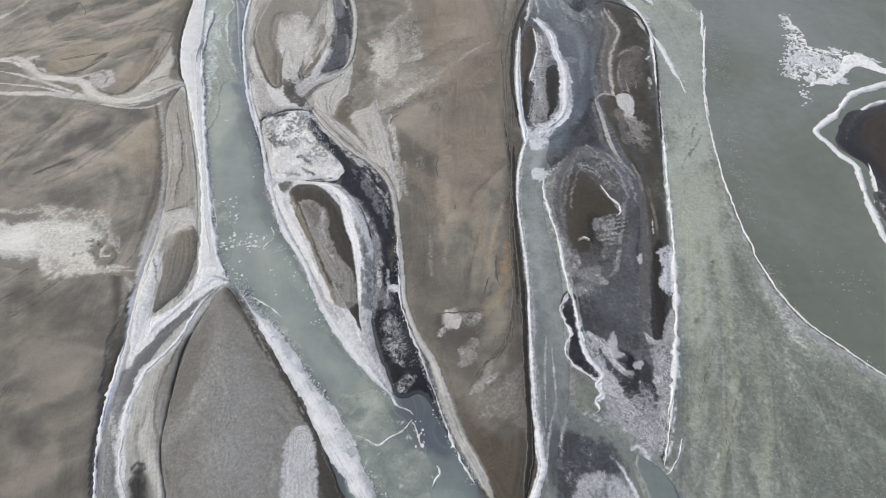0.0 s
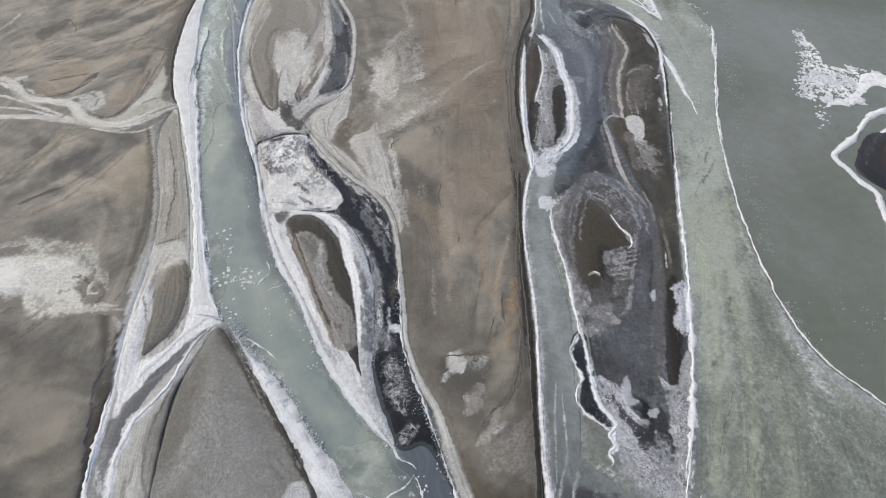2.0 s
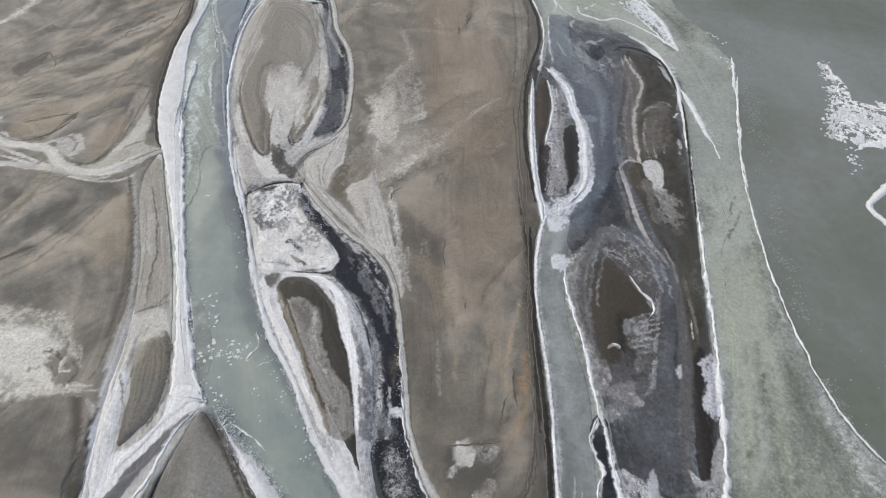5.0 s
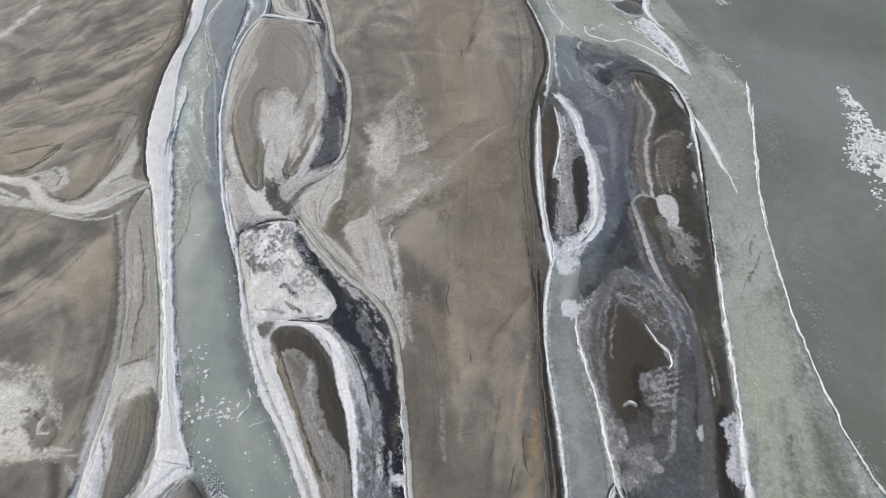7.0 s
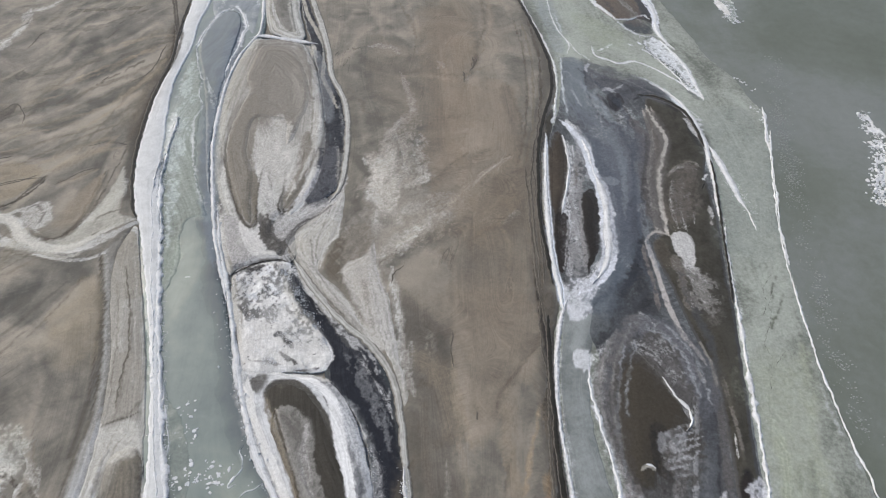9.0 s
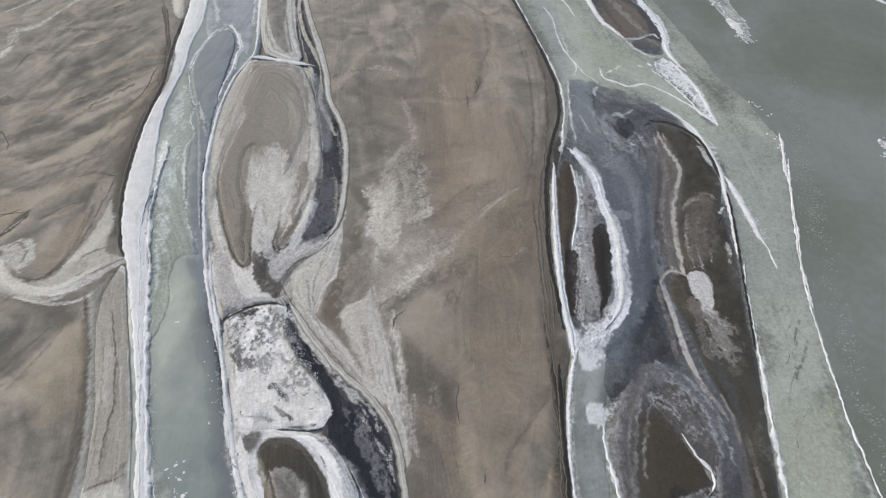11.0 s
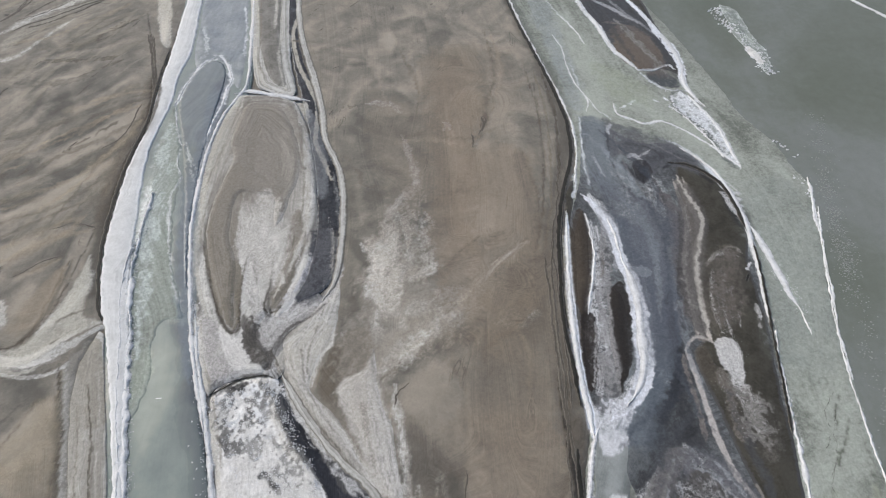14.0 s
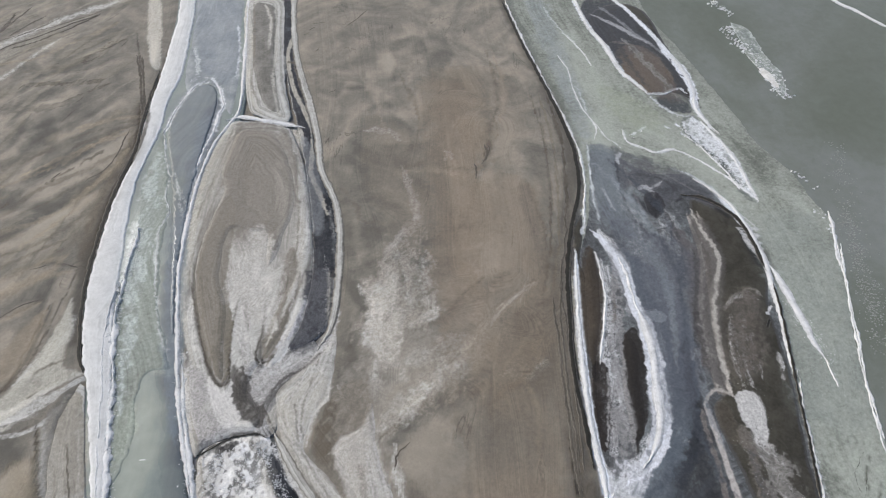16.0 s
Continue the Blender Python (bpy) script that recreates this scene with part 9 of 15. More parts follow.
lay([(-97.3, 166.6), (-92.1, 173.3), (-85.9, 182.3)], 1.05, (0.276, 0.235, 0.174), much=0.55, soft=0.8, grit=0.4, wander=0.6)
lay([(-105.6, 201.6), (-96.3, 204.7), (-88.2, 212.6)], 1.35, (0.276, 0.235, 0.174), much=0.5, soft=0.8, grit=0.4, wander=0.6)
lay([(-122.7, 214.0), (-111.7, 213.5), (-103.2, 215.7)], 3.11, (0.103, 0.096, 0.082), much=0.55, soft=0.8, grit=0.4, wander=0.6)
lay([(-96.9, 198.0), (-91.0, 202.2), (-84.1, 206.5)], 1.48, (0.107, 0.096, 0.079), much=0.6, soft=0.8, grit=0.4, wander=0.6)
lay([(-115.8, 191.2), (-108.0, 193.0), (-102.8, 198.2)], 1.0, (0.112, 0.096, 0.075), much=0.5, soft=0.8, grit=0.4, wander=0.6)
lay([(-100.2, 177.1), (-94.2, 182.5), (-87.1, 190.2)], 0.82, (0.112, 0.096, 0.075), much=0.5, soft=0.8, grit=0.4, wander=0.6)
lay([(-132.5, 232.8), (-120.6, 236.6), (-111.8, 245.1), (-102.4, 254.2)], 1.2, (0.276, 0.235, 0.174), much=0.5, soft=0.8, grit=0.4, wander=0.6)
lay([(-122.9, 229.6), (-112.2, 231.9), (-101.8, 235.8)], 0.99, (0.131, 0.116, 0.09), much=0.5, soft=0.8, grit=0.4, wander=0.6)
# frost on the broad flat
patch([(-21.7, 149.6), (-15.4, 167.3), (-10.2, 172.5), (-9.0, 168.6), (-13.5, 148.6), (-5.6, 149.3), (-13.8, 141.4), (-15.1, 135.8), (-19.7, 139.6)], (0.253, 0.235, 0.205), much=0.6, soft=1.6, grit=0.9, wander=0.8)
patch([(-20.9, 147.6), (-17.7, 153.8), (-15.0, 157.4), (-14.4, 149.9), (-13.5, 141.8), (-15.6, 139.6), (-17.4, 137.7), (-19.7, 142.0)], (0.445, 0.43, 0.391), much=0.8, soft=0.9, grit=0.75, wander=0.6)
lay([(-12.8, 144.8), (-9.2, 146.9), (-6.7, 149.3)], 1.12, (0.391, 0.377, 0.341), much=0.8, soft=0.5, grit=0.8, wander=0.4)
lay([(-14.8, 189.0), (-12.8, 181.6), (-10.8, 173.8), (-12.1, 168.9), (-15.3, 166.3), (-17.4, 161.7)], (0.78, 1.4, 1.55, 1.4, 1.24), (0.261, 0.242, 0.215), much=0.65, soft=0.7, grit=0.9, wander=0.6)
lay([(-15.5, 138.0), (-18.5, 131.7), (-18.9, 127.4)], 1.31, (0.283, 0.268, 0.239), much=0.6, soft=0.7, grit=0.8, wander=0.5)
patch([(-17.6, 123.0), (-10.9, 126.2), (-2.1, 130.5), (3.4, 139.2), (9.3, 148.9), (14.0, 154.5), (11.8, 154.8), (5.0, 146.6), (-0.6, 142.5), (-8.7, 136.0), (-13.9, 130.7)], (0.232, 0.211, 0.177), much=0.62, soft=1, grit=0.85, wander=0.5)
lay([(4.6, 143.8), (9.4, 150.0), (13.5, 154.6)], 0.71, (0.324, 0.299, 0.253), much=0.8, soft=0.4, grit=0.5, wander=0.3)
lay([(-15.0, 127.6), (-11.7, 129.8), (-9.3, 131.2)], 1.04, (0.359, 0.337, 0.291), much=0.7, soft=0.5, grit=0.8, wander=0.4)
lay([(-18.5, 122.0), (-14.9, 124.8), (-9.8, 126.8)], 0.38, (0.092, 0.079, 0.061), much=0.6, soft=0.4, grit=0.5, wander=0.4)
lay([(-10.6, 198.8), (-4.0, 193.8)], 1.69, (0.246, 0.228, 0.199), much=0.4, soft=1, grit=1, wander=0.6)
lay([(-4.5, 191.0), (-3.1, 193.2)], 1.0, (0.415, 0.396, 0.359), much=0.8, soft=0.3, grit=0.9, wander=0.3)
# shade in the dune pit, laid as dark colour
lay([(6.7, 197.7), (5.9, 194.7), (4.8, 191.3)], (0.84, 1.51, 0.67), (0.044, 0.036, 0.03), much=0.9, soft=0.3, grit=0.2, wander=0.3)
lay([(-1.8, 188.1), (-2.1, 199.7), (1.3, 208.4), (6.1, 209.5), (8.7, 203.1), (8.0, 195.9)], 0.51, (0.131, 0.107, 0.082), much=0.6, soft=0.5, grit=0.4, wander=0.4)
lay([(3.0, 186.6), (2.4, 181.2), (0.8, 174.7)], 0.64, (0.126, 0.105, 0.081), much=0.6, soft=0.5, grit=0.4, wander=0.4)
patch([(-0.5, 202.7), (3.1, 206.4), (7.0, 204.1), (6.2, 198.0), (2.7, 192.2), (0.2, 195.2)], (0.232, 0.199, 0.151), much=0.6, soft=1, grit=0.2, wander=0.5)
lay([(-3.2, 174.8), (-2.4, 165.1), (-3.3, 156.0), (-1.9, 150.6)], 0.59, (0.146, 0.121, 0.094), much=0.5, soft=1, grit=0.2, wander=0.5)
patch([(-1.6, 177.4), (8.2, 185.1), (15.9, 179.5), (15.5, 164.6), (11.2, 156.8), (2.3, 150.6), (-1.9, 154.9)], (0.211, 0.174, 0.133), much=0.5, soft=3, grit=0.1, wander=1)
lay([(12.9, 182.2), (14.3, 169.4), (14.2, 161.2)], 2.15, (0.131, 0.114, 0.096), much=0.5, soft=2, grit=0.2, wander=0.6)
lay([(23.0, 214.9), (24.2, 196.0), (22.7, 176.7), (20.3, 159.9), (17.1, 149.2)], 0.79, (0.061, 0.052, 0.041), much=0.75, soft=0.5, grit=0.3, wander=0.3)
lay([(20.9, 215.0), (22.1, 196.0), (20.8, 176.8), (18.5, 160.0), (15.4, 149.2)], 0.63, (0.146, 0.126, 0.096), much=0.75, soft=0.5, grit=0.3, wander=0.3)
lay([(18.7, 215.0), (20.1, 196.1), (19.0, 176.8), (16.7, 160.0), (13.7, 149.3)], 0.63, (0.094, 0.082, 0.063), much=0.75, soft=0.5, grit=0.3, wander=0.3)
patch([(-2.3, 115.7), (11.0, 115.5), (15.3, 106.6), (13.3, 98.6), (7.2, 93.7), (6.1, 88.9), (1.5, 83.3), (-0.2, 89.0), (-1.9, 98.8)], (0.222, 0.186, 0.143), much=0.5, soft=3, grit=0.1, wander=1)
patch([(-11.4, 115.9), (-5.9, 109.8), (-3.0, 98.8), (-3.7, 82.3), (-4.7, 76.1), (-8.2, 80.2), (-10.2, 96.4)], (0.136, 0.121, 0.101), much=0.5, soft=3, grit=0.2, wander=1)
lay([(15.1, 105.5), (11.0, 99.9), (6.8, 94.4), (5.5, 91.3)], 0.33, (0.086, 0.071, 0.054), much=0.75, soft=0.8, grit=0.3, wander=0.4)
lay([(1.7, 91.6), (2.3, 88.7)], 0.32, (0.079, 0.065, 0.049), much=0.7, soft=0.8, grit=0.3, wander=0.4)
lay([(-2.1, 110.1), (-2.1, 103.9)], 0.47, (0.114, 0.096, 0.075), much=0.6, soft=0.8, grit=0.3, wander=0.4)
lay([(-9.5, 94.9), (-6.7, 95.8)], 0.33, (0.086, 0.075, 0.058), much=0.7, soft=0.8, grit=0.3, wander=0.4)
lay([(-1.9, 101.4), (-1.4, 93.8), (0.0, 87.8), (1.0, 83.1)], 0.64, (0.272, 0.232, 0.174), much=0.65, soft=0.8, grit=0.3, wander=0.4)
lay([(-7.2, 91.4), (-7.5, 84.6), (-6.4, 76.1), (-4.9, 67.5)], 0.3, (0.094, 0.082, 0.065), much=0.65, soft=0.8, grit=0.3, wander=0.4)
lay([(-4.2, 92.6), (-3.2, 82.3), (-2.8, 72.1), (-2.4, 64.0)], 2.58, (0.131, 0.116, 0.098), much=0.5, soft=0.8, grit=0.3, wander=0.4)
lay([(7.0, 82.2), (5.1, 72.1), (4.3, 63.9)], 0.38, (0.09, 0.077, 0.06), much=0.65, soft=0.8, grit=0.3, wander=0.4)
lay([(13.3, 91.2), (10.6, 82.1), (8.6, 74.9), (8.9, 71.5)], 0.6, (0.312, 0.246, 0.163), much=0.65, soft=0.8, grit=0.3, wander=0.4)
lay([(12.0, 73.9), (11.7, 67.3), (10.8, 63.4)], 1.31, (0.202, 0.143, 0.09), much=0.6, soft=0.8, grit=0.3, wander=0.4)
lay([(10.6, 75.9), (10.5, 71.0), (8.8, 66.9), (7.2, 63.9)], 0.47, (0.079, 0.068, 0.052), much=0.7, soft=0.8, grit=0.3, wander=0.4)
lay([(4.8, 88.9), (7.2, 93.7), (9.0, 96.1)], 1.08, (0.146, 0.126, 0.101), much=0.5, soft=0.8, grit=0.3, wander=0.4)
lay([(2.2, 75.0), (2.9, 69.3), (3.5, 63.9)], 1.89, (0.151, 0.136, 0.114), much=0.5, soft=0.8, grit=0.3, wander=0.4)
lay([(-12.3, 93.9), (-10.0, 82.4), (-8.0, 72.2), (-6.5, 64.0)], 0.6, (0.151, 0.133, 0.107), much=0.5, soft=0.8, grit=0.3, wander=0.4)
lay([(9.3, 92.4), (8.3, 85.5), (6.7, 78.0)], 0.62, (0.174, 0.149, 0.116), much=0.5, soft=0.8, grit=0.3, wander=0.4)
lay([(-4.2, 81.5), (-3.2, 77.1), (-3.0, 70.3)], 0.59, (0.264, 0.242, 0.211), much=0.45, soft=0.5, grit=1, wander=0.4)
lay([(-12.4, 111.4), (-11.3, 102.9), (-10.4, 95.1)], 0.91, (0.283, 0.268, 0.239), much=0.6, soft=0.6, grit=0.9, wander=0.4)
lay([(-6.8, 107.0), (-5.8, 100.2)], 1.14, (0.218, 0.202, 0.174), much=0.4, soft=1, grit=1, wander=0.5)
lay([(15.0, 95.0), (14.0, 87.6), (14.0, 82.1), (12.9, 75.7)], 1.03, (0.068, 0.057, 0.045), much=0.7, soft=0.4, grit=0.85, wander=0.4)
lay([(16.0, 116.9), (15.7, 103.9), (15.4, 93.5), (14.9, 84.3), (14.7, 75.9), (14.1, 63.4)], (0.74, 0.85, 0.85, 0.95, 0.95), (0.03, 0.028, 0.026), much=0.9, soft=0.4, grit=0.2, wander=0.15)
lay([(16.1, 143.2), (15.6, 128.4), (15.3, 117.0), (15.2, 103.9)], 0.38, (0.026, 0.022, 0.019), much=0.85, soft=0.25, grit=0.2, wander=0.15)
lay([(17.9, 143.1), (17.2, 128.4), (16.6, 116.9)], 0.78, (0.131, 0.109, 0.082), much=0.6, soft=0.4, grit=0.3, wander=0.2)
# foot of the broad flat
patch([(0.9, 44.2), (4.8, 40.0), (8.6, 36.0), (14.5, 36.9), (14.1, 25.0), (7.0, 25.0), (4.6, 32.2), (2.3, 38.0)], (0.079, 0.066, 0.049), much=0.75, soft=2, grit=0.2, wander=0.8)
patch([(4.7, 44.0), (10.2, 47.3), (14.7, 50.7), (15.3, 44.2), (14.2, 37.9), (10.8, 39.8), (6.8, 39.8)], (0.18, 0.168, 0.146), much=0.65, soft=1.6, grit=0.5, wander=0.8)
lay([(8.6, 51.4), (6.9, 47.7), (4.8, 44.8)], (0.63, 1.46, 0.63), (0.268, 0.253, 0.225), much=0.65, soft=0.6, grit=0.6, wander=0.4)
patch([(-0.9, 61.4), (1.6, 62.7), (2.8, 60.8), (1.9, 58.1), (-0.1, 57.9)], (0.377, 0.364, 0.337), much=0.9, soft=0.5, grit=0.4, wander=0.4)
patch([(2.5, 53.1), (5.3, 56.0), (5.9, 52.7), (3.6, 49.6)], (0.218, 0.202, 0.18), much=0.65, soft=0.6, grit=0.85, wander=0.4)
lay([(2.8, 61.9), (6.7, 62.4), (7.3, 60.2), (6.0, 57.0)], 0.45, (0.098, 0.084, 0.065), much=0.7, soft=0.4, grit=0.5, wander=0.4)
lay([(13.2, 63.4), (13.0, 58.2), (10.6, 53.3), (6.2, 49.6), (3.8, 45.1)], 0.43, (0.058, 0.051, 0.04), much=0.8, soft=0.4, grit=0.2, wander=0.3)
lay([(7.2, 60.8), (10.2, 64.8), (13.0, 69.2)], 1.71, (0.246, 0.205, 0.149), much=0.55, soft=1.2, grit=0.2, wander=0.6)
lay([(13.0, 79.3), (12.0, 71.0)], 1.44, (0.253, 0.18, 0.109), much=0.6, soft=0.8, grit=0.3, wander=0.4)
lay([(15.8, 77.7), (15.0, 60.8), (14.5, 46.4), (14.7, 34.0), (14.4, 25.8)], 0.94, (0.047, 0.039, 0.031), much=0.75, soft=0.6, grit=0.2, wander=0.2)
lay([(-5.7, 60.9), (-1.7, 53.4), (0.9, 45.3), (3.7, 37.0), (6.3, 28.5)], 0.61, (0.098, 0.086, 0.066), much=0.5, soft=0.8, grit=0.3, wander=0.4)
lay([(-6.1, 79.4), (-6.5, 69.0), (-3.4, 60.9)], 1.64, (0.131, 0.116, 0.098), much=0.5, soft=1.5, grit=0.2, wander=0.5)
# frosted silt fans and the narrow of the side channel
patch([(-36.7, 128.9), (-34.0, 132.4), (-30.1, 135.9), (-26.7, 134.6), (-26.4, 131.0), (-28.2, 128.5), (-29.3, 125.4), (-30.0, 122.1), (-28.2, 118.9), (-24.8, 114.9), (-21.5, 110.0), (-18.5, 107.1), (-17.0, 103.7), (-22.4, 103.8), (-27.3, 111.1), (-31.9, 117.0), (-34.6, 122.2), (-36.9, 126.7)], (0.368, 0.359, 0.324), much=0.9, soft=0.4, grit=0.3, wander=0.25)
lay([(-32.6, 130.0), (-31.5, 125.4), (-29.9, 121.1), (-27.0, 116.9), (-22.5, 111.0), (-19.0, 106.8)], 0.3, (0.131, 0.121, 0.103), much=0.75, soft=0.25, grit=0.35, wander=0.15)
lay([(-29.8, 134.9), (-30.9, 129.9), (-30.8, 124.3)], 0.32, (0.157, 0.146, 0.121), much=0.75, soft=0.25, grit=0.35, wander=0.15)
lay([(-34.6, 128.9), (-32.8, 123.3), (-29.6, 118.0), (-24.5, 111.5), (-20.3, 106.4)], 0.3, (0.228, 0.218, 0.192), much=0.75, soft=0.25, grit=0.35, wander=0.15)
lay([(-26.5, 134.6), (-26.8, 130.7), (-29.0, 127.6), (-29.6, 124.3)], 0.74, (0.509, 0.503, 0.471), much=0.75, soft=0.25, grit=0.35, wander=0.15)
lay([(-35.6, 128.9), (-34.5, 124.4), (-31.2, 119.0)], 0.31, (0.246, 0.235, 0.211), much=0.75, soft=0.25, grit=0.35, wander=0.15)
patch([(-28.6, 124.0), (-25.4, 131.9), (-20.2, 134.4), (-17.8, 129.6), (-19.5, 126.2), (-22.4, 124.1), (-24.3, 122.0), (-24.2, 118.8), (-22.7, 114.6), (-26.1, 117.7), (-28.2, 120.8)], (0.116, 0.101, 0.079), much=0.85, soft=0.7, grit=0.2, wander=0.35)
patch([(-24.1, 123.0), (-20.6, 124.6), (-18.7, 127.9), (-17.9, 125.1), (-16.9, 120.7), (-15.1, 115.6), (-14.3, 109.9), (-12.9, 103.6), (-17.2, 103.7), (-19.6, 109.8), (-22.3, 114.6), (-23.0, 116.8), (-24.7, 120.4)], (0.406, 0.396, 0.368), much=0.92, soft=0.4, grit=0.35, wander=0.25)
lay([(-20.2, 118.7), (-18.9, 112.8), (-17.4, 107.7)], 1.15, (0.246, 0.235, 0.211), much=0.65, soft=0.5, grit=0.9, wander=0.3)
lay([(-16.9, 123.9), (-15.7, 116.6), (-14.0, 108.9)], 0.49, (0.211, 0.195, 0.163), much=0.7, soft=0.4, grit=0.4, wander=0.2)
lay([(-18.7, 127.3), (-17.6, 122.9), (-15.5, 125.0), (-13.0, 126.9)], 0.31, (0.071, 0.061, 0.048), much=0.7, soft=0.4, grit=0.4, wander=0.3)
lay([(-36.9, 127.2), (-33.6, 122.2), (-29.4, 116.4), (-24.4, 111.0), (-18.8, 104.6)], 0.98, (0.205, 0.192, 0.168), much=0.8, soft=0.4, grit=0.6, wander=0.2)
lay([(-37.8, 129.2), (-35.0, 124.4), (-30.1, 118.0), (-25.0, 112.2), (-19.4, 106.2)], 0.3, (0.079, 0.071, 0.06), much=0.75, soft=0.25, grit=0.5, wander=0.15)
lay([(-35.4, 120.7), (-33.5, 115.8), (-30.1, 111.0), (-26.7, 107.2), (-23.3, 104.3)], 2.1, (0.024, 0.026, 0.032), much=0.9, soft=0.5, grit=0.25, wander=0.3)
patch([(-34.5, 158.2), (-29.6, 158.1), (-29.1, 147.7), (-30.8, 142.3), (-34.0, 140.8), (-35.3, 141.8), (-33.0, 146.5)], (0.047, 0.049, 0.058), much=0.88, soft=0.5, grit=0.5, wander=0.3)
lay([(-33.4, 152.2), (-34.2, 146.5), (-36.5, 142.5), (-38.4, 139.9)], (0.69, 1.38, 1.38, 0.8), (0.425, 0.425, 0.435), much=0.88, soft=0.4, grit=0.65, wander=0.3)
lay([(-29.3, 158.8), (-28.4, 147.7), (-29.0, 142.3), (-30.3, 137.5)], 0.46, (0.396, 0.382, 0.337), much=0.85, soft=0.25, grit=0.3, wander=0.15)
lay([(-28.5, 158.8), (-27.7, 147.7), (-28.3, 141.6), (-29.6, 136.9)], 0.35, (0.098, 0.086, 0.068), much=0.75, soft=0.25, grit=0.3, wander=0.15)
lay([(-27.7, 158.0), (-27.0, 147.7), (-27.4, 141.6)], 0.58, (0.316, 0.299, 0.257), much=0.7, soft=0.3, grit=0.4, wander=0.2)
patch([(-53.5, 135.3), (-50.5, 136.7), (-47.0, 130.3), (-43.4, 125.7), (-45.0, 123.3), (-46.8, 122.3), (-50.2, 125.9)], (0.333, 0.324, 0.312), much=0.85, soft=0.6, grit=0.8, wander=0.4)
patch([(-49.0, 134.6), (-45.9, 132.8), (-44.7, 135.1), (-43.6, 130.2), (-41.6, 127.9), (-43.4, 125.5), (-45.8, 127.3), (-47.5, 130.3)], (0.509, 0.503, 0.482), much=0.92, soft=0.4, grit=0.4, wander=0.3)
patch([(-44.7, 135.1), (-42.4, 137.5), (-39.2, 132.5), (-37.5, 128.9), (-38.2, 125.4), (-41.8, 127.9), (-43.5, 130.2)], (0.071, 0.066, 0.06), much=0.85, soft=0.5, grit=0.65, wander=0.4)
patch([(-46.3, 152.5), (-42.9, 148.1), (-42.7, 142.7), (-40.6, 137.2), (-42.2, 136.0), (-45.1, 142.7), (-46.7, 145.5)], (0.406, 0.401, 0.382), much=0.82, soft=0.5, grit=0.65, wander=0.35)
patch([(-41.4, 135.0), (-39.0, 136.8), (-35.0, 139.8), (-30.8, 141.7), (-28.6, 139.7), (-32.3, 136.0), (-36.3, 133.4), (-39.0, 129.9)], (0.333, 0.328, 0.316), much=0.85, soft=0.5, grit=0.75, wander=0.35)
lay([(-38.1, 131.0), (-35.4, 134.6), (-31.9, 136.9), (-29.4, 139.4), (-28.5, 143.6)], 0.66, (0.068, 0.063, 0.06), much=0.8, soft=0.3, grit=0.5, wander=0.25)
lay([(-57.8, 157.4), (-54.3, 148.5), (-51.6, 141.6), (-48.6, 135.5), (-46.6, 133.6), (-45.3, 134.5), (-45.9, 138.8), (-46.7, 144.1), (-46.9, 149.7), (-46.7, 152.8)], 0.46, (0.052, 0.045, 0.035), much=0.88, soft=0.2, grit=0.2, wander=0.12)
lay([(-41.1, 151.7), (-40.8, 145.3), (-41.2, 140.0), (-40.4, 138.3), (-38.6, 138.3), (-37.6, 139.9)], 0.45, (0.047, 0.041, 0.033), much=0.88, soft=0.2, grit=0.25, wander=0.15)
lay([(-34.2, 158.2), (-34.4, 149.3), (-36.0, 143.8), (-37.7, 139.9)], 0.46, (0.445, 0.435, 0.396), much=0.85, soft=0.25, grit=0.3, wander=0.15)
lay([(-46.8, 152.8), (-44.9, 149.9), (-43.5, 145.1)], 0.47, (0.036, 0.033, 0.028), much=0.88, soft=0.2, grit=0.4, wander=0.25)
lay([(-47.9, 120.9), (-44.9, 122.9), (-42.1, 124.2), (-38.6, 124.5), (-36.2, 123.7)], (0.61, 0.82, 0.71, 0.61, 0.51), (0.052, 0.048, 0.043), much=0.9, soft=0.3, grit=0.4, wander=0.3)
lay([(-47.8, 122.0), (-45.2, 124.0), (-41.3, 125.5), (-38.2, 125.4)], 0.51, (0.466, 0.461, 0.44), much=0.85, soft=0.3, grit=0.5, wander=0.3)
lay([(-45.0, 122.2), (-43.0, 122.2), (-41.5, 123.3)], (0.81, 1.52, 0.81), (0.028, 0.027, 0.028), much=0.9, soft=0.3, grit=0.4, wander=0.4)
patch([(-46.3, 115.4), (-42.6, 116.5), (-40.2, 111.2), (-43.0, 110.1)], (0.052, 0.051, 0.049), much=0.38, soft=0.8, grit=1, wander=0.5)
patch([(-44.1, 118.8), (-39.8, 117.2), (-36.1, 113.9), (-39.0, 113.1)], (0.058, 0.057, 0.055), much=0.34, soft=0.8, grit=1, wander=0.5)
lay([(-36.5, 106.6), (-35.0, 105.8), (-33.1, 104.5)], 1.1, (0.036, 0.036, 0.036), much=0.8, soft=0.3, grit=0.7, wander=0.4)
lay([(-39.7, 123.2), (-36.8, 120.0), (-35.6, 116.9), (-33.3, 112.9), (-30.6, 109.1), (-27.8, 106.1)], 1.36, (0.466, 0.45, 0.406), much=0.7, soft=0.5, grit=0.6, wander=0.3)
lay([(-54.3, 136.5), (-51.8, 128.2), (-48.7, 121.5), (-46.3, 115.4), (-44.4, 109.6), (-42.7, 104.3)], 1.0, (0.435, 0.425, 0.387), much=0.85, soft=0.4, grit=0.4, wander=0.2)
lay([(-53.2, 136.5), (-50.6, 128.1), (-47.5, 121.0), (-45.1, 114.3), (-42.9, 107.8)], 0.4, (0.246, 0.232, 0.199), much=0.7, soft=0.25, grit=0.4, wander=0.15)
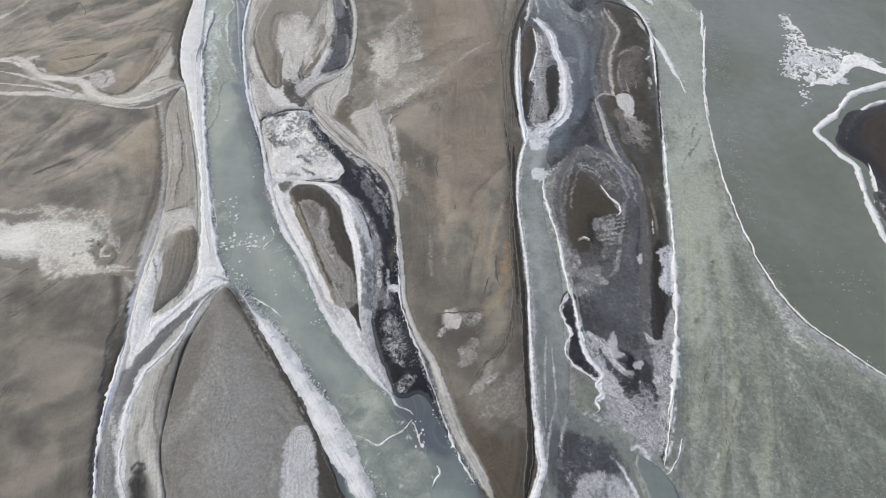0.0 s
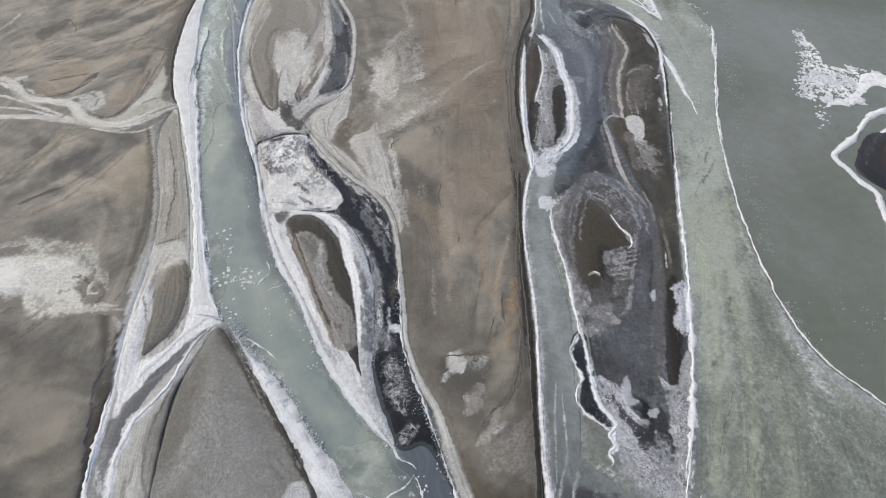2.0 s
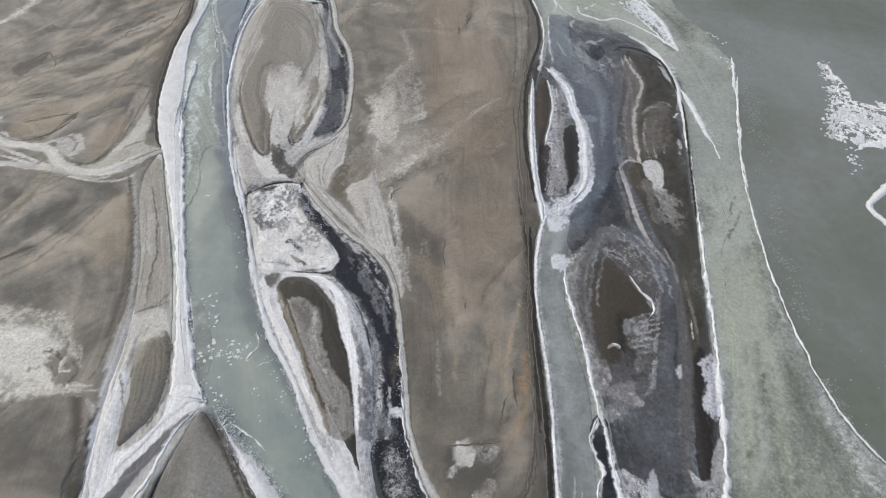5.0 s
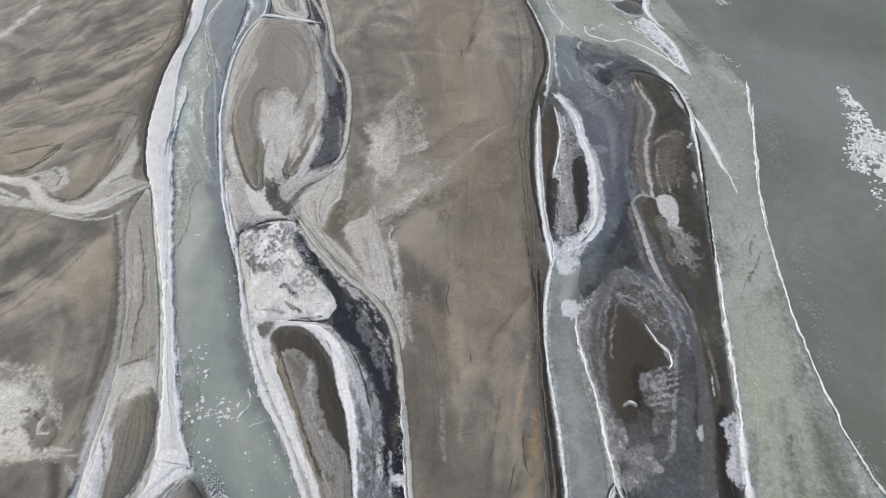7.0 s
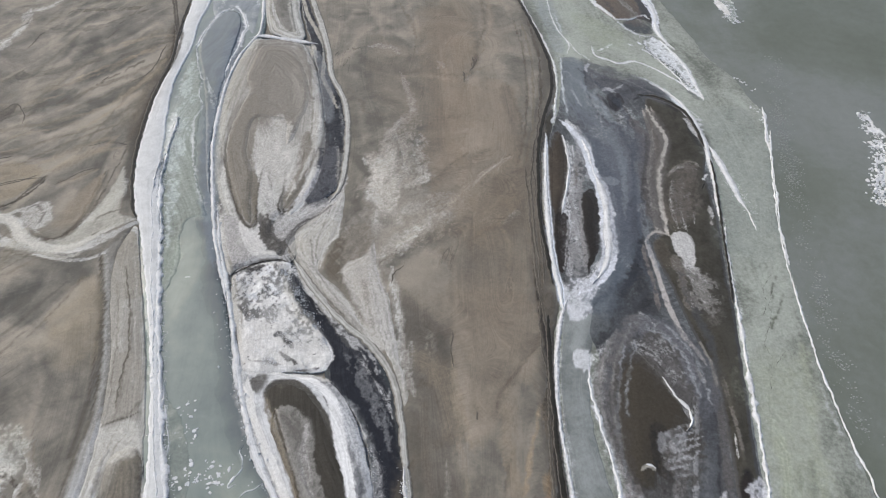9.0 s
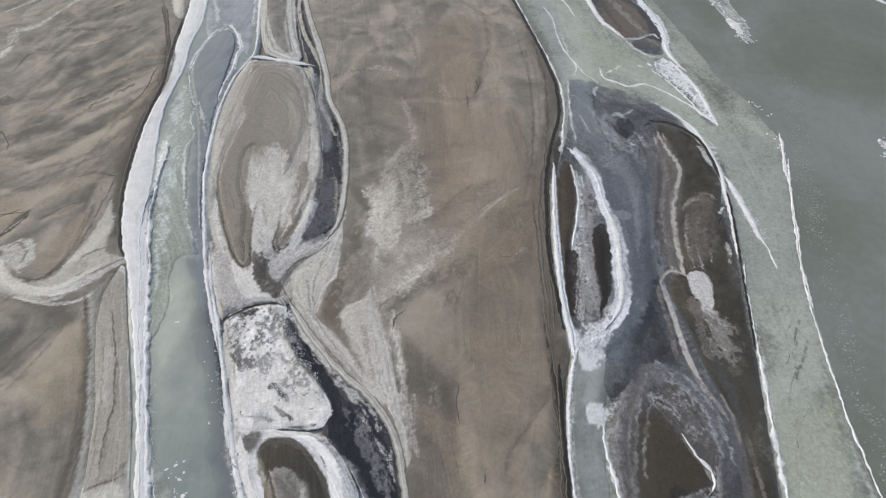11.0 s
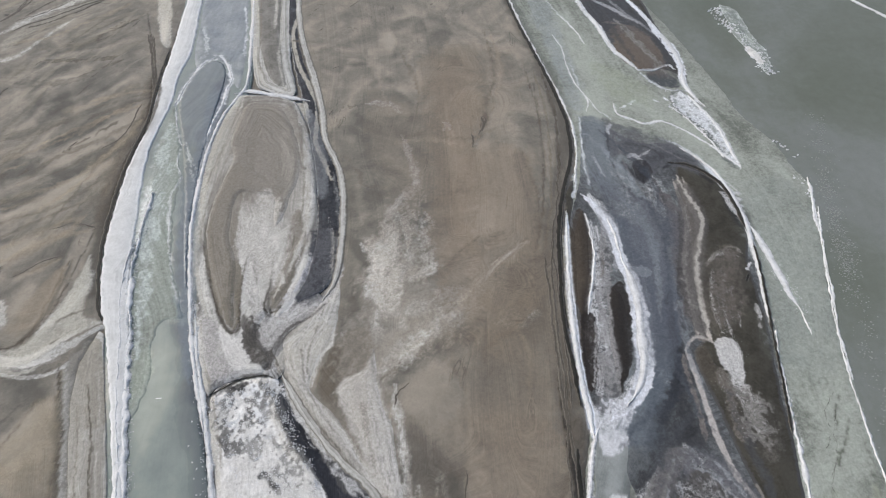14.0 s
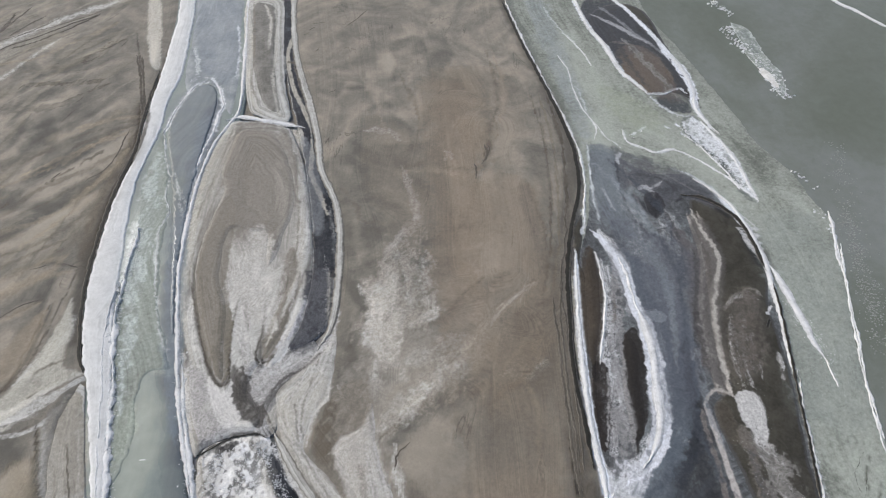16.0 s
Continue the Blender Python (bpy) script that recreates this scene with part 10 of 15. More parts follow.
# pointed grey bar and the side channel
patch([(-45.6, 66.4), (-40.4, 61.0), (-33.1, 51.1), (-26.2, 41.1), (-23.1, 34.1), (-21.1, 25.1), (-44.8, 25.1), (-47.3, 30.4), (-50.1, 35.2), (-50.3, 44.4), (-49.7, 53.6), (-47.2, 61.1)], (0.174, 0.171, 0.157), much=0.75, soft=1.5, grit=0.3, wander=0.6)
patch([(-42.1, 53.5), (-36.0, 50.0), (-30.5, 42.2), (-28.1, 34.1), (-28.4, 25.1), (-35.7, 25.1), (-40.6, 34.2), (-42.1, 44.4)], (0.218, 0.222, 0.215), much=0.6, soft=3, grit=0.5, wander=0.8)
lay([(-49.6, 35.2), (-47.0, 39.7), (-44.2, 44.4), (-42.4, 50.0)], (0.81, 3.03, 4.05, 2.02), (0.253, 0.253, 0.239), much=0.6, soft=1.2, grit=0.65, wander=0.6)
lay([(-45.3, 26.8), (-45.0, 32.3), (-43.6, 38.1)], 2.29, (0.131, 0.126, 0.109), much=0.5, soft=1.5, grit=0.5, wander=0.6)
patch([(-52.3, 51.2), (-49.6, 57.2), (-47.0, 61.1), (-45.8, 51.2), (-46.7, 42.3), (-49.5, 38.1), (-51.2, 42.3)], (0.121, 0.116, 0.098), much=0.6, soft=1.2, grit=0.3, wander=0.4)
patch([(-26.4, 25.1), (-27.5, 30.4), (-27.9, 34.1), (-27.1, 37.1), (-25.3, 38.4), (-23.8, 37.1), (-22.6, 34.1), (-21.5, 30.4), (-20.7, 25.1)], (0.406, 0.41, 0.415), much=0.92, soft=0.5, grit=0.4, wander=0.4)
patch([(-44.3, 68.5), (-41.3, 65.0), (-36.4, 57.4), (-30.8, 50.2), (-25.2, 42.2), (-22.5, 37.1), (-19.9, 31.3), (-16.9, 25.0), (-20.6, 25.1), (-21.8, 32.2), (-23.6, 36.9), (-26.2, 40.9), (-31.6, 48.6), (-37.3, 56.3), (-41.4, 62.7)], (0.049, 0.047, 0.041), much=0.9, soft=0.4, grit=0.15, wander=0.2)
lay([(-41.2, 63.7), (-37.6, 58.1), (-31.6, 48.8), (-27.6, 43.7), (-24.9, 40.3)], 0.27, (0.246, 0.232, 0.199), much=0.75, soft=0.25, grit=0.5, wander=0.2)
lay([(-47.2, 68.4), (-49.4, 65.3), (-52.3, 61.1), (-54.3, 58.5), (-57.0, 53.6), (-59.2, 48.9), (-59.3, 44.5), (-58.6, 40.2)], (0.65, 1.09, 2.39, 2.83, 2.83, 2.61, 2.61, 2.17), (0.116, 0.116, 0.121), much=0.92, soft=0.5, grit=0.2, wander=0.3)
lay([(-59.6, 44.5), (-58.6, 38.2), (-57.2, 32.3), (-54.4, 25.1)], (2.33, 2.91, 3.29, 3.49), (0.174, 0.183, 0.18), much=0.8, soft=0.8, grit=0.7, wander=0.4)
lay([(-59.1, 40.2), (-57.3, 36.2), (-55.0, 30.5)], 0.78, (0.368, 0.377, 0.377), much=0.6, soft=0.4, grit=0.9, wander=0.4)
patch([(-47.7, 72.8), (-45.1, 69.9), (-46.0, 68.8), (-47.7, 68.1), (-50.5, 65.3), (-53.0, 61.6), (-54.9, 59.0), (-58.3, 53.4), (-59.6, 49.6), (-60.5, 51.0), (-60.2, 56.0), (-60.2, 59.6), (-56.4, 61.8), (-53.7, 64.4), (-52.2, 67.1), (-52.2, 72.9)], (0.589, 0.595, 0.589), much=0.95, soft=0.4, grit=0.3, wander=0.3)
lay([(-46.8, 68.2), (-49.1, 65.1), (-51.0, 59.1), (-52.1, 55.4), (-54.1, 52.2), (-56.4, 49.2), (-56.8, 45.5), (-57.2, 42.3), (-56.5, 37.2), (-55.0, 31.4), (-51.9, 25.1)], (0.31, 0.52, 0.73, 0.94, 1.47, 1.67, 1.57, 1.47, 1.47, 1.36, 1.47), (0.531, 0.537, 0.525), much=0.95, soft=0.3, grit=0.5, wander=0.3)
lay([(-45.9, 68.2), (-48.3, 64.7), (-50.1, 58.5), (-51.5, 54.5)], 0.34, (0.359, 0.341, 0.283), much=0.8, soft=0.25, grit=0.3, wander=0.15)
lay([(-52.7, 54.5), (-54.5, 48.7), (-55.2, 44.2), (-55.0, 39.2), (-53.6, 34.2)], (0.41, 0.82, 0.92, 1.02, 0.92), (0.35, 0.346, 0.308), much=0.85, soft=0.35, grit=0.4, wander=0.25)
lay([(-53.2, 48.9), (-53.8, 43.1), (-53.5, 38.2)], 0.51, (0.174, 0.163, 0.136), much=0.7, soft=0.4, grit=0.4, wander=0.2)
lay([(-53.1, 42.1), (-52.9, 38.2), (-51.8, 35.2), (-49.9, 32.3), (-47.7, 28.6), (-45.9, 25.1)], (0.58, 0.96, 1.34, 1.54, 1.73, 1.73), (0.406, 0.401, 0.368), much=0.9, soft=0.4, grit=0.4, wander=0.25)
lay([(-54.3, 39.2), (-53.5, 35.2), (-52.2, 32.8)], 0.78, (0.131, 0.126, 0.112), much=0.6, soft=0.4, grit=0.4, wander=0.2)
patch([(-53.2, 31.7), (-51.1, 32.1), (-49.4, 27.7), (-48.1, 25.1), (-50.3, 25.1), (-52.2, 28.6)], (0.032, 0.032, 0.032), much=0.9, soft=0.4, grit=0.5, wander=0.3)
lay([(-64.3, 67.2), (-62.6, 58.6), (-61.6, 51.2), (-61.2, 46.4)], (0.87, 1.31, 1.2, 0.87), (0.542, 0.56, 0.583), much=0.95, soft=0.3, grit=0.2, wander=0.15)
lay([(-61.4, 47.6), (-61.1, 42.8), (-60.6, 38.0), (-59.7, 33.1), (-57.1, 25.1)], (0.59, 0.69, 0.69, 0.59, 0.49), (0.283, 0.35, 0.492), much=0.95, soft=0.25, grit=0.2, wander=0.15)
lay([(-65.2, 67.2), (-62.9, 57.3), (-62.4, 51.0), (-62.0, 45.6), (-61.4, 40.2), (-60.9, 35.2), (-57.8, 25.1)], (0.41, 0.41, 0.52, 0.62, 0.72, 0.62), (0.02, 0.019, 0.017), much=0.88, soft=0.3, grit=0.2, wander=0.15)
lay([(-65.2, 61.8), (-63.5, 53.6), (-62.6, 46.7), (-62.0, 40.2)], (0.64, 1.06, 0.95, 0.64), (0.075, 0.065, 0.049), much=0.7, soft=0.6, grit=0.4, wander=0.25)
lay([(-66.0, 68.6), (-65.0, 61.1), (-64.1, 56.1)], 0.9, (0.246, 0.225, 0.186), much=0.6, soft=0.5, grit=0.6, wander=0.25)
# green ice: drag lines of the fan
lay([(48.6, 65.9), (45.8, 50.8), (41.5, 37.9), (38.0, 27.5)], 0.92, (0.131, 0.143, 0.119), much=0.55, soft=1, grit=0.6, wander=0.5)
lay([(55.8, 77.5), (51.4, 55.6), (45.4, 37.8), (40.5, 24.9)], 0.94, (0.131, 0.143, 0.119), much=0.55, soft=1, grit=0.6, wander=0.5)
lay([(61.1, 79.0), (59.5, 60.6), (55.2, 44.0), (46.8, 24.9)], 0.96, (0.131, 0.143, 0.119), much=0.55, soft=1, grit=0.6, wander=0.5)
lay([(62.6, 75.9), (62.7, 55.5), (60.3, 39.8), (54.0, 24.9)], 0.94, (0.131, 0.143, 0.119), much=0.55, soft=1, grit=0.6, wander=0.5)
lay([(62.9, 65.9), (66.5, 48.4), (65.8, 33.9), (63.0, 24.9)], 0.91, (0.131, 0.143, 0.119), much=0.55, soft=1, grit=0.6, wander=0.5)
lay([(54.8, 80.6), (50.9, 60.6), (45.0, 42.0)], 1.0, (0.131, 0.143, 0.119), much=0.55, soft=1, grit=0.6, wander=0.5)
lay([(56.7, 60.6), (56.3, 44.0), (51.4, 29.3)], 0.92, (0.131, 0.143, 0.119), much=0.55, soft=1, grit=0.6, wander=0.5)
lay([(60.6, 55.5), (62.8, 44.0), (59.8, 28.4)], 0.91, (0.131, 0.143, 0.119), much=0.55, soft=1, grit=0.6, wander=0.5)
lay([(52.4, 71.5), (47.4, 50.8), (41.9, 33.9)], 1.7, (0.299, 0.324, 0.246), much=0.5, soft=1.2, grit=0.4, wander=0.5)
lay([(56.0, 65.9), (53.0, 48.5), (47.7, 33.9)], 1.68, (0.299, 0.324, 0.246), much=0.5, soft=1.2, grit=0.4, wander=0.5)
lay([(58.4, 55.5), (57.0, 41.9), (51.3, 27.5)], 1.6, (0.299, 0.324, 0.246), much=0.5, soft=1.2, grit=0.4, wander=0.5)
lay([(54.0, 87.1), (50.5, 68.7), (47.6, 55.6)], 1.88, (0.299, 0.324, 0.246), much=0.5, soft=1.2, grit=0.4, wander=0.5)
lay([(49.2, 44.1), (46.7, 33.9), (43.0, 25.8)], 1.54, (0.299, 0.324, 0.246), much=0.5, soft=1.2, grit=0.4, wander=0.5)
lay([(63.7, 101.4), (58.5, 80.6), (56.0, 65.9)], 1.99, (0.299, 0.324, 0.246), much=0.5, soft=1.2, grit=0.4, wander=0.5)
patch([(64.0, 53.1), (79.3, 45.0), (88.8, 37.7), (81.8, 24.8), (56.7, 24.9), (62.5, 37.8)], (0.116, 0.133, 0.119), much=0.5, soft=5, grit=0.6, wander=1)
lay([(65.3, 103.3), (64.0, 88.8), (66.1, 75.9), (68.7, 63.1), (73.5, 55.5), (80.8, 48.4)], (0.35, 0.35, 0.47, 0.71, 0.95, 1.18), (0.35, 0.373, 0.359), much=0.7, soft=0.5, grit=0.85, wander=0.4)
patch([(52.9, 98.0), (61.5, 100.5), (59.3, 88.2), (55.8, 75.3), (50.9, 75.4), (51.3, 86.0)], (0.276, 0.299, 0.232), much=0.45, soft=3, grit=0.3, wander=1)
lay([(65.4, 119.2), (62.7, 114.6), (61.0, 110.2)], 0.36, (0.086, 0.094, 0.071), much=0.7, soft=0.3, grit=0.7, wander=0.5)
lay([(65.1, 114.5), (61.4, 108.7), (59.3, 105.9)], 0.35, (0.086, 0.094, 0.071), much=0.7, soft=0.3, grit=0.7, wander=0.5)
lay([(60.8, 108.7), (58.5, 104.5)], 0.35, (0.086, 0.094, 0.071), much=0.7, soft=0.3, grit=0.7, wander=0.5)
lay([(70.5, 114.5), (67.7, 110.0)], 0.36, (0.086, 0.094, 0.071), much=0.7, soft=0.3, grit=0.7, wander=0.5)
# ice and bars upstream
patch([(39.6, 258.7), (47.5, 263.2), (52.5, 253.3), (56.6, 241.0), (59.7, 227.2), (61.2, 217.1), (57.9, 213.4), (51.7, 213.6), (46.0, 222.1), (42.3, 235.5), (39.5, 247.7)], (0.049, 0.052, 0.058), much=0.92, soft=0.4, grit=0.3, wander=0.3)
patch([(46.7, 229.1), (54.3, 231.4), (57.7, 219.7), (55.2, 214.4), (49.0, 214.7), (45.8, 221.1)], (0.116, 0.092, 0.066), much=0.85, soft=0.5, grit=0.2, wander=0.3)
lay([(41.1, 252.2), (47.4, 245.0), (55.3, 235.5)], (0.67, 1.67, 0.67), (0.316, 0.328, 0.337), much=0.85, soft=0.4, grit=0.5, wander=0.3)
lay([(44.4, 256.2), (51.2, 242.7), (57.8, 231.0), (60.4, 221.5)], 0.98, (0.211, 0.222, 0.232), much=0.7, soft=0.4, grit=0.5, wander=0.3)
lay([(44.3, 237.3), (50.3, 235.1), (54.0, 230.1), (56.7, 224.7)], 0.96, (0.151, 0.141, 0.126), much=0.6, soft=0.4, grit=0.5, wander=0.3)
lay([(36.8, 263.7), (39.3, 246.2), (42.4, 236.0), (44.8, 223.9), (48.1, 217.6), (49.8, 213.7)], (0.97, 1.29, 1.45, 1.61, 1.45, 0.81), (0.613, 0.638, 0.664), much=1, soft=0.25, grit=0.25, wander=0.25)
lay([(48.5, 263.2), (53.6, 250.1), (57.5, 238.2), (59.5, 229.8), (61.4, 222.0), (61.8, 214.6), (60.7, 207.8), (61.8, 202.2), (63.6, 197.7)], (1.25, 1.25, 1.4, 1.56, 2.5, 3.12, 2.34, 1.4, 0.62), (0.613, 0.638, 0.664), much=1, soft=0.3, grit=0.35, wander=0.35)
lay([(49.5, 214.0), (53.2, 213.6), (58.1, 215.3), (60.0, 213.3)], 0.6, (0.601, 0.626, 0.651), much=0.95, soft=0.2, grit=0.3, wander=0.3)
lay([(59.4, 228.8), (58.6, 223.1), (61.3, 220.5)], 0.62, (0.036, 0.041, 0.049), much=0.8, soft=0.25, grit=0.3, wander=0.2)
patch([(51.4, 212.2), (57.4, 212.5), (59.5, 206.7), (55.6, 205.7), (52.6, 208.1)], (0.036, 0.041, 0.049), much=0.85, soft=0.5, grit=0.3, wander=0.4)
lay([(50.0, 212.8), (52.6, 208.1), (55.4, 205.1), (60.3, 204.4)], 0.58, (0.492, 0.52, 0.542), much=0.85, soft=0.25, grit=0.6, wander=0.4)
patch([(55.5, 202.5), (59.6, 204.5), (62.0, 198.0), (64.3, 191.8), (65.0, 183.2), (65.6, 176.8), (65.9, 174.4), (64.1, 175.1), (61.8, 179.7), (60.9, 185.2), (58.8, 191.8), (55.8, 195.9)], (0.036, 0.044, 0.052), much=0.6, soft=0.5, grit=0.5, wander=0.4)
patch([(55.6, 201.4), (59.7, 203.8), (62.1, 197.4), (64.4, 191.2), (65.2, 182.9), (65.7, 176.8), (65.8, 174.7), (64.5, 176.2), (63.0, 181.5), (62.1, 187.1), (59.0, 192.6), (56.1, 196.8)], (0.613, 0.638, 0.657), much=0.8, soft=0.5, grit=0.75, wander=0.5)
lay([(60.4, 202.3), (62.8, 195.9), (64.7, 188.9), (65.3, 180.5), (65.8, 174.9)], (0.67, 1.08, 1.08, 1.08, 0.54), (0.626, 0.644, 0.664), much=0.95, soft=0.25, grit=0.3, wander=0.3)
lay([(50.9, 201.1), (51.4, 200.5), (52.0, 199.8)], 0.71, (0.577, 0.601, 0.626), much=0.9, soft=0.2, grit=0.6, wander=0.3)
lay([(53.9, 201.9), (54.2, 201.2), (54.6, 200.6)], 0.71, (0.577, 0.601, 0.626), much=0.9, soft=0.2, grit=0.6, wander=0.3)
lay([(44.1, 199.3), (45.1, 200.3), (46.2, 201.3)], 0.71, (0.577, 0.601, 0.626), much=0.9, soft=0.2, grit=0.6, wander=0.3)
lay([(42.4, 198.1), (42.9, 198.5), (43.4, 198.9)], 0.7, (0.577, 0.601, 0.626), much=0.9, soft=0.2, grit=0.6, wander=0.3)
lay([(54.3, 198.1), (54.9, 197.6), (55.5, 197.2)], 0.7, (0.577, 0.601, 0.626), much=0.9, soft=0.2, grit=0.6, wander=0.3)
lay([(40.2, 200.3), (40.5, 195.7), (44.1, 193.2), (47.1, 191.5), (50.8, 192.5), (54.3, 190.2), (57.5, 187.2), (60.6, 183.4), (63.1, 179.7), (65.8, 175.4)], (0.41, 0.54, 0.54, 0.81, 0.54, 0.54, 0.54, 0.68, 0.68), (0.577, 0.607, 0.613), much=0.95, soft=0.2, grit=0.3, wander=0.3)
lay([(49.8, 186.0), (53.5, 182.7), (56.4, 179.0), (58.3, 174.7), (59.8, 169.6), (61.2, 165.8)], (0.38, 0.77, 1.02, 1.4, 1.79, 2.04), (0.577, 0.607, 0.638), much=0.95, soft=0.35, grit=0.35, wander=0.3)
lay([(28.1, 196.2), (33.2, 193.6), (39.5, 190.8), (45.5, 187.7), (50.9, 185.2)], (0.41, 0.54, 0.68, 0.54), (0.283, 0.308, 0.299), much=0.75, soft=0.4, grit=0.6, wander=0.3)
lay([(28.5, 231.7), (30.2, 224.6), (30.4, 215.9), (31.5, 208.9), (33.5, 203.3), (35.8, 196.9), (38.6, 193.4)], 0.44, (0.565, 0.595, 0.589), much=0.85, soft=0.2, grit=0.55, wander=0.35)
lay([(31.9, 242.2), (34.3, 236.4), (36.0, 231.4), (36.9, 226.6)], 0.48, (0.565, 0.595, 0.589), much=0.85, soft=0.2, grit=0.55, wander=0.35)
lay([(33.5, 203.7), (33.6, 200.1), (32.6, 196.6)], 0.42, (0.565, 0.595, 0.589), much=0.85, soft=0.2, grit=0.55, wander=0.35)
lay([(27.2, 257.6), (30.0, 246.6), (31.8, 241.6)], 0.51, (0.565, 0.595, 0.589), much=0.85, soft=0.2, grit=0.55, wander=0.35)
lay([(30.8, 218.3), (32.1, 212.3), (32.3, 206.6)], 0.45, (0.565, 0.595, 0.589), much=0.85, soft=0.2, grit=0.55, wander=0.35)
patch([(22.3, 261.1), (27.6, 260.9), (30.7, 233.8), (33.0, 208.8), (31.9, 198.1), (28.7, 200.3), (26.5, 220.9), (23.7, 242.5)], (0.246, 0.276, 0.283), much=0.5, soft=1.5, grit=0.3, wander=0.6)
patch([(37.6, 218.0), (45.6, 212.9), (51.9, 202.6), (44.2, 199.7), (39.4, 204.2)], (0.246, 0.276, 0.211), much=0.5, soft=2, grit=0.4, wander=0.8)
patch([(36.0, 194.2), (39.7, 191.7), (45.8, 188.6), (50.4, 185.6), (54.3, 180.9), (56.8, 176.1), (54.8, 173.6), (50.5, 176.3), (46.5, 175.7), (43.2, 172.5), (41.6, 176.6), (38.5, 180.2), (36.6, 180.3), (36.1, 186.1)], (0.079, 0.082, 0.09), much=0.75, soft=1.1, grit=0.4, wander=0.5)
patch([(30.6, 195.0), (35.9, 193.5), (36.1, 186.1), (36.6, 177.1), (37.3, 168.8), (33.0, 165.8), (29.9, 175.6), (29.9, 186.3)], (0.131, 0.149, 0.163), much=0.75, soft=1.2, grit=0.25, wander=0.5)
lay([(36.2, 189.3), (35.8, 180.6), (36.3, 173.7), (38.4, 167.9), (40.7, 162.5)], 0.63, (0.044, 0.044, 0.049), much=0.75, soft=0.5, grit=0.4, wander=0.3)
lay([(38.0, 187.5), (38.5, 180.2), (39.0, 175.0), (41.4, 167.8)], 0.51, (0.146, 0.146, 0.151), much=0.65, soft=0.4, grit=0.5, wander=0.3)
lay([(38.7, 188.3), (45.1, 185.8), (49.6, 181.6), (53.0, 178.3)], 0.53, (0.151, 0.154, 0.16), much=0.65, soft=0.4, grit=0.5, wander=0.3)
lay([(40.1, 184.5), (45.7, 182.8), (48.3, 178.8)], 0.79, (0.044, 0.044, 0.049), much=0.65, soft=0.5, grit=0.4, wander=0.3)
lay([(42.3, 176.9), (44.7, 171.0), (45.3, 163.8), (44.5, 156.5)], 0.73, (0.049, 0.048, 0.051), much=0.6, soft=0.5, grit=0.5, wander=0.3)
lay([(39.7, 179.6), (41.4, 180.3), (42.7, 178.1), (43.1, 176.5)], 1.03, (0.303, 0.312, 0.324), much=0.8, soft=0.4, grit=0.85, wander=0.4)
lay([(37.8, 192.2), (36.8, 190.3), (36.7, 188.0)], 0.81, (0.324, 0.341, 0.359), much=0.8, soft=0.4, grit=0.85, wander=0.4)
patch([(40.6, 177.7), (43.4, 178.6), (44.7, 175.1), (42.3, 170.9), (40.7, 172.6)], (0.03, 0.029, 0.031), much=0.85, soft=0.6, grit=0.2, wander=0.3)
lay([(31.1, 180.8), (32.1, 177.3), (33.3, 173.5)], 0.38, (0.324, 0.35, 0.368), much=0.7, soft=0.4, grit=0.5, wander=0.3)
lay([(26.0, 174.9), (25.9, 170.8), (24.7, 166.8)], 0.75, (0.492, 0.509, 0.52), much=0.9, soft=0.3, grit=0.4, wander=0.25)
lay([(30.6, 195.0), (29.6, 186.3), (29.0, 177.4), (29.3, 170.6)], 0.53, (0.492, 0.531, 0.542), much=0.9, soft=0.3, grit=0.4, wander=0.25)
# river surface between the snowy banks
patch([(-75.5, 190.1), (-74.9, 180.9), (-73.9, 169.2), (-72.0, 156.5), (-65.6, 156.3), (-67.2, 167.4), (-68.6, 177.2), (-70.8, 186.1), (-75.5, 200.0), (-76.2, 196.0)], (0.253, 0.283, 0.25), much=0.7, soft=0.8, grit=0.35, wander=0.5)
patch([(-75.1, 180.6), (-75.1, 198.8), (-68.1, 176.5), (-66.6, 162.0), (-61.9, 146.8), (-56.4, 138.5), (-55.8, 136.1), (-62.2, 137.1), (-63.7, 131.4), (-66.2, 135.0), (-71.2, 153.2)], (0.253, 0.283, 0.25), much=0.6, soft=0.8, grit=0.4, wander=0.5)
patch([(-64.0, 130.0), (-61.7, 131.3), (-59.6, 125.6), (-60.4, 121.5), (-61.2, 118.3), (-63.0, 121.5)], (0.276, 0.308, 0.261), much=0.7, soft=0.5, grit=0.5, wander=0.4)
lay([(-74.3, 173.7), (-73.7, 169.2), (-73.0, 164.5), (-71.9, 157.9)], (0.85, 1.59, 1.59, 1.1), (0.589, 0.607, 0.589), much=0.9, soft=0.4, grit=0.65, wander=0.4)
lay([(-73.8, 174.1), (-73.6, 168.7), (-72.3, 162.6), (-72.1, 156.5)], (0.91, 1.81, 1.51, 1.21), (0.589, 0.607, 0.589), much=0.85, soft=0.4, grit=0.6, wander=0.4)
lay([(-75.6, 203.2), (-73.4, 195.8), (-70.9, 189.5), (-69.6, 187.6), (-69.9, 184.3), (-69.2, 180.7), (-67.3, 176.2), (-68.0, 170.6), (-66.5, 162.8), (-65.1, 156.3)], 0.39, (0.498, 0.52, 0.498), much=0.9, soft=0.2, grit=0.35, wander=0.4)
lay([(-68.1, 170.3), (-66.6, 162.0), (-64.5, 155.2), (-62.4, 148.9), (-59.6, 142.4), (-57.2, 140.8)], 0.43, (0.498, 0.52, 0.498), much=0.85, soft=0.2, grit=0.45, wander=0.4)
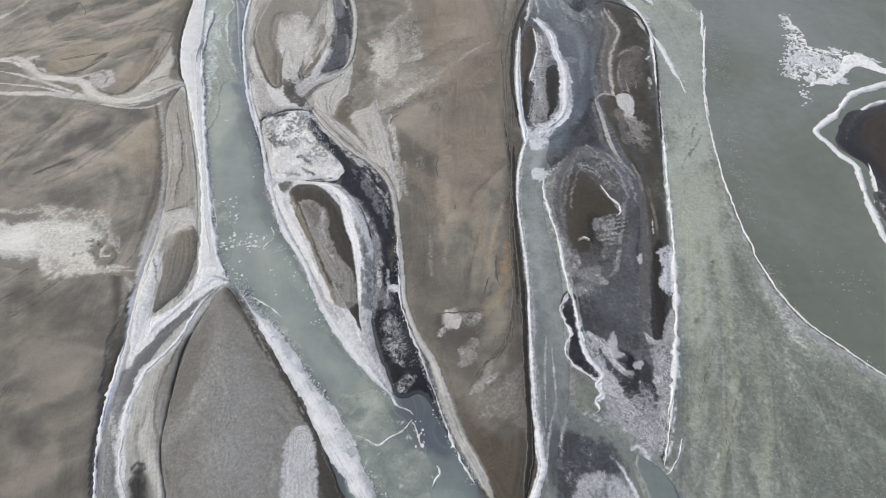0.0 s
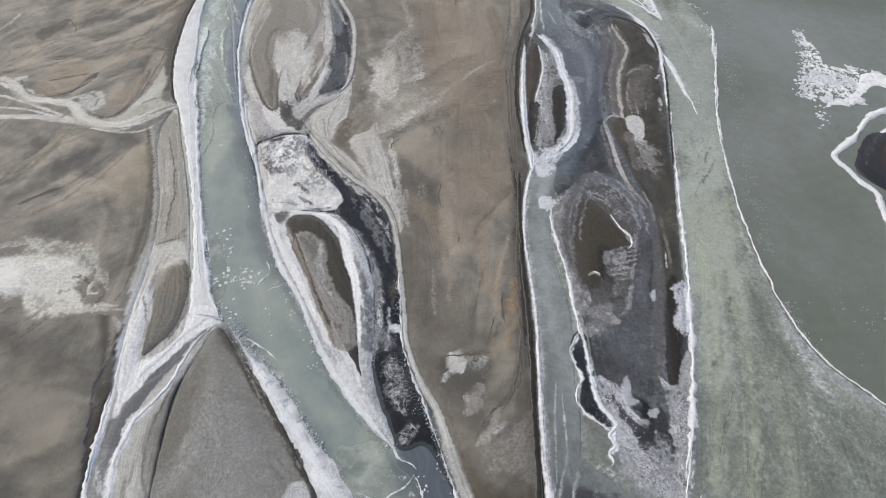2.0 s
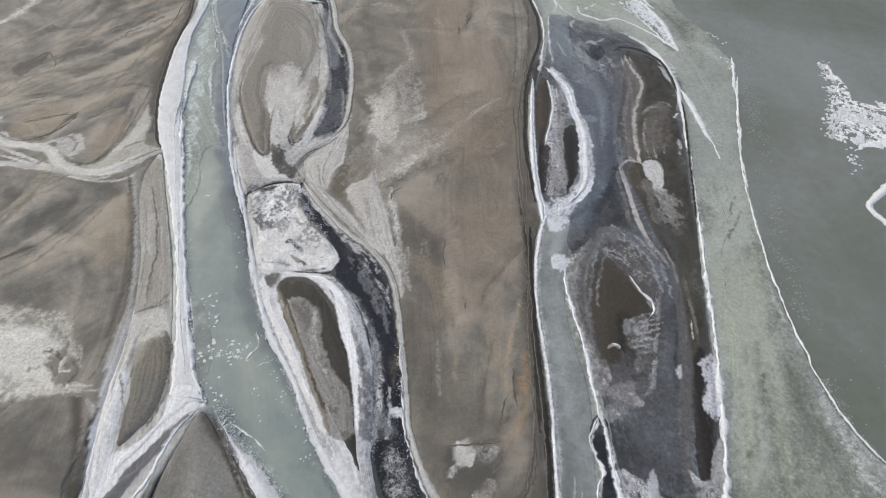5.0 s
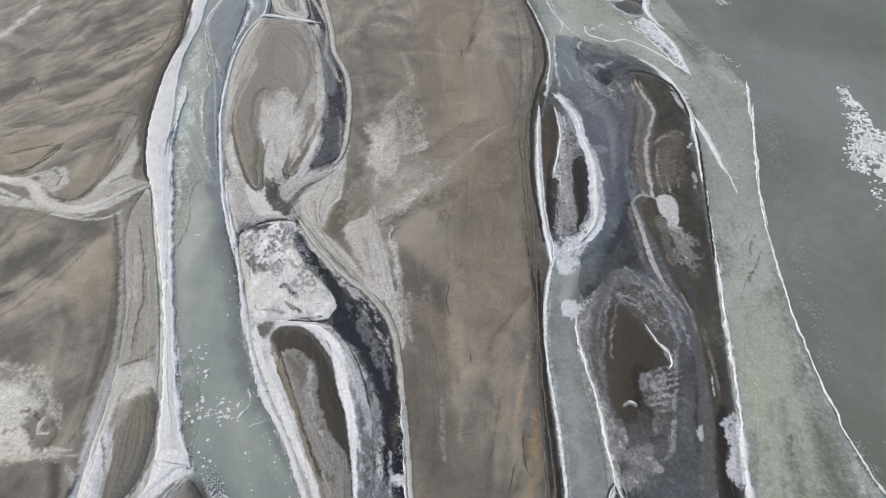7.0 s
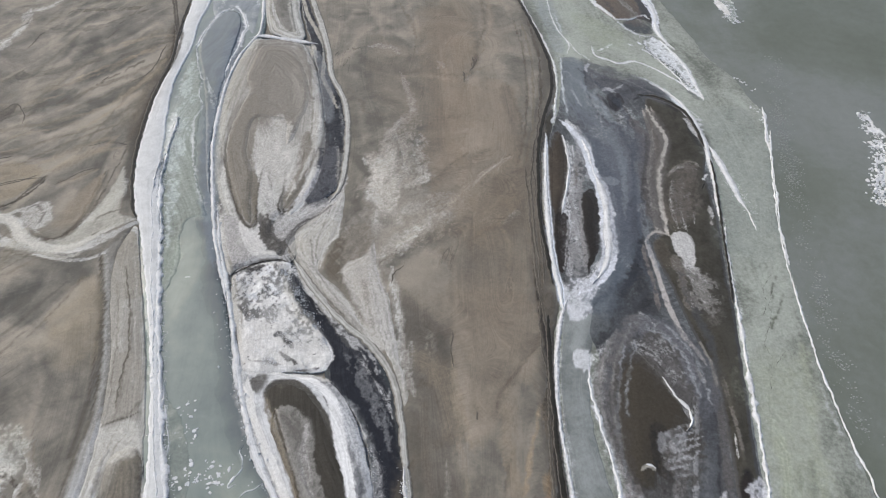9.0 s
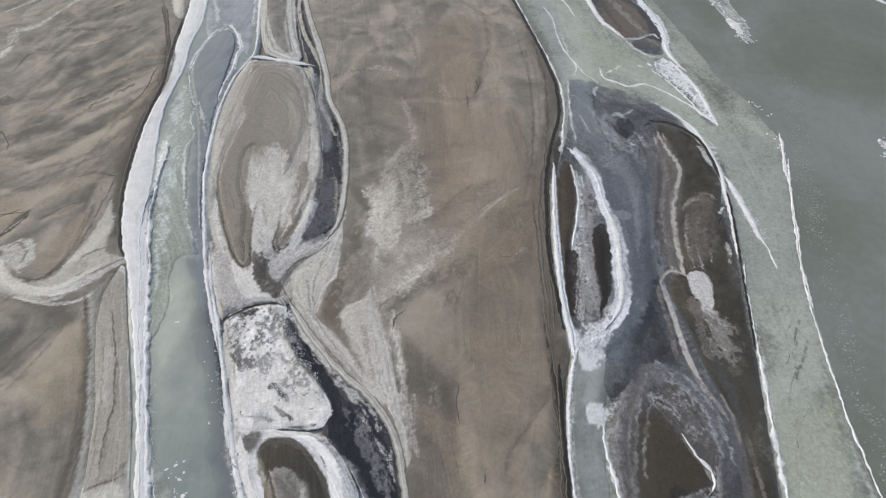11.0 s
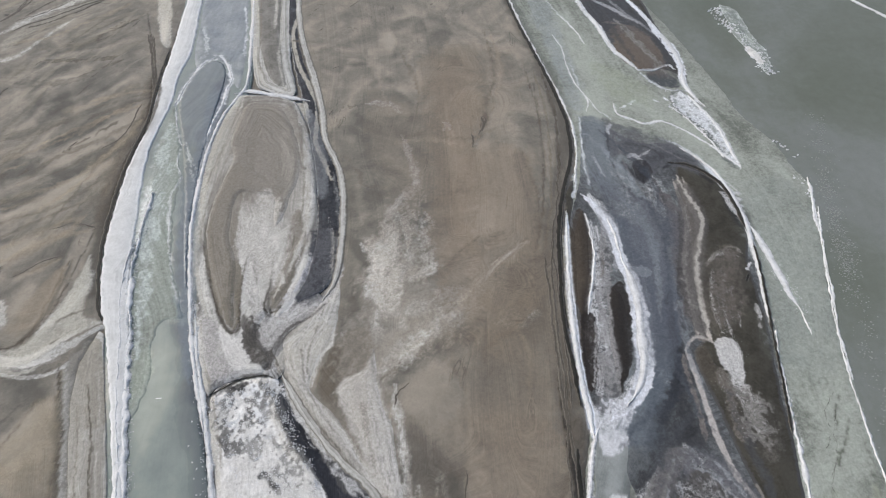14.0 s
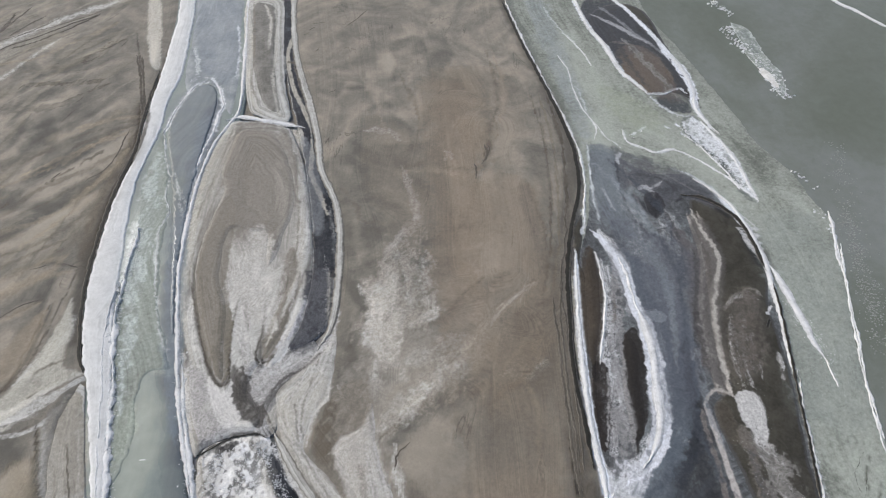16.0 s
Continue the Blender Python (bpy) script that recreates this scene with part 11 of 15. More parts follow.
lay([(-68.4, 223.6), (-72.2, 222.0), (-73.9, 216.5), (-75.2, 209.7), (-75.7, 202.7)], (0.75, 1.05, 1.05, 1.05, 0.6), (0.613, 0.632, 0.632), much=0.95, soft=0.25, grit=0.4, wander=0.3)
lay([(-70.3, 225.4), (-67.6, 224.3), (-64.8, 219.8), (-62.6, 213.7), (-63.2, 209.7), (-63.1, 203.7), (-63.8, 198.3), (-64.3, 191.6), (-63.9, 187.4)], (0.59, 0.88, 1.17, 1.17, 1.17, 1.17, 1.03, 1.17, 0.59), (0.589, 0.613, 0.626), much=0.95, soft=0.25, grit=0.55, wander=0.4)
lay([(-64.0, 191.6), (-63.5, 180.5), (-62.7, 172.0), (-61.5, 164.2), (-60.3, 156.1)], 0.63, (0.601, 0.626, 0.638), much=0.95, soft=0.2, grit=0.35, wander=0.2)
patch([(-59.5, 205.3), (-57.3, 204.8), (-57.6, 189.4), (-59.3, 176.9), (-59.3, 168.7), (-57.4, 156.1), (-59.7, 156.1), (-62.5, 172.0), (-63.0, 187.7), (-61.8, 197.0)], (0.387, 0.382, 0.341), much=0.85, soft=0.4, grit=0.5, wander=0.25)
lay([(-58.2, 203.6), (-58.6, 189.5), (-60.2, 176.6), (-59.6, 167.2)], 0.4, (0.211, 0.195, 0.163), much=0.7, soft=0.25, grit=0.4, wander=0.2)
patch([(-81.7, 266.1), (-69.0, 265.5), (-61.9, 227.1), (-63.7, 222.2), (-66.6, 224.8), (-71.1, 227.5), (-75.4, 235.6)], (0.218, 0.242, 0.268), much=0.5, soft=1, grit=0.3, wander=0.5)
lay([(-76.7, 241.2), (-72.7, 227.6), (-73.9, 222.6)], 1.28, (0.445, 0.471, 0.476), much=0.7, soft=0.5, grit=0.8, wander=0.4)
lay([(-65.8, 251.0), (-63.5, 240.6), (-61.1, 224.5)], 0.66, (0.589, 0.613, 0.626), much=0.85, soft=0.2, grit=0.6, wander=0.3)
lay([(-65.4, 265.3), (-60.0, 240.5), (-57.5, 221.9), (-53.9, 212.3), (-50.6, 208.3)], 0.95, (0.425, 0.415, 0.368), much=0.85, soft=0.3, grit=0.4, wander=0.2)
lay([(-63.5, 265.2), (-58.9, 240.4), (-56.5, 221.9), (-53.2, 213.1)], 0.49, (0.18, 0.165, 0.136), much=0.85, soft=0.3, grit=0.4, wander=0.2)
lay([(-56.2, 261.6), (-52.5, 240.2), (-51.0, 224.1), (-48.3, 212.0), (-46.4, 207.5)], 0.79, (0.406, 0.396, 0.35), much=0.85, soft=0.3, grit=0.4, wander=0.2)
lay([(-59.4, 261.7), (-56.1, 252.1), (-54.4, 237.5)], 1.03, (0.415, 0.401, 0.359), much=0.85, soft=0.3, grit=0.4, wander=0.2)
lay([(-48.3, 245.7), (-48.4, 234.5), (-45.4, 221.4), (-40.5, 209.5), (-37.3, 200.7), (-36.6, 188.7), (-34.6, 183.1), (-31.1, 174.3)], 1.17, (0.377, 0.359, 0.308), much=0.85, soft=0.3, grit=0.4, wander=0.2)
lay([(-47.0, 245.7), (-46.8, 234.4), (-43.5, 221.3), (-39.0, 209.4), (-36.3, 200.6), (-35.2, 188.6)], 0.45, (0.131, 0.114, 0.09), much=0.85, soft=0.3, grit=0.4, wander=0.2)
lay([(-48.1, 231.8), (-46.0, 231.1)], 0.96, (0.103, 0.09, 0.073), much=0.85, soft=0.3, grit=0.4, wander=0.2)
lay([(-57.8, 207.5), (-53.3, 206.8), (-47.2, 204.9), (-43.3, 203.4)], (0.87, 0.87, 0.72, 0.43), (0.554, 0.56, 0.542), much=0.95, soft=0.25, grit=0.35, wander=0.2)
lay([(-53.1, 206.0), (-48.6, 204.9), (-44.1, 203.9)], 0.43, (0.049, 0.049, 0.052), much=0.8, soft=0.2, grit=0.4, wander=0.2)
patch([(-43.4, 204.1), (-40.5, 203.3), (-38.9, 196.6), (-40.3, 194.6), (-42.3, 198.8)], (0.415, 0.406, 0.368), much=0.8, soft=0.4, grit=0.5, wander=0.3)
lay([(-52.8, 53.0), (-54.1, 46.6), (-53.2, 41.2)], (0.62, 1.25, 1.04), (0.324, 0.32, 0.291), much=0.8, soft=0.4, grit=0.4, wander=0.25)
lay([(-50.7, 57.2), (-52.3, 51.2), (-52.6, 44.4), (-51.6, 39.2), (-48.9, 34.2), (-45.8, 28.6)], 0.41, (0.071, 0.066, 0.058), much=0.75, soft=0.4, grit=0.3, wander=0.2)
# creek on the west flat
lay([(-132.0, 147.2), (-128.7, 147.2), (-124.2, 148.0), (-119.7, 145.2), (-115.5, 141.1), (-112.0, 138.5), (-107.0, 137.9), (-102.3, 137.9), (-99.9, 135.8), (-97.0, 132.1), (-91.4, 129.6), (-86.6, 128.8), (-82.5, 130.2), (-78.1, 133.6), (-73.2, 136.8)], (1.58, 1.58, 2.05, 2.37, 2.05, 1.42, 1.26, 1.58, 2.21, 1.74, 1.58, 1.26, 1.1, 0.95, 0.79), (0.466, 0.455, 0.41), much=0.92, soft=0.3, grit=0.3, wander=0.25)
lay([(-125.2, 132.8), (-121.8, 132.3), (-116.6, 131.0), (-110.8, 132.0), (-105.8, 130.9), (-99.2, 129.9), (-94.7, 129.1)], (1.23, 1.23, 0.92, 0.77, 0.77, 0.77, 0.62), (0.425, 0.415, 0.368), much=0.9, soft=0.3, grit=0.3, wander=0.25)
patch([(-120.9, 144.4), (-113.6, 138.5), (-107.8, 135.9), (-110.9, 135.9), (-117.4, 139.9)], (0.316, 0.303, 0.264), much=0.7, soft=0.5, grit=0.6, wander=0.3)
patch([(-90.3, 130.8), (-86.1, 132.0), (-83.4, 138.2), (-81.3, 147.5), (-81.1, 154.0), (-78.3, 146.1), (-77.2, 138.7), (-73.5, 136.8), (-80.2, 132.9), (-85.2, 129.3)], (0.377, 0.368, 0.32), much=0.88, soft=0.4, grit=0.35, wander=0.25)
lay([(-82.1, 135.2), (-80.9, 137.9), (-77.2, 139.7)], 0.47, (0.131, 0.119, 0.096), much=0.75, soft=0.3, grit=0.4, wander=0.25)
lay([(-119.3, 148.2), (-115.3, 142.5), (-109.5, 140.0), (-103.7, 141.5), (-101.3, 146.1), (-98.5, 150.8)], (0.49, 0.65, 0.65, 0.65, 0.65, 0.49), (0.049, 0.043, 0.033), much=0.85, soft=0.25, grit=0.2, wander=0.25)
lay([(-94.2, 132.3), (-88.9, 131.3), (-86.1, 134.4), (-85.4, 142.1), (-84.9, 152.3)], (0.47, 0.63, 0.63, 0.47, 0.32), (0.068, 0.058, 0.045), much=0.8, soft=0.3, grit=0.2, wander=0.25)
patch([(-99.2, 140.5), (-94.7, 142.5), (-91.9, 136.3), (-94.9, 134.0), (-98.7, 136.8)], (0.406, 0.396, 0.364), much=0.8, soft=0.4, grit=0.65, wander=0.35)
lay([(-99.0, 139.7), (-97.2, 141.5), (-94.4, 138.8), (-94.4, 135.8)], 0.47, (0.092, 0.082, 0.07), much=0.7, soft=0.25, grit=0.5, wander=0.3)
lay([(-140.1, 168.0), (-136.7, 172.1), (-134.9, 177.1), (-133.8, 182.2)], (1.8, 1.62, 1.44, 0.9), (0.445, 0.435, 0.387), much=0.85, soft=0.5, grit=0.6, wander=0.35)
patch([(-125.2, 171.0), (-121.9, 175.2), (-117.2, 178.2), (-117.6, 173.5), (-120.6, 167.7), (-122.4, 167.8)], (0.098, 0.088, 0.073), much=0.75, soft=0.6, grit=0.2, wander=0.3)
patch([(-114.0, 145.1), (-110.4, 154.9), (-101.1, 153.3), (-101.1, 147.7), (-105.6, 142.4), (-110.6, 140.8)], (0.257, 0.218, 0.157), much=0.65, soft=1.5, grit=0.15, wander=0.5)
patch([(-90.5, 135.7), (-89.1, 143.5), (-85.4, 151.2), (-84.7, 143.5), (-86.4, 135.4)], (0.253, 0.215, 0.163), much=0.65, soft=1, grit=0.15, wander=0.4)
patch([(-82.5, 110.1), (-80.5, 114.7), (-78.6, 120.2), (-76.2, 121.3), (-72.5, 112.5), (-71.0, 102.5), (-75.8, 100.6)], (0.239, 0.205, 0.149), much=0.55, soft=2.5, grit=0.15, wander=0.8)
lay([(-78.0, 127.8), (-75.9, 123.6), (-73.9, 117.9), (-71.5, 112.5)], 0.44, (0.044, 0.038, 0.03), much=0.8, soft=0.25, grit=0.2, wander=0.2)
lay([(-84.8, 106.5), (-81.9, 112.6), (-78.8, 120.9)], 0.43, (0.114, 0.096, 0.073), much=0.6, soft=0.4, grit=0.2, wander=0.3)
lay([(-130.4, 150.8), (-120.8, 151.6), (-112.3, 155.5), (-106.6, 158.4)], 1.0, (0.103, 0.092, 0.073), much=0.55, soft=0.7, grit=0.3, wander=0.45)
lay([(-135.9, 162.6), (-126.1, 164.1), (-117.1, 167.7), (-103.9, 170.1)], 1.39, (0.151, 0.131, 0.098), much=0.5, soft=0.7, grit=0.3, wander=0.45)
lay([(-129.0, 155.1), (-118.4, 157.9), (-109.2, 160.8)], 0.85, (0.276, 0.235, 0.174), much=0.55, soft=0.7, grit=0.3, wander=0.45)
lay([(-112.6, 147.8), (-104.8, 153.4), (-93.7, 160.6), (-86.2, 164.2)], 1.01, (0.276, 0.235, 0.174), much=0.6, soft=0.7, grit=0.3, wander=0.45)
lay([(-98.1, 153.3), (-91.3, 158.2), (-83.2, 159.9)], 1.01, (0.276, 0.235, 0.174), much=0.55, soft=0.7, grit=0.3, wander=0.45)
lay([(-105.9, 156.3), (-96.3, 163.1), (-86.1, 169.9)], 0.86, (0.112, 0.096, 0.075), much=0.5, soft=0.7, grit=0.3, wander=0.45)
lay([(-113.4, 171.8), (-111.9, 175.1)], 0.89, (0.092, 0.079, 0.06), much=0.6, soft=0.7, grit=0.3, wander=0.45)
lay([(-141.1, 173.8), (-132.4, 178.7)], 1.44, (0.112, 0.096, 0.075), much=0.5, soft=0.7, grit=0.3, wander=0.45)
lay([(-95.0, 149.0), (-89.9, 151.2), (-86.3, 153.2)], 0.5, (0.112, 0.096, 0.075), much=0.6, soft=0.7, grit=0.3, wander=0.45)
lay([(-104.2, 112.8), (-97.1, 120.4), (-91.3, 124.9)], 1.17, (0.131, 0.114, 0.09), much=0.5, soft=0.7, grit=0.3, wander=0.45)
lay([(-105.5, 97.1), (-97.5, 97.0), (-89.9, 101.6), (-85.5, 108.5)], 0.68, (0.112, 0.096, 0.075), much=0.55, soft=0.7, grit=0.3, wander=0.45)
lay([(-108.2, 102.7), (-101.3, 102.7), (-94.6, 106.6)], 1.93, (0.146, 0.131, 0.105), much=0.5, soft=0.7, grit=0.3, wander=0.45)
# shore of the green ice
patch([(65.1, 76.5), (67.7, 70.0), (70.7, 62.5), (74.0, 56.7), (76.1, 54.0), (81.1, 48.9), (81.5, 45.0), (74.6, 50.5), (71.0, 54.6), (67.2, 59.0), (65.1, 65.6), (64.6, 70.0)], (0.232, 0.246, 0.246), much=0.7, soft=0.6, grit=0.4, wander=0.4)
lay([(64.7, 69.7), (66.4, 62.9), (68.8, 57.2), (71.9, 52.8)], 1.34, (0.368, 0.382, 0.355), much=0.5, soft=0.6, grit=1, wander=0.5)
lay([(64.7, 55.5), (64.2, 50.5), (63.0, 44.0)], 1.05, (0.333, 0.346, 0.316), much=0.42, soft=0.6, grit=1, wander=0.5)
patch([(49.0, 74.5), (50.4, 73.0), (46.7, 60.6), (44.5, 49.6), (41.0, 39.9), (40.1, 39.9), (44.0, 55.6)], (0.131, 0.143, 0.141), much=0.6, soft=0.8, grit=0.4, wander=0.4)
patch([(39.5, 37.9), (43.2, 36.9), (42.9, 32.0), (39.6, 24.9), (37.3, 26.6)], (0.146, 0.16, 0.154), much=0.6, soft=1.2, grit=0.5, wander=0.5)
lay([(51.9, 44.1), (49.4, 37.8), (46.5, 31.1), (44.6, 27.3)], 0.29, (0.086, 0.092, 0.07), much=0.7, soft=0.3, grit=0.6, wander=0.4)
lay([(48.7, 50.8), (46.5, 45.2)], 0.31, (0.086, 0.092, 0.07), much=0.7, soft=0.3, grit=0.6, wander=0.4)
lay([(49.9, 61.9), (47.9, 56.6)], 0.33, (0.086, 0.092, 0.07), much=0.7, soft=0.3, grit=0.6, wander=0.4)
lay([(56.4, 74.5), (54.3, 68.7)], 0.35, (0.086, 0.092, 0.07), much=0.7, soft=0.3, grit=0.6, wander=0.4)
patch([(101.3, 120.8), (106.1, 125.3), (112.5, 126.4), (121.4, 126.3), (114.7, 101.0), (99.4, 80.3), (99.0, 90.2), (100.8, 103.0), (98.4, 107.0), (97.6, 113.2)], (0.024, 0.026, 0.032), much=0.9, soft=0.5, grit=0.2, wander=0.4)
patch([(104.7, 115.3), (113.4, 121.8), (122.8, 117.3), (111.9, 95.5), (104.4, 99.2), (103.0, 105.0)], (0.041, 0.031, 0.026), much=0.85, soft=1, grit=0.15, wander=0.5)
# crown of the oval bar
patch([(-57.5, 206.0), (-44.9, 203.6), (-40.8, 191.1), (-39.6, 177.7), (-42.4, 168.1), (-48.8, 166.4), (-53.8, 178.2), (-56.8, 186.7)], (0.168, 0.154, 0.133), much=0.75, soft=0.8, grit=0.25, wander=0.4)
patch([(-54.1, 180.3), (-51.3, 172.5), (-50.8, 161.4), (-48.9, 152.9), (-47.0, 146.5), (-45.8, 137.6), (-45.9, 134.6), (-47.4, 134.9), (-50.3, 139.2), (-53.5, 146.7), (-56.1, 154.7), (-57.3, 163.4), (-56.4, 172.7)], (0.151, 0.136, 0.109), much=0.9, soft=0.4, grit=0.2, wander=0.3)
lay([(-52.6, 178.1), (-52.5, 166.9), (-52.1, 156.3), (-50.7, 146.6)], 1.05, (0.232, 0.215, 0.18), much=0.55, soft=0.6, grit=0.5, wander=0.3)
patch([(-37.4, 165.0), (-34.9, 155.8), (-35.8, 147.7), (-38.2, 140.3), (-39.9, 138.9), (-40.4, 144.5), (-39.1, 152.6), (-38.9, 161.1)], (0.157, 0.143, 0.119), much=0.9, soft=0.4, grit=0.2, wander=0.25)
patch([(-49.8, 164.6), (-45.4, 168.5), (-43.1, 163.0), (-43.1, 156.0), (-40.2, 152.6), (-41.6, 146.4), (-44.4, 147.7), (-46.6, 152.5), (-49.6, 152.6)], (0.377, 0.368, 0.341), much=0.85, soft=0.8, grit=0.55, wander=0.5)
lay([(-46.5, 167.1), (-44.5, 161.2), (-44.4, 154.4), (-42.6, 149.5)], (0.77, 1.54, 1.29, 0.64), (0.498, 0.492, 0.466), much=0.8, soft=0.4, grit=0.5, wander=0.35)
lay([(-37.8, 152.6), (-39.6, 147.8), (-40.4, 143.3)], 0.98, (0.445, 0.44, 0.415), much=0.7, soft=0.4, grit=0.6, wander=0.3)
lay([(-42.4, 203.0), (-37.9, 184.4), (-35.9, 170.1), (-35.5, 159.2), (-37.1, 149.3), (-39.6, 141.8)], (0.54, 0.81, 0.94, 0.94, 0.94, 0.67), (0.425, 0.415, 0.377), much=0.85, soft=0.35, grit=0.4, wander=0.25)
lay([(-43.0, 200.5), (-39.4, 184.4), (-37.1, 170.2), (-36.9, 161.0), (-38.7, 151.8)], 0.34, (0.112, 0.101, 0.082), much=0.75, soft=0.25, grit=0.3, wander=0.2)
lay([(-54.2, 180.7), (-56.8, 172.7), (-57.7, 163.4), (-56.5, 154.7), (-53.6, 146.7), (-50.5, 139.2), (-47.5, 134.4)], 0.32, (0.068, 0.06, 0.047), much=0.8, soft=0.25, grit=0.3, wander=0.2)
lay([(-57.6, 204.8), (-58.0, 187.2), (-59.6, 174.8), (-60.1, 165.3), (-58.7, 154.8), (-55.7, 145.2), (-52.0, 137.1)], (0.8, 0.94, 0.94, 1.07, 1.07, 0.94), (0.406, 0.396, 0.355), much=0.8, soft=0.35, grit=0.45, wander=0.25)
lay([(-56.1, 205.5), (-56.6, 188.2), (-58.1, 174.7), (-58.8, 164.3), (-57.5, 154.4)], 0.35, (0.168, 0.154, 0.128), much=0.7, soft=0.25, grit=0.4, wander=0.2)
lay([(-55.2, 140.7), (-52.3, 132.3), (-49.7, 125.8)], 0.91, (0.415, 0.41, 0.387), much=0.7, soft=0.4, grit=0.7, wander=0.3)
# frost fans below the dark ice
patch([(45.9, 76.6), (47.9, 77.8), (48.9, 77.5), (46.5, 66.5), (44.7, 65.4), (43.7, 68.4), (45.3, 71.3), (44.7, 73.9)], (0.466, 0.476, 0.492), much=0.78, soft=0.4, grit=0.75, wander=0.7)
lay([(48.3, 77.5), (47.1, 71.6), (45.8, 66.2)], 0.59, (0.531, 0.542, 0.56), much=0.85, soft=0.3, grit=0.5, wander=0.3)
patch([(32.9, 85.9), (36.6, 86.9), (37.9, 85.2), (36.6, 80.7), (34.9, 78.8), (33.1, 80.7), (34.8, 82.6), (32.5, 83.6), (34.4, 84.6)], (0.445, 0.455, 0.471), much=0.75, soft=0.35, grit=0.7, wander=0.7)
# folds in the broad flat: some streaks paint their lit and shaded sides
lay([(-11.9, 71.9), (-11.1, 79.4), (-6.3, 84.2), (0.0, 86.7)], 0.62, (0.131, 0.112, 0.086), much=0.6, soft=0.8, grit=0.3, wander=0.5)
lay([(-1.3, 105.8), (1.4, 96.3), (0.7, 87.5)], 0.66, (0.131, 0.112, 0.088), much=0.5, soft=0.8, grit=0.3, wander=0.5)
lay([(-12.1, 116.3), (-6.9, 109.9), (-2.7, 106.8)], 1.98, (0.157, 0.138, 0.114), much=0.45, soft=0.8, grit=0.3, wander=0.5)
lay([(0.2, 129.9), (6.5, 137.3), (13.2, 145.1), (20.7, 149.1)], 0.79, (0.283, 0.253, 0.205), much=0.6, soft=0.8, grit=0.3, wander=0.5)
lay([(1.7, 128.7), (9.5, 134.7), (18.0, 145.1)], 0.62, (0.121, 0.103, 0.081), much=0.55, soft=0.8, grit=0.3, wander=0.5)
lay([(-1.4, 159.5), (1.9, 148.0), (0.2, 134.8)], 3.58, (0.232, 0.192, 0.143), much=0.5, soft=0.8, grit=0.3, wander=0.5)
lay([(12.3, 162.4), (14.1, 147.8), (12.0, 137.2)], 3.27, (0.225, 0.186, 0.141), much=0.45, soft=0.8, grit=0.3, wander=0.5)
lay([(-9.4, 102.0), (-3.9, 96.3), (-1.2, 84.2)], 3.94, (0.218, 0.183, 0.138), much=0.45, soft=0.8, grit=0.3, wander=0.5)
lay([(5.4, 96.2), (9.6, 101.8), (13.8, 103.7)], 1.62, (0.131, 0.114, 0.092), much=0.5, soft=0.8, grit=0.3, wander=0.5)
lay([(12.1, 98.0), (14.0, 87.4), (14.0, 77.7)], 1.02, (0.151, 0.128, 0.101), much=0.5, soft=0.8, grit=0.3, wander=0.5)
lay([(-1.9, 92.7), (-0.6, 80.9), (-0.0, 73.3)], 0.5, (0.268, 0.232, 0.18), much=0.55, soft=0.8, grit=0.3, wander=0.5)
lay([(7.9, 94.4), (6.9, 84.1), (7.8, 74.7)], 2.01, (0.232, 0.195, 0.146), much=0.5, soft=0.8, grit=0.3, wander=0.5)
lay([(-7.8, 92.7), (-6.8, 81.0), (-7.1, 71.9)], 1.49, (0.146, 0.128, 0.105), much=0.5, soft=0.8, grit=0.3, wander=0.5)
lay([(18.2, 147.8), (17.5, 127.3), (15.6, 109.7)], 0.76, (0.103, 0.088, 0.068), much=0.55, soft=0.8, grit=0.3, wander=0.5)
lay([(20.1, 147.8), (18.7, 122.7), (16.6, 101.8), (16.1, 84.1)], 0.72, (0.157, 0.133, 0.103), much=0.6, soft=0.8, grit=0.3, wander=0.5)
lay([(-3.4, 60.9), (-2.2, 51.0), (-0.2, 42.1)], 1.06, (0.151, 0.133, 0.109), much=0.5, soft=0.8, grit=0.3, wander=0.5)
lay([(-8.1, 66.2), (-6.2, 58.3), (-2.8, 51.0)], 0.55, (0.232, 0.202, 0.157), much=0.5, soft=0.8, grit=0.3, wander=0.5)
# west bank strip
patch([(-76.4, 128.1), (-69.2, 128.0), (-63.9, 111.1), (-59.0, 94.4), (-58.1, 89.9), (-59.9, 89.7), (-64.2, 89.0), (-67.8, 101.3)], (0.253, 0.239, 0.208), much=0.7, soft=0.8, grit=0.25, wander=0.3)
patch([(-75.0, 123.9), (-72.3, 123.8), (-68.0, 111.2), (-65.2, 100.1), (-63.3, 91.3), (-64.2, 89.7), (-67.8, 101.3)], (0.324, 0.312, 0.276), much=0.7, soft=1.2, grit=0.35, wander=0.4)
lay([(-76.5, 128.1), (-71.0, 111.3), (-67.6, 100.1), (-66.0, 91.3), (-65.8, 85.2), (-65.8, 79.6), (-66.0, 76.0)], (0.52, 0.62, 0.62, 0.83, 0.93, 0.93, 0.93), (0.377, 0.368, 0.333), much=0.8, soft=0.5, grit=0.35, wander=0.25)
lay([(-77.5, 128.1), (-71.8, 111.3), (-68.3, 100.2), (-66.7, 91.3), (-66.8, 85.3), (-67.0, 79.6)], (0.32, 0.32, 0.42, 0.42, 0.42, 0.42), (0.116, 0.103, 0.079), much=0.7, soft=0.4, grit=0.3, wander=0.25)
lay([(-71.1, 123.8), (-66.2, 111.2), (-64.2, 103.6), (-63.5, 96.7), (-62.9, 92.1)], (0.22, 0.27, 0.33, 0.33, 0.22), (0.086, 0.077, 0.061), much=0.8, soft=0.25, grit=0.35, wander=0.3)
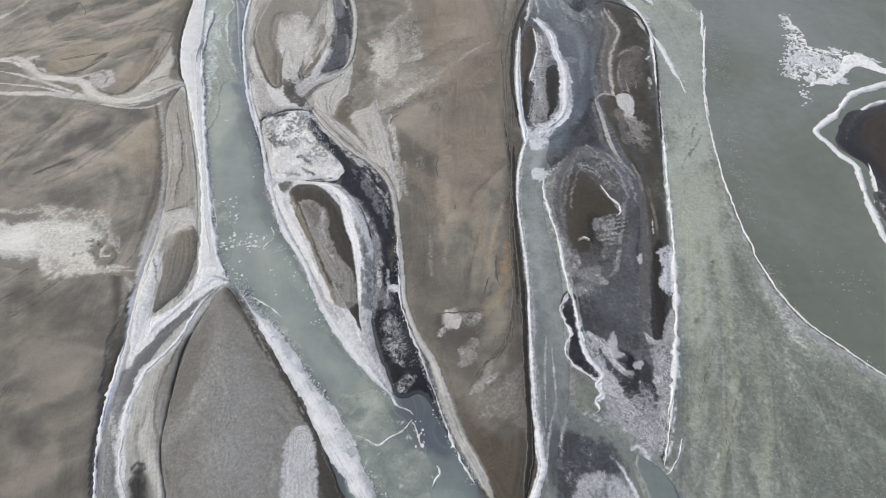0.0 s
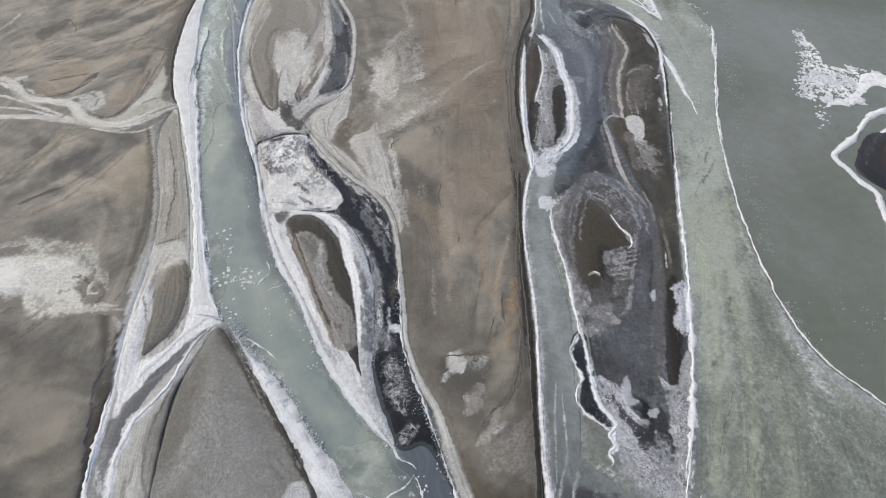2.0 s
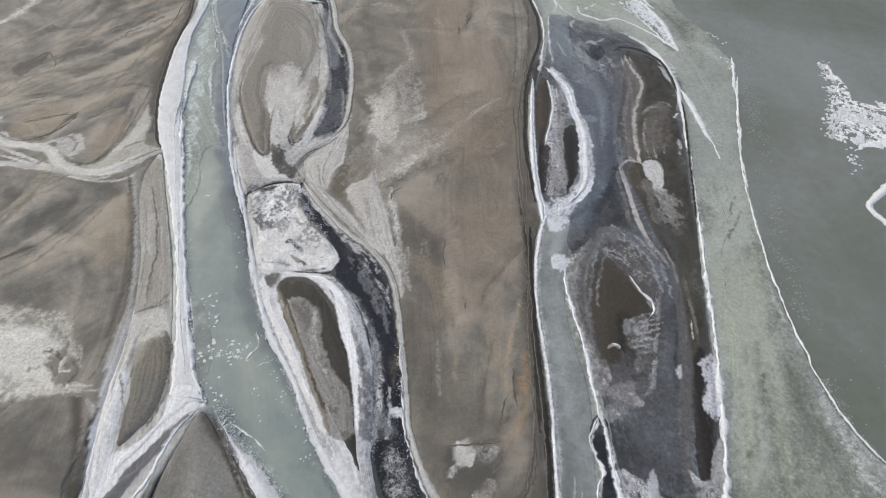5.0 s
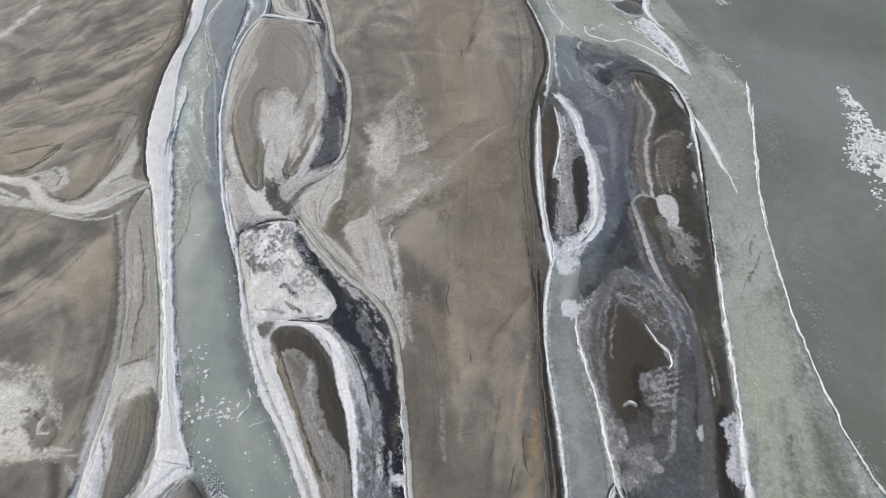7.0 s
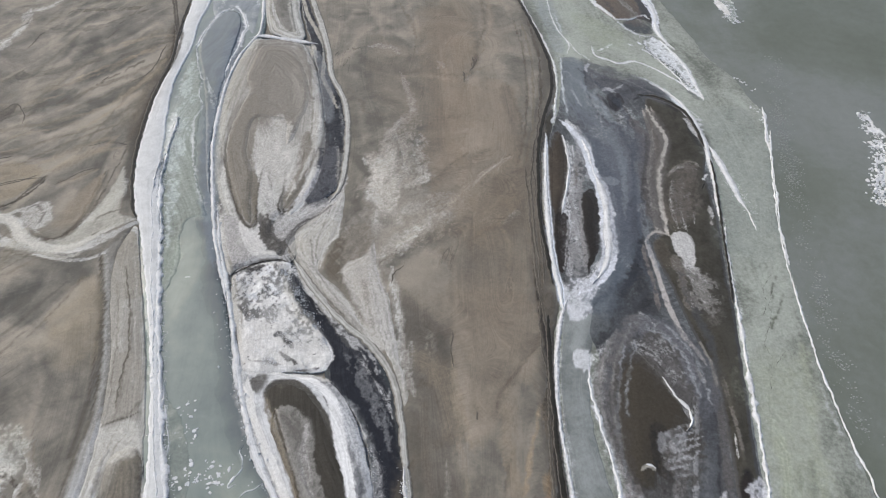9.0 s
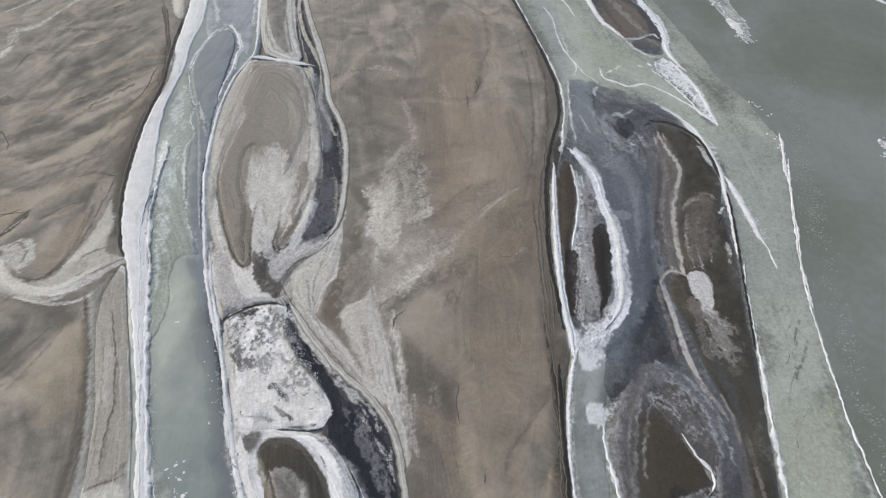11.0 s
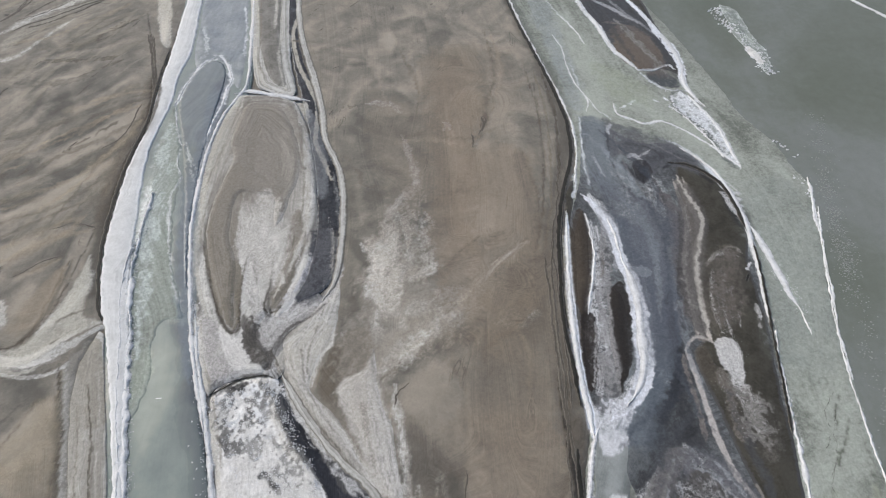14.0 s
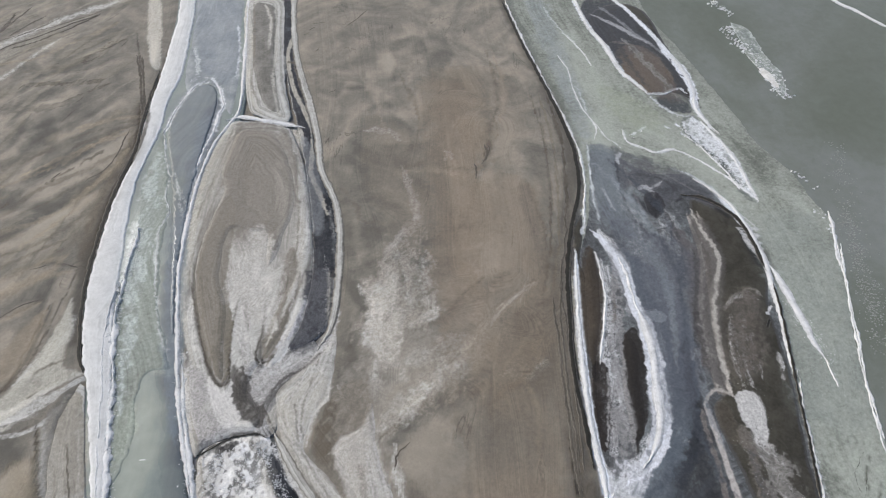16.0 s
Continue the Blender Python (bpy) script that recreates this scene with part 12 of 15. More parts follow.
lay([(-71.6, 119.4), (-67.8, 108.6), (-65.5, 99.0), (-64.3, 92.9)], 0.24, (0.186, 0.171, 0.141), much=0.7, soft=0.3, grit=0.4, wander=0.3)
lay([(-70.1, 126.8), (-65.8, 113.8), (-62.4, 101.2), (-60.2, 92.3)], 0.33, (0.359, 0.346, 0.312), much=0.6, soft=0.4, grit=0.5, wander=0.3)
lay([(-64.4, 88.6), (-62.3, 89.4), (-60.3, 90.2), (-58.3, 91.4)], (0.3, 0.4, 0.4, 0.2), (0.071, 0.063, 0.051), much=0.85, soft=0.25, grit=0.3, wander=0.3)
patch([(-63.7, 87.7), (-58.4, 89.6), (-56.4, 85.1), (-58.6, 82.7), (-60.3, 77.7), (-63.4, 76.0), (-64.1, 80.5)], (0.368, 0.359, 0.324), much=0.65, soft=1.5, grit=0.35, wander=0.5)
patch([(-59.1, 81.3), (-57.4, 84.1), (-55.9, 83.6), (-53.4, 75.9), (-58.7, 75.9)], (0.174, 0.154, 0.121), much=0.6, soft=1.5, grit=0.2, wander=0.4)
lay([(-61.5, 87.1), (-61.9, 81.4), (-61.7, 76.4)], 0.29, (0.199, 0.183, 0.154), much=0.6, soft=0.4, grit=0.4, wander=0.3)
lay([(-59.5, 87.6), (-60.9, 82.3), (-60.5, 76.4)], 0.29, (0.199, 0.183, 0.154), much=0.6, soft=0.4, grit=0.4, wander=0.3)
# oval bar
patch([(-59.6, 200.3), (-42.2, 199.8), (-37.6, 181.9), (-35.6, 165.8), (-37.1, 155.5), (-48.3, 164.0), (-50.3, 151.9), (-49.2, 140.9), (-53.0, 146.4), (-57.7, 162.1), (-60.5, 182.6)], (0.239, 0.222, 0.192), much=0.55, soft=2.5, grit=0.15, wander=0.8)
patch([(-50.7, 165.1), (-45.2, 171.5), (-40.1, 161.7), (-37.2, 147.8), (-40.8, 143.4), (-44.8, 151.8), (-46.4, 147.1)], (0.415, 0.406, 0.377), much=0.6, soft=1.6, grit=0.5, wander=0.8)
lay([(-52.4, 195.2), (-51.9, 184.8), (-51.0, 172.8), (-48.9, 164.0)], (1.22, 3.04, 3.35, 1.52), (0.168, 0.154, 0.131), much=0.45, soft=1.4, grit=0.2, wander=0.6)
lay([(-45.2, 192.3), (-41.9, 179.6), (-40.2, 165.9)], (1.52, 2.74, 1.22), (0.283, 0.268, 0.235), much=0.5, soft=1.2, grit=0.2, wander=0.6)
lay([(-37.4, 157.5), (-37.7, 149.7), (-37.7, 142.4), (-39.2, 137.3)], (0.8, 1.2, 1.07, 0.53), (0.157, 0.143, 0.121), much=0.7, soft=0.5, grit=0.3, wander=0.4)
lay([(-36.0, 155.5), (-35.7, 146.9), (-36.4, 140.3)], (0.4, 0.53, 0.4), (0.445, 0.435, 0.406), much=0.7, soft=0.4, grit=0.5, wander=0.4)
# side channel of the oval bar
lay([(-39.8, 200.3), (-35.4, 184.3), (-32.8, 169.0)], (2.17, 3.73, 3.42), (0.157, 0.168, 0.18), much=0.65, soft=1.0, grit=0.3, wander=0.5)
patch([(-33.6, 151.5), (-30.6, 159.4), (-27.8, 153.3), (-27.6, 143.1), (-32.4, 139.7), (-34.7, 142.0)], (0.094, 0.098, 0.105), much=0.6, soft=1.2, grit=0.6, wander=0.5)
lay([(-30.9, 176.9), (-28.0, 161.3), (-27.2, 147.6), (-29.3, 140.8)], (0.56, 0.83, 0.97, 1.11), (0.246, 0.25, 0.246), much=0.6, soft=0.6, grit=0.6, wander=0.4)
lay([(-34.0, 139.7), (-30.6, 140.2), (-27.6, 143.1), (-26.6, 149.5)], (1.18, 1.57, 1.18, 0.65), (0.415, 0.415, 0.406), much=0.6, soft=0.6, grit=0.8, wander=0.5)
# west channel
lay([(-65.0, 175.5), (-62.8, 160.2), (-59.1, 146.5), (-55.4, 132.7), (-52.3, 123.4)], (2.41, 2.68, 2.68, 2.41, 1.61), (0.126, 0.157, 0.186), much=0.75, soft=1.2, grit=0.15, wander=0.4)
patch([(-73.5, 164.6), (-75.2, 185.5), (-75.0, 195.9), (-70.7, 175.7), (-67.5, 156.3), (-64.5, 137.9), (-63.1, 128.1), (-65.7, 134.6), (-68.8, 148.6)], (0.425, 0.466, 0.45), much=0.65, soft=1.6, grit=0.6, wander=0.8)
patch([(-76.6, 216.2), (-67.5, 222.9), (-63.1, 209.7), (-63.2, 190.2), (-68.2, 187.8), (-72.7, 198.5)], (0.131, 0.154, 0.18), much=0.5, soft=1.2, grit=0.15, wander=0.4)
# thaw holes in the snow plate
patch([(-47.8, 123.3), (-37.0, 123.1), (-32.0, 112.5), (-28.3, 105.4), (-35.0, 106.8), (-41.3, 110.7), (-45.4, 113.4)], (0.094, 0.094, 0.09), much=0.36, soft=0.8, grit=1, wander=0.6)
patch([(-45.7, 121.8), (-41.2, 123.2), (-37.4, 121.6), (-38.9, 116.7), (-43.7, 117.5)], (0.151, 0.149, 0.141), much=0.5, soft=0.8, grit=1, wander=0.6)
lay([(-36.8, 121.6), (-32.8, 114.5), (-28.6, 107.9), (-25.3, 101.8)], (0.9, 1.12, 1.12, 0.67), (0.126, 0.126, 0.121), much=0.5, soft=0.5, grit=1, wander=0.4)
# bank of the black channel
patch([(-26.4, 110.4), (-22.8, 107.8), (-17.8, 103.1), (-16.2, 99.3), (-19.2, 100.5), (-23.0, 102.7), (-25.2, 105.4)], (0.026, 0.028, 0.034), much=0.85, soft=0.6, grit=0.3, wander=0.4)
lay([(-34.4, 121.6), (-28.0, 112.4), (-21.7, 105.3), (-16.8, 99.9), (-12.5, 91.0)], (0.87, 1.31, 1.31, 1.31, 0.87), (0.445, 0.45, 0.445), much=0.42, soft=0.5, grit=1, wander=0.4)
lay([(-20.3, 100.5), (-17.2, 94.8), (-14.9, 89.5), (-13.1, 83.5)], (1.62, 2.22, 2.02, 1.41), (0.151, 0.157, 0.163), much=0.42, soft=0.8, grit=1, wander=0.5)
# dark ice round the rounded bar
patch([(30.8, 107.5), (37.1, 110.8), (42.1, 106.6), (45.8, 99.4), (45.8, 91.6), (40.8, 88.1), (39.9, 93.9), (38.0, 103.0), (33.3, 103.7), (29.1, 98.5)], (0.09, 0.094, 0.103), much=0.62, soft=1.0, grit=0.5, wander=0.6)
patch([(31.4, 101.9), (36.0, 106.1), (38.8, 104.2), (40.9, 93.8), (40.4, 86.6), (37.9, 79.0), (32.6, 74.7), (27.2, 74.8), (27.0, 82.9), (28.5, 93.0)], (0.049, 0.043, 0.034), much=0.6, soft=1.5, grit=0.3, wander=0.8)
patch([(35.9, 88.2), (40.7, 87.6), (38.9, 79.0), (35.0, 75.3), (32.3, 77.3)], (0.061, 0.057, 0.051), much=0.55, soft=0.8, grit=0.7, wander=0.6)
lay([(32.8, 107.4), (36.8, 109.5), (40.7, 105.4), (43.6, 98.2), (43.9, 91.1)], (0.32, 0.64, 0.64, 0.43), (0.253, 0.268, 0.283), much=0.6, soft=0.5, grit=0.75, wander=0.5)
lay([(35.1, 106.7), (38.9, 104.7), (41.6, 97.7), (42.0, 92.2)], (0.32, 0.63, 0.63, 0.42), (0.253, 0.268, 0.283), much=0.6, soft=0.5, grit=0.75, wander=0.5)
lay([(30.5, 103.2), (28.0, 95.1), (26.6, 86.8), (25.9, 79.2)], (0.3, 0.6, 0.6, 0.4), (0.253, 0.268, 0.283), much=0.6, soft=0.5, grit=0.75, wander=0.5)
lay([(33.2, 104.3), (29.9, 96.2), (28.4, 88.8)], (0.31, 0.62, 0.62, 0.41), (0.253, 0.268, 0.283), much=0.6, soft=0.5, grit=0.75, wander=0.5)
lay([(31.0, 109.4), (27.2, 99.7), (25.0, 88.8), (24.4, 79.2)], (0.61, 1.23, 1.23, 0.82), (0.055, 0.06, 0.068), much=0.55, soft=0.9, grit=0.3, wander=0.5)
lay([(39.7, 117.2), (33.9, 111.9), (28.8, 105.6)], (0.67, 1.35, 1.35, 0.9), (0.055, 0.06, 0.068), much=0.55, soft=0.9, grit=0.3, wander=0.5)
lay([(45.0, 119.9), (45.7, 111.7), (46.8, 104.1), (46.9, 97.1)], (0.66, 1.32, 1.32, 0.88), (0.055, 0.06, 0.068), much=0.55, soft=0.9, grit=0.3, wander=0.5)
lay([(35.7, 86.7), (38.2, 87.4), (40.7, 88.4)], (0.29, 0.49, 0.2), (0.316, 0.324, 0.333), much=0.6, soft=0.3, grit=0.7, wander=0.4)
lay([(35.4, 85.3), (37.8, 85.9), (40.7, 86.9)], (0.29, 0.49, 0.19), (0.316, 0.324, 0.333), much=0.6, soft=0.3, grit=0.7, wander=0.4)
lay([(35.1, 83.9), (37.4, 84.5), (40.7, 85.4)], (0.29, 0.48, 0.19), (0.316, 0.324, 0.333), much=0.6, soft=0.3, grit=0.7, wander=0.4)
lay([(34.7, 82.6), (37.0, 83.0), (39.5, 83.9)], (0.29, 0.48, 0.19), (0.316, 0.324, 0.333), much=0.6, soft=0.3, grit=0.7, wander=0.4)
lay([(34.4, 81.3), (36.7, 81.6), (39.5, 82.5)], (0.28, 0.47, 0.19), (0.316, 0.324, 0.333), much=0.6, soft=0.3, grit=0.7, wander=0.4)
lay([(34.1, 80.0), (36.3, 80.2), (39.5, 81.1)], (0.28, 0.47, 0.19), (0.316, 0.324, 0.333), much=0.6, soft=0.3, grit=0.7, wander=0.4)
lay([(33.8, 78.7), (36.0, 78.9), (38.3, 79.7)], (0.28, 0.47, 0.19), (0.316, 0.324, 0.333), much=0.6, soft=0.3, grit=0.7, wander=0.4)
patch([(46.7, 119.9), (52.5, 117.0), (51.0, 109.0), (47.2, 107.2), (46.0, 113.0)], (0.094, 0.088, 0.079), much=0.5, soft=1.4, grit=0.75, wander=0.8)
# swirls in the blue ice
lay([(30.9, 188.7), (35.8, 179.8), (39.4, 170.3), (40.2, 155.5), (38.3, 142.4)], (0.58, 1.3, 1.59, 1.16, 0.58), (0.246, 0.276, 0.299), much=0.55, soft=0.7, grit=0.45, wander=0.6)
lay([(34.3, 189.9), (39.2, 182.1), (43.5, 172.5), (43.8, 159.5), (41.2, 146.0)], (0.59, 1.32, 1.61, 1.17, 0.59), (0.049, 0.058, 0.071), much=0.55, soft=0.7, grit=0.45, wander=0.6)
lay([(33.7, 149.9), (33.2, 135.7), (30.6, 124.6), (26.6, 114.7)], (0.49, 1.11, 1.36, 0.99, 0.49), (0.061, 0.07, 0.084), much=0.55, soft=0.7, grit=0.45, wander=0.6)
lay([(36.0, 147.9), (34.7, 132.3), (31.8, 121.7)], (0.5, 1.13, 1.38, 1.0, 0.5), (0.211, 0.235, 0.261), much=0.55, soft=0.7, grit=0.45, wander=0.6)
lay([(24.6, 109.5), (29.4, 114.7), (33.9, 117.3), (39.5, 121.5)], (0.46, 1.03, 1.26, 0.92, 0.46), (0.044, 0.049, 0.06), much=0.55, soft=0.7, grit=0.45, wander=0.6)
lay([(39.5, 138.9), (37.8, 127.5), (38.5, 117.3), (41.2, 111.8)], (0.48, 1.07, 1.31, 0.95, 0.48), (0.058, 0.065, 0.077), much=0.55, soft=0.7, grit=0.45, wander=0.6)
lay([(42.4, 140.6), (40.2, 129.0), (40.9, 120.0)], (0.49, 1.11, 1.35, 0.98, 0.49), (0.174, 0.192, 0.208), much=0.55, soft=0.7, grit=0.45, wander=0.6)
# folds over the brown flat, light and shade of each put into colour
patch([(-11.1, 217.6), (-1.7, 227.2), (5.8, 221.8), (5.9, 199.0), (-0.4, 181.9), (-6.9, 187.6)], (0.211, 0.177, 0.133), much=0.5, soft=4, grit=0.1, wander=2)
patch([(-5.6, 182.1), (2.5, 187.3), (7.1, 176.4), (2.5, 163.7), (-3.6, 159.4)], (0.168, 0.143, 0.109), much=0.45, soft=4, grit=0.1, wander=2)
patch([(1.4, 227.0), (13.7, 224.0), (16.2, 202.9), (9.5, 190.9), (4.8, 203.3)], (0.186, 0.163, 0.131), much=0.45, soft=4, grit=0.1, wander=2)
patch([(1.2, 142.0), (9.8, 152.0), (13.7, 146.6), (10.2, 134.7), (3.5, 128.4)], (0.225, 0.183, 0.133), much=0.5, soft=4, grit=0.1, wander=2)
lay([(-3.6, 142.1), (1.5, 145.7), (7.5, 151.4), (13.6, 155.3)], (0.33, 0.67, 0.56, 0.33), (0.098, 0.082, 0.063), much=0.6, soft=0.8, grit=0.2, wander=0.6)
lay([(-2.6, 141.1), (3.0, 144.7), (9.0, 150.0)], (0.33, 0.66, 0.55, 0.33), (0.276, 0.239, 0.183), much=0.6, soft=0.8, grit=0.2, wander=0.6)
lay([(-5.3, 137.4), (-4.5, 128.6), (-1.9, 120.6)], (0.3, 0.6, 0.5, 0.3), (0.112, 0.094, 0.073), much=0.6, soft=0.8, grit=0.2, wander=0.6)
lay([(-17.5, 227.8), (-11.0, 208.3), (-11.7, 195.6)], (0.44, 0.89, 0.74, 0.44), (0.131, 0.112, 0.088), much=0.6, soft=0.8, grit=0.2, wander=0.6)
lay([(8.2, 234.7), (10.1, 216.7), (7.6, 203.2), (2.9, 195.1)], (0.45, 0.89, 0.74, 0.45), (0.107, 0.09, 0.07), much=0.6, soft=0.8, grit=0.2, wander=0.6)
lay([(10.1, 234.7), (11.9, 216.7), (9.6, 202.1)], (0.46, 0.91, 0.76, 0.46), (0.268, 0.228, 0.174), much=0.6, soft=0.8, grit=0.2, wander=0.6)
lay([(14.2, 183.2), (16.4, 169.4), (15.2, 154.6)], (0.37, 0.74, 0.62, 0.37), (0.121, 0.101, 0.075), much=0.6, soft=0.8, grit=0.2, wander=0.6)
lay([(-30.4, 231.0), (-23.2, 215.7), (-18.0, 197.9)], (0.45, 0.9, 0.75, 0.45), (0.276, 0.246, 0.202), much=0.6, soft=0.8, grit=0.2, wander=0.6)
lay([(8.3, 137.1), (10.4, 128.3), (9.8, 118.4)], (0.3, 0.6, 0.5, 0.3), (0.261, 0.218, 0.163), much=0.6, soft=0.8, grit=0.2, wander=0.6)
# upstream bar and its ice
patch([(46.2, 234.5), (54.6, 232.7), (57.9, 217.2), (57.1, 211.3), (50.3, 213.9), (46.6, 225.2)], (0.107, 0.094, 0.082), much=0.75, soft=1.5, grit=0.3, wander=0.8)
lay([(47.8, 238.6), (51.9, 227.5), (55.6, 217.3), (57.5, 210.2)], (0.93, 1.86, 1.86, 0.93), (0.218, 0.218, 0.211), much=0.55, soft=0.8, grit=0.7, wander=0.6)
lay([(45.1, 241.6), (48.2, 225.1), (50.6, 215.1)], (0.79, 1.26, 0.79), (0.058, 0.058, 0.061), much=0.6, soft=0.6, grit=0.5, wander=0.5)
lay([(49.6, 170.8), (50.6, 163.7), (51.0, 157.7), (47.9, 149.5), (45.1, 140.8), (43.8, 133.8), (43.9, 130.0)], (0.9, 1.57, 1.79, 1.79, 1.79, 1.57, 0.9), (0.246, 0.242, 0.225), much=0.75, soft=0.7, grit=0.4, wander=0.4)
lay([(51.0, 169.9), (51.6, 162.1), (52.0, 156.3), (49.0, 148.2), (46.5, 140.7), (45.3, 133.8)], 0.34, (0.071, 0.07, 0.065), much=0.7, soft=0.3, grit=0.4, wander=0.3)
lay([(-66.5, 210.5), (-64.8, 193.6), (-63.9, 178.8), (-61.1, 162.7), (-58.0, 148.7), (-54.6, 137.6)], (3.26, 3.26, 2.76, 2.26, 2.01, 1.25), (0.126, 0.157, 0.18), much=0.7, soft=1.0, grit=0.15, wander=0.4)
# frost smeared over the brown flat
patch([(-20.7, 147.6), (-16.6, 159.8), (-10.7, 149.9), (-4.1, 142.1), (1.5, 147.0), (11.7, 154.0), (3.5, 143.2), (-4.4, 132.9), (-12.6, 132.0), (-18.9, 135.5)], (0.333, 0.308, 0.264), much=0.5, soft=5, grit=0.3, wander=2)
patch([(-24.9, 132.4), (-20.1, 137.8), (-12.7, 135.4), (-14.4, 124.8), (-17.8, 115.5), (-23.2, 113.8), (-25.0, 123.1)], (0.316, 0.295, 0.257), much=0.4, soft=4, grit=0.3, wander=2)
lay([(-21.1, 155.7), (-19.0, 147.6), (-15.9, 140.1), (-12.6, 134.2)], (0.87, 2.4, 2.84, 1.31), (0.455, 0.435, 0.391), much=0.5, soft=1.4, grit=0.6, wander=1)
# flow lines of the green ice fan
lay([(51.1, 80.6), (46.9, 60.6), (43.8, 44.1), (39.8, 24.9)], (0.32, 0.75, 1.07, 1.49), (0.333, 0.359, 0.303), much=0.34, soft=1.2, grit=0.5, wander=1)
lay([(52.0, 79.4), (49.4, 59.8), (47.9, 44.3), (45.4, 26.3)], (0.32, 0.75, 1.07, 1.49), (0.157, 0.18, 0.151), much=0.34, soft=1.2, grit=0.5, wander=1)
lay([(52.9, 78.1), (51.8, 59.0), (52.0, 44.5), (51.1, 27.7)], (0.32, 0.75, 1.07, 1.49), (0.299, 0.328, 0.276), much=0.34, soft=1.2, grit=0.5, wander=1)
lay([(53.8, 76.9), (54.3, 58.3), (56.2, 44.7), (57.0, 29.1)], (0.32, 0.75, 1.06, 1.49), (0.333, 0.359, 0.303), much=0.34, soft=1.2, grit=0.5, wander=1)
lay([(54.7, 75.7), (56.6, 57.5), (60.3, 44.9), (62.9, 30.5)], (0.32, 0.74, 1.06, 1.49), (0.157, 0.18, 0.151), much=0.34, soft=1.2, grit=0.5, wander=1)
lay([(55.5, 74.5), (59.0, 56.8), (64.4, 45.1), (68.9, 32.0)], (0.32, 0.74, 1.06, 1.49), (0.299, 0.328, 0.276), much=0.34, soft=1.2, grit=0.5, wander=1)
lay([(56.4, 73.3), (61.4, 56.0), (68.6, 45.3), (75.1, 33.5)], (0.32, 0.74, 1.06, 1.49), (0.333, 0.359, 0.303), much=0.34, soft=1.2, grit=0.5, wander=1)
lay([(57.2, 72.1), (63.7, 55.3), (72.8, 45.5), (81.4, 35.0)], (0.32, 0.74, 1.06, 1.49), (0.157, 0.18, 0.151), much=0.34, soft=1.2, grit=0.5, wander=1)
lay([(58.1, 70.9), (66.0, 54.5), (76.9, 45.7), (87.7, 36.5)], (0.32, 0.74, 1.06, 1.49), (0.299, 0.328, 0.276), much=0.34, soft=1.2, grit=0.5, wander=1)
# dark foot of the west bank
lay([(-64.5, 69.3), (-64.7, 61.1), (-65.3, 55.5), (-63.4, 46.7), (-60.5, 36.2), (-57.3, 26.0)], (0.32, 0.42, 0.53, 0.63, 0.63, 0.63), (0.028, 0.031, 0.04), much=0.85, soft=0.3, grit=0.25, wander=0.25)
# soft dark margin of the rounded bar
lay([(28.7, 99.8), (27.2, 90.7), (26.4, 82.4), (27.3, 77.7)], (1.27, 2.04, 2.04, 1.02), (0.055, 0.051, 0.047), much=0.7, soft=1.6, grit=0.3, wander=0.8)
lay([(30.5, 100.7), (35.0, 99.7), (38.2, 93.3), (38.9, 89.8)], (1.06, 1.85, 1.85, 0.79), (0.068, 0.065, 0.063), much=0.65, soft=1.4, grit=0.4, wander=0.8)
patch([(25.3, 76.1), (34.0, 77.6), (35.3, 71.6), (31.4, 68.8), (25.6, 69.1)], (0.086, 0.086, 0.086), much=0.5, soft=1.4, grit=0.6, wander=1)
# levee and blue ice beside the ring
lay([(23.7, 176.0), (20.5, 162.1), (17.3, 144.0), (14.7, 125.1)], (2.16, 2.88, 2.88, 2.64), (0.168, 0.151, 0.126), much=0.6, soft=0.9, grit=0.3, wander=0.4)
patch([(29.6, 174.3), (40.5, 166.8), (46.3, 161.3), (42.6, 143.3), (40.5, 132.0), (33.6, 124.6), (34.2, 138.2), (32.9, 159.1)], (0.079, 0.086, 0.103), much=0.6, soft=2, grit=0.2, wander=1)
lay([(30.6, 174.3), (36.9, 164.2), (39.3, 152.7), (38.2, 140.2)], (0.37, 1.11, 1.11, 0.49), (0.157, 0.174, 0.195), much=0.55, soft=1, grit=0.4, wander=0.6)
lay([(35.6, 172.6), (41.6, 162.7), (42.3, 151.4), (39.5, 138.1)], (0.37, 1.1, 1.1, 0.49), (0.052, 0.057, 0.068), much=0.55, soft=1, grit=0.4, wander=0.6)
lay([(39.1, 160.2), (39.3, 146.8), (36.7, 134.0)], (0.35, 1.05, 1.05, 0.47), (0.163, 0.177, 0.192), much=0.55, soft=1, grit=0.4, wander=0.6)
# margin of the olive bar
lay([(50.4, 171.4), (50.0, 158.6), (45.8, 146.6), (44.1, 134.9), (44.4, 130.1)], (2.36, 5.66, 5.43, 4.72, 1.65), (0.075, 0.071, 0.068), much=0.78, soft=0.9, grit=0.25, wander=0.4)
lay([(49.7, 173.9), (50.7, 166.5), (52.0, 159.8), (48.0, 148.8), (45.9, 138.9), (45.5, 130.7)], (0.36, 0.72, 0.85, 0.72, 0.85, 0.72), (0.333, 0.324, 0.299), much=0.85, soft=0.4, grit=0.4, wander=0.35)
lay([(49.8, 165.2), (47.2, 153.6), (44.3, 144.4), (42.9, 134.9)], (0.36, 0.71, 0.59, 0.47), (0.186, 0.18, 0.171), much=0.65, soft=0.6, grit=0.6, wander=0.5)
lay([(47.6, 162.5), (44.8, 150.1), (41.9, 140.1), (40.9, 132.0)], (0.35, 0.58, 0.58, 0.35), (0.041, 0.04, 0.041), much=0.6, soft=0.5, grit=0.4, wander=0.5)
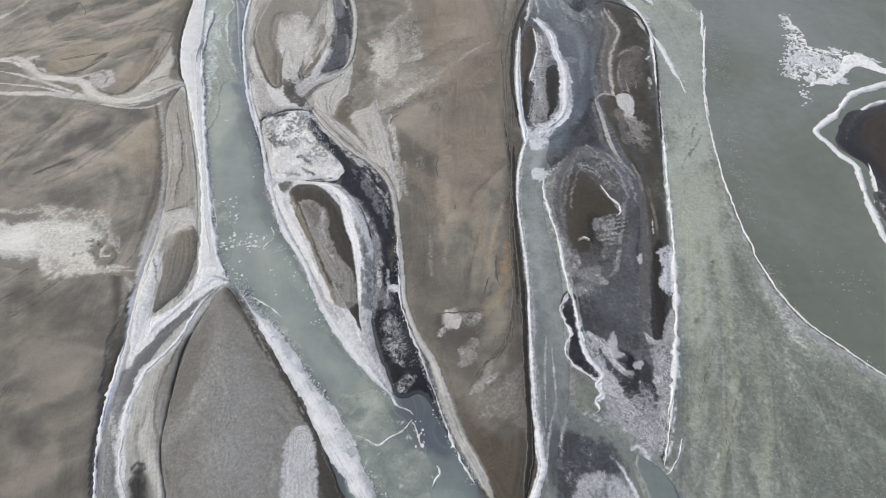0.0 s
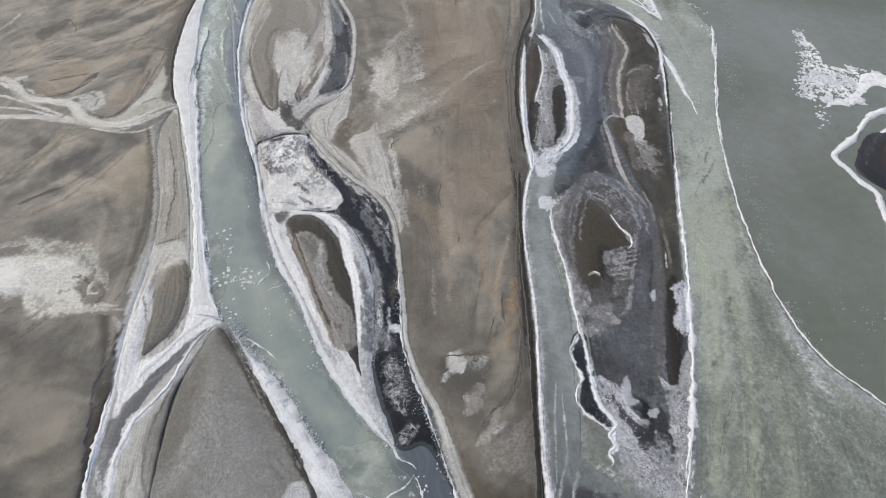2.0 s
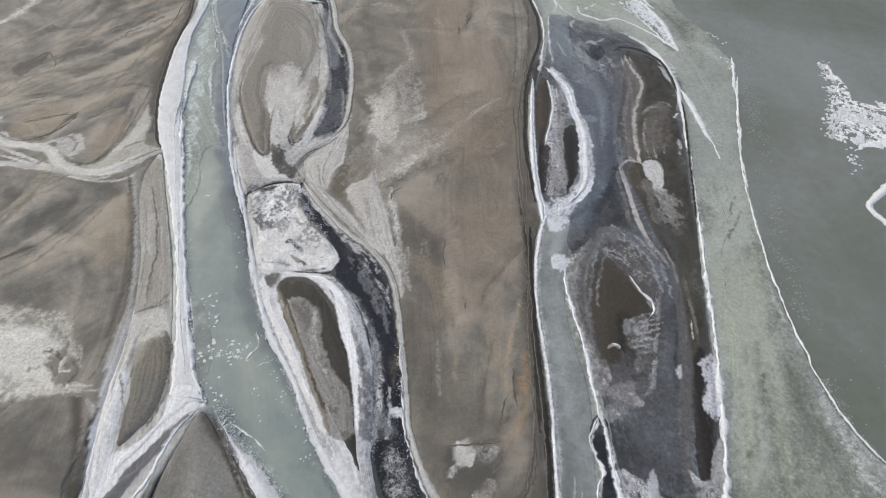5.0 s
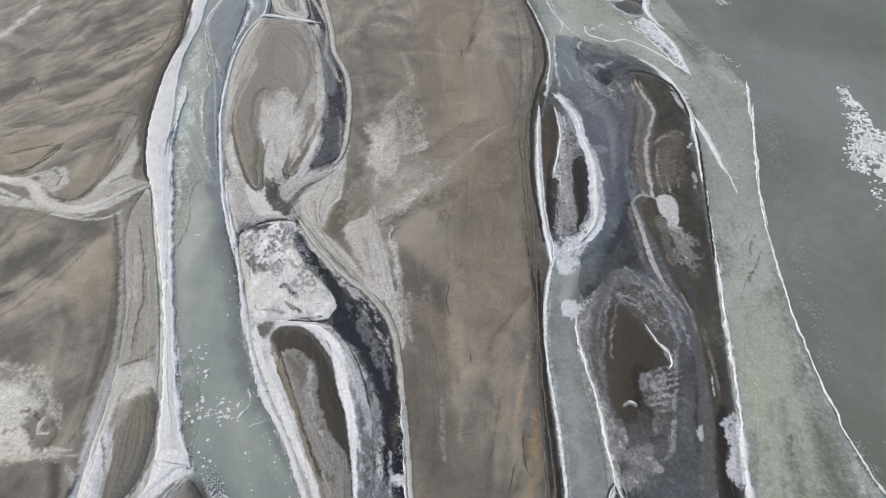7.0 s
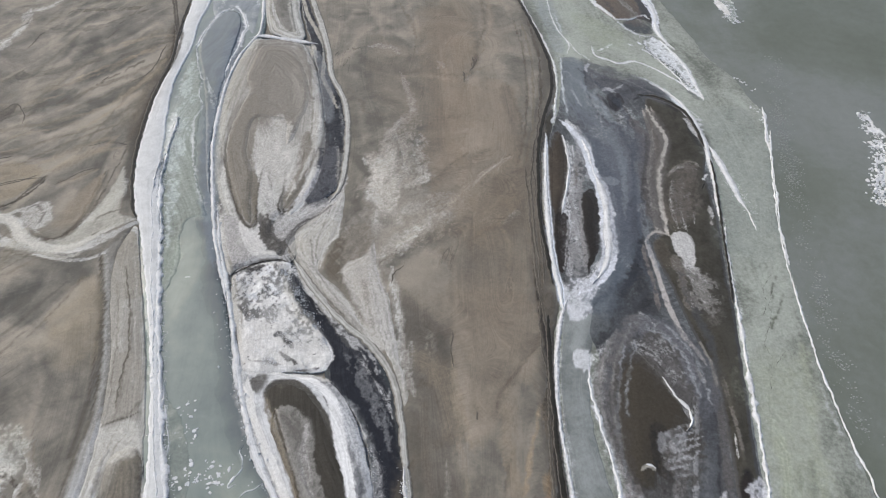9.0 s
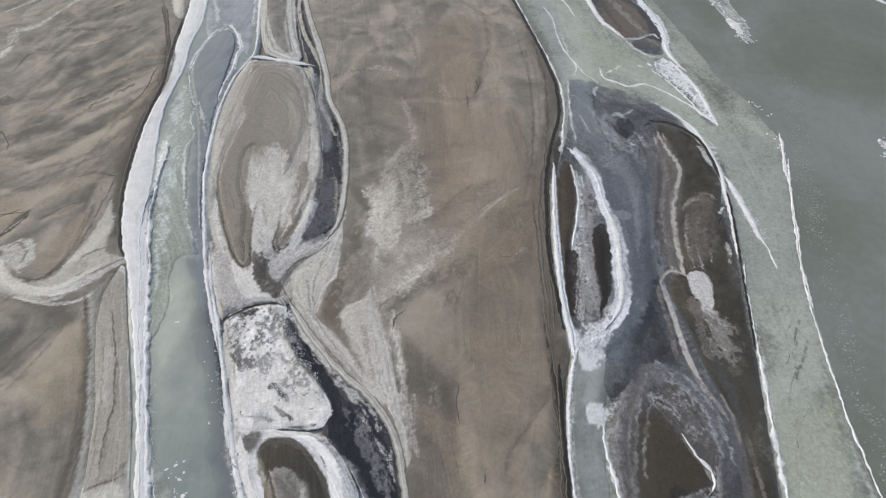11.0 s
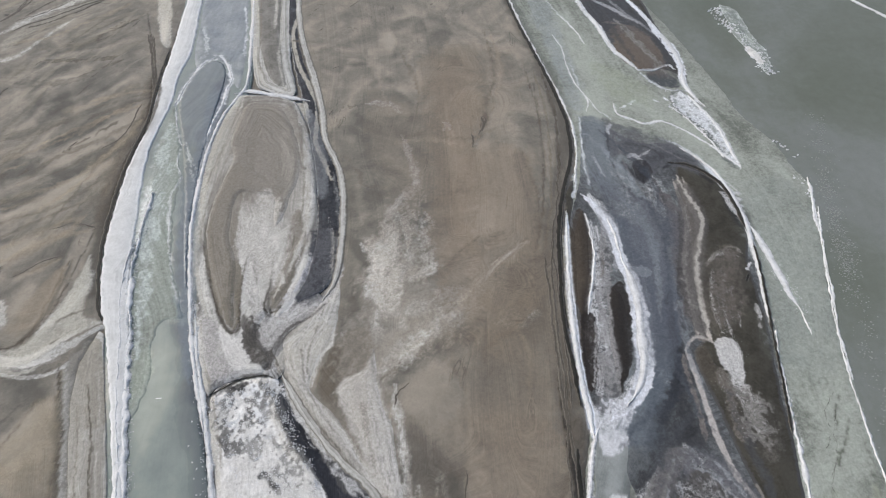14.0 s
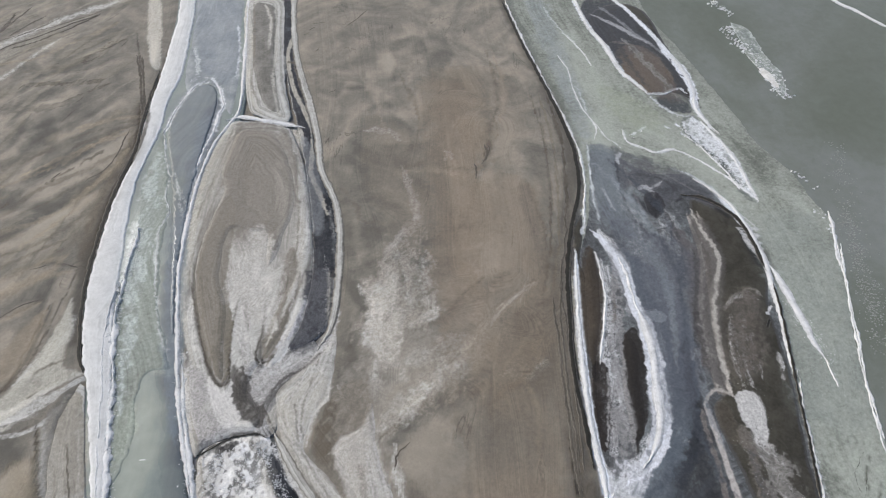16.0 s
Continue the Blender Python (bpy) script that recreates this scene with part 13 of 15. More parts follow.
# paler sheen inside the bar, painted as colour
patch([(51.8, 149.9), (55.4, 152.2), (57.4, 149.7), (52.7, 137.7), (47.9, 130.8), (46.2, 133.8), (49.1, 142.1)], (0.116, 0.105, 0.09), much=0.5, soft=2, grit=0.4, wander=0.8)
lay([(59.2, 171.9), (61.0, 170.4), (62.5, 167.8)], (0.2, 0.39, 0.39), (0.466, 0.466, 0.466), much=0.7, soft=0.25, grit=0.5, wander=0.25)
lay([(59.2, 170.3), (61.1, 168.8), (62.4, 166.5)], (0.19, 0.39, 0.39), (0.466, 0.466, 0.466), much=0.7, soft=0.25, grit=0.5, wander=0.25)
lay([(59.3, 168.7), (61.1, 167.3), (62.3, 165.3)], (0.19, 0.39, 0.39), (0.466, 0.466, 0.466), much=0.7, soft=0.25, grit=0.5, wander=0.25)
lay([(59.3, 167.2), (61.1, 165.8), (62.2, 164.1)], (0.19, 0.38, 0.38), (0.466, 0.466, 0.466), much=0.7, soft=0.25, grit=0.5, wander=0.25)
lay([(59.4, 165.7), (61.1, 164.3), (62.1, 162.9)], (0.19, 0.38, 0.38), (0.466, 0.466, 0.466), much=0.7, soft=0.25, grit=0.5, wander=0.25)
lay([(59.4, 164.2), (61.2, 162.8), (62.0, 161.7)], (0.19, 0.38, 0.38), (0.466, 0.466, 0.466), much=0.7, soft=0.25, grit=0.5, wander=0.25)
lay([(59.5, 162.7), (61.2, 161.3), (61.9, 160.5)], (0.19, 0.38, 0.38), (0.466, 0.466, 0.466), much=0.7, soft=0.25, grit=0.5, wander=0.25)
lay([(59.5, 161.2), (61.2, 159.9), (61.8, 159.4)], (0.19, 0.37, 0.37), (0.466, 0.466, 0.466), much=0.7, soft=0.25, grit=0.5, wander=0.25)
lay([(59.5, 159.8), (61.3, 158.5), (61.8, 158.2)], (0.19, 0.37, 0.37), (0.466, 0.466, 0.466), much=0.7, soft=0.25, grit=0.5, wander=0.25)
# grey green ice by the spur
patch([(66.2, 170.2), (76.4, 169.9), (75.2, 154.0), (67.1, 124.7), (56.8, 125.0), (59.5, 139.6), (61.2, 158.2)], (0.205, 0.228, 0.211), much=0.5, soft=2, grit=0.35, wander=1)
# shaded east side of the flat: the shade is a darker sand colour
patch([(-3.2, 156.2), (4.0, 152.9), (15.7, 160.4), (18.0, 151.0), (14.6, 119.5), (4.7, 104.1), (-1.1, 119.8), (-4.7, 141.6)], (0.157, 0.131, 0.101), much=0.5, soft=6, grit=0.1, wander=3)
lay([(13.4, 154.9), (6.7, 149.8), (1.6, 144.2), (-2.2, 139.6)], (0.35, 0.94, 1.17, 0.82), (0.341, 0.312, 0.253), much=0.6, soft=0.8, grit=0.7, wander=0.5)
lay([(-5.2, 148.0), (-3.3, 150.1), (-0.6, 153.0), (3.0, 156.0)], (0.36, 0.48, 0.48, 0.24), (0.094, 0.079, 0.06), much=0.7, soft=0.4, grit=0.3, wander=0.4)
patch([(3.5, 144.2), (9.6, 148.3), (16.9, 150.3), (16.7, 143.8), (10.1, 141.2)], (0.121, 0.105, 0.086), much=0.5, soft=2, grit=0.3, wander=1)
patch([(-7.4, 212.7), (3.2, 214.6), (2.7, 166.7), (-1.8, 145.8), (-7.3, 149.8)], (0.199, 0.165, 0.128), much=0.55, soft=4, grit=0.1, wander=2.5)
patch([(-24.1, 206.6), (-8.2, 195.5), (-4.4, 176.8), (-12.0, 167.2), (-21.2, 179.1)], (0.174, 0.151, 0.121), much=0.4, soft=4, grit=0.1, wander=2)
# fold shading in colour: dark lines, one beside a pale line
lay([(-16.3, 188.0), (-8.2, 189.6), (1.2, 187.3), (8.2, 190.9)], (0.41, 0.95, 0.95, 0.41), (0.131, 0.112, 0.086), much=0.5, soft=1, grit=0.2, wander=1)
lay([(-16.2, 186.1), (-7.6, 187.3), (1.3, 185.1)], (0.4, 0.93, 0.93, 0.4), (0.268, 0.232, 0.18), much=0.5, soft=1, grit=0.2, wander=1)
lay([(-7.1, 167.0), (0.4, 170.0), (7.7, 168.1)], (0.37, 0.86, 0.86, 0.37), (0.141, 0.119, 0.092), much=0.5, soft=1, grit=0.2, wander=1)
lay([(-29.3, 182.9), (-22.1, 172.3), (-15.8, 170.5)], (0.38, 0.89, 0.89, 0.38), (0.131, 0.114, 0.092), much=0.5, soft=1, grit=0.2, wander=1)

# ---- ground ----
WEST_BANK = [(-103.7, 331.9), (-87.5, 266.2), (-84.6, 244.3), (-83.8, 227.9), (-82.8, 212.1), (-80.6, 196.0), (-81.3, 182.8), (-80.6, 167.8), (-78.7, 154.6), (-75.0, 141.7), (-72.4, 136.0), (-72.7, 134.9), (-74.3, 128.6), (-73.3, 120.0), (-68.0, 104.3), (-65.2, 91.3), (-64.3, 79.7), (-64.3, 70.7), (-63.5, 63.7), (-62.7, 55.4), (-62.0, 45.5), (-60.1, 35.2), (-57.7, 26.7), (-54.6, 17.0)]
FLAT_WEST = [(-58.5, 329.3), (-48.7, 248.6), (-44.5, 228.8), (-39.4, 212.7), (-36.0, 198.4), (-33.9, 188.5), (-29.5, 177.5), (-27.7, 167.6), (-27.2, 155.8), (-27.6, 145.2), (-30.8, 139.8), (-35.4, 134.8), (-37.0, 131.6), (-35.2, 126.3), (-33.8, 121.9), (-27.0, 113.1), (-20.0, 105.9), (-14.0, 98.1), (-11.2, 87.5), (-9.9, 76.3), (-8.6, 64.8), (-6.1, 57.0), (-2.4, 50.9), (-0.3, 44.2), (2.3, 36.9), (5.4, 30.3), (7.9, 25.0), (10.9, 16.9)]
FLAT_EAST = [(18.2, 324.8), (15.7, 261.3), (19.2, 239.7), (23.5, 220.9), (26.5, 204.5), (28.1, 192.0), (27.3, 179.1), (24.0, 169.1), (21.4, 160.0), (19.7, 146.4), (18.9, 136.7), (19.2, 128.0), (19.2, 120.1), (19.5, 112.7), (17.2, 103.6), (15.8, 89.0), (16.2, 79.2), (16.2, 66.0), (15.5, 53.2), (15.1, 42.0), (14.7, 34.0), (13.0, 26.5), (11.3, 16.9)]
west_water = np.vstack([curve(WEST_BANK, 2), curve(FLAT_WEST, 2)[::-1]])
east_line = curve(FLAT_EAST, 2)
east_water = np.vstack([east_line, [(600, -60), (600, 700), (east_line[0][0], 700)]])


def bank_distance(xy):
    """Distance to the nearest bank, above zero on dry land."""
    far = np.full(len(xy), 14.0)
    for area in (west_water, east_water):
        d, _ = distance(xy, area, 14, True)
        far = np.minimum(far, np.where(inside(xy, area), -d, d))
    return far


def ground_height(xy):
    z = 1.1 * (fbm(xy[:, 0] / 30 + xy[:, 1] / 45, xy[:, 1] / 34 - xy[:, 0] / 60, 8, 4) - 0.45) + 0.2 * (fbm(xy[:, 0] / 6, xy[:, 1] / 9, 9, 3) - 0.5)
    west = step_soft(-55, -80, xy[:, 0])
    along, across = xy[:, 0] * 0.79 + xy[:, 1] * 0.61, xy[:, 0] * 0.61 - xy[:, 1] * 0.79
    z = z + west * (0.9 * (fbm(along / 34, across / 7 + 1.2 * fbm(along / 20, across / 20, 31, 2), 30, 4) - 0.5))
    s = bank_distance(xy)
    return np.where(s < 0, -0.75, np.maximum(z, -0.15) * step_soft(0, 9, s) - 0.35 * (1 - step_soft(0, 2.5, s)))


def build_ground():
    def axis(lo, hi, fine, far):
        steps = np.geomspace(4, far, 16)
        return np.r_[lo - np.cumsum(steps)[::-1], np.arange(lo, hi + 0.1, fine), hi + np.cumsum(steps)]
    xs, ys = axis(-150, 32, 0.48, 900), axis(18, 275, 0.48, 900)
    gx, gy = np.meshgrid(xs, ys)
    xy = np.c_[gx.ravel(), gy.ravel()]
    ix, iy = len(xs), len(ys)
    faces = [(j * ix + i, j * ix + i + 1, (j + 1) * ix + i + 1, (j + 1) * ix + i) for j in range(iy - 1) for i in range(ix - 1)]
    west = step_soft(-40, -75, xy[:, 0])
    slant = 0.12 + 0.76 * west
    shift = (fbm(xy[:, 0] / 45, xy[:, 1] / 60, 4, 4) - 0.5) * 46
    fl = np.c_[xy[:, 1] * np.cos(slant) + xy[:, 0] * np.sin(slant), xy[:, 0] * np.cos(slant) - xy[:, 1] * np.sin(slant) + shift]
    # close to the banks the layers run along them
    s = np.clip(bank_distance(xy), 0, 14)
    near = 1 - step_soft(2, 11, s)
    fl[:, 1] = fl[:, 1] * (1 - near) + (s * 4.0) * near
    f, w, t, fl = fields_at(xy, fl)
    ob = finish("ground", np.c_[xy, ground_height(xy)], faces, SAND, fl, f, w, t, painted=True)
    return tagged(ob, "broad brown sand flats with pale frost streaks and damp edges", "sand flat", kind="structure")


ground = build_ground()

# ---- water and large ice ----
sheet("water", [(-103.7, 331.9), (-85.0, 244.3), (-82.8, 212.1), (-82.0, 182.8), (-79.2, 154.6), (-72.2, 136.0), (-68.3, 123.4), (-60.6, 102.3), (-52.2, 72.0), (-39.3, 55.9), (-27.4, 42.2), (-17.6, 26.7), (-13.1, 16.9), (11.8, 16.9), (5.4, 29.4), (0.8, 39.0), (-2.8, 49.8), (-6.7, 57.0), (-11.3, 60.8), (-16.9, 60.9), (-27.3, 71.9), (-36.4, 84.3), (-44.9, 106.1), (-52.1, 127.9), (-57.0, 148.6), (-61.0, 167.1), (-61.4, 197.3), (-56.8, 210.0), (-64.4, 265.1), (-74.9, 330.2)], -0.32, WATER, "still green-grey river water between iced banks", "water", "structure", grid=0.8, ragged=0.0, crown=0.0, thick=0.2)
lag = FLAT_EAST + [(120, -40), (1500, -900), (2500, 200), (2500, 1800), (300, 1500), (80, 600)]
sheet("lagoon", lag, -0.36, LAGOON, "wide dull green lagoon water with thin grey skim ice", "water", "structure", grid=60.0, step=20.0, ragged=0.0, crown=0.0, thick=0.2, fields=False)
FIELD = FLAT_EAST + [(25.6, 13.1), (58.9, 13.1), (96.9, 20.6), (105.5, 33.7), (90.9, 41.7), (80.6, 48.1), (75.0, 53.9), (69.8, 60.2), (66.5, 69.9), (65.6, 82.0), (65.5, 93.9)] + [(68.9, 121.7), (69.5, 127.7), (71.6, 137.6), (75.9, 152.7), (79.8, 167.3), (78.2, 175.6), (76.5, 184.6), (72.0, 194.4), (70.6, 202.8), (67.5, 216.7), (63.2, 235.0), (58.4, 252.8), (58.1, 280.2), (56.3, 322.6)]
sheet("ice_field", FIELD, -0.29, GREEN_ICE, "pale green-grey granular river ice with flow streaks", "river ice", "structure", grid=0.5, ragged=0.3, crown=0.04, thick=0.15, rings=1.0, reach=40.0)
DARK = [(30.4, 193.5), (36.3, 192.1), (43.7, 185.7), (52.0, 184.5), (57.0, 178.9), (60.5, 172.0), (61.3, 163.2), (62.2, 155.9), (61.1, 145.2), (59.3, 135.6), (57.4, 125.0), (54.6, 111.8)] + [(51.9, 95.8), (49.5, 80.6), (46.6, 65.9), (43.3, 53.1), (40.0, 41.9), (36.7, 31.1), (34.4, 34.4), (31.2, 37.8), (27.6, 42.5), (27.0, 48.5), (26.3, 54.4), (25.8, 60.7), (25.6, 67.4), (25.1, 74.6), (24.4, 83.9), (23.2, 92.4), (24.5, 101.6), (21.1, 109.2), (20.1, 113.7)] + [(20.0, 115.4), (19.4, 123.9), (19.6, 135.6), (20.5, 146.4), (22.4, 160.0), (26.3, 172.3), (28.3, 182.6)]
sheet("dark_ice_sheet", DARK, -0.25, BLUE_ICE, "blue-grey river ice with dark swirling stains", "river ice", "structure", grid=0.26, fade=1.6, under=(0.12, 0.132, 0.135), ragged=0.4, crown=0.03, thick=0.15)
sheet("dark_ice_sheet", [(-36.8, 121.9), (-33.3, 112.1), (-27.1, 102.0), (-25.2, 96.4), (-20.8, 91.9), (-16.9, 84.2), (-15.4, 71.8), (-15.2, 60.8), (-13.2, 53.4), (-9.9, 45.3), (-7.8, 43.7), (-4.2, 44.2), (0.8, 36.0), (-1.7, 44.2), (-4.9, 52.1), (-7.9, 60.2), (-9.6, 68.9), (-10.8, 80.9), (-12.7, 92.7), (-16.5, 101.9), (-22.6, 108.7), (-28.5, 116.3), (-33.2, 123.5)], -0.2, BLACK_ICE, "black side-channel ice flecked with white frost", "river ice", "structure", grid=0.26, fade=1.6, under=(0.045, 0.052, 0.056), ragged=0.25, crown=0.02, thick=0.15)
band("dark_ice_sheet", [(-58.9, 302.2), (-51.7, 245.7), (-46.6, 221.3), (-40.8, 200.7), (-36.6, 183.0), (-33.9, 167.8), (-33.0, 156.0), (-34.0, 146.0), (-35.6, 141.5)], [(-53.9, 301.9), (-48.0, 245.6), (-42.7, 221.2), (-37.9, 202.7), (-34.7, 188.5), (-29.7, 175.8), (-27.8, 163.0), (-27.3, 150.4), (-29.3, 143.8), (-34.5, 140.3)], -0.18, BLACK_ICE, "black side-channel ice flecked with white frost", "river ice", "structure", rim=0.4, rim_width=0.5, across=16, step=0.4)
band("frozen_side_channel", [(-55.4, 17.0), (-57.7, 26.7), (-60.1, 35.2), (-61.7, 45.5), (-62.3, 54.8), (-63.1, 63.1), (-63.9, 70.4), (-64.0, 79.7), (-64.9, 91.3), (-67.8, 104.3), (-73.0, 120.0), (-74.0, 128.6), (-72.7, 134.9)], [(-42.5, 17.0), (-46.1, 26.6), (-49.1, 34.2), (-50.3, 44.4), (-50.3, 55.9), (-46.0, 68.4), (-49.6, 72.0), (-53.5, 78.1), (-56.2, 87.8), (-59.2, 98.5), (-63.8, 112.3), (-68.6, 125.7), (-71.7, 134.2)], -0.22, PALE_SILT, "narrow frozen side channel of pale frosted silt", "frozen channel", "structure", across=40, step=0.35)
sheet("ice_sheet", [(-97.7, 331.5), (-82.2, 265.9), (-78.9, 246.9), (-76.6, 227.6), (-73.5, 218.1), (-71.7, 221.9), (-68.8, 223.0), (-65.6, 220.1), (-62.7, 213.6), (-59.8, 209.0), (-60.2, 221.9), (-63.9, 246.3), (-77.1, 330.3)], -0.24, PALE_BLUE, "blue-grey frozen river surface", "river ice", grid=0.4)
sheet("ice_sheet", [(-76.1, 205.2), (-70.9, 189.8), (-67.1, 175.4), (-65.8, 164.2), (-62.3, 151.4), (-58.1, 141.2), (-56.6, 137.6), (-60.5, 136.0), (-61.1, 133.3), (-60.8, 128.0), (-61.0, 122.0), (-61.3, 117.4), (-67.9, 139.1), (-72.3, 157.1), (-73.2, 169.1), (-75.9, 184.4), (-76.7, 202.0)], -0.25, GREEN_ICE, "thin pale green ice along the snowy bank", "river ice", grid=0.4, ragged=0.8, grain=2.5, thick=0.06, crown=0.0, tone=0.3, fade=1.6, under=(0.17, 0.2, 0.185))
sheet("ice_sheet", [(-65.8, 130.1), (-64.2, 132.2), (-61.5, 131.1), (-59.6, 125.0), (-60.1, 119.7), (-61.6, 116.6), (-64.7, 123.2)], -0.236, GREEN_ICE, "thin pale green ice along the snowy bank", "river ice", grid=0.4, ragged=0.7, thick=0.06, crown=0.0, fade=1.2, under=(0.17, 0.2, 0.185), tone=0.5)
sheet("ice_sheet", [(-58.4, 104.2), (-56.0, 98.4), (-53.2, 93.9), (-49.6, 89.4), (-47.5, 84.4), (-45.8, 79.6), (-46.3, 75.0), (-47.5, 72.0), (-50.3, 76.5), (-53.1, 84.4)], -0.26, THIN_ICE, "thin brittle green ice beside the bank ridge", "river ice", grid=0.4, ragged=0.8, grain=1.0, thick=0.06, crown=0.0, fade=1.2, under=(0.17, 0.2, 0.185))
sheet("ice_sheet", [(-20.5, 43.7), (-16.6, 45.3), (-13.1, 46.4), (-10.3, 43.7), (-7.1, 39.8), (-5.3, 38.0), (-2.9, 33.6), (-1.1, 31.0), (-2.2, 28.3), (-1.6, 25.0), (-0.3, 16.9), (-8.8, 16.9), (-12.5, 25.9), (-16.0, 34.1)], -0.26, THIN_ICE, "thin brittle green ice with white pressure lines", "river ice", grid=0.4, ragged=0.8, grain=1.4, thick=0.06, crown=0.0, fade=1.2, under=(0.17, 0.2, 0.185))
sheet("ice_sheet", [(-25.6, 59.0), (-23.4, 59.6), (-20.8, 55.8), (-15.9, 49.3), (-11.4, 44.8), (-13.5, 45.3), (-18.0, 49.8), (-21.7, 54.0)], -0.25, THIN_ICE, "thin brittle green ice beside the bank ridge", "river ice", grid=0.4, ragged=0.8, grain=1.0, thick=0.06, crown=0.0, fade=1.2, under=(0.17, 0.2, 0.185))

sheet("dark_ice_sheet", [(17.1, 40.4), (19.6, 43.6), (23.0, 42.5), (26.5, 38.9), (30.2, 35.4), (31.8, 32.0), (32.2, 27.5), (32.9, 23.2), (32.1, 16.1), (13.0, 16.1), (14.7, 22.4), (16.3, 28.4), (16.4, 34.9)], -0.25, BLUE_ICE, "smoky dark grey river ice", "river ice", "structure", grid=0.35, ragged=0.8, grain=3.0, crown=0.02, thick=0.15, tone=0.7, fade=4.0, under=(0.15, 0.162, 0.148))
band("teal_ice_strip", [(20.4, 116.4), (19.2, 106.7), (17.7, 99.1), (16.8, 87.6), (17.0, 78.5), (16.8, 70.1)] + [(16.2, 53.2), (15.7, 42.0), (16.4, 34.9), (16.2, 29.3), (14.3, 24.9), (12.6, 16.9)], [(27.8, 114.8), (25.6, 106.5), (23.6, 99.0), (22.3, 89.7), (22.8, 81.3), (23.9, 73.7), (24.1, 70.0)] + [(23.7, 63.3), (22.9, 55.6), (23.0, 49.7), (22.4, 44.1), (20.8, 39.4), (19.0, 34.0), (17.9, 29.3), (15.2, 16.9)], -0.262, STRIP_ICE, "smooth teal-grey strip of river ice", "river ice", "structure", across=24, step=0.7)

sheet("grey_ice_sheet", [(-45.9, 68.0), (-49.9, 63.0), (-53.3, 57.0), (-55.6, 51.2), (-56.8, 45.5), (-56.2, 38.1), (-54.2, 30.4), (-49.9, 17.0), (-54.1, 17.0), (-57.2, 28.6), (-59.4, 38.1), (-60.4, 45.5), (-59.7, 50.6), (-57.8, 55.4), (-53.5, 59.7), (-49.6, 66.4)], -0.1, STRIP_ICE, "smooth grey ice of the side channel", "river ice", "structure", grid=0.35, ragged=0.3, crown=0.02, thick=0.15, fade=1.0, under=(0.4, 0.4, 0.39), rings=0.8, tone=-0.9)
confluence = tagged(new("snow_confluence"), "white snow and ice where two channels join", "snow bank")
sheet("snow_tongue", [(-54.4, 78.1), (-50.5, 75.7), (-47.3, 72.3), (-45.6, 70.0), (-47.8, 69.3), (-51.3, 65.7), (-54.5, 60.8), (-57.6, 56.2), (-59.2, 51.2), (-59.7, 50.0), (-59.7, 54.5), (-58.8, 57.9), (-58.8, 60.3), (-55.6, 63.0), (-52.9, 67.5), (-52.8, 73.5)], -0.12, SNOW, "broad white tongue of snow", grid=0.35, ragged=0.35, crown=0.15, frost=0.6, fade=0.9, under=(0.3, 0.3, 0.295), parent=confluence, rings=0.8)
sheet("snow_strip", [(-59.9, 51.2), (-61.7, 56.0), (-62.9, 63.0), (-63.4, 70.7), (-63.3, 78.1), (-62.9, 84.2), (-60.4, 85.1), (-61.1, 82.5), (-61.0, 78.1), (-59.8, 70.6), (-59.3, 64.4), (-58.8, 60.3), (-59.1, 56.0), (-59.2, 52.9)], -0.1, SNOW, "narrow white strip of snow", grid=0.35, ragged=0.35, crown=0.15, frost=0.5, fade=0.9, under=(0.36, 0.355, 0.335), parent=confluence, rings=0.8)

# ---- bars and islands ----
bar = pointed = river_bar("grey pointed river bar dusted with frost")
sheet("sand_body", [(-45.4, 68.0), (-40.8, 62.9), (-33.8, 54.4), (-27.9, 45.4), (-22.7, 37.5), (-18.4, 29.4), (-13.1, 16.9), (-43.3, 17.0), (-45.6, 26.6), (-48.9, 34.2), (-49.9, 44.4), (-49.7, 55.9), (-47.4, 64.3)], 0.0, GREY_SAND, "grey sand with a frosty bloom", grid=0.4, crown=0.7, shoulder=8, thick=0.6, parent=bar, rings=0.5)
bar = river_bar("small grey sandbar edged by white ice")
sheet("sand_body", [(-58.7, 61.3), (-55.9, 64.1), (-53.6, 68.2), (-53.4, 74.3), (-54.6, 81.5), (-56.6, 85.3), (-59.5, 84.8), (-61.2, 82.8), (-61.1, 78.1), (-59.9, 70.6), (-59.6, 65.1)], -0.1, GREY_SAND, "smooth grey sand, pale at the head", grid=0.5, crown=0.4, rim=0.45, rim_width=0.6, damp_rim=0.5, damp_width=1.8, parent=bar, rings=1.0)
oval = river_bar("long oval river bar of frosted silt and brown sand")
sheet("silt_apron", [(-57.7, 207.1), (-45.7, 205.1), (-40.6, 196.6), (-36.4, 183.0), (-33.8, 167.8), (-32.4, 155.9), (-33.0, 146.6), (-35.2, 140.6), (-37.8, 136.6), (-40.5, 137.2), (-41.1, 131.7), (-37.9, 127.9), (-38.9, 124.9), (-43.6, 124.0), (-47.1, 122.2), (-48.8, 121.4), (-52.6, 129.8), (-55.6, 138.8), (-58.8, 151.3), (-60.8, 161.1), (-61.8, 171.9), (-62.4, 183.0), (-62.2, 191.4), (-61.3, 199.0), (-59.5, 206.5)], -0.14, PALE_SILT, "pale layered silt with frost", grid=0.32, crown=0.3, parent=oval, rings=1.1, reach=10, fade=0.8, tone=0.2, under=(0.25, 0.25, 0.24))
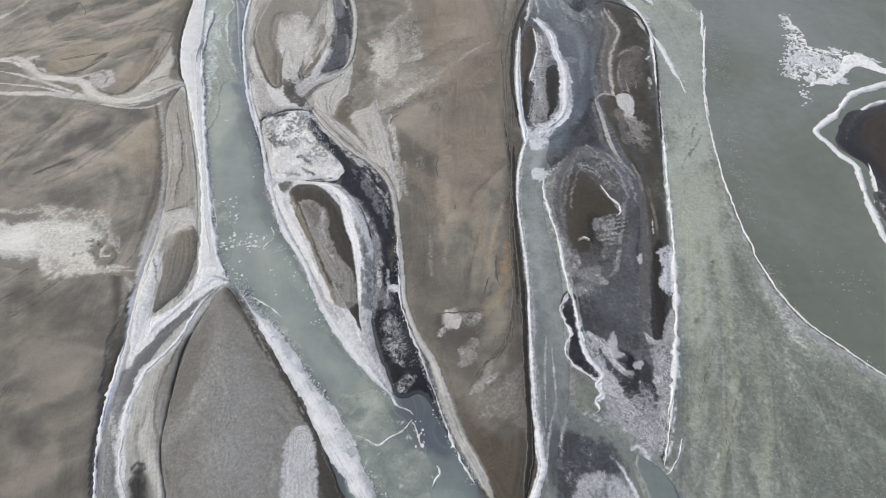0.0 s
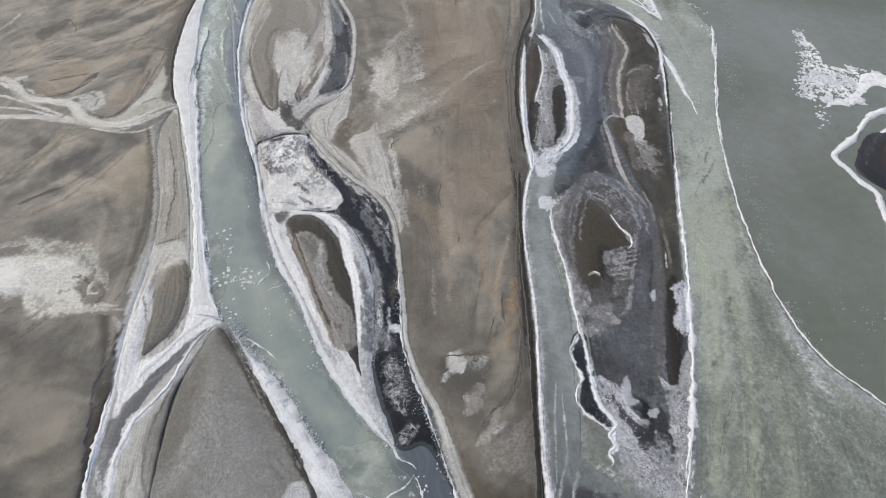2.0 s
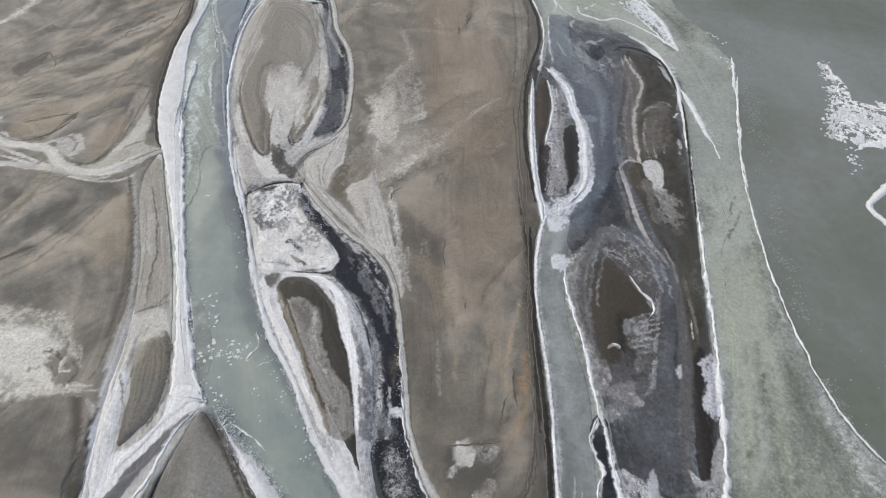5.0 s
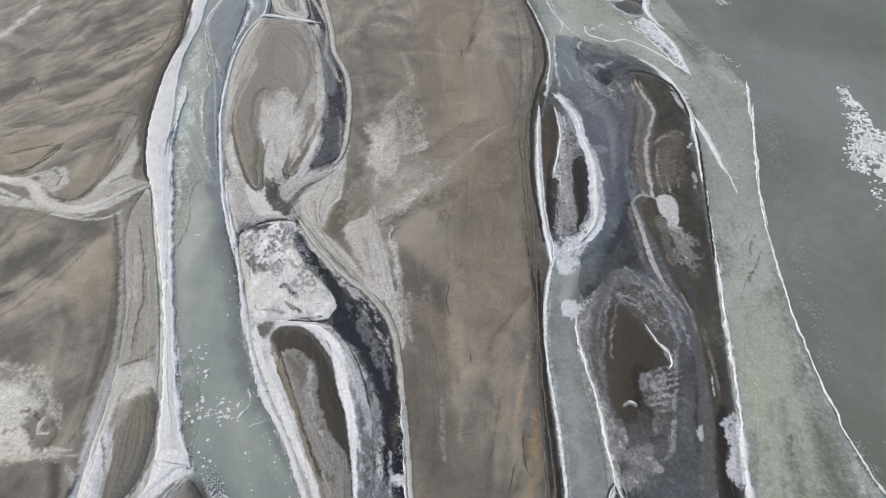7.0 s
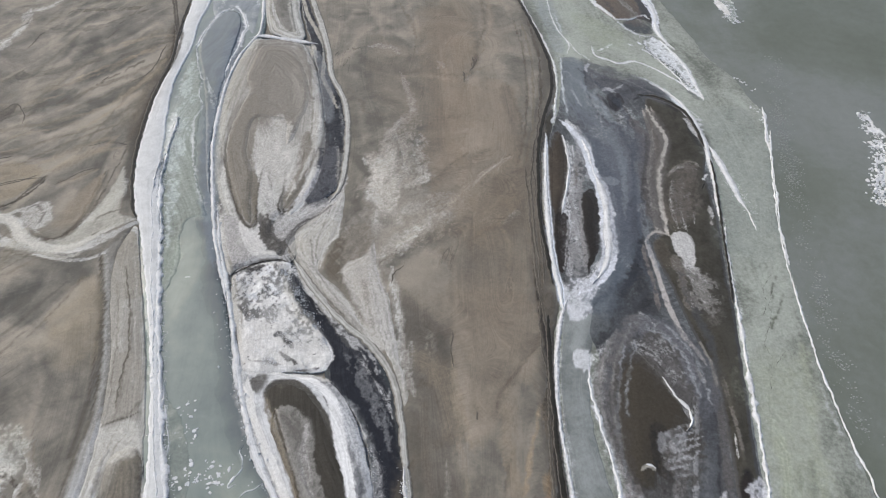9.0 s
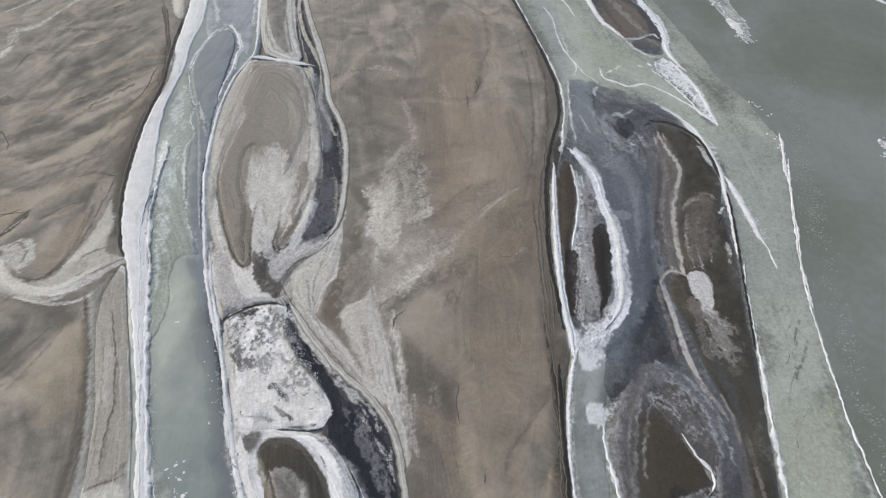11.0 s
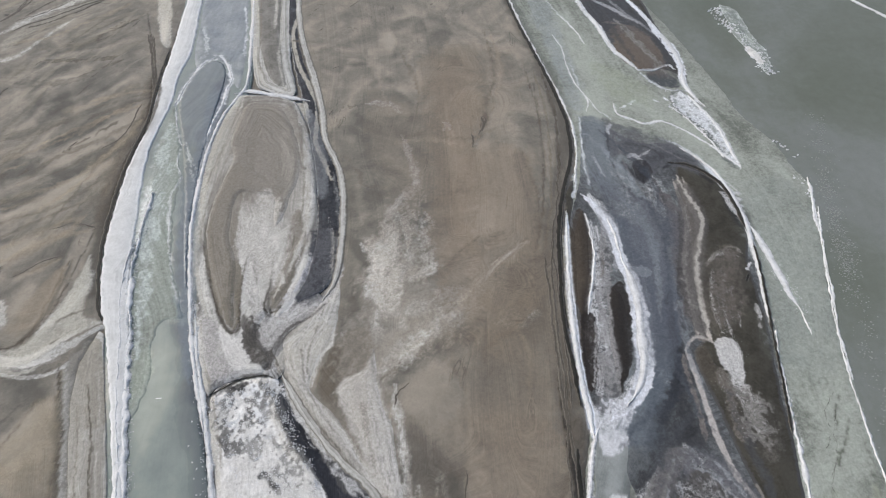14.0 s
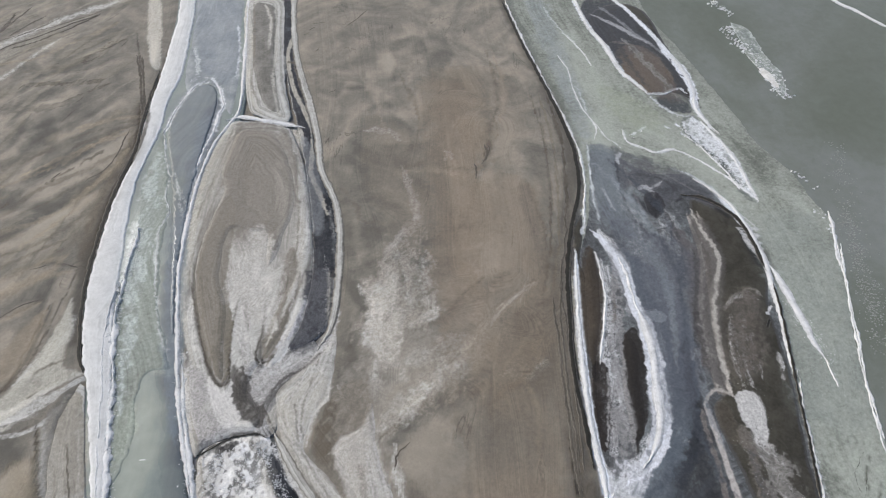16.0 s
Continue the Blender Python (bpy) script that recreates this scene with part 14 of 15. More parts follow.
sheet("sand_crown", [(-56.3, 203.4), (-48.4, 202.7), (-44.4, 197.7), (-41.0, 190.0), (-38.8, 181.8), (-38.3, 174.2), (-39.3, 168.8), (-40.0, 162.9), (-41.7, 159.7), (-43.2, 159.7), (-43.9, 165.5), (-44.7, 168.6), (-48.4, 169.1), (-51.2, 170.1), (-51.9, 165.8), (-51.1, 157.5), (-49.7, 154.4), (-48.0, 149.8), (-46.9, 141.4), (-45.7, 135.5), (-46.5, 133.9), (-48.4, 134.9), (-50.8, 139.5), (-53.6, 145.7), (-56.2, 153.1), (-57.9, 159.3), (-58.3, 167.7), (-57.2, 176.7), (-56.6, 182.4), (-58.2, 187.5), (-58.1, 194.9)], 0.05, GREY_SAND, "grey-brown sand crown with white frost inside", grid=0.32, crown=0.4, damp_rim=0.45, damp_width=0.4, parent=oval, rings=0.8, tone=0.6, fade=2.8, under=(0.36, 0.355, 0.33))
sheet("sand_tongue", [(-35.1, 161.1), (-34.1, 156.3), (-34.8, 149.5), (-36.4, 143.8), (-38.1, 139.8), (-39.5, 137.9), (-40.7, 138.3), (-40.5, 142.6), (-40.3, 146.7), (-39.6, 149.6), (-38.9, 153.3), (-37.0, 157.1)], 0.05, GREY_SAND, "narrow tongue of brown sand", grid=0.32, crown=0.25, damp_rim=0.4, damp_width=0.4, fade=1.0, under=(0.34, 0.335, 0.31), tone=0.5, parent=oval, rings=0.8)
sheet("snow_plate", [(-47.4, 121.6), (-43.0, 123.8), (-36.4, 124.0), (-33.1, 116.4), (-29.3, 110.8), (-25.0, 103.9), (-24.5, 100.5), (-26.7, 98.6), (-33.5, 98.6), (-38.7, 97.9), (-41.3, 98.7), (-43.7, 106.1), (-46.6, 114.3)], -0.1, SPECKLED, "flat white snow plate with dark thawed specks", "snow plate", grid=0.26, crown=0.12, lumps=0.15)
wedge = river_bar("dark wedge-shaped sandbar ringed by white snow")
sheet("snow_ring", [(-41.3, 99.1), (-33.4, 98.3), (-26.3, 97.3), (-21.4, 92.7), (-18.1, 85.8), (-15.8, 77.8), (-15.0, 69.0), (-14.9, 60.8), (-13.7, 54.6), (-11.5, 49.2), (-10.0, 44.8), (-14.8, 49.3), (-19.6, 55.2), (-25.7, 64.2), (-29.7, 72.7), (-34.9, 82.4), (-38.3, 89.0), (-41.2, 95.6)], -0.08, SNOW, "white snow and ice with grey streaks", grid=0.26, crown=0.2, frost=0.45, parent=wedge, rings=1.5)
sheet("sand_core", [(-36.3, 95.4), (-33.2, 96.8), (-29.0, 95.3), (-25.1, 90.7), (-21.8, 83.9), (-19.1, 76.3), (-17.5, 66.2), (-16.4, 59.6), (-15.4, 55.4), (-17.1, 56.8), (-19.7, 61.3), (-23.2, 67.3), (-27.1, 75.3), (-30.5, 82.3), (-33.9, 88.1), (-36.2, 92.5)], 0.1, DARK_SAND, "dark damp sand with a pale grey heart", grid=0.28, crown=0.3, shoulder=3, parent=wedge, tone=1.2)
sheet("silt_heart", [(-33.8, 91.6), (-30.7, 90.8), (-27.3, 86.5), (-27.2, 81.2), (-22.9, 73.3), (-19.9, 67.4), (-21.4, 67.9), (-24.5, 70.6), (-28.7, 77.7), (-32.3, 84.4), (-34.1, 87.7)], 0.38, GREY_SAND, "pale grey silt with frost", grid=0.28, crown=0.08, thick=0.3, parent=wedge, rings=1.2, tone=0.8, fade=1.0, under=(0.06, 0.056, 0.047), fields=True, frost=0.3)
slim = river_bar("slim grey sandbar with pale frosted margins")
sheet("sand_body", [(-63.5, 261.1), (-59.6, 263.5), (-54.4, 258.1), (-52.5, 240.0), (-49.0, 221.4), (-46.5, 209.6), (-51.1, 211.1), (-55.9, 221.7), (-60.6, 240.4)], 0.0, GREY_SAND, "grey sand", grid=0.5, rim=0.4, rim_width=1.4, fade=1.5, under=(0.33, 0.325, 0.3), crown=0.3, parent=slim, rings=1.0)
sheet("silt_apron", [(-65.3, 265.1), (-54.4, 264.6), (-50.8, 245.7), (-47.3, 221.4), (-44.2, 206.8), (-52.1, 208.7), (-56.4, 214.5), (-62.1, 240.4)], -0.1, PALE_SILT, "pale layered silt", grid=0.5, crown=0.15, parent=slim, rings=1.5)
dark_bars = {}
strokes_9 = []
strokes_9.append(("long dark sandbar within white ice ridges", -0.15, 0.2, [(26.5, 163.6), (26.8, 157.0), (25.3, 146.2), (23.3, 138.9), (21.9, 130.0), (20.9, 119.1), (20.1, 121.9), (20.1, 130.1), (21.1, 141.4), (22.2, 151.6), (24.0, 159.9)]))
strokes_9.append(("dark damp sand hollow inside an ice ring", -0.15, -0.3, [(28.5, 142.4), (30.9, 139.9), (30.4, 131.9), (28.9, 123.7), (25.9, 120.4), (25.7, 125.8), (26.2, 133.2)]))
strokes_9.append(("long dark olive-brown sandbar edged by white ice", -0.12, 0.4, [(50.2, 176.2), (55.2, 175.0), (59.7, 169.6), (61.0, 162.5), (60.8, 154.5), (58.7, 147.8), (58.0, 139.8), (57.5, 132.9), (56.0, 125.0), (54.5, 116.4), (53.8, 110.3)] + [(48.6, 80.6), (46.4, 68.6), (44.2, 60.6), (42.2, 55.5), (40.1, 56.2), (41.4, 65.9), (43.8, 80.6), (45.5, 96.8), (44.0, 104.4), (42.5, 115.3), (41.1, 127.0)] + [(44.8, 131.6), (45.2, 140.7), (47.1, 150.8), (49.0, 162.1), (49.2, 169.1)]))
strokes_9.append(("rounded dark brown sandbar in the ice", -0.15, 0.2, [(28.7, 97.4), (32.3, 99.3), (36.8, 95.9), (39.1, 89.2), (37.9, 84.7), (34.1, 84.2), (31.9, 79.9), (30.8, 76.3), (26.9, 77.6), (26.2, 83.9), (26.8, 92.0)]))
strokes_9.append(("dark brown sandbar between white ice ridges", -0.1, 0.3, [(40.1, 251.2), (50.0, 258.0), (57.6, 252.9), (60.0, 235.1), (62.1, 221.8), (62.2, 209.8), (57.6, 213.5), (50.3, 214.3), (46.9, 226.3), (42.1, 238.7)]))
strokes_9.append(("dark sandbar in the lagoon ringed by white ice", -0.1, 0.1, [(97.2, 111.0), (104.5, 121.8), (111.4, 124.0), (124.3, 126.2), (127.9, 110.7), (113.9, 80.2), (104.2, 80.2), (97.4, 86.8), (101.2, 101.0), (99.2, 105.9)]))
strokes_9.append(("strip of dark damp sand below the flat", -0.2, 0.3, [(22.8, 169.2), (25.6, 172.3), (25.2, 165.9), (23.5, 159.9), (24.3, 154.2), (22.7, 141.3), (20.4, 134.4), (19.9, 141.4), (20.6, 151.6), (21.4, 161.5)]))
for words, z, extra, pts in strokes_9:
    home = dark_bars.setdefault(words, river_bar(words))
    sheet("sand_body", pts, z, DARK_SAND, "dark damp sand", grid=0.28, crown=0.3, shoulder=4, tone=extra, rings=0.6, parent=home, fade=1.8, under=(0.06, 0.06, 0.06))
sheet("open_water", [(24.5, 66.7), (26.0, 66.0), (26.1, 61.2), (26.6, 54.9), (27.8, 48.6), (28.9, 47.0), (27.3, 47.0), (24.8, 49.0), (23.2, 52.1), (23.6, 57.1), (22.9, 61.7), (23.0, 64.7)], -0.19, BLACK_ICE, "gap of black open water along the ice edge", "water", "structure", grid=0.35, ragged=0.4, crown=0.0, fields=True, dip=0.0)
sheet("open_water", [(32.0, 33.5), (34.0, 32.5), (36.3, 30.2), (37.4, 27.3), (37.1, 22.4), (33.3, 23.2), (32.4, 28.8), (31.4, 31.1)], -0.21, WATER, "gap of teal open water in the ice", "water", "structure", grid=0.6, ragged=0.3, crown=0.0, fields=False, damp=0.4, dip=0.0)
sheet("open_water", [(-71.2, 222.3), (-67.0, 221.7), (-64.9, 216.0), (-64.4, 206.9), (-64.5, 198.5), (-64.1, 189.6), (-63.9, 182.2), (-62.9, 172.8), (-61.8, 163.3), (-60.2, 154.0), (-58.2, 144.8), (-59.8, 148.7), (-62.9, 161.2), (-66.3, 175.4), (-70.4, 189.8), (-74.7, 203.0), (-74.3, 215.2)], -0.245, WATER, "open blue-grey lead of river water", "water", "structure", damp=0.35, grid=0.7, ragged=0.2, crown=0.0, dip=0.0)

strokes_10 = []
strokes_10.append(("pale striped fan of frosted silt on the bank", [(-28.6, 144.7), (-26.4, 145.8), (-25.5, 139.0), (-26.0, 133.6), (-27.7, 128.9), (-29.0, 125.6), (-29.4, 122.3), (-26.9, 119.2), (-24.0, 116.6), (-21.8, 113.0), (-19.4, 109.0), (-16.6, 104.8), (-13.8, 98.4), (-11.7, 89.6), (-13.0, 88.9), (-15.0, 95.1), (-18.4, 101.3), (-22.5, 106.2), (-26.9, 111.7), (-31.1, 118.2), (-35.0, 123.5), (-37.4, 128.7), (-37.1, 132.4), (-33.4, 137.0), (-30.3, 142.4)], [([(-27.3, 142.4), (-28.4, 135.8), (-31.3, 130.2), (-31.2, 125.6), (-29.6, 121.7)], 0.7), ([(-35.2, 127.6), (-31.8, 122.7), (-26.2, 115.2), (-20.5, 109.0), (-16.0, 102.4)], 0.8), ([(-29.3, 138.0), (-32.4, 133.1), (-34.8, 129.6)], 0.5)]))
strokes_10.append(("pale white-topped silt tongue beside the bank", [(-18.3, 131.4), (-17.4, 125.4), (-17.2, 122.5), (-15.9, 117.8), (-14.1, 114.1), (-13.1, 108.1), (-11.9, 103.1), (-10.4, 96.8), (-9.9, 92.4), (-11.4, 91.0), (-13.5, 98.4), (-16.6, 105.1), (-19.3, 110.2), (-21.2, 114.2), (-23.6, 118.4), (-25.2, 121.1), (-24.1, 123.5), (-21.1, 125.4), (-20.0, 128.8)], [([(-18.2, 129.4), (-17.8, 122.5), (-15.4, 114.1), (-13.2, 104.7), (-11.2, 95.4)], 0.8), ([(-19.5, 122.5), (-17.6, 113.3), (-15.2, 105.6), (-12.9, 98.4)], 0.5)]))
for words, pts, crests in strokes_10:
    fan = tagged(new("silt_fan"), words, "silt fan", group="silt fans")
    for line, breadth in crests:
        for shift, thick, shade in ((0, 0.5, 0.44), (0.5, 0.24, 0.2), (-0.55, 0.3, 0.24), (1.0, 0.35, 0.4)):
            lay([(px + shift * breadth * 1.3, py) for px, py in line], thick * breadth, (shade, shade * 0.98, shade * 0.93), 0.7, 0.3, 0.4, 0.3)
    sheet("silt_body", pts, 0.0, PALE_SILT, "pale striped silt", grid=0.32, ragged=0.35, grain=2.0, crown=0.1, thick=0.25, rings=1.3, drape=True, fade=1.1, frost=0.3, parent=fan)

sheet("silt_floor", [(-32.5, 143.2), (-28.9, 139.3), (-34.0, 130.9), (-35.5, 124.7), (-38.6, 124.1), (-43.1, 129.4), (-42.8, 135.8), (-38.3, 139.9)], -0.2, FROST_SILT, "grey silt floor of the narrowed side channel", "silt floor", "structure", grid=0.3, ragged=0.3, thick=0.15, crown=0.03, damp=0.3, rings=1.0)

# ---- pale silt washed over the west flat ----
wash = tagged(new("silt_wash"), "white frosted silt wash spread over brown sand", "silt wash", kind="structure")
sheet("silt_body", [(-76.4, 85.5), (-74.2, 80.3), (-73.8, 76.8), (-70.6, 72.7), (-65.7, 71.7), (-72.7, 70.7), (-83.3, 71.6), (-90.5, 72.4), (-104.8, 73.6), (-113.4, 89.7), (-98.0, 88.8), (-90.8, 89.2), (-84.7, 89.4), (-79.8, 88.1)], 0.0, PALE_SILT, "white frosted silt", grid=0.5, ragged=1.6, grain=3.0, crown=0.06, thick=0.12, rings=0.9, drape=True, fade=7.0, under=(0.18, 0.168, 0.143), frost=0.3, tone=0.4, parent=wash)

# ---- snow banks and ridges ----
shelf = band("snow_shelf", [(-104.1, 331.9), (-87.5, 266.2), (-84.6, 244.3), (-83.2, 227.9), (-82.1, 211.0), (-80.6, 195.0), (-81.1, 182.4), (-80.3, 167.7), (-78.5, 154.5), (-75.0, 141.7), (-72.2, 136.0), (-68.2, 126.1), (-63.9, 114.6)] + [(-59.7, 102.3), (-55.6, 87.8), (-53.5, 78.1), (-52.6, 71.3)], [(-95.9, 331.4), (-82.2, 265.9), (-79.3, 247.0), (-77.1, 227.6), (-77.7, 216.6), (-76.7, 203.1), (-77.3, 194.9), (-77.5, 185.4), (-75.5, 172.4), (-73.3, 161.5), (-72.3, 154.4), (-69.5, 143.9), (-66.0, 132.3), (-63.4, 122.1), (-61.4, 114.5)] + [(-57.7, 102.2), (-52.1, 84.4), (-49.0, 76.5), (-45.6, 70.3)], -0.1, SHELF, "wide white snow shelf along the river bank", "snow bank", across=22, step=0.5, frost=0.3, crown=0.25, ragged=0.4, grain=1.2, rim=0.85, rim_width=0.8)
HOMES = (("beaded white ice edge", dark_bars["rounded dark brown sandbar in the ice"]), ("short white ice crust", dark_bars["rounded dark brown sandbar in the ice"]), ("ledge strewn", pointed), ("along the side channel", pointed), ("pushed-up", shelf), ("round a dark bar", dark_bars["long dark sandbar within white ice ridges"]), ("on the dark bar", dark_bars["long dark olive-brown sandbar edged by white ice"]),
         ("beside a dark bar", dark_bars["dark brown sandbar between white ice ridges"]), ("lagoon bar", dark_bars["dark sandbar in the lagoon ringed by white ice"]), ("beside the green ice", dark_bars["long dark olive-brown sandbar edged by white ice"]))
UNDER = {}
made = []
for seed, (pts, wide, chunk, lift, mat, words) in enumerate(RIDGES):
    home = next((ob for key, ob in HOMES if key in words), None)
    made.append(ribbon("ice_ridge" if mat in (SNOW, GREY_SNOW) else "silt_ridge", pts, wide, lift - (0.04 if mat in (SNOW, GREY_SNOW) and chunk < 0.3 else 0.0), mat, words, "ice ridge" if mat in (SNOW, GREY_SNOW) else "silt ridge", seed=seed + 40, chunky=chunk if chunk > 0.3 else chunk * 0.45, height=(0.05 if mat in (SNOW, GREY_SNOW) else 0.02) + 0.22 * chunk, ragged=0.14 + 0.1 * min(np.mean(wide), 3), grain=0.8, group="bank ridges",
                       wander=0.36 if np.mean(wide) < 0.95 else 0.14, uneven=(0.85 if np.mean(wide) < 0.95 else 0.5) if mat in (SNOW, GREY_SNOW) else 0.3, drop=0.17 if mat in (SNOW, GREY_SNOW) else 0.1, fade=0.0 if chunk > 0.3 else (0.5 if mat in (SNOW, GREY_SNOW) else 1.0), under=(0.24, 0.25, 0.245) if mat in (SNOW, GREY_SNOW) else UNDER.get(words, (0.17, 0.16, 0.14)), edge_frost=0.8 if chunk > 0.3 or np.mean(wide) < 0.7 else 0.35, frost=0.85 if mat in (SNOW, GREY_SNOW) else 0.1, parent=home))

# ---- thin dark seams on the flats ----
strokes_11 = []
strokes_11.append(([(16.2, 150.9), (16.1, 142.8), (15.7, 129.9), (15.8, 114.6), (16.2, 104.4), (16.0, 96.5)], 0.7))
strokes_11.append(([(22.8, 178.9), (20.8, 164.9), (18.3, 154.6), (17.9, 136.1), (17.2, 116.4)], 0.5))
strokes_11.append(([(19.0, 157.2), (17.2, 146.5), (16.6, 134.5), (16.4, 122.0), (15.9, 112.7)], 0.6))
strokes_11.append(([(17.0, 261.2), (20.5, 236.8), (24.4, 216.0), (26.6, 202.4), (26.8, 190.1)], 0.8))
strokes_11.append(([(15.7, 101.7), (14.2, 84.0), (13.7, 68.8), (12.8, 60.7), (11.2, 54.5), (8.5, 50.3)], 0.7))
strokes_11.append(([(16.4, 122.6), (14.9, 105.6), (15.3, 96.1)], 0.5))
strokes_11.append(([(-99.0, 100.9), (-96.4, 103.4), (-93.3, 105.0)], 0.6))
strokes_11.append(([(-110.9, 147.3), (-106.0, 149.5), (-98.8, 150.6)], 0.35))
strokes_11.append(([(-100.8, 147.1), (-99.6, 148.7), (-98.7, 151.1)], 0.6))
strokes_11.append(([(-137.6, 249.6), (-135.6, 257.1), (-133.6, 265.1)], 1.0))
strokes_11.append(([(-135.6, 245.1), (-127.4, 249.7), (-120.2, 253.3), (-110.6, 260.7)], 0.35))
strokes_11.append(([(-90.6, 236.1), (-84.4, 215.6), (-81.2, 200.1), (-81.1, 186.4)], 0.8))
strokes_11.append(([(-84.6, 204.3), (-85.7, 192.1), (-89.9, 186.6)], 0.5))
strokes_11.append(([(-14.5, 117.7), (-13.7, 120.5), (-11.8, 122.4)], 0.4))
strokes_11.append(([(-2.9, 61.4), (1.0, 61.7), (6.7, 61.8)], 0.4))
# dark ribbon for the shade in the dune pit
strokes_11.append(([(5.7, 195.9), (6.5, 194.4), (5.8, 191.9), (4.2, 189.0)], 0.9))
strokes_11.append(([(-27.1, 256.8), (-31.0, 250.8), (-33.3, 247.9)], 0.5))
strokes_11.append(([(-43.3, 250.7), (-39.6, 251.2)], 0.4))
strokes_11.append(([(-33.6, 122.7), (-26.1, 114.3), (-18.9, 104.8), (-13.4, 96.9)], 0.45))
strokes_11.append(([(-2.0, 106.8), (-2.2, 102.7), (-2.0, 98.8)], 0.35))
strokes_11.append(([(10.5, 75.4), (10.1, 72.0), (10.8, 68.2)], 0.8))
strokes_11.append(([(9.1, 70.6), (7.9, 67.4), (7.0, 64.5)], 0.4))
strokes_11.append(([(1.7, 90.3), (1.9, 88.7)], 0.4))
strokes_11.append(([(-102.1, 145.0), (-100.9, 147.1), (-98.8, 150.0)], 0.7))
strokes_11.append(([(-95.5, 147.8), (-91.2, 151.5), (-86.8, 153.5)], 0.3))
strokes_11.append(([(-111.3, 146.8), (-106.5, 148.7), (-101.1, 151.3)], 0.3))
strokes_11.append(([(-123.8, 171.3), (-120.7, 174.6), (-117.7, 178.1), (-114.0, 173.7), (-112.5, 170.0)], 0.45))
strokes_11.append(([(-86.5, 162.3), (-81.9, 160.8)], 0.4))
strokes_11.append(([(-113.7, 156.9), (-109.7, 157.9)], 0.5))
strokes_11.append(([(-125.6, 204.0), (-124.7, 212.6)], 0.6))
strokes_11.append(([(-92.2, 160.6), (-88.2, 161.9)], 0.3))
strokes_11.append(([(-98.4, 187.8), (-96.6, 190.0)], 0.5))
strokes_11.append(([(-133.8, 247.3), (-130.3, 254.3), (-126.8, 259.2)], 0.9))
strokes_11.append(([(-135.1, 238.2), (-131.0, 242.8), (-124.1, 247.6), (-117.5, 253.7), (-111.0, 258.5)], 0.9))
strokes_11.append(([(-132.3, 246.0), (-127.2, 250.9), (-122.2, 256.6)], 0.4))
strokes_11.append(([(-141.8, 243.6), (-137.8, 250.7), (-136.9, 258.0)], 2.0))
strokes_11.append(([(-106.9, 233.2), (-105.0, 235.1)], 0.5))
strokes_11.append(([(-105.5, 234.0), (-103.0, 236.8)], 0.5))
strokes_11.append(([(-104.9, 239.9), (-101.8, 241.0), (-100.3, 243.4)], 0.5))
strokes_11.append(([(-98.4, 241.1), (-97.1, 244.5)], 0.5))
strokes_11.append(([(-103.6, 208.0), (-102.2, 210.4), (-101.2, 212.8)], 0.5))
strokes_11.append(([(-102.4, 215.4), (-100.8, 217.9)], 0.4))
strokes_11.append(([(-100.5, 219.2), (-98.7, 223.6)], 0.4))
strokes_11.append(([(-125.2, 210.0), (-124.0, 212.5)], 0.6))
strokes_11.append(([(-120.7, 221.8), (-119.4, 224.5)], 0.4))
strokes_11.append(([(-114.2, 232.6), (-113.1, 233.2)], 0.6))
strokes_11.append(([(-92.5, 237.0), (-87.1, 222.6), (-82.0, 204.8), (-81.6, 195.7), (-82.1, 187.7), (-82.8, 180.9)], 1.0))
strokes_11.append(([(-91.5, 236.9), (-86.3, 222.6), (-81.6, 207.2)], 0.5))
strokes_11.append(([(-46.5, 173.5), (-45.8, 170.8), (-45.1, 168.1)], 0.25))
strokes_11.append(([(-34.1, 197.3), (-33.1, 199.6)], 0.5))
strokes_11.append(([(-43.9, 247.2), (-42.3, 248.8)], 0.5))
strokes_11.append(([(-45.3, 244.7), (-43.7, 245.9)], 0.5))
strokes_11.append(([(-35.1, 217.4), (-33.3, 218.4)], 0.5))
strokes_11.append(([(-40.9, 236.3), (-39.9, 237.7)], 0.5))
strokes_11.append(([(19.4, 193.2), (20.8, 194.7)], 0.4))
# second dark ribbon for the dune pit's shade
strokes_11.append(([(5.5, 195.9), (5.9, 193.1), (5.3, 190.1)], 1.0))
strokes_11.append(([(2.7, 189.5), (3.0, 186.4), (2.6, 184.0)], 0.6))
for seed, (pts, wide) in enumerate(strokes_11):
    ribbon("dark_seam", pts, wide * 0.9, 0.035, SEAM, "thin dark seam in the sand", parent=ground, drape=True, height=0.02, ragged=0.15, wander=0.35, fade=1.0, under=(0.17, 0.155, 0.127), seed=seed + 300, drop=0.05, frost=0.0, rows=5)

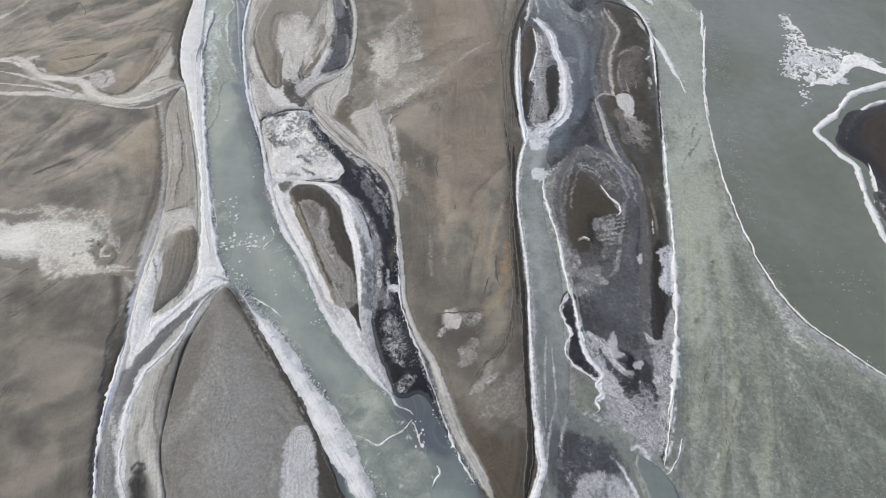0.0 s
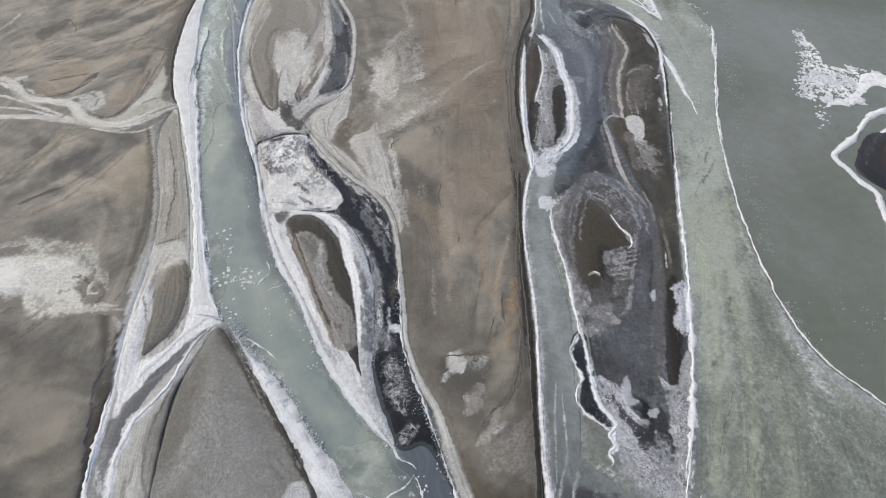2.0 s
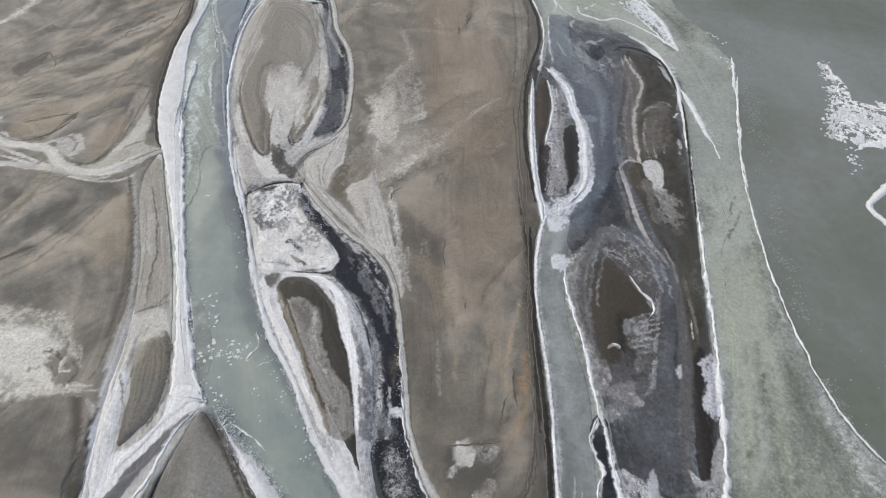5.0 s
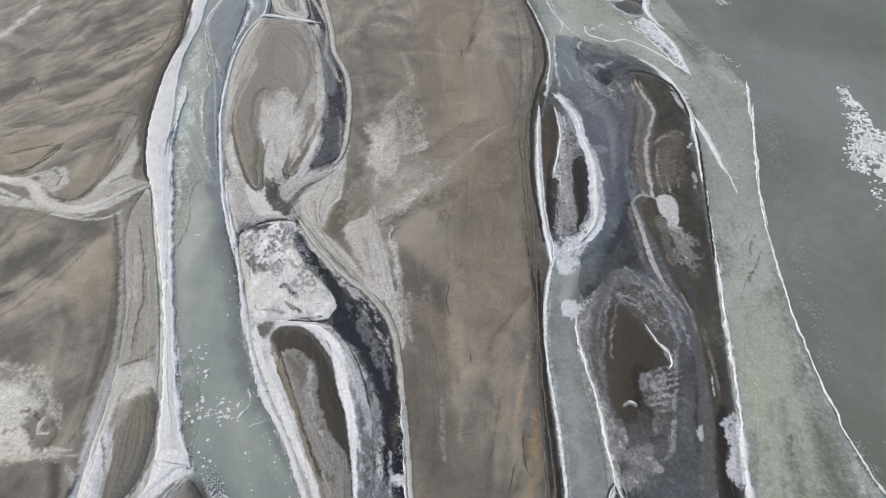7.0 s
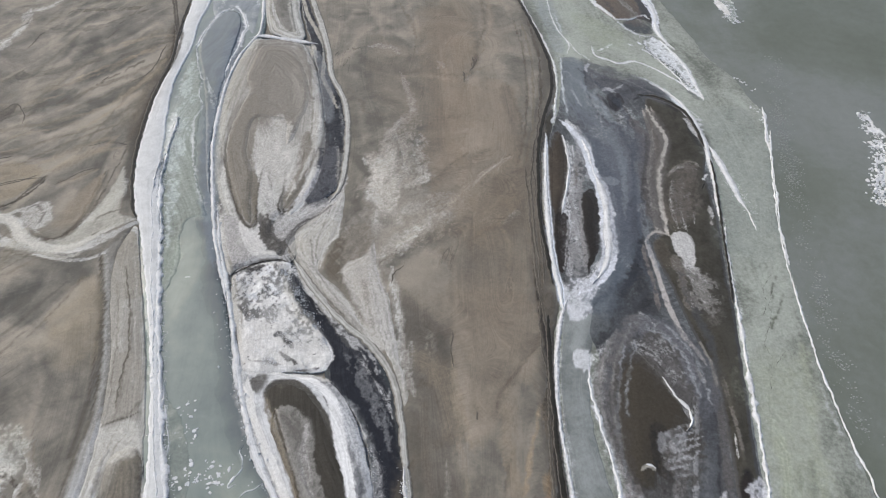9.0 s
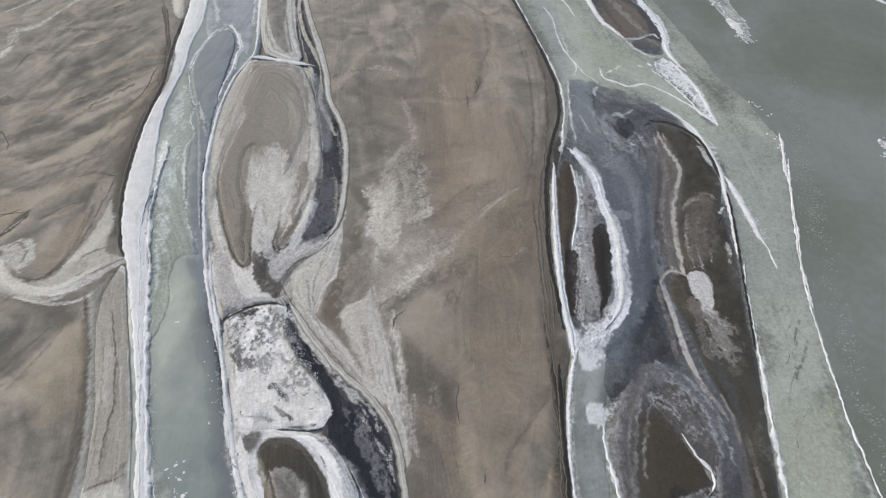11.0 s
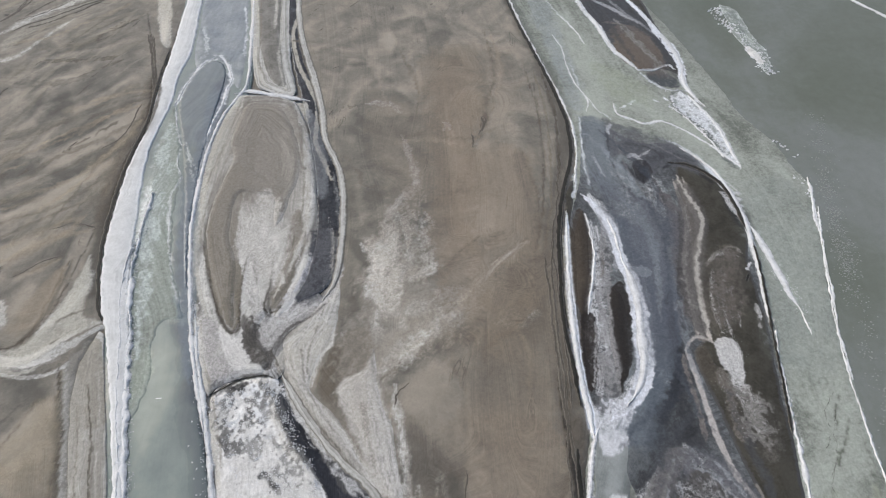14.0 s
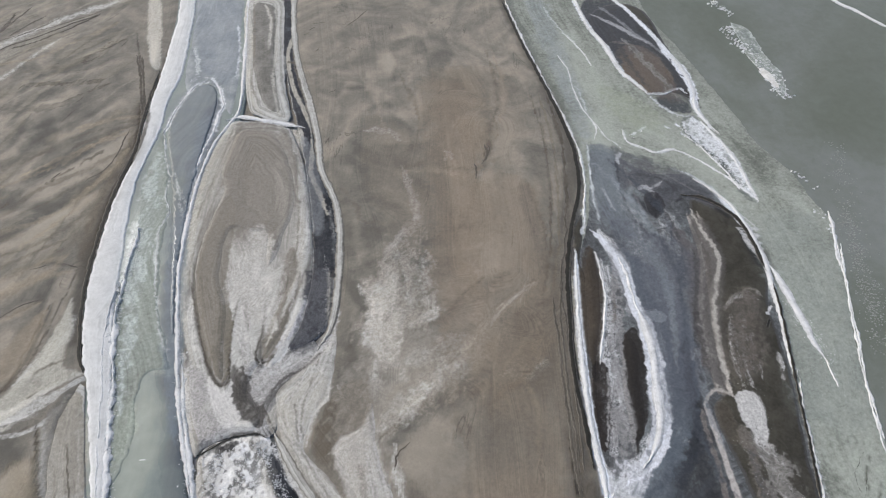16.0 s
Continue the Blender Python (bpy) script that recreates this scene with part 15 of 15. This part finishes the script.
# ---- dark feet of the banks: damp sand, with shadow lines put into its colour ----
strokes_12 = []
strokes_12.append(([(-83.7, 229.2), (-82.9, 212.1), (-81.2, 197.0), (-81.7, 183.2), (-80.8, 167.8), (-78.9, 154.6), (-75.5, 142.3), (-72.9, 136.9)], (0.6, 0.9, 1.0, 0.7), -0.02, "dark damp foot of the sand flat"))
strokes_12.append(([(16.9, 134.5), (16.8, 111.7), (15.8, 96.1), (15.4, 79.2), (15.5, 66.0), (14.9, 53.2), (14.5, 42.0), (14.0, 34.0), (12.3, 25.8)], (1.0, 1.0, 1.2, 1.2), -0.05, "dark damp foot of the sand flat"))
strokes_12.append(([(14.8, 261.3), (18.2, 241.2), (22.1, 222.2), (25.4, 205.0), (26.9, 192.5), (26.2, 180.9), (22.8, 169.2), (20.3, 158.6), (18.9, 146.4), (18.1, 135.6), (18.4, 126.0), (18.7, 117.3)], (0.8, 1.2, 1.2, 0.9), -0.05, "dark damp foot of the sand flat"))
strokes_12.append(([(48.7, 177.5), (54.2, 176.1), (58.9, 170.9), (60.6, 164.0), (60.6, 155.9)], 1.0, 0.0, "dark damp foot of the sandbar"))
strokes_12.append(([(61.0, 153.1), (60.0, 145.2), (58.5, 136.8), (56.6, 127.0), (54.9, 117.3), (53.7, 111.2)], 0.5, 0.1, "dark damp foot of the sandbar"))
for seed, (pts, wide, z, words) in enumerate(strokes_12):
    ribbon("damp_shadow_foot", pts, wide, z, DARK_SAND, words, parent=ground, height=0.03, ragged=0.25, wander=0.15, fade=0.9, under=(0.12, 0.11, 0.095), seed=seed + 350, drop=0.06, frost=0.0, damp=0.5, rows=7)

# ---- cracks in the green ice ----
for seed, pts in enumerate([
    [(63.1, 115.9), (61.1, 112.3), (60.7, 108.8), (57.9, 104.3)], [(60.3, 111.7), (58.1, 108.8)], [(60.3, 101.3), (57.6, 98.0)], [(56.4, 96.7), (54.6, 93.1)],
    [(50.1, 44.0), (48.4, 39.8), (47.9, 34.8), (45.7, 29.3)], [(50.7, 54.3), (46.7, 46.2), (45.0, 41.9)], [(52.3, 41.9), (49.9, 35.8)], [(64.0, 119.0), (61.8, 116.2), (61.0, 112.7)], [(59.8, 107.3), (57.4, 103.4), (57.7, 100.2)],
]):
    ribbon("ice_crack", pts, 0.16, -0.24, DARK_SAND, "dark branching crack in the green ice", "ice crack", group="ice cracks", height=0.015, ragged=0.2, grain=0.8, wander=0.7, fade=0.9, under=(0.2, 0.215, 0.19), seed=seed + 400, frost=0.0, rows=5, step=0.25)

# ---- broken ice: blocks on the ridges, floes on the water ----
blocks = [block_mesh("ice_block", SNOW, 500 + k, sides=5 + k % 4, flat=0.4) for k in range(7)]
floes = [block_mesh("ice_floe", SNOW, 600 + k, sides=6 + k % 4, flat=0.22) for k in range(8)]
rng = np.random.RandomState(77)


def strew(meshes, name, places, low, high, z, parent=None, label="", group="", skew=2.2):
    for x, y in places:
        s = low + (high - low) * rng.uniform() ** skew
        ob = new(name, meshes[rng.randint(len(meshes))])
        ob.matrix_basis = Matrix.LocRotScale((x, y, z), Euler((rng.uniform(-0.15, 0.15), rng.uniform(-0.15, 0.15), rng.uniform(0, 6.28))), (s, s * rng.uniform(0.6, 1.0), s * rng.uniform(0.6, 1.0)))
        if parent:
            ob.parent = parent
        else:
            tagged(ob, label, "ice floe", group=group)


for k, wide, count, lean in ((0, 1.1, 240, 0.1), (1, 0.9, 200, 0.1), (2, 3.6, 150, 0.8), (4, 2.0, 120, 0.4)):
    strew(blocks, "ice_block", scatter(RIDGES[k][0], wide, count, 700 + k, lean=lean), 0.15, 0.6, 0.1 if k != 2 else -0.05, made[k], skew=3.0)
small = "small white ice floe adrift on grey water"
for pts, wide, count, hi in (([(-50.3, 92.9), (-48.1, 86.9), (-46.5, 84.4)], 4.0, 22, 1.0), ([(-47.7, 81.2), (-44.9, 79.6), (-42.7, 81.1), (-39.5, 80.3)], 5.0, 64, 1.2), ([(-43.9, 78.0), (-41.7, 79.2), (-40.9, 78.0)], 3.0, 8, 1.1), ([(-45.4, 73.5), (-43.0, 70.5), (-42.1, 66.3)], 3.5, 20, 0.9),
                             ([(-37.0, 72.3), (-36.0, 69.8), (-35.2, 66.3)], 1.2, 6, 0.8), ([(-50.3, 116.2), (-47.4, 105.2), (-46.0, 100.1)], 1.6, 7, 0.8), ([(-35.8, 80.3), (-32.0, 71.9), (-25.6, 59.6)], 3.0, 22, 0.5), ([(-5.6, 40.0), (-4.6, 37.2), (-4.0, 34.0)], 2.5, 12, 0.9), ([(-4.3, 48.6), (-2.7, 44.2), (-0.7, 39.0)], 1.2, 26, 0.6)):
    strew(floes, "ice_floe", scatter(pts, wide, count, 720 + count), 0.3, hi, -0.3, None, small, "drifting ice floes")
mass = "white ice floe packed among others on the lagoon"
PACK = (([(104.3, 168.9), (103.6, 159.6), (100.7, 149.5), (94.8, 137.5)], 5.0, 420), ([(101.0, 148.1), (104.3, 144.0), (110.4, 145.2)], 10.0, 900), ([(99.7, 136.2), (104.4, 136.1), (110.3, 135.6)], 3.0, 300), ([(94.8, 131.3), (97.4, 130.0), (94.4, 124.1)], 6.0, 26), ([(111.8, 150.8), (117.5, 148.7), (123.3, 143.8)], 1.6, 130))
for pts, wide, count in PACK:
    strew(floes, "ice_floe", scatter(pts, wide, count // 26, 740 + count), 0.5, 1.9, -0.34, None, mass, "lagoon ice floes", 1.5)
granules("ice_rubble", np.vstack([scatter(pts, wide, count, 745 + count) for pts, wide, count in PACK]), 0.5, -0.36, SNOW, "small white ice fragments packed on the lagoon")
sheet("ice_raft", [(104.5, 170.8), (106.3, 169.8), (106.4, 164.5), (107.5, 158.5), (107.0, 152.7), (109.3, 151.3), (115.0, 149.3), (113.3, 144.4), (110.8, 139.3), (107.5, 135.0), (101.0, 134.1), (98.7, 136.1), (93.6, 135.7), (95.5, 139.4), (98.4, 144.6), (101.5, 154.2), (102.4, 161.5)], -0.33, PACK_ICE, "loose raft of broken white floes on the lagoon", "ice floe", group="lagoon ice floes", grid=0.5, ragged=0.7, grain=1.0, thick=0.06, crown=0.05, fields=False, fade=1.6, under=(0.14, 0.155, 0.145))
sheet("ice_raft", [(114.4, 147.9), (119.5, 148.4), (121.8, 145.7), (123.6, 141.7), (128.5, 137.3), (121.1, 138.6), (117.8, 141.0), (115.0, 141.8), (111.3, 138.0), (107.4, 134.0), (101.8, 134.1), (98.6, 132.7), (98.2, 133.7), (101.8, 136.1), (106.4, 138.0), (110.8, 143.2)], -0.3, SPECKLED, "raft of packed white ice floes", "ice floe", group="lagoon ice floes", grid=0.6, ragged=0.8, lumps=0.15, frost=0.6)
for pts, wide, count, hi in (([(79.8, 244.2), (81.2, 235.5), (83.7, 228.6), (84.9, 220.9), (85.2, 210.8)], 5.0, 30, 1.5), ([(78.1, 258.3), (81.4, 254.9), (83.4, 250.1)], 3.0, 10, 1.5), ([(54.4, 201.3), (58.0, 193.9), (61.4, 187.0), (64.3, 179.6)], 2.2, 14, 1.2), ([(44.1, 199.6), (45.7, 200.6), (42.0, 197.6)], 2.0, 8, 0.9), ([(49.7, 211.5), (53.7, 206.8), (58.9, 202.2)], 2.0, 12, 0.9)):
    strew(floes, "ice_floe", scatter(pts, wide, count, 760 + count), 0.3, hi, -0.28, None, "white ice floe in a broken drifting string", "upstream ice floes", 1.8)
sheet("ice_raft", [(83.4, 225.5), (85.2, 223.9), (86.4, 219.6), (86.0, 213.5), (84.0, 213.1), (82.8, 217.3), (81.6, 221.5)], -0.31, SPECKLED, "raft of packed grey-white ice floes", "ice floe", group="upstream ice floes", grid=0.6, ragged=0.6, frost=0.3)
sheet("ice_raft", [(81.2, 246.2), (81.3, 235.9), (80.7, 227.9), (83.3, 220.8), (83.2, 214.4), (84.3, 209.9), (87.1, 213.7), (88.5, 222.4), (87.5, 226.1), (86.9, 232.5), (86.5, 242.5)], -0.33, THIN_ICE, "thin grey ice raft with crumbled white rims", "ice floe", group="upstream ice floes", grid=0.5, ragged=0.5, grain=1.0, rim=0.9, rim_width=0.7, frost=0.38)
strew(floes, "ice_floe", scatter([(76.0, 185.0), (78.3, 182.3), (79.5, 178.7)], 1.4, 16, 781), 0.3, 1.1, -0.25, None, "white ice floe caught on the ice margin", "margin ice floes")
strew(floes, "ice_floe", scatter([(77.5, 172.2), (78.4, 169.8), (77.9, 165.8)], 2.5, 16, 782), 0.3, 1.0, -0.25, None, "white ice floe caught on the ice margin", "margin ice floes")

# ---- grains of ice and skim ----
granules("ice_rubble", np.vstack([scatter([(79.8, 244.2), (81.2, 235.5), (83.7, 228.6), (84.9, 220.9), (85.2, 210.8)], 4.5, 420, 791), scatter([(54.4, 201.3), (58.0, 193.9), (61.4, 187.0), (64.3, 179.6)], 2.6, 260, 792), scatter([(78.5, 259.9), (81.4, 254.9), (83.4, 250.1)], 2.5, 70, 793)]), 0.36, -0.3, SNOW, "small white ice fragments in drifting strings")
granules("ice_granules", np.vstack([scatter([(65.7, 72.8), (67.2, 59.2), (69.4, 50.7), (71.8, 43.9)], 7.0, 1500, 801, 2.0), scatter([(66.9, 49.5), (67.3, 37.7), (65.3, 28.3), (62.6, 19.9)], 26.0, 2600, 802, 4.0), scatter([(65.5, 60.5), (62.5, 46.2), (58.6, 33.9)], 4.0, 300, 803, 2.0), scatter([(74.2, 49.5), (81.9, 43.9)], 8.0, 500, 805, 2.0)]), 0.095, -0.25, SNOW, "scattered white ice grains on the green ice")
granules("ice_granules", np.vstack([scatter([(46.9, 118.4), (48.3, 114.8), (48.9, 111.3)], 5.0, 1500, 804, 1.0), scatter([(46.7, 122.3), (48.1, 114.6)], 6.0, 900, 806, 1.0), scatter([(48.9, 131.7), (49.3, 125.7)], 3.0, 500, 807, 0.8)]), 0.055, 0.17, SNOW, "fine white frost clumps on dark sand")
granules("skim_ice", np.vstack([scatter([(83.9, 170.8), (77.3, 141.6), (72.5, 117.6), (69.2, 97.5), (68.6, 83.6)], 5.0, 1000, 811, 2.0), scatter([(91.0, 193.7), (85.7, 175.3), (80.5, 155.3), (76.6, 139.8)], 6.0, 700, 813, 2.0), scatter([(73.3, 75.8), (81.0, 71.3), (83.2, 60.4)], 16.0, 90, 812, 3.0)]), 0.3, -0.4, SKIM, "scattered thin grey skim ice on the lagoon")
granules("ice_granules", scatter([(61.4, 149.1), (63.3, 143.9), (65.1, 140.2), (65.3, 135.5)], 3.0, 260, 815, 1.5), 0.14, -0.24, SNOW, "scattered white ice grains on the green ice")

# ---- crumbs of ice along the river's ridges and on the plate ----
crumbs = [scatter(RIDGES[k][0], wide, count, 900 + k, lean=lean) for k, wide, count, lean in ((0, 2.4, 1500, 0.2), (1, 1.6, 800, 0.0), (2, 3.6, 1600, 0.5), (3, 1.6, 1200, 0.3), (4, 2.2, 1100, -0.2), (10, 1.6, 500, 0.0))]
granules("ice_crumbs", np.vstack(crumbs), 0.12, 0.06, SNOW, "fine white crumbs of ice on the bank ridges")
granules("ice_crumbs", np.vstack([scatter([(-45.5, 120.9), (-40.7, 110.1), (-36.4, 100.2)], 5.0, 800, 921), scatter([(-41.3, 122.0), (-35.1, 110.0), (-30.2, 99.2)], 7.0, 1100, 922), scatter([(-37.7, 123.1), (-30.3, 111.0), (-25.8, 102.0)], 2.5, 600, 923)]), 0.13, 0.06, SNOW, "fine white crumbs of ice on the snow plate")
granules("ice_crumbs", np.vstack([scatter([(-16.3, 84.2), (-14.8, 76.3), (-14.8, 66.2), (-14.5, 59.6)], 3.0, 500, 931, 1.0), scatter([(-12.5, 71.8), (-10.8, 63.5), (-8.6, 55.8), (-5.9, 49.8)], 2.4, 420, 932, 1.0), scatter([(27.2, 53.2), (29.5, 47.9), (32.0, 42.0), (34.7, 35.9)], 5.0, 900, 933, 1.2), scatter([(41.7, 54.3), (40.0, 46.2), (38.2, 37.8)], 2.4, 350, 934, 1.0)]), 0.09, -0.17, SNOW, "fine white frost crumbs on black ice")
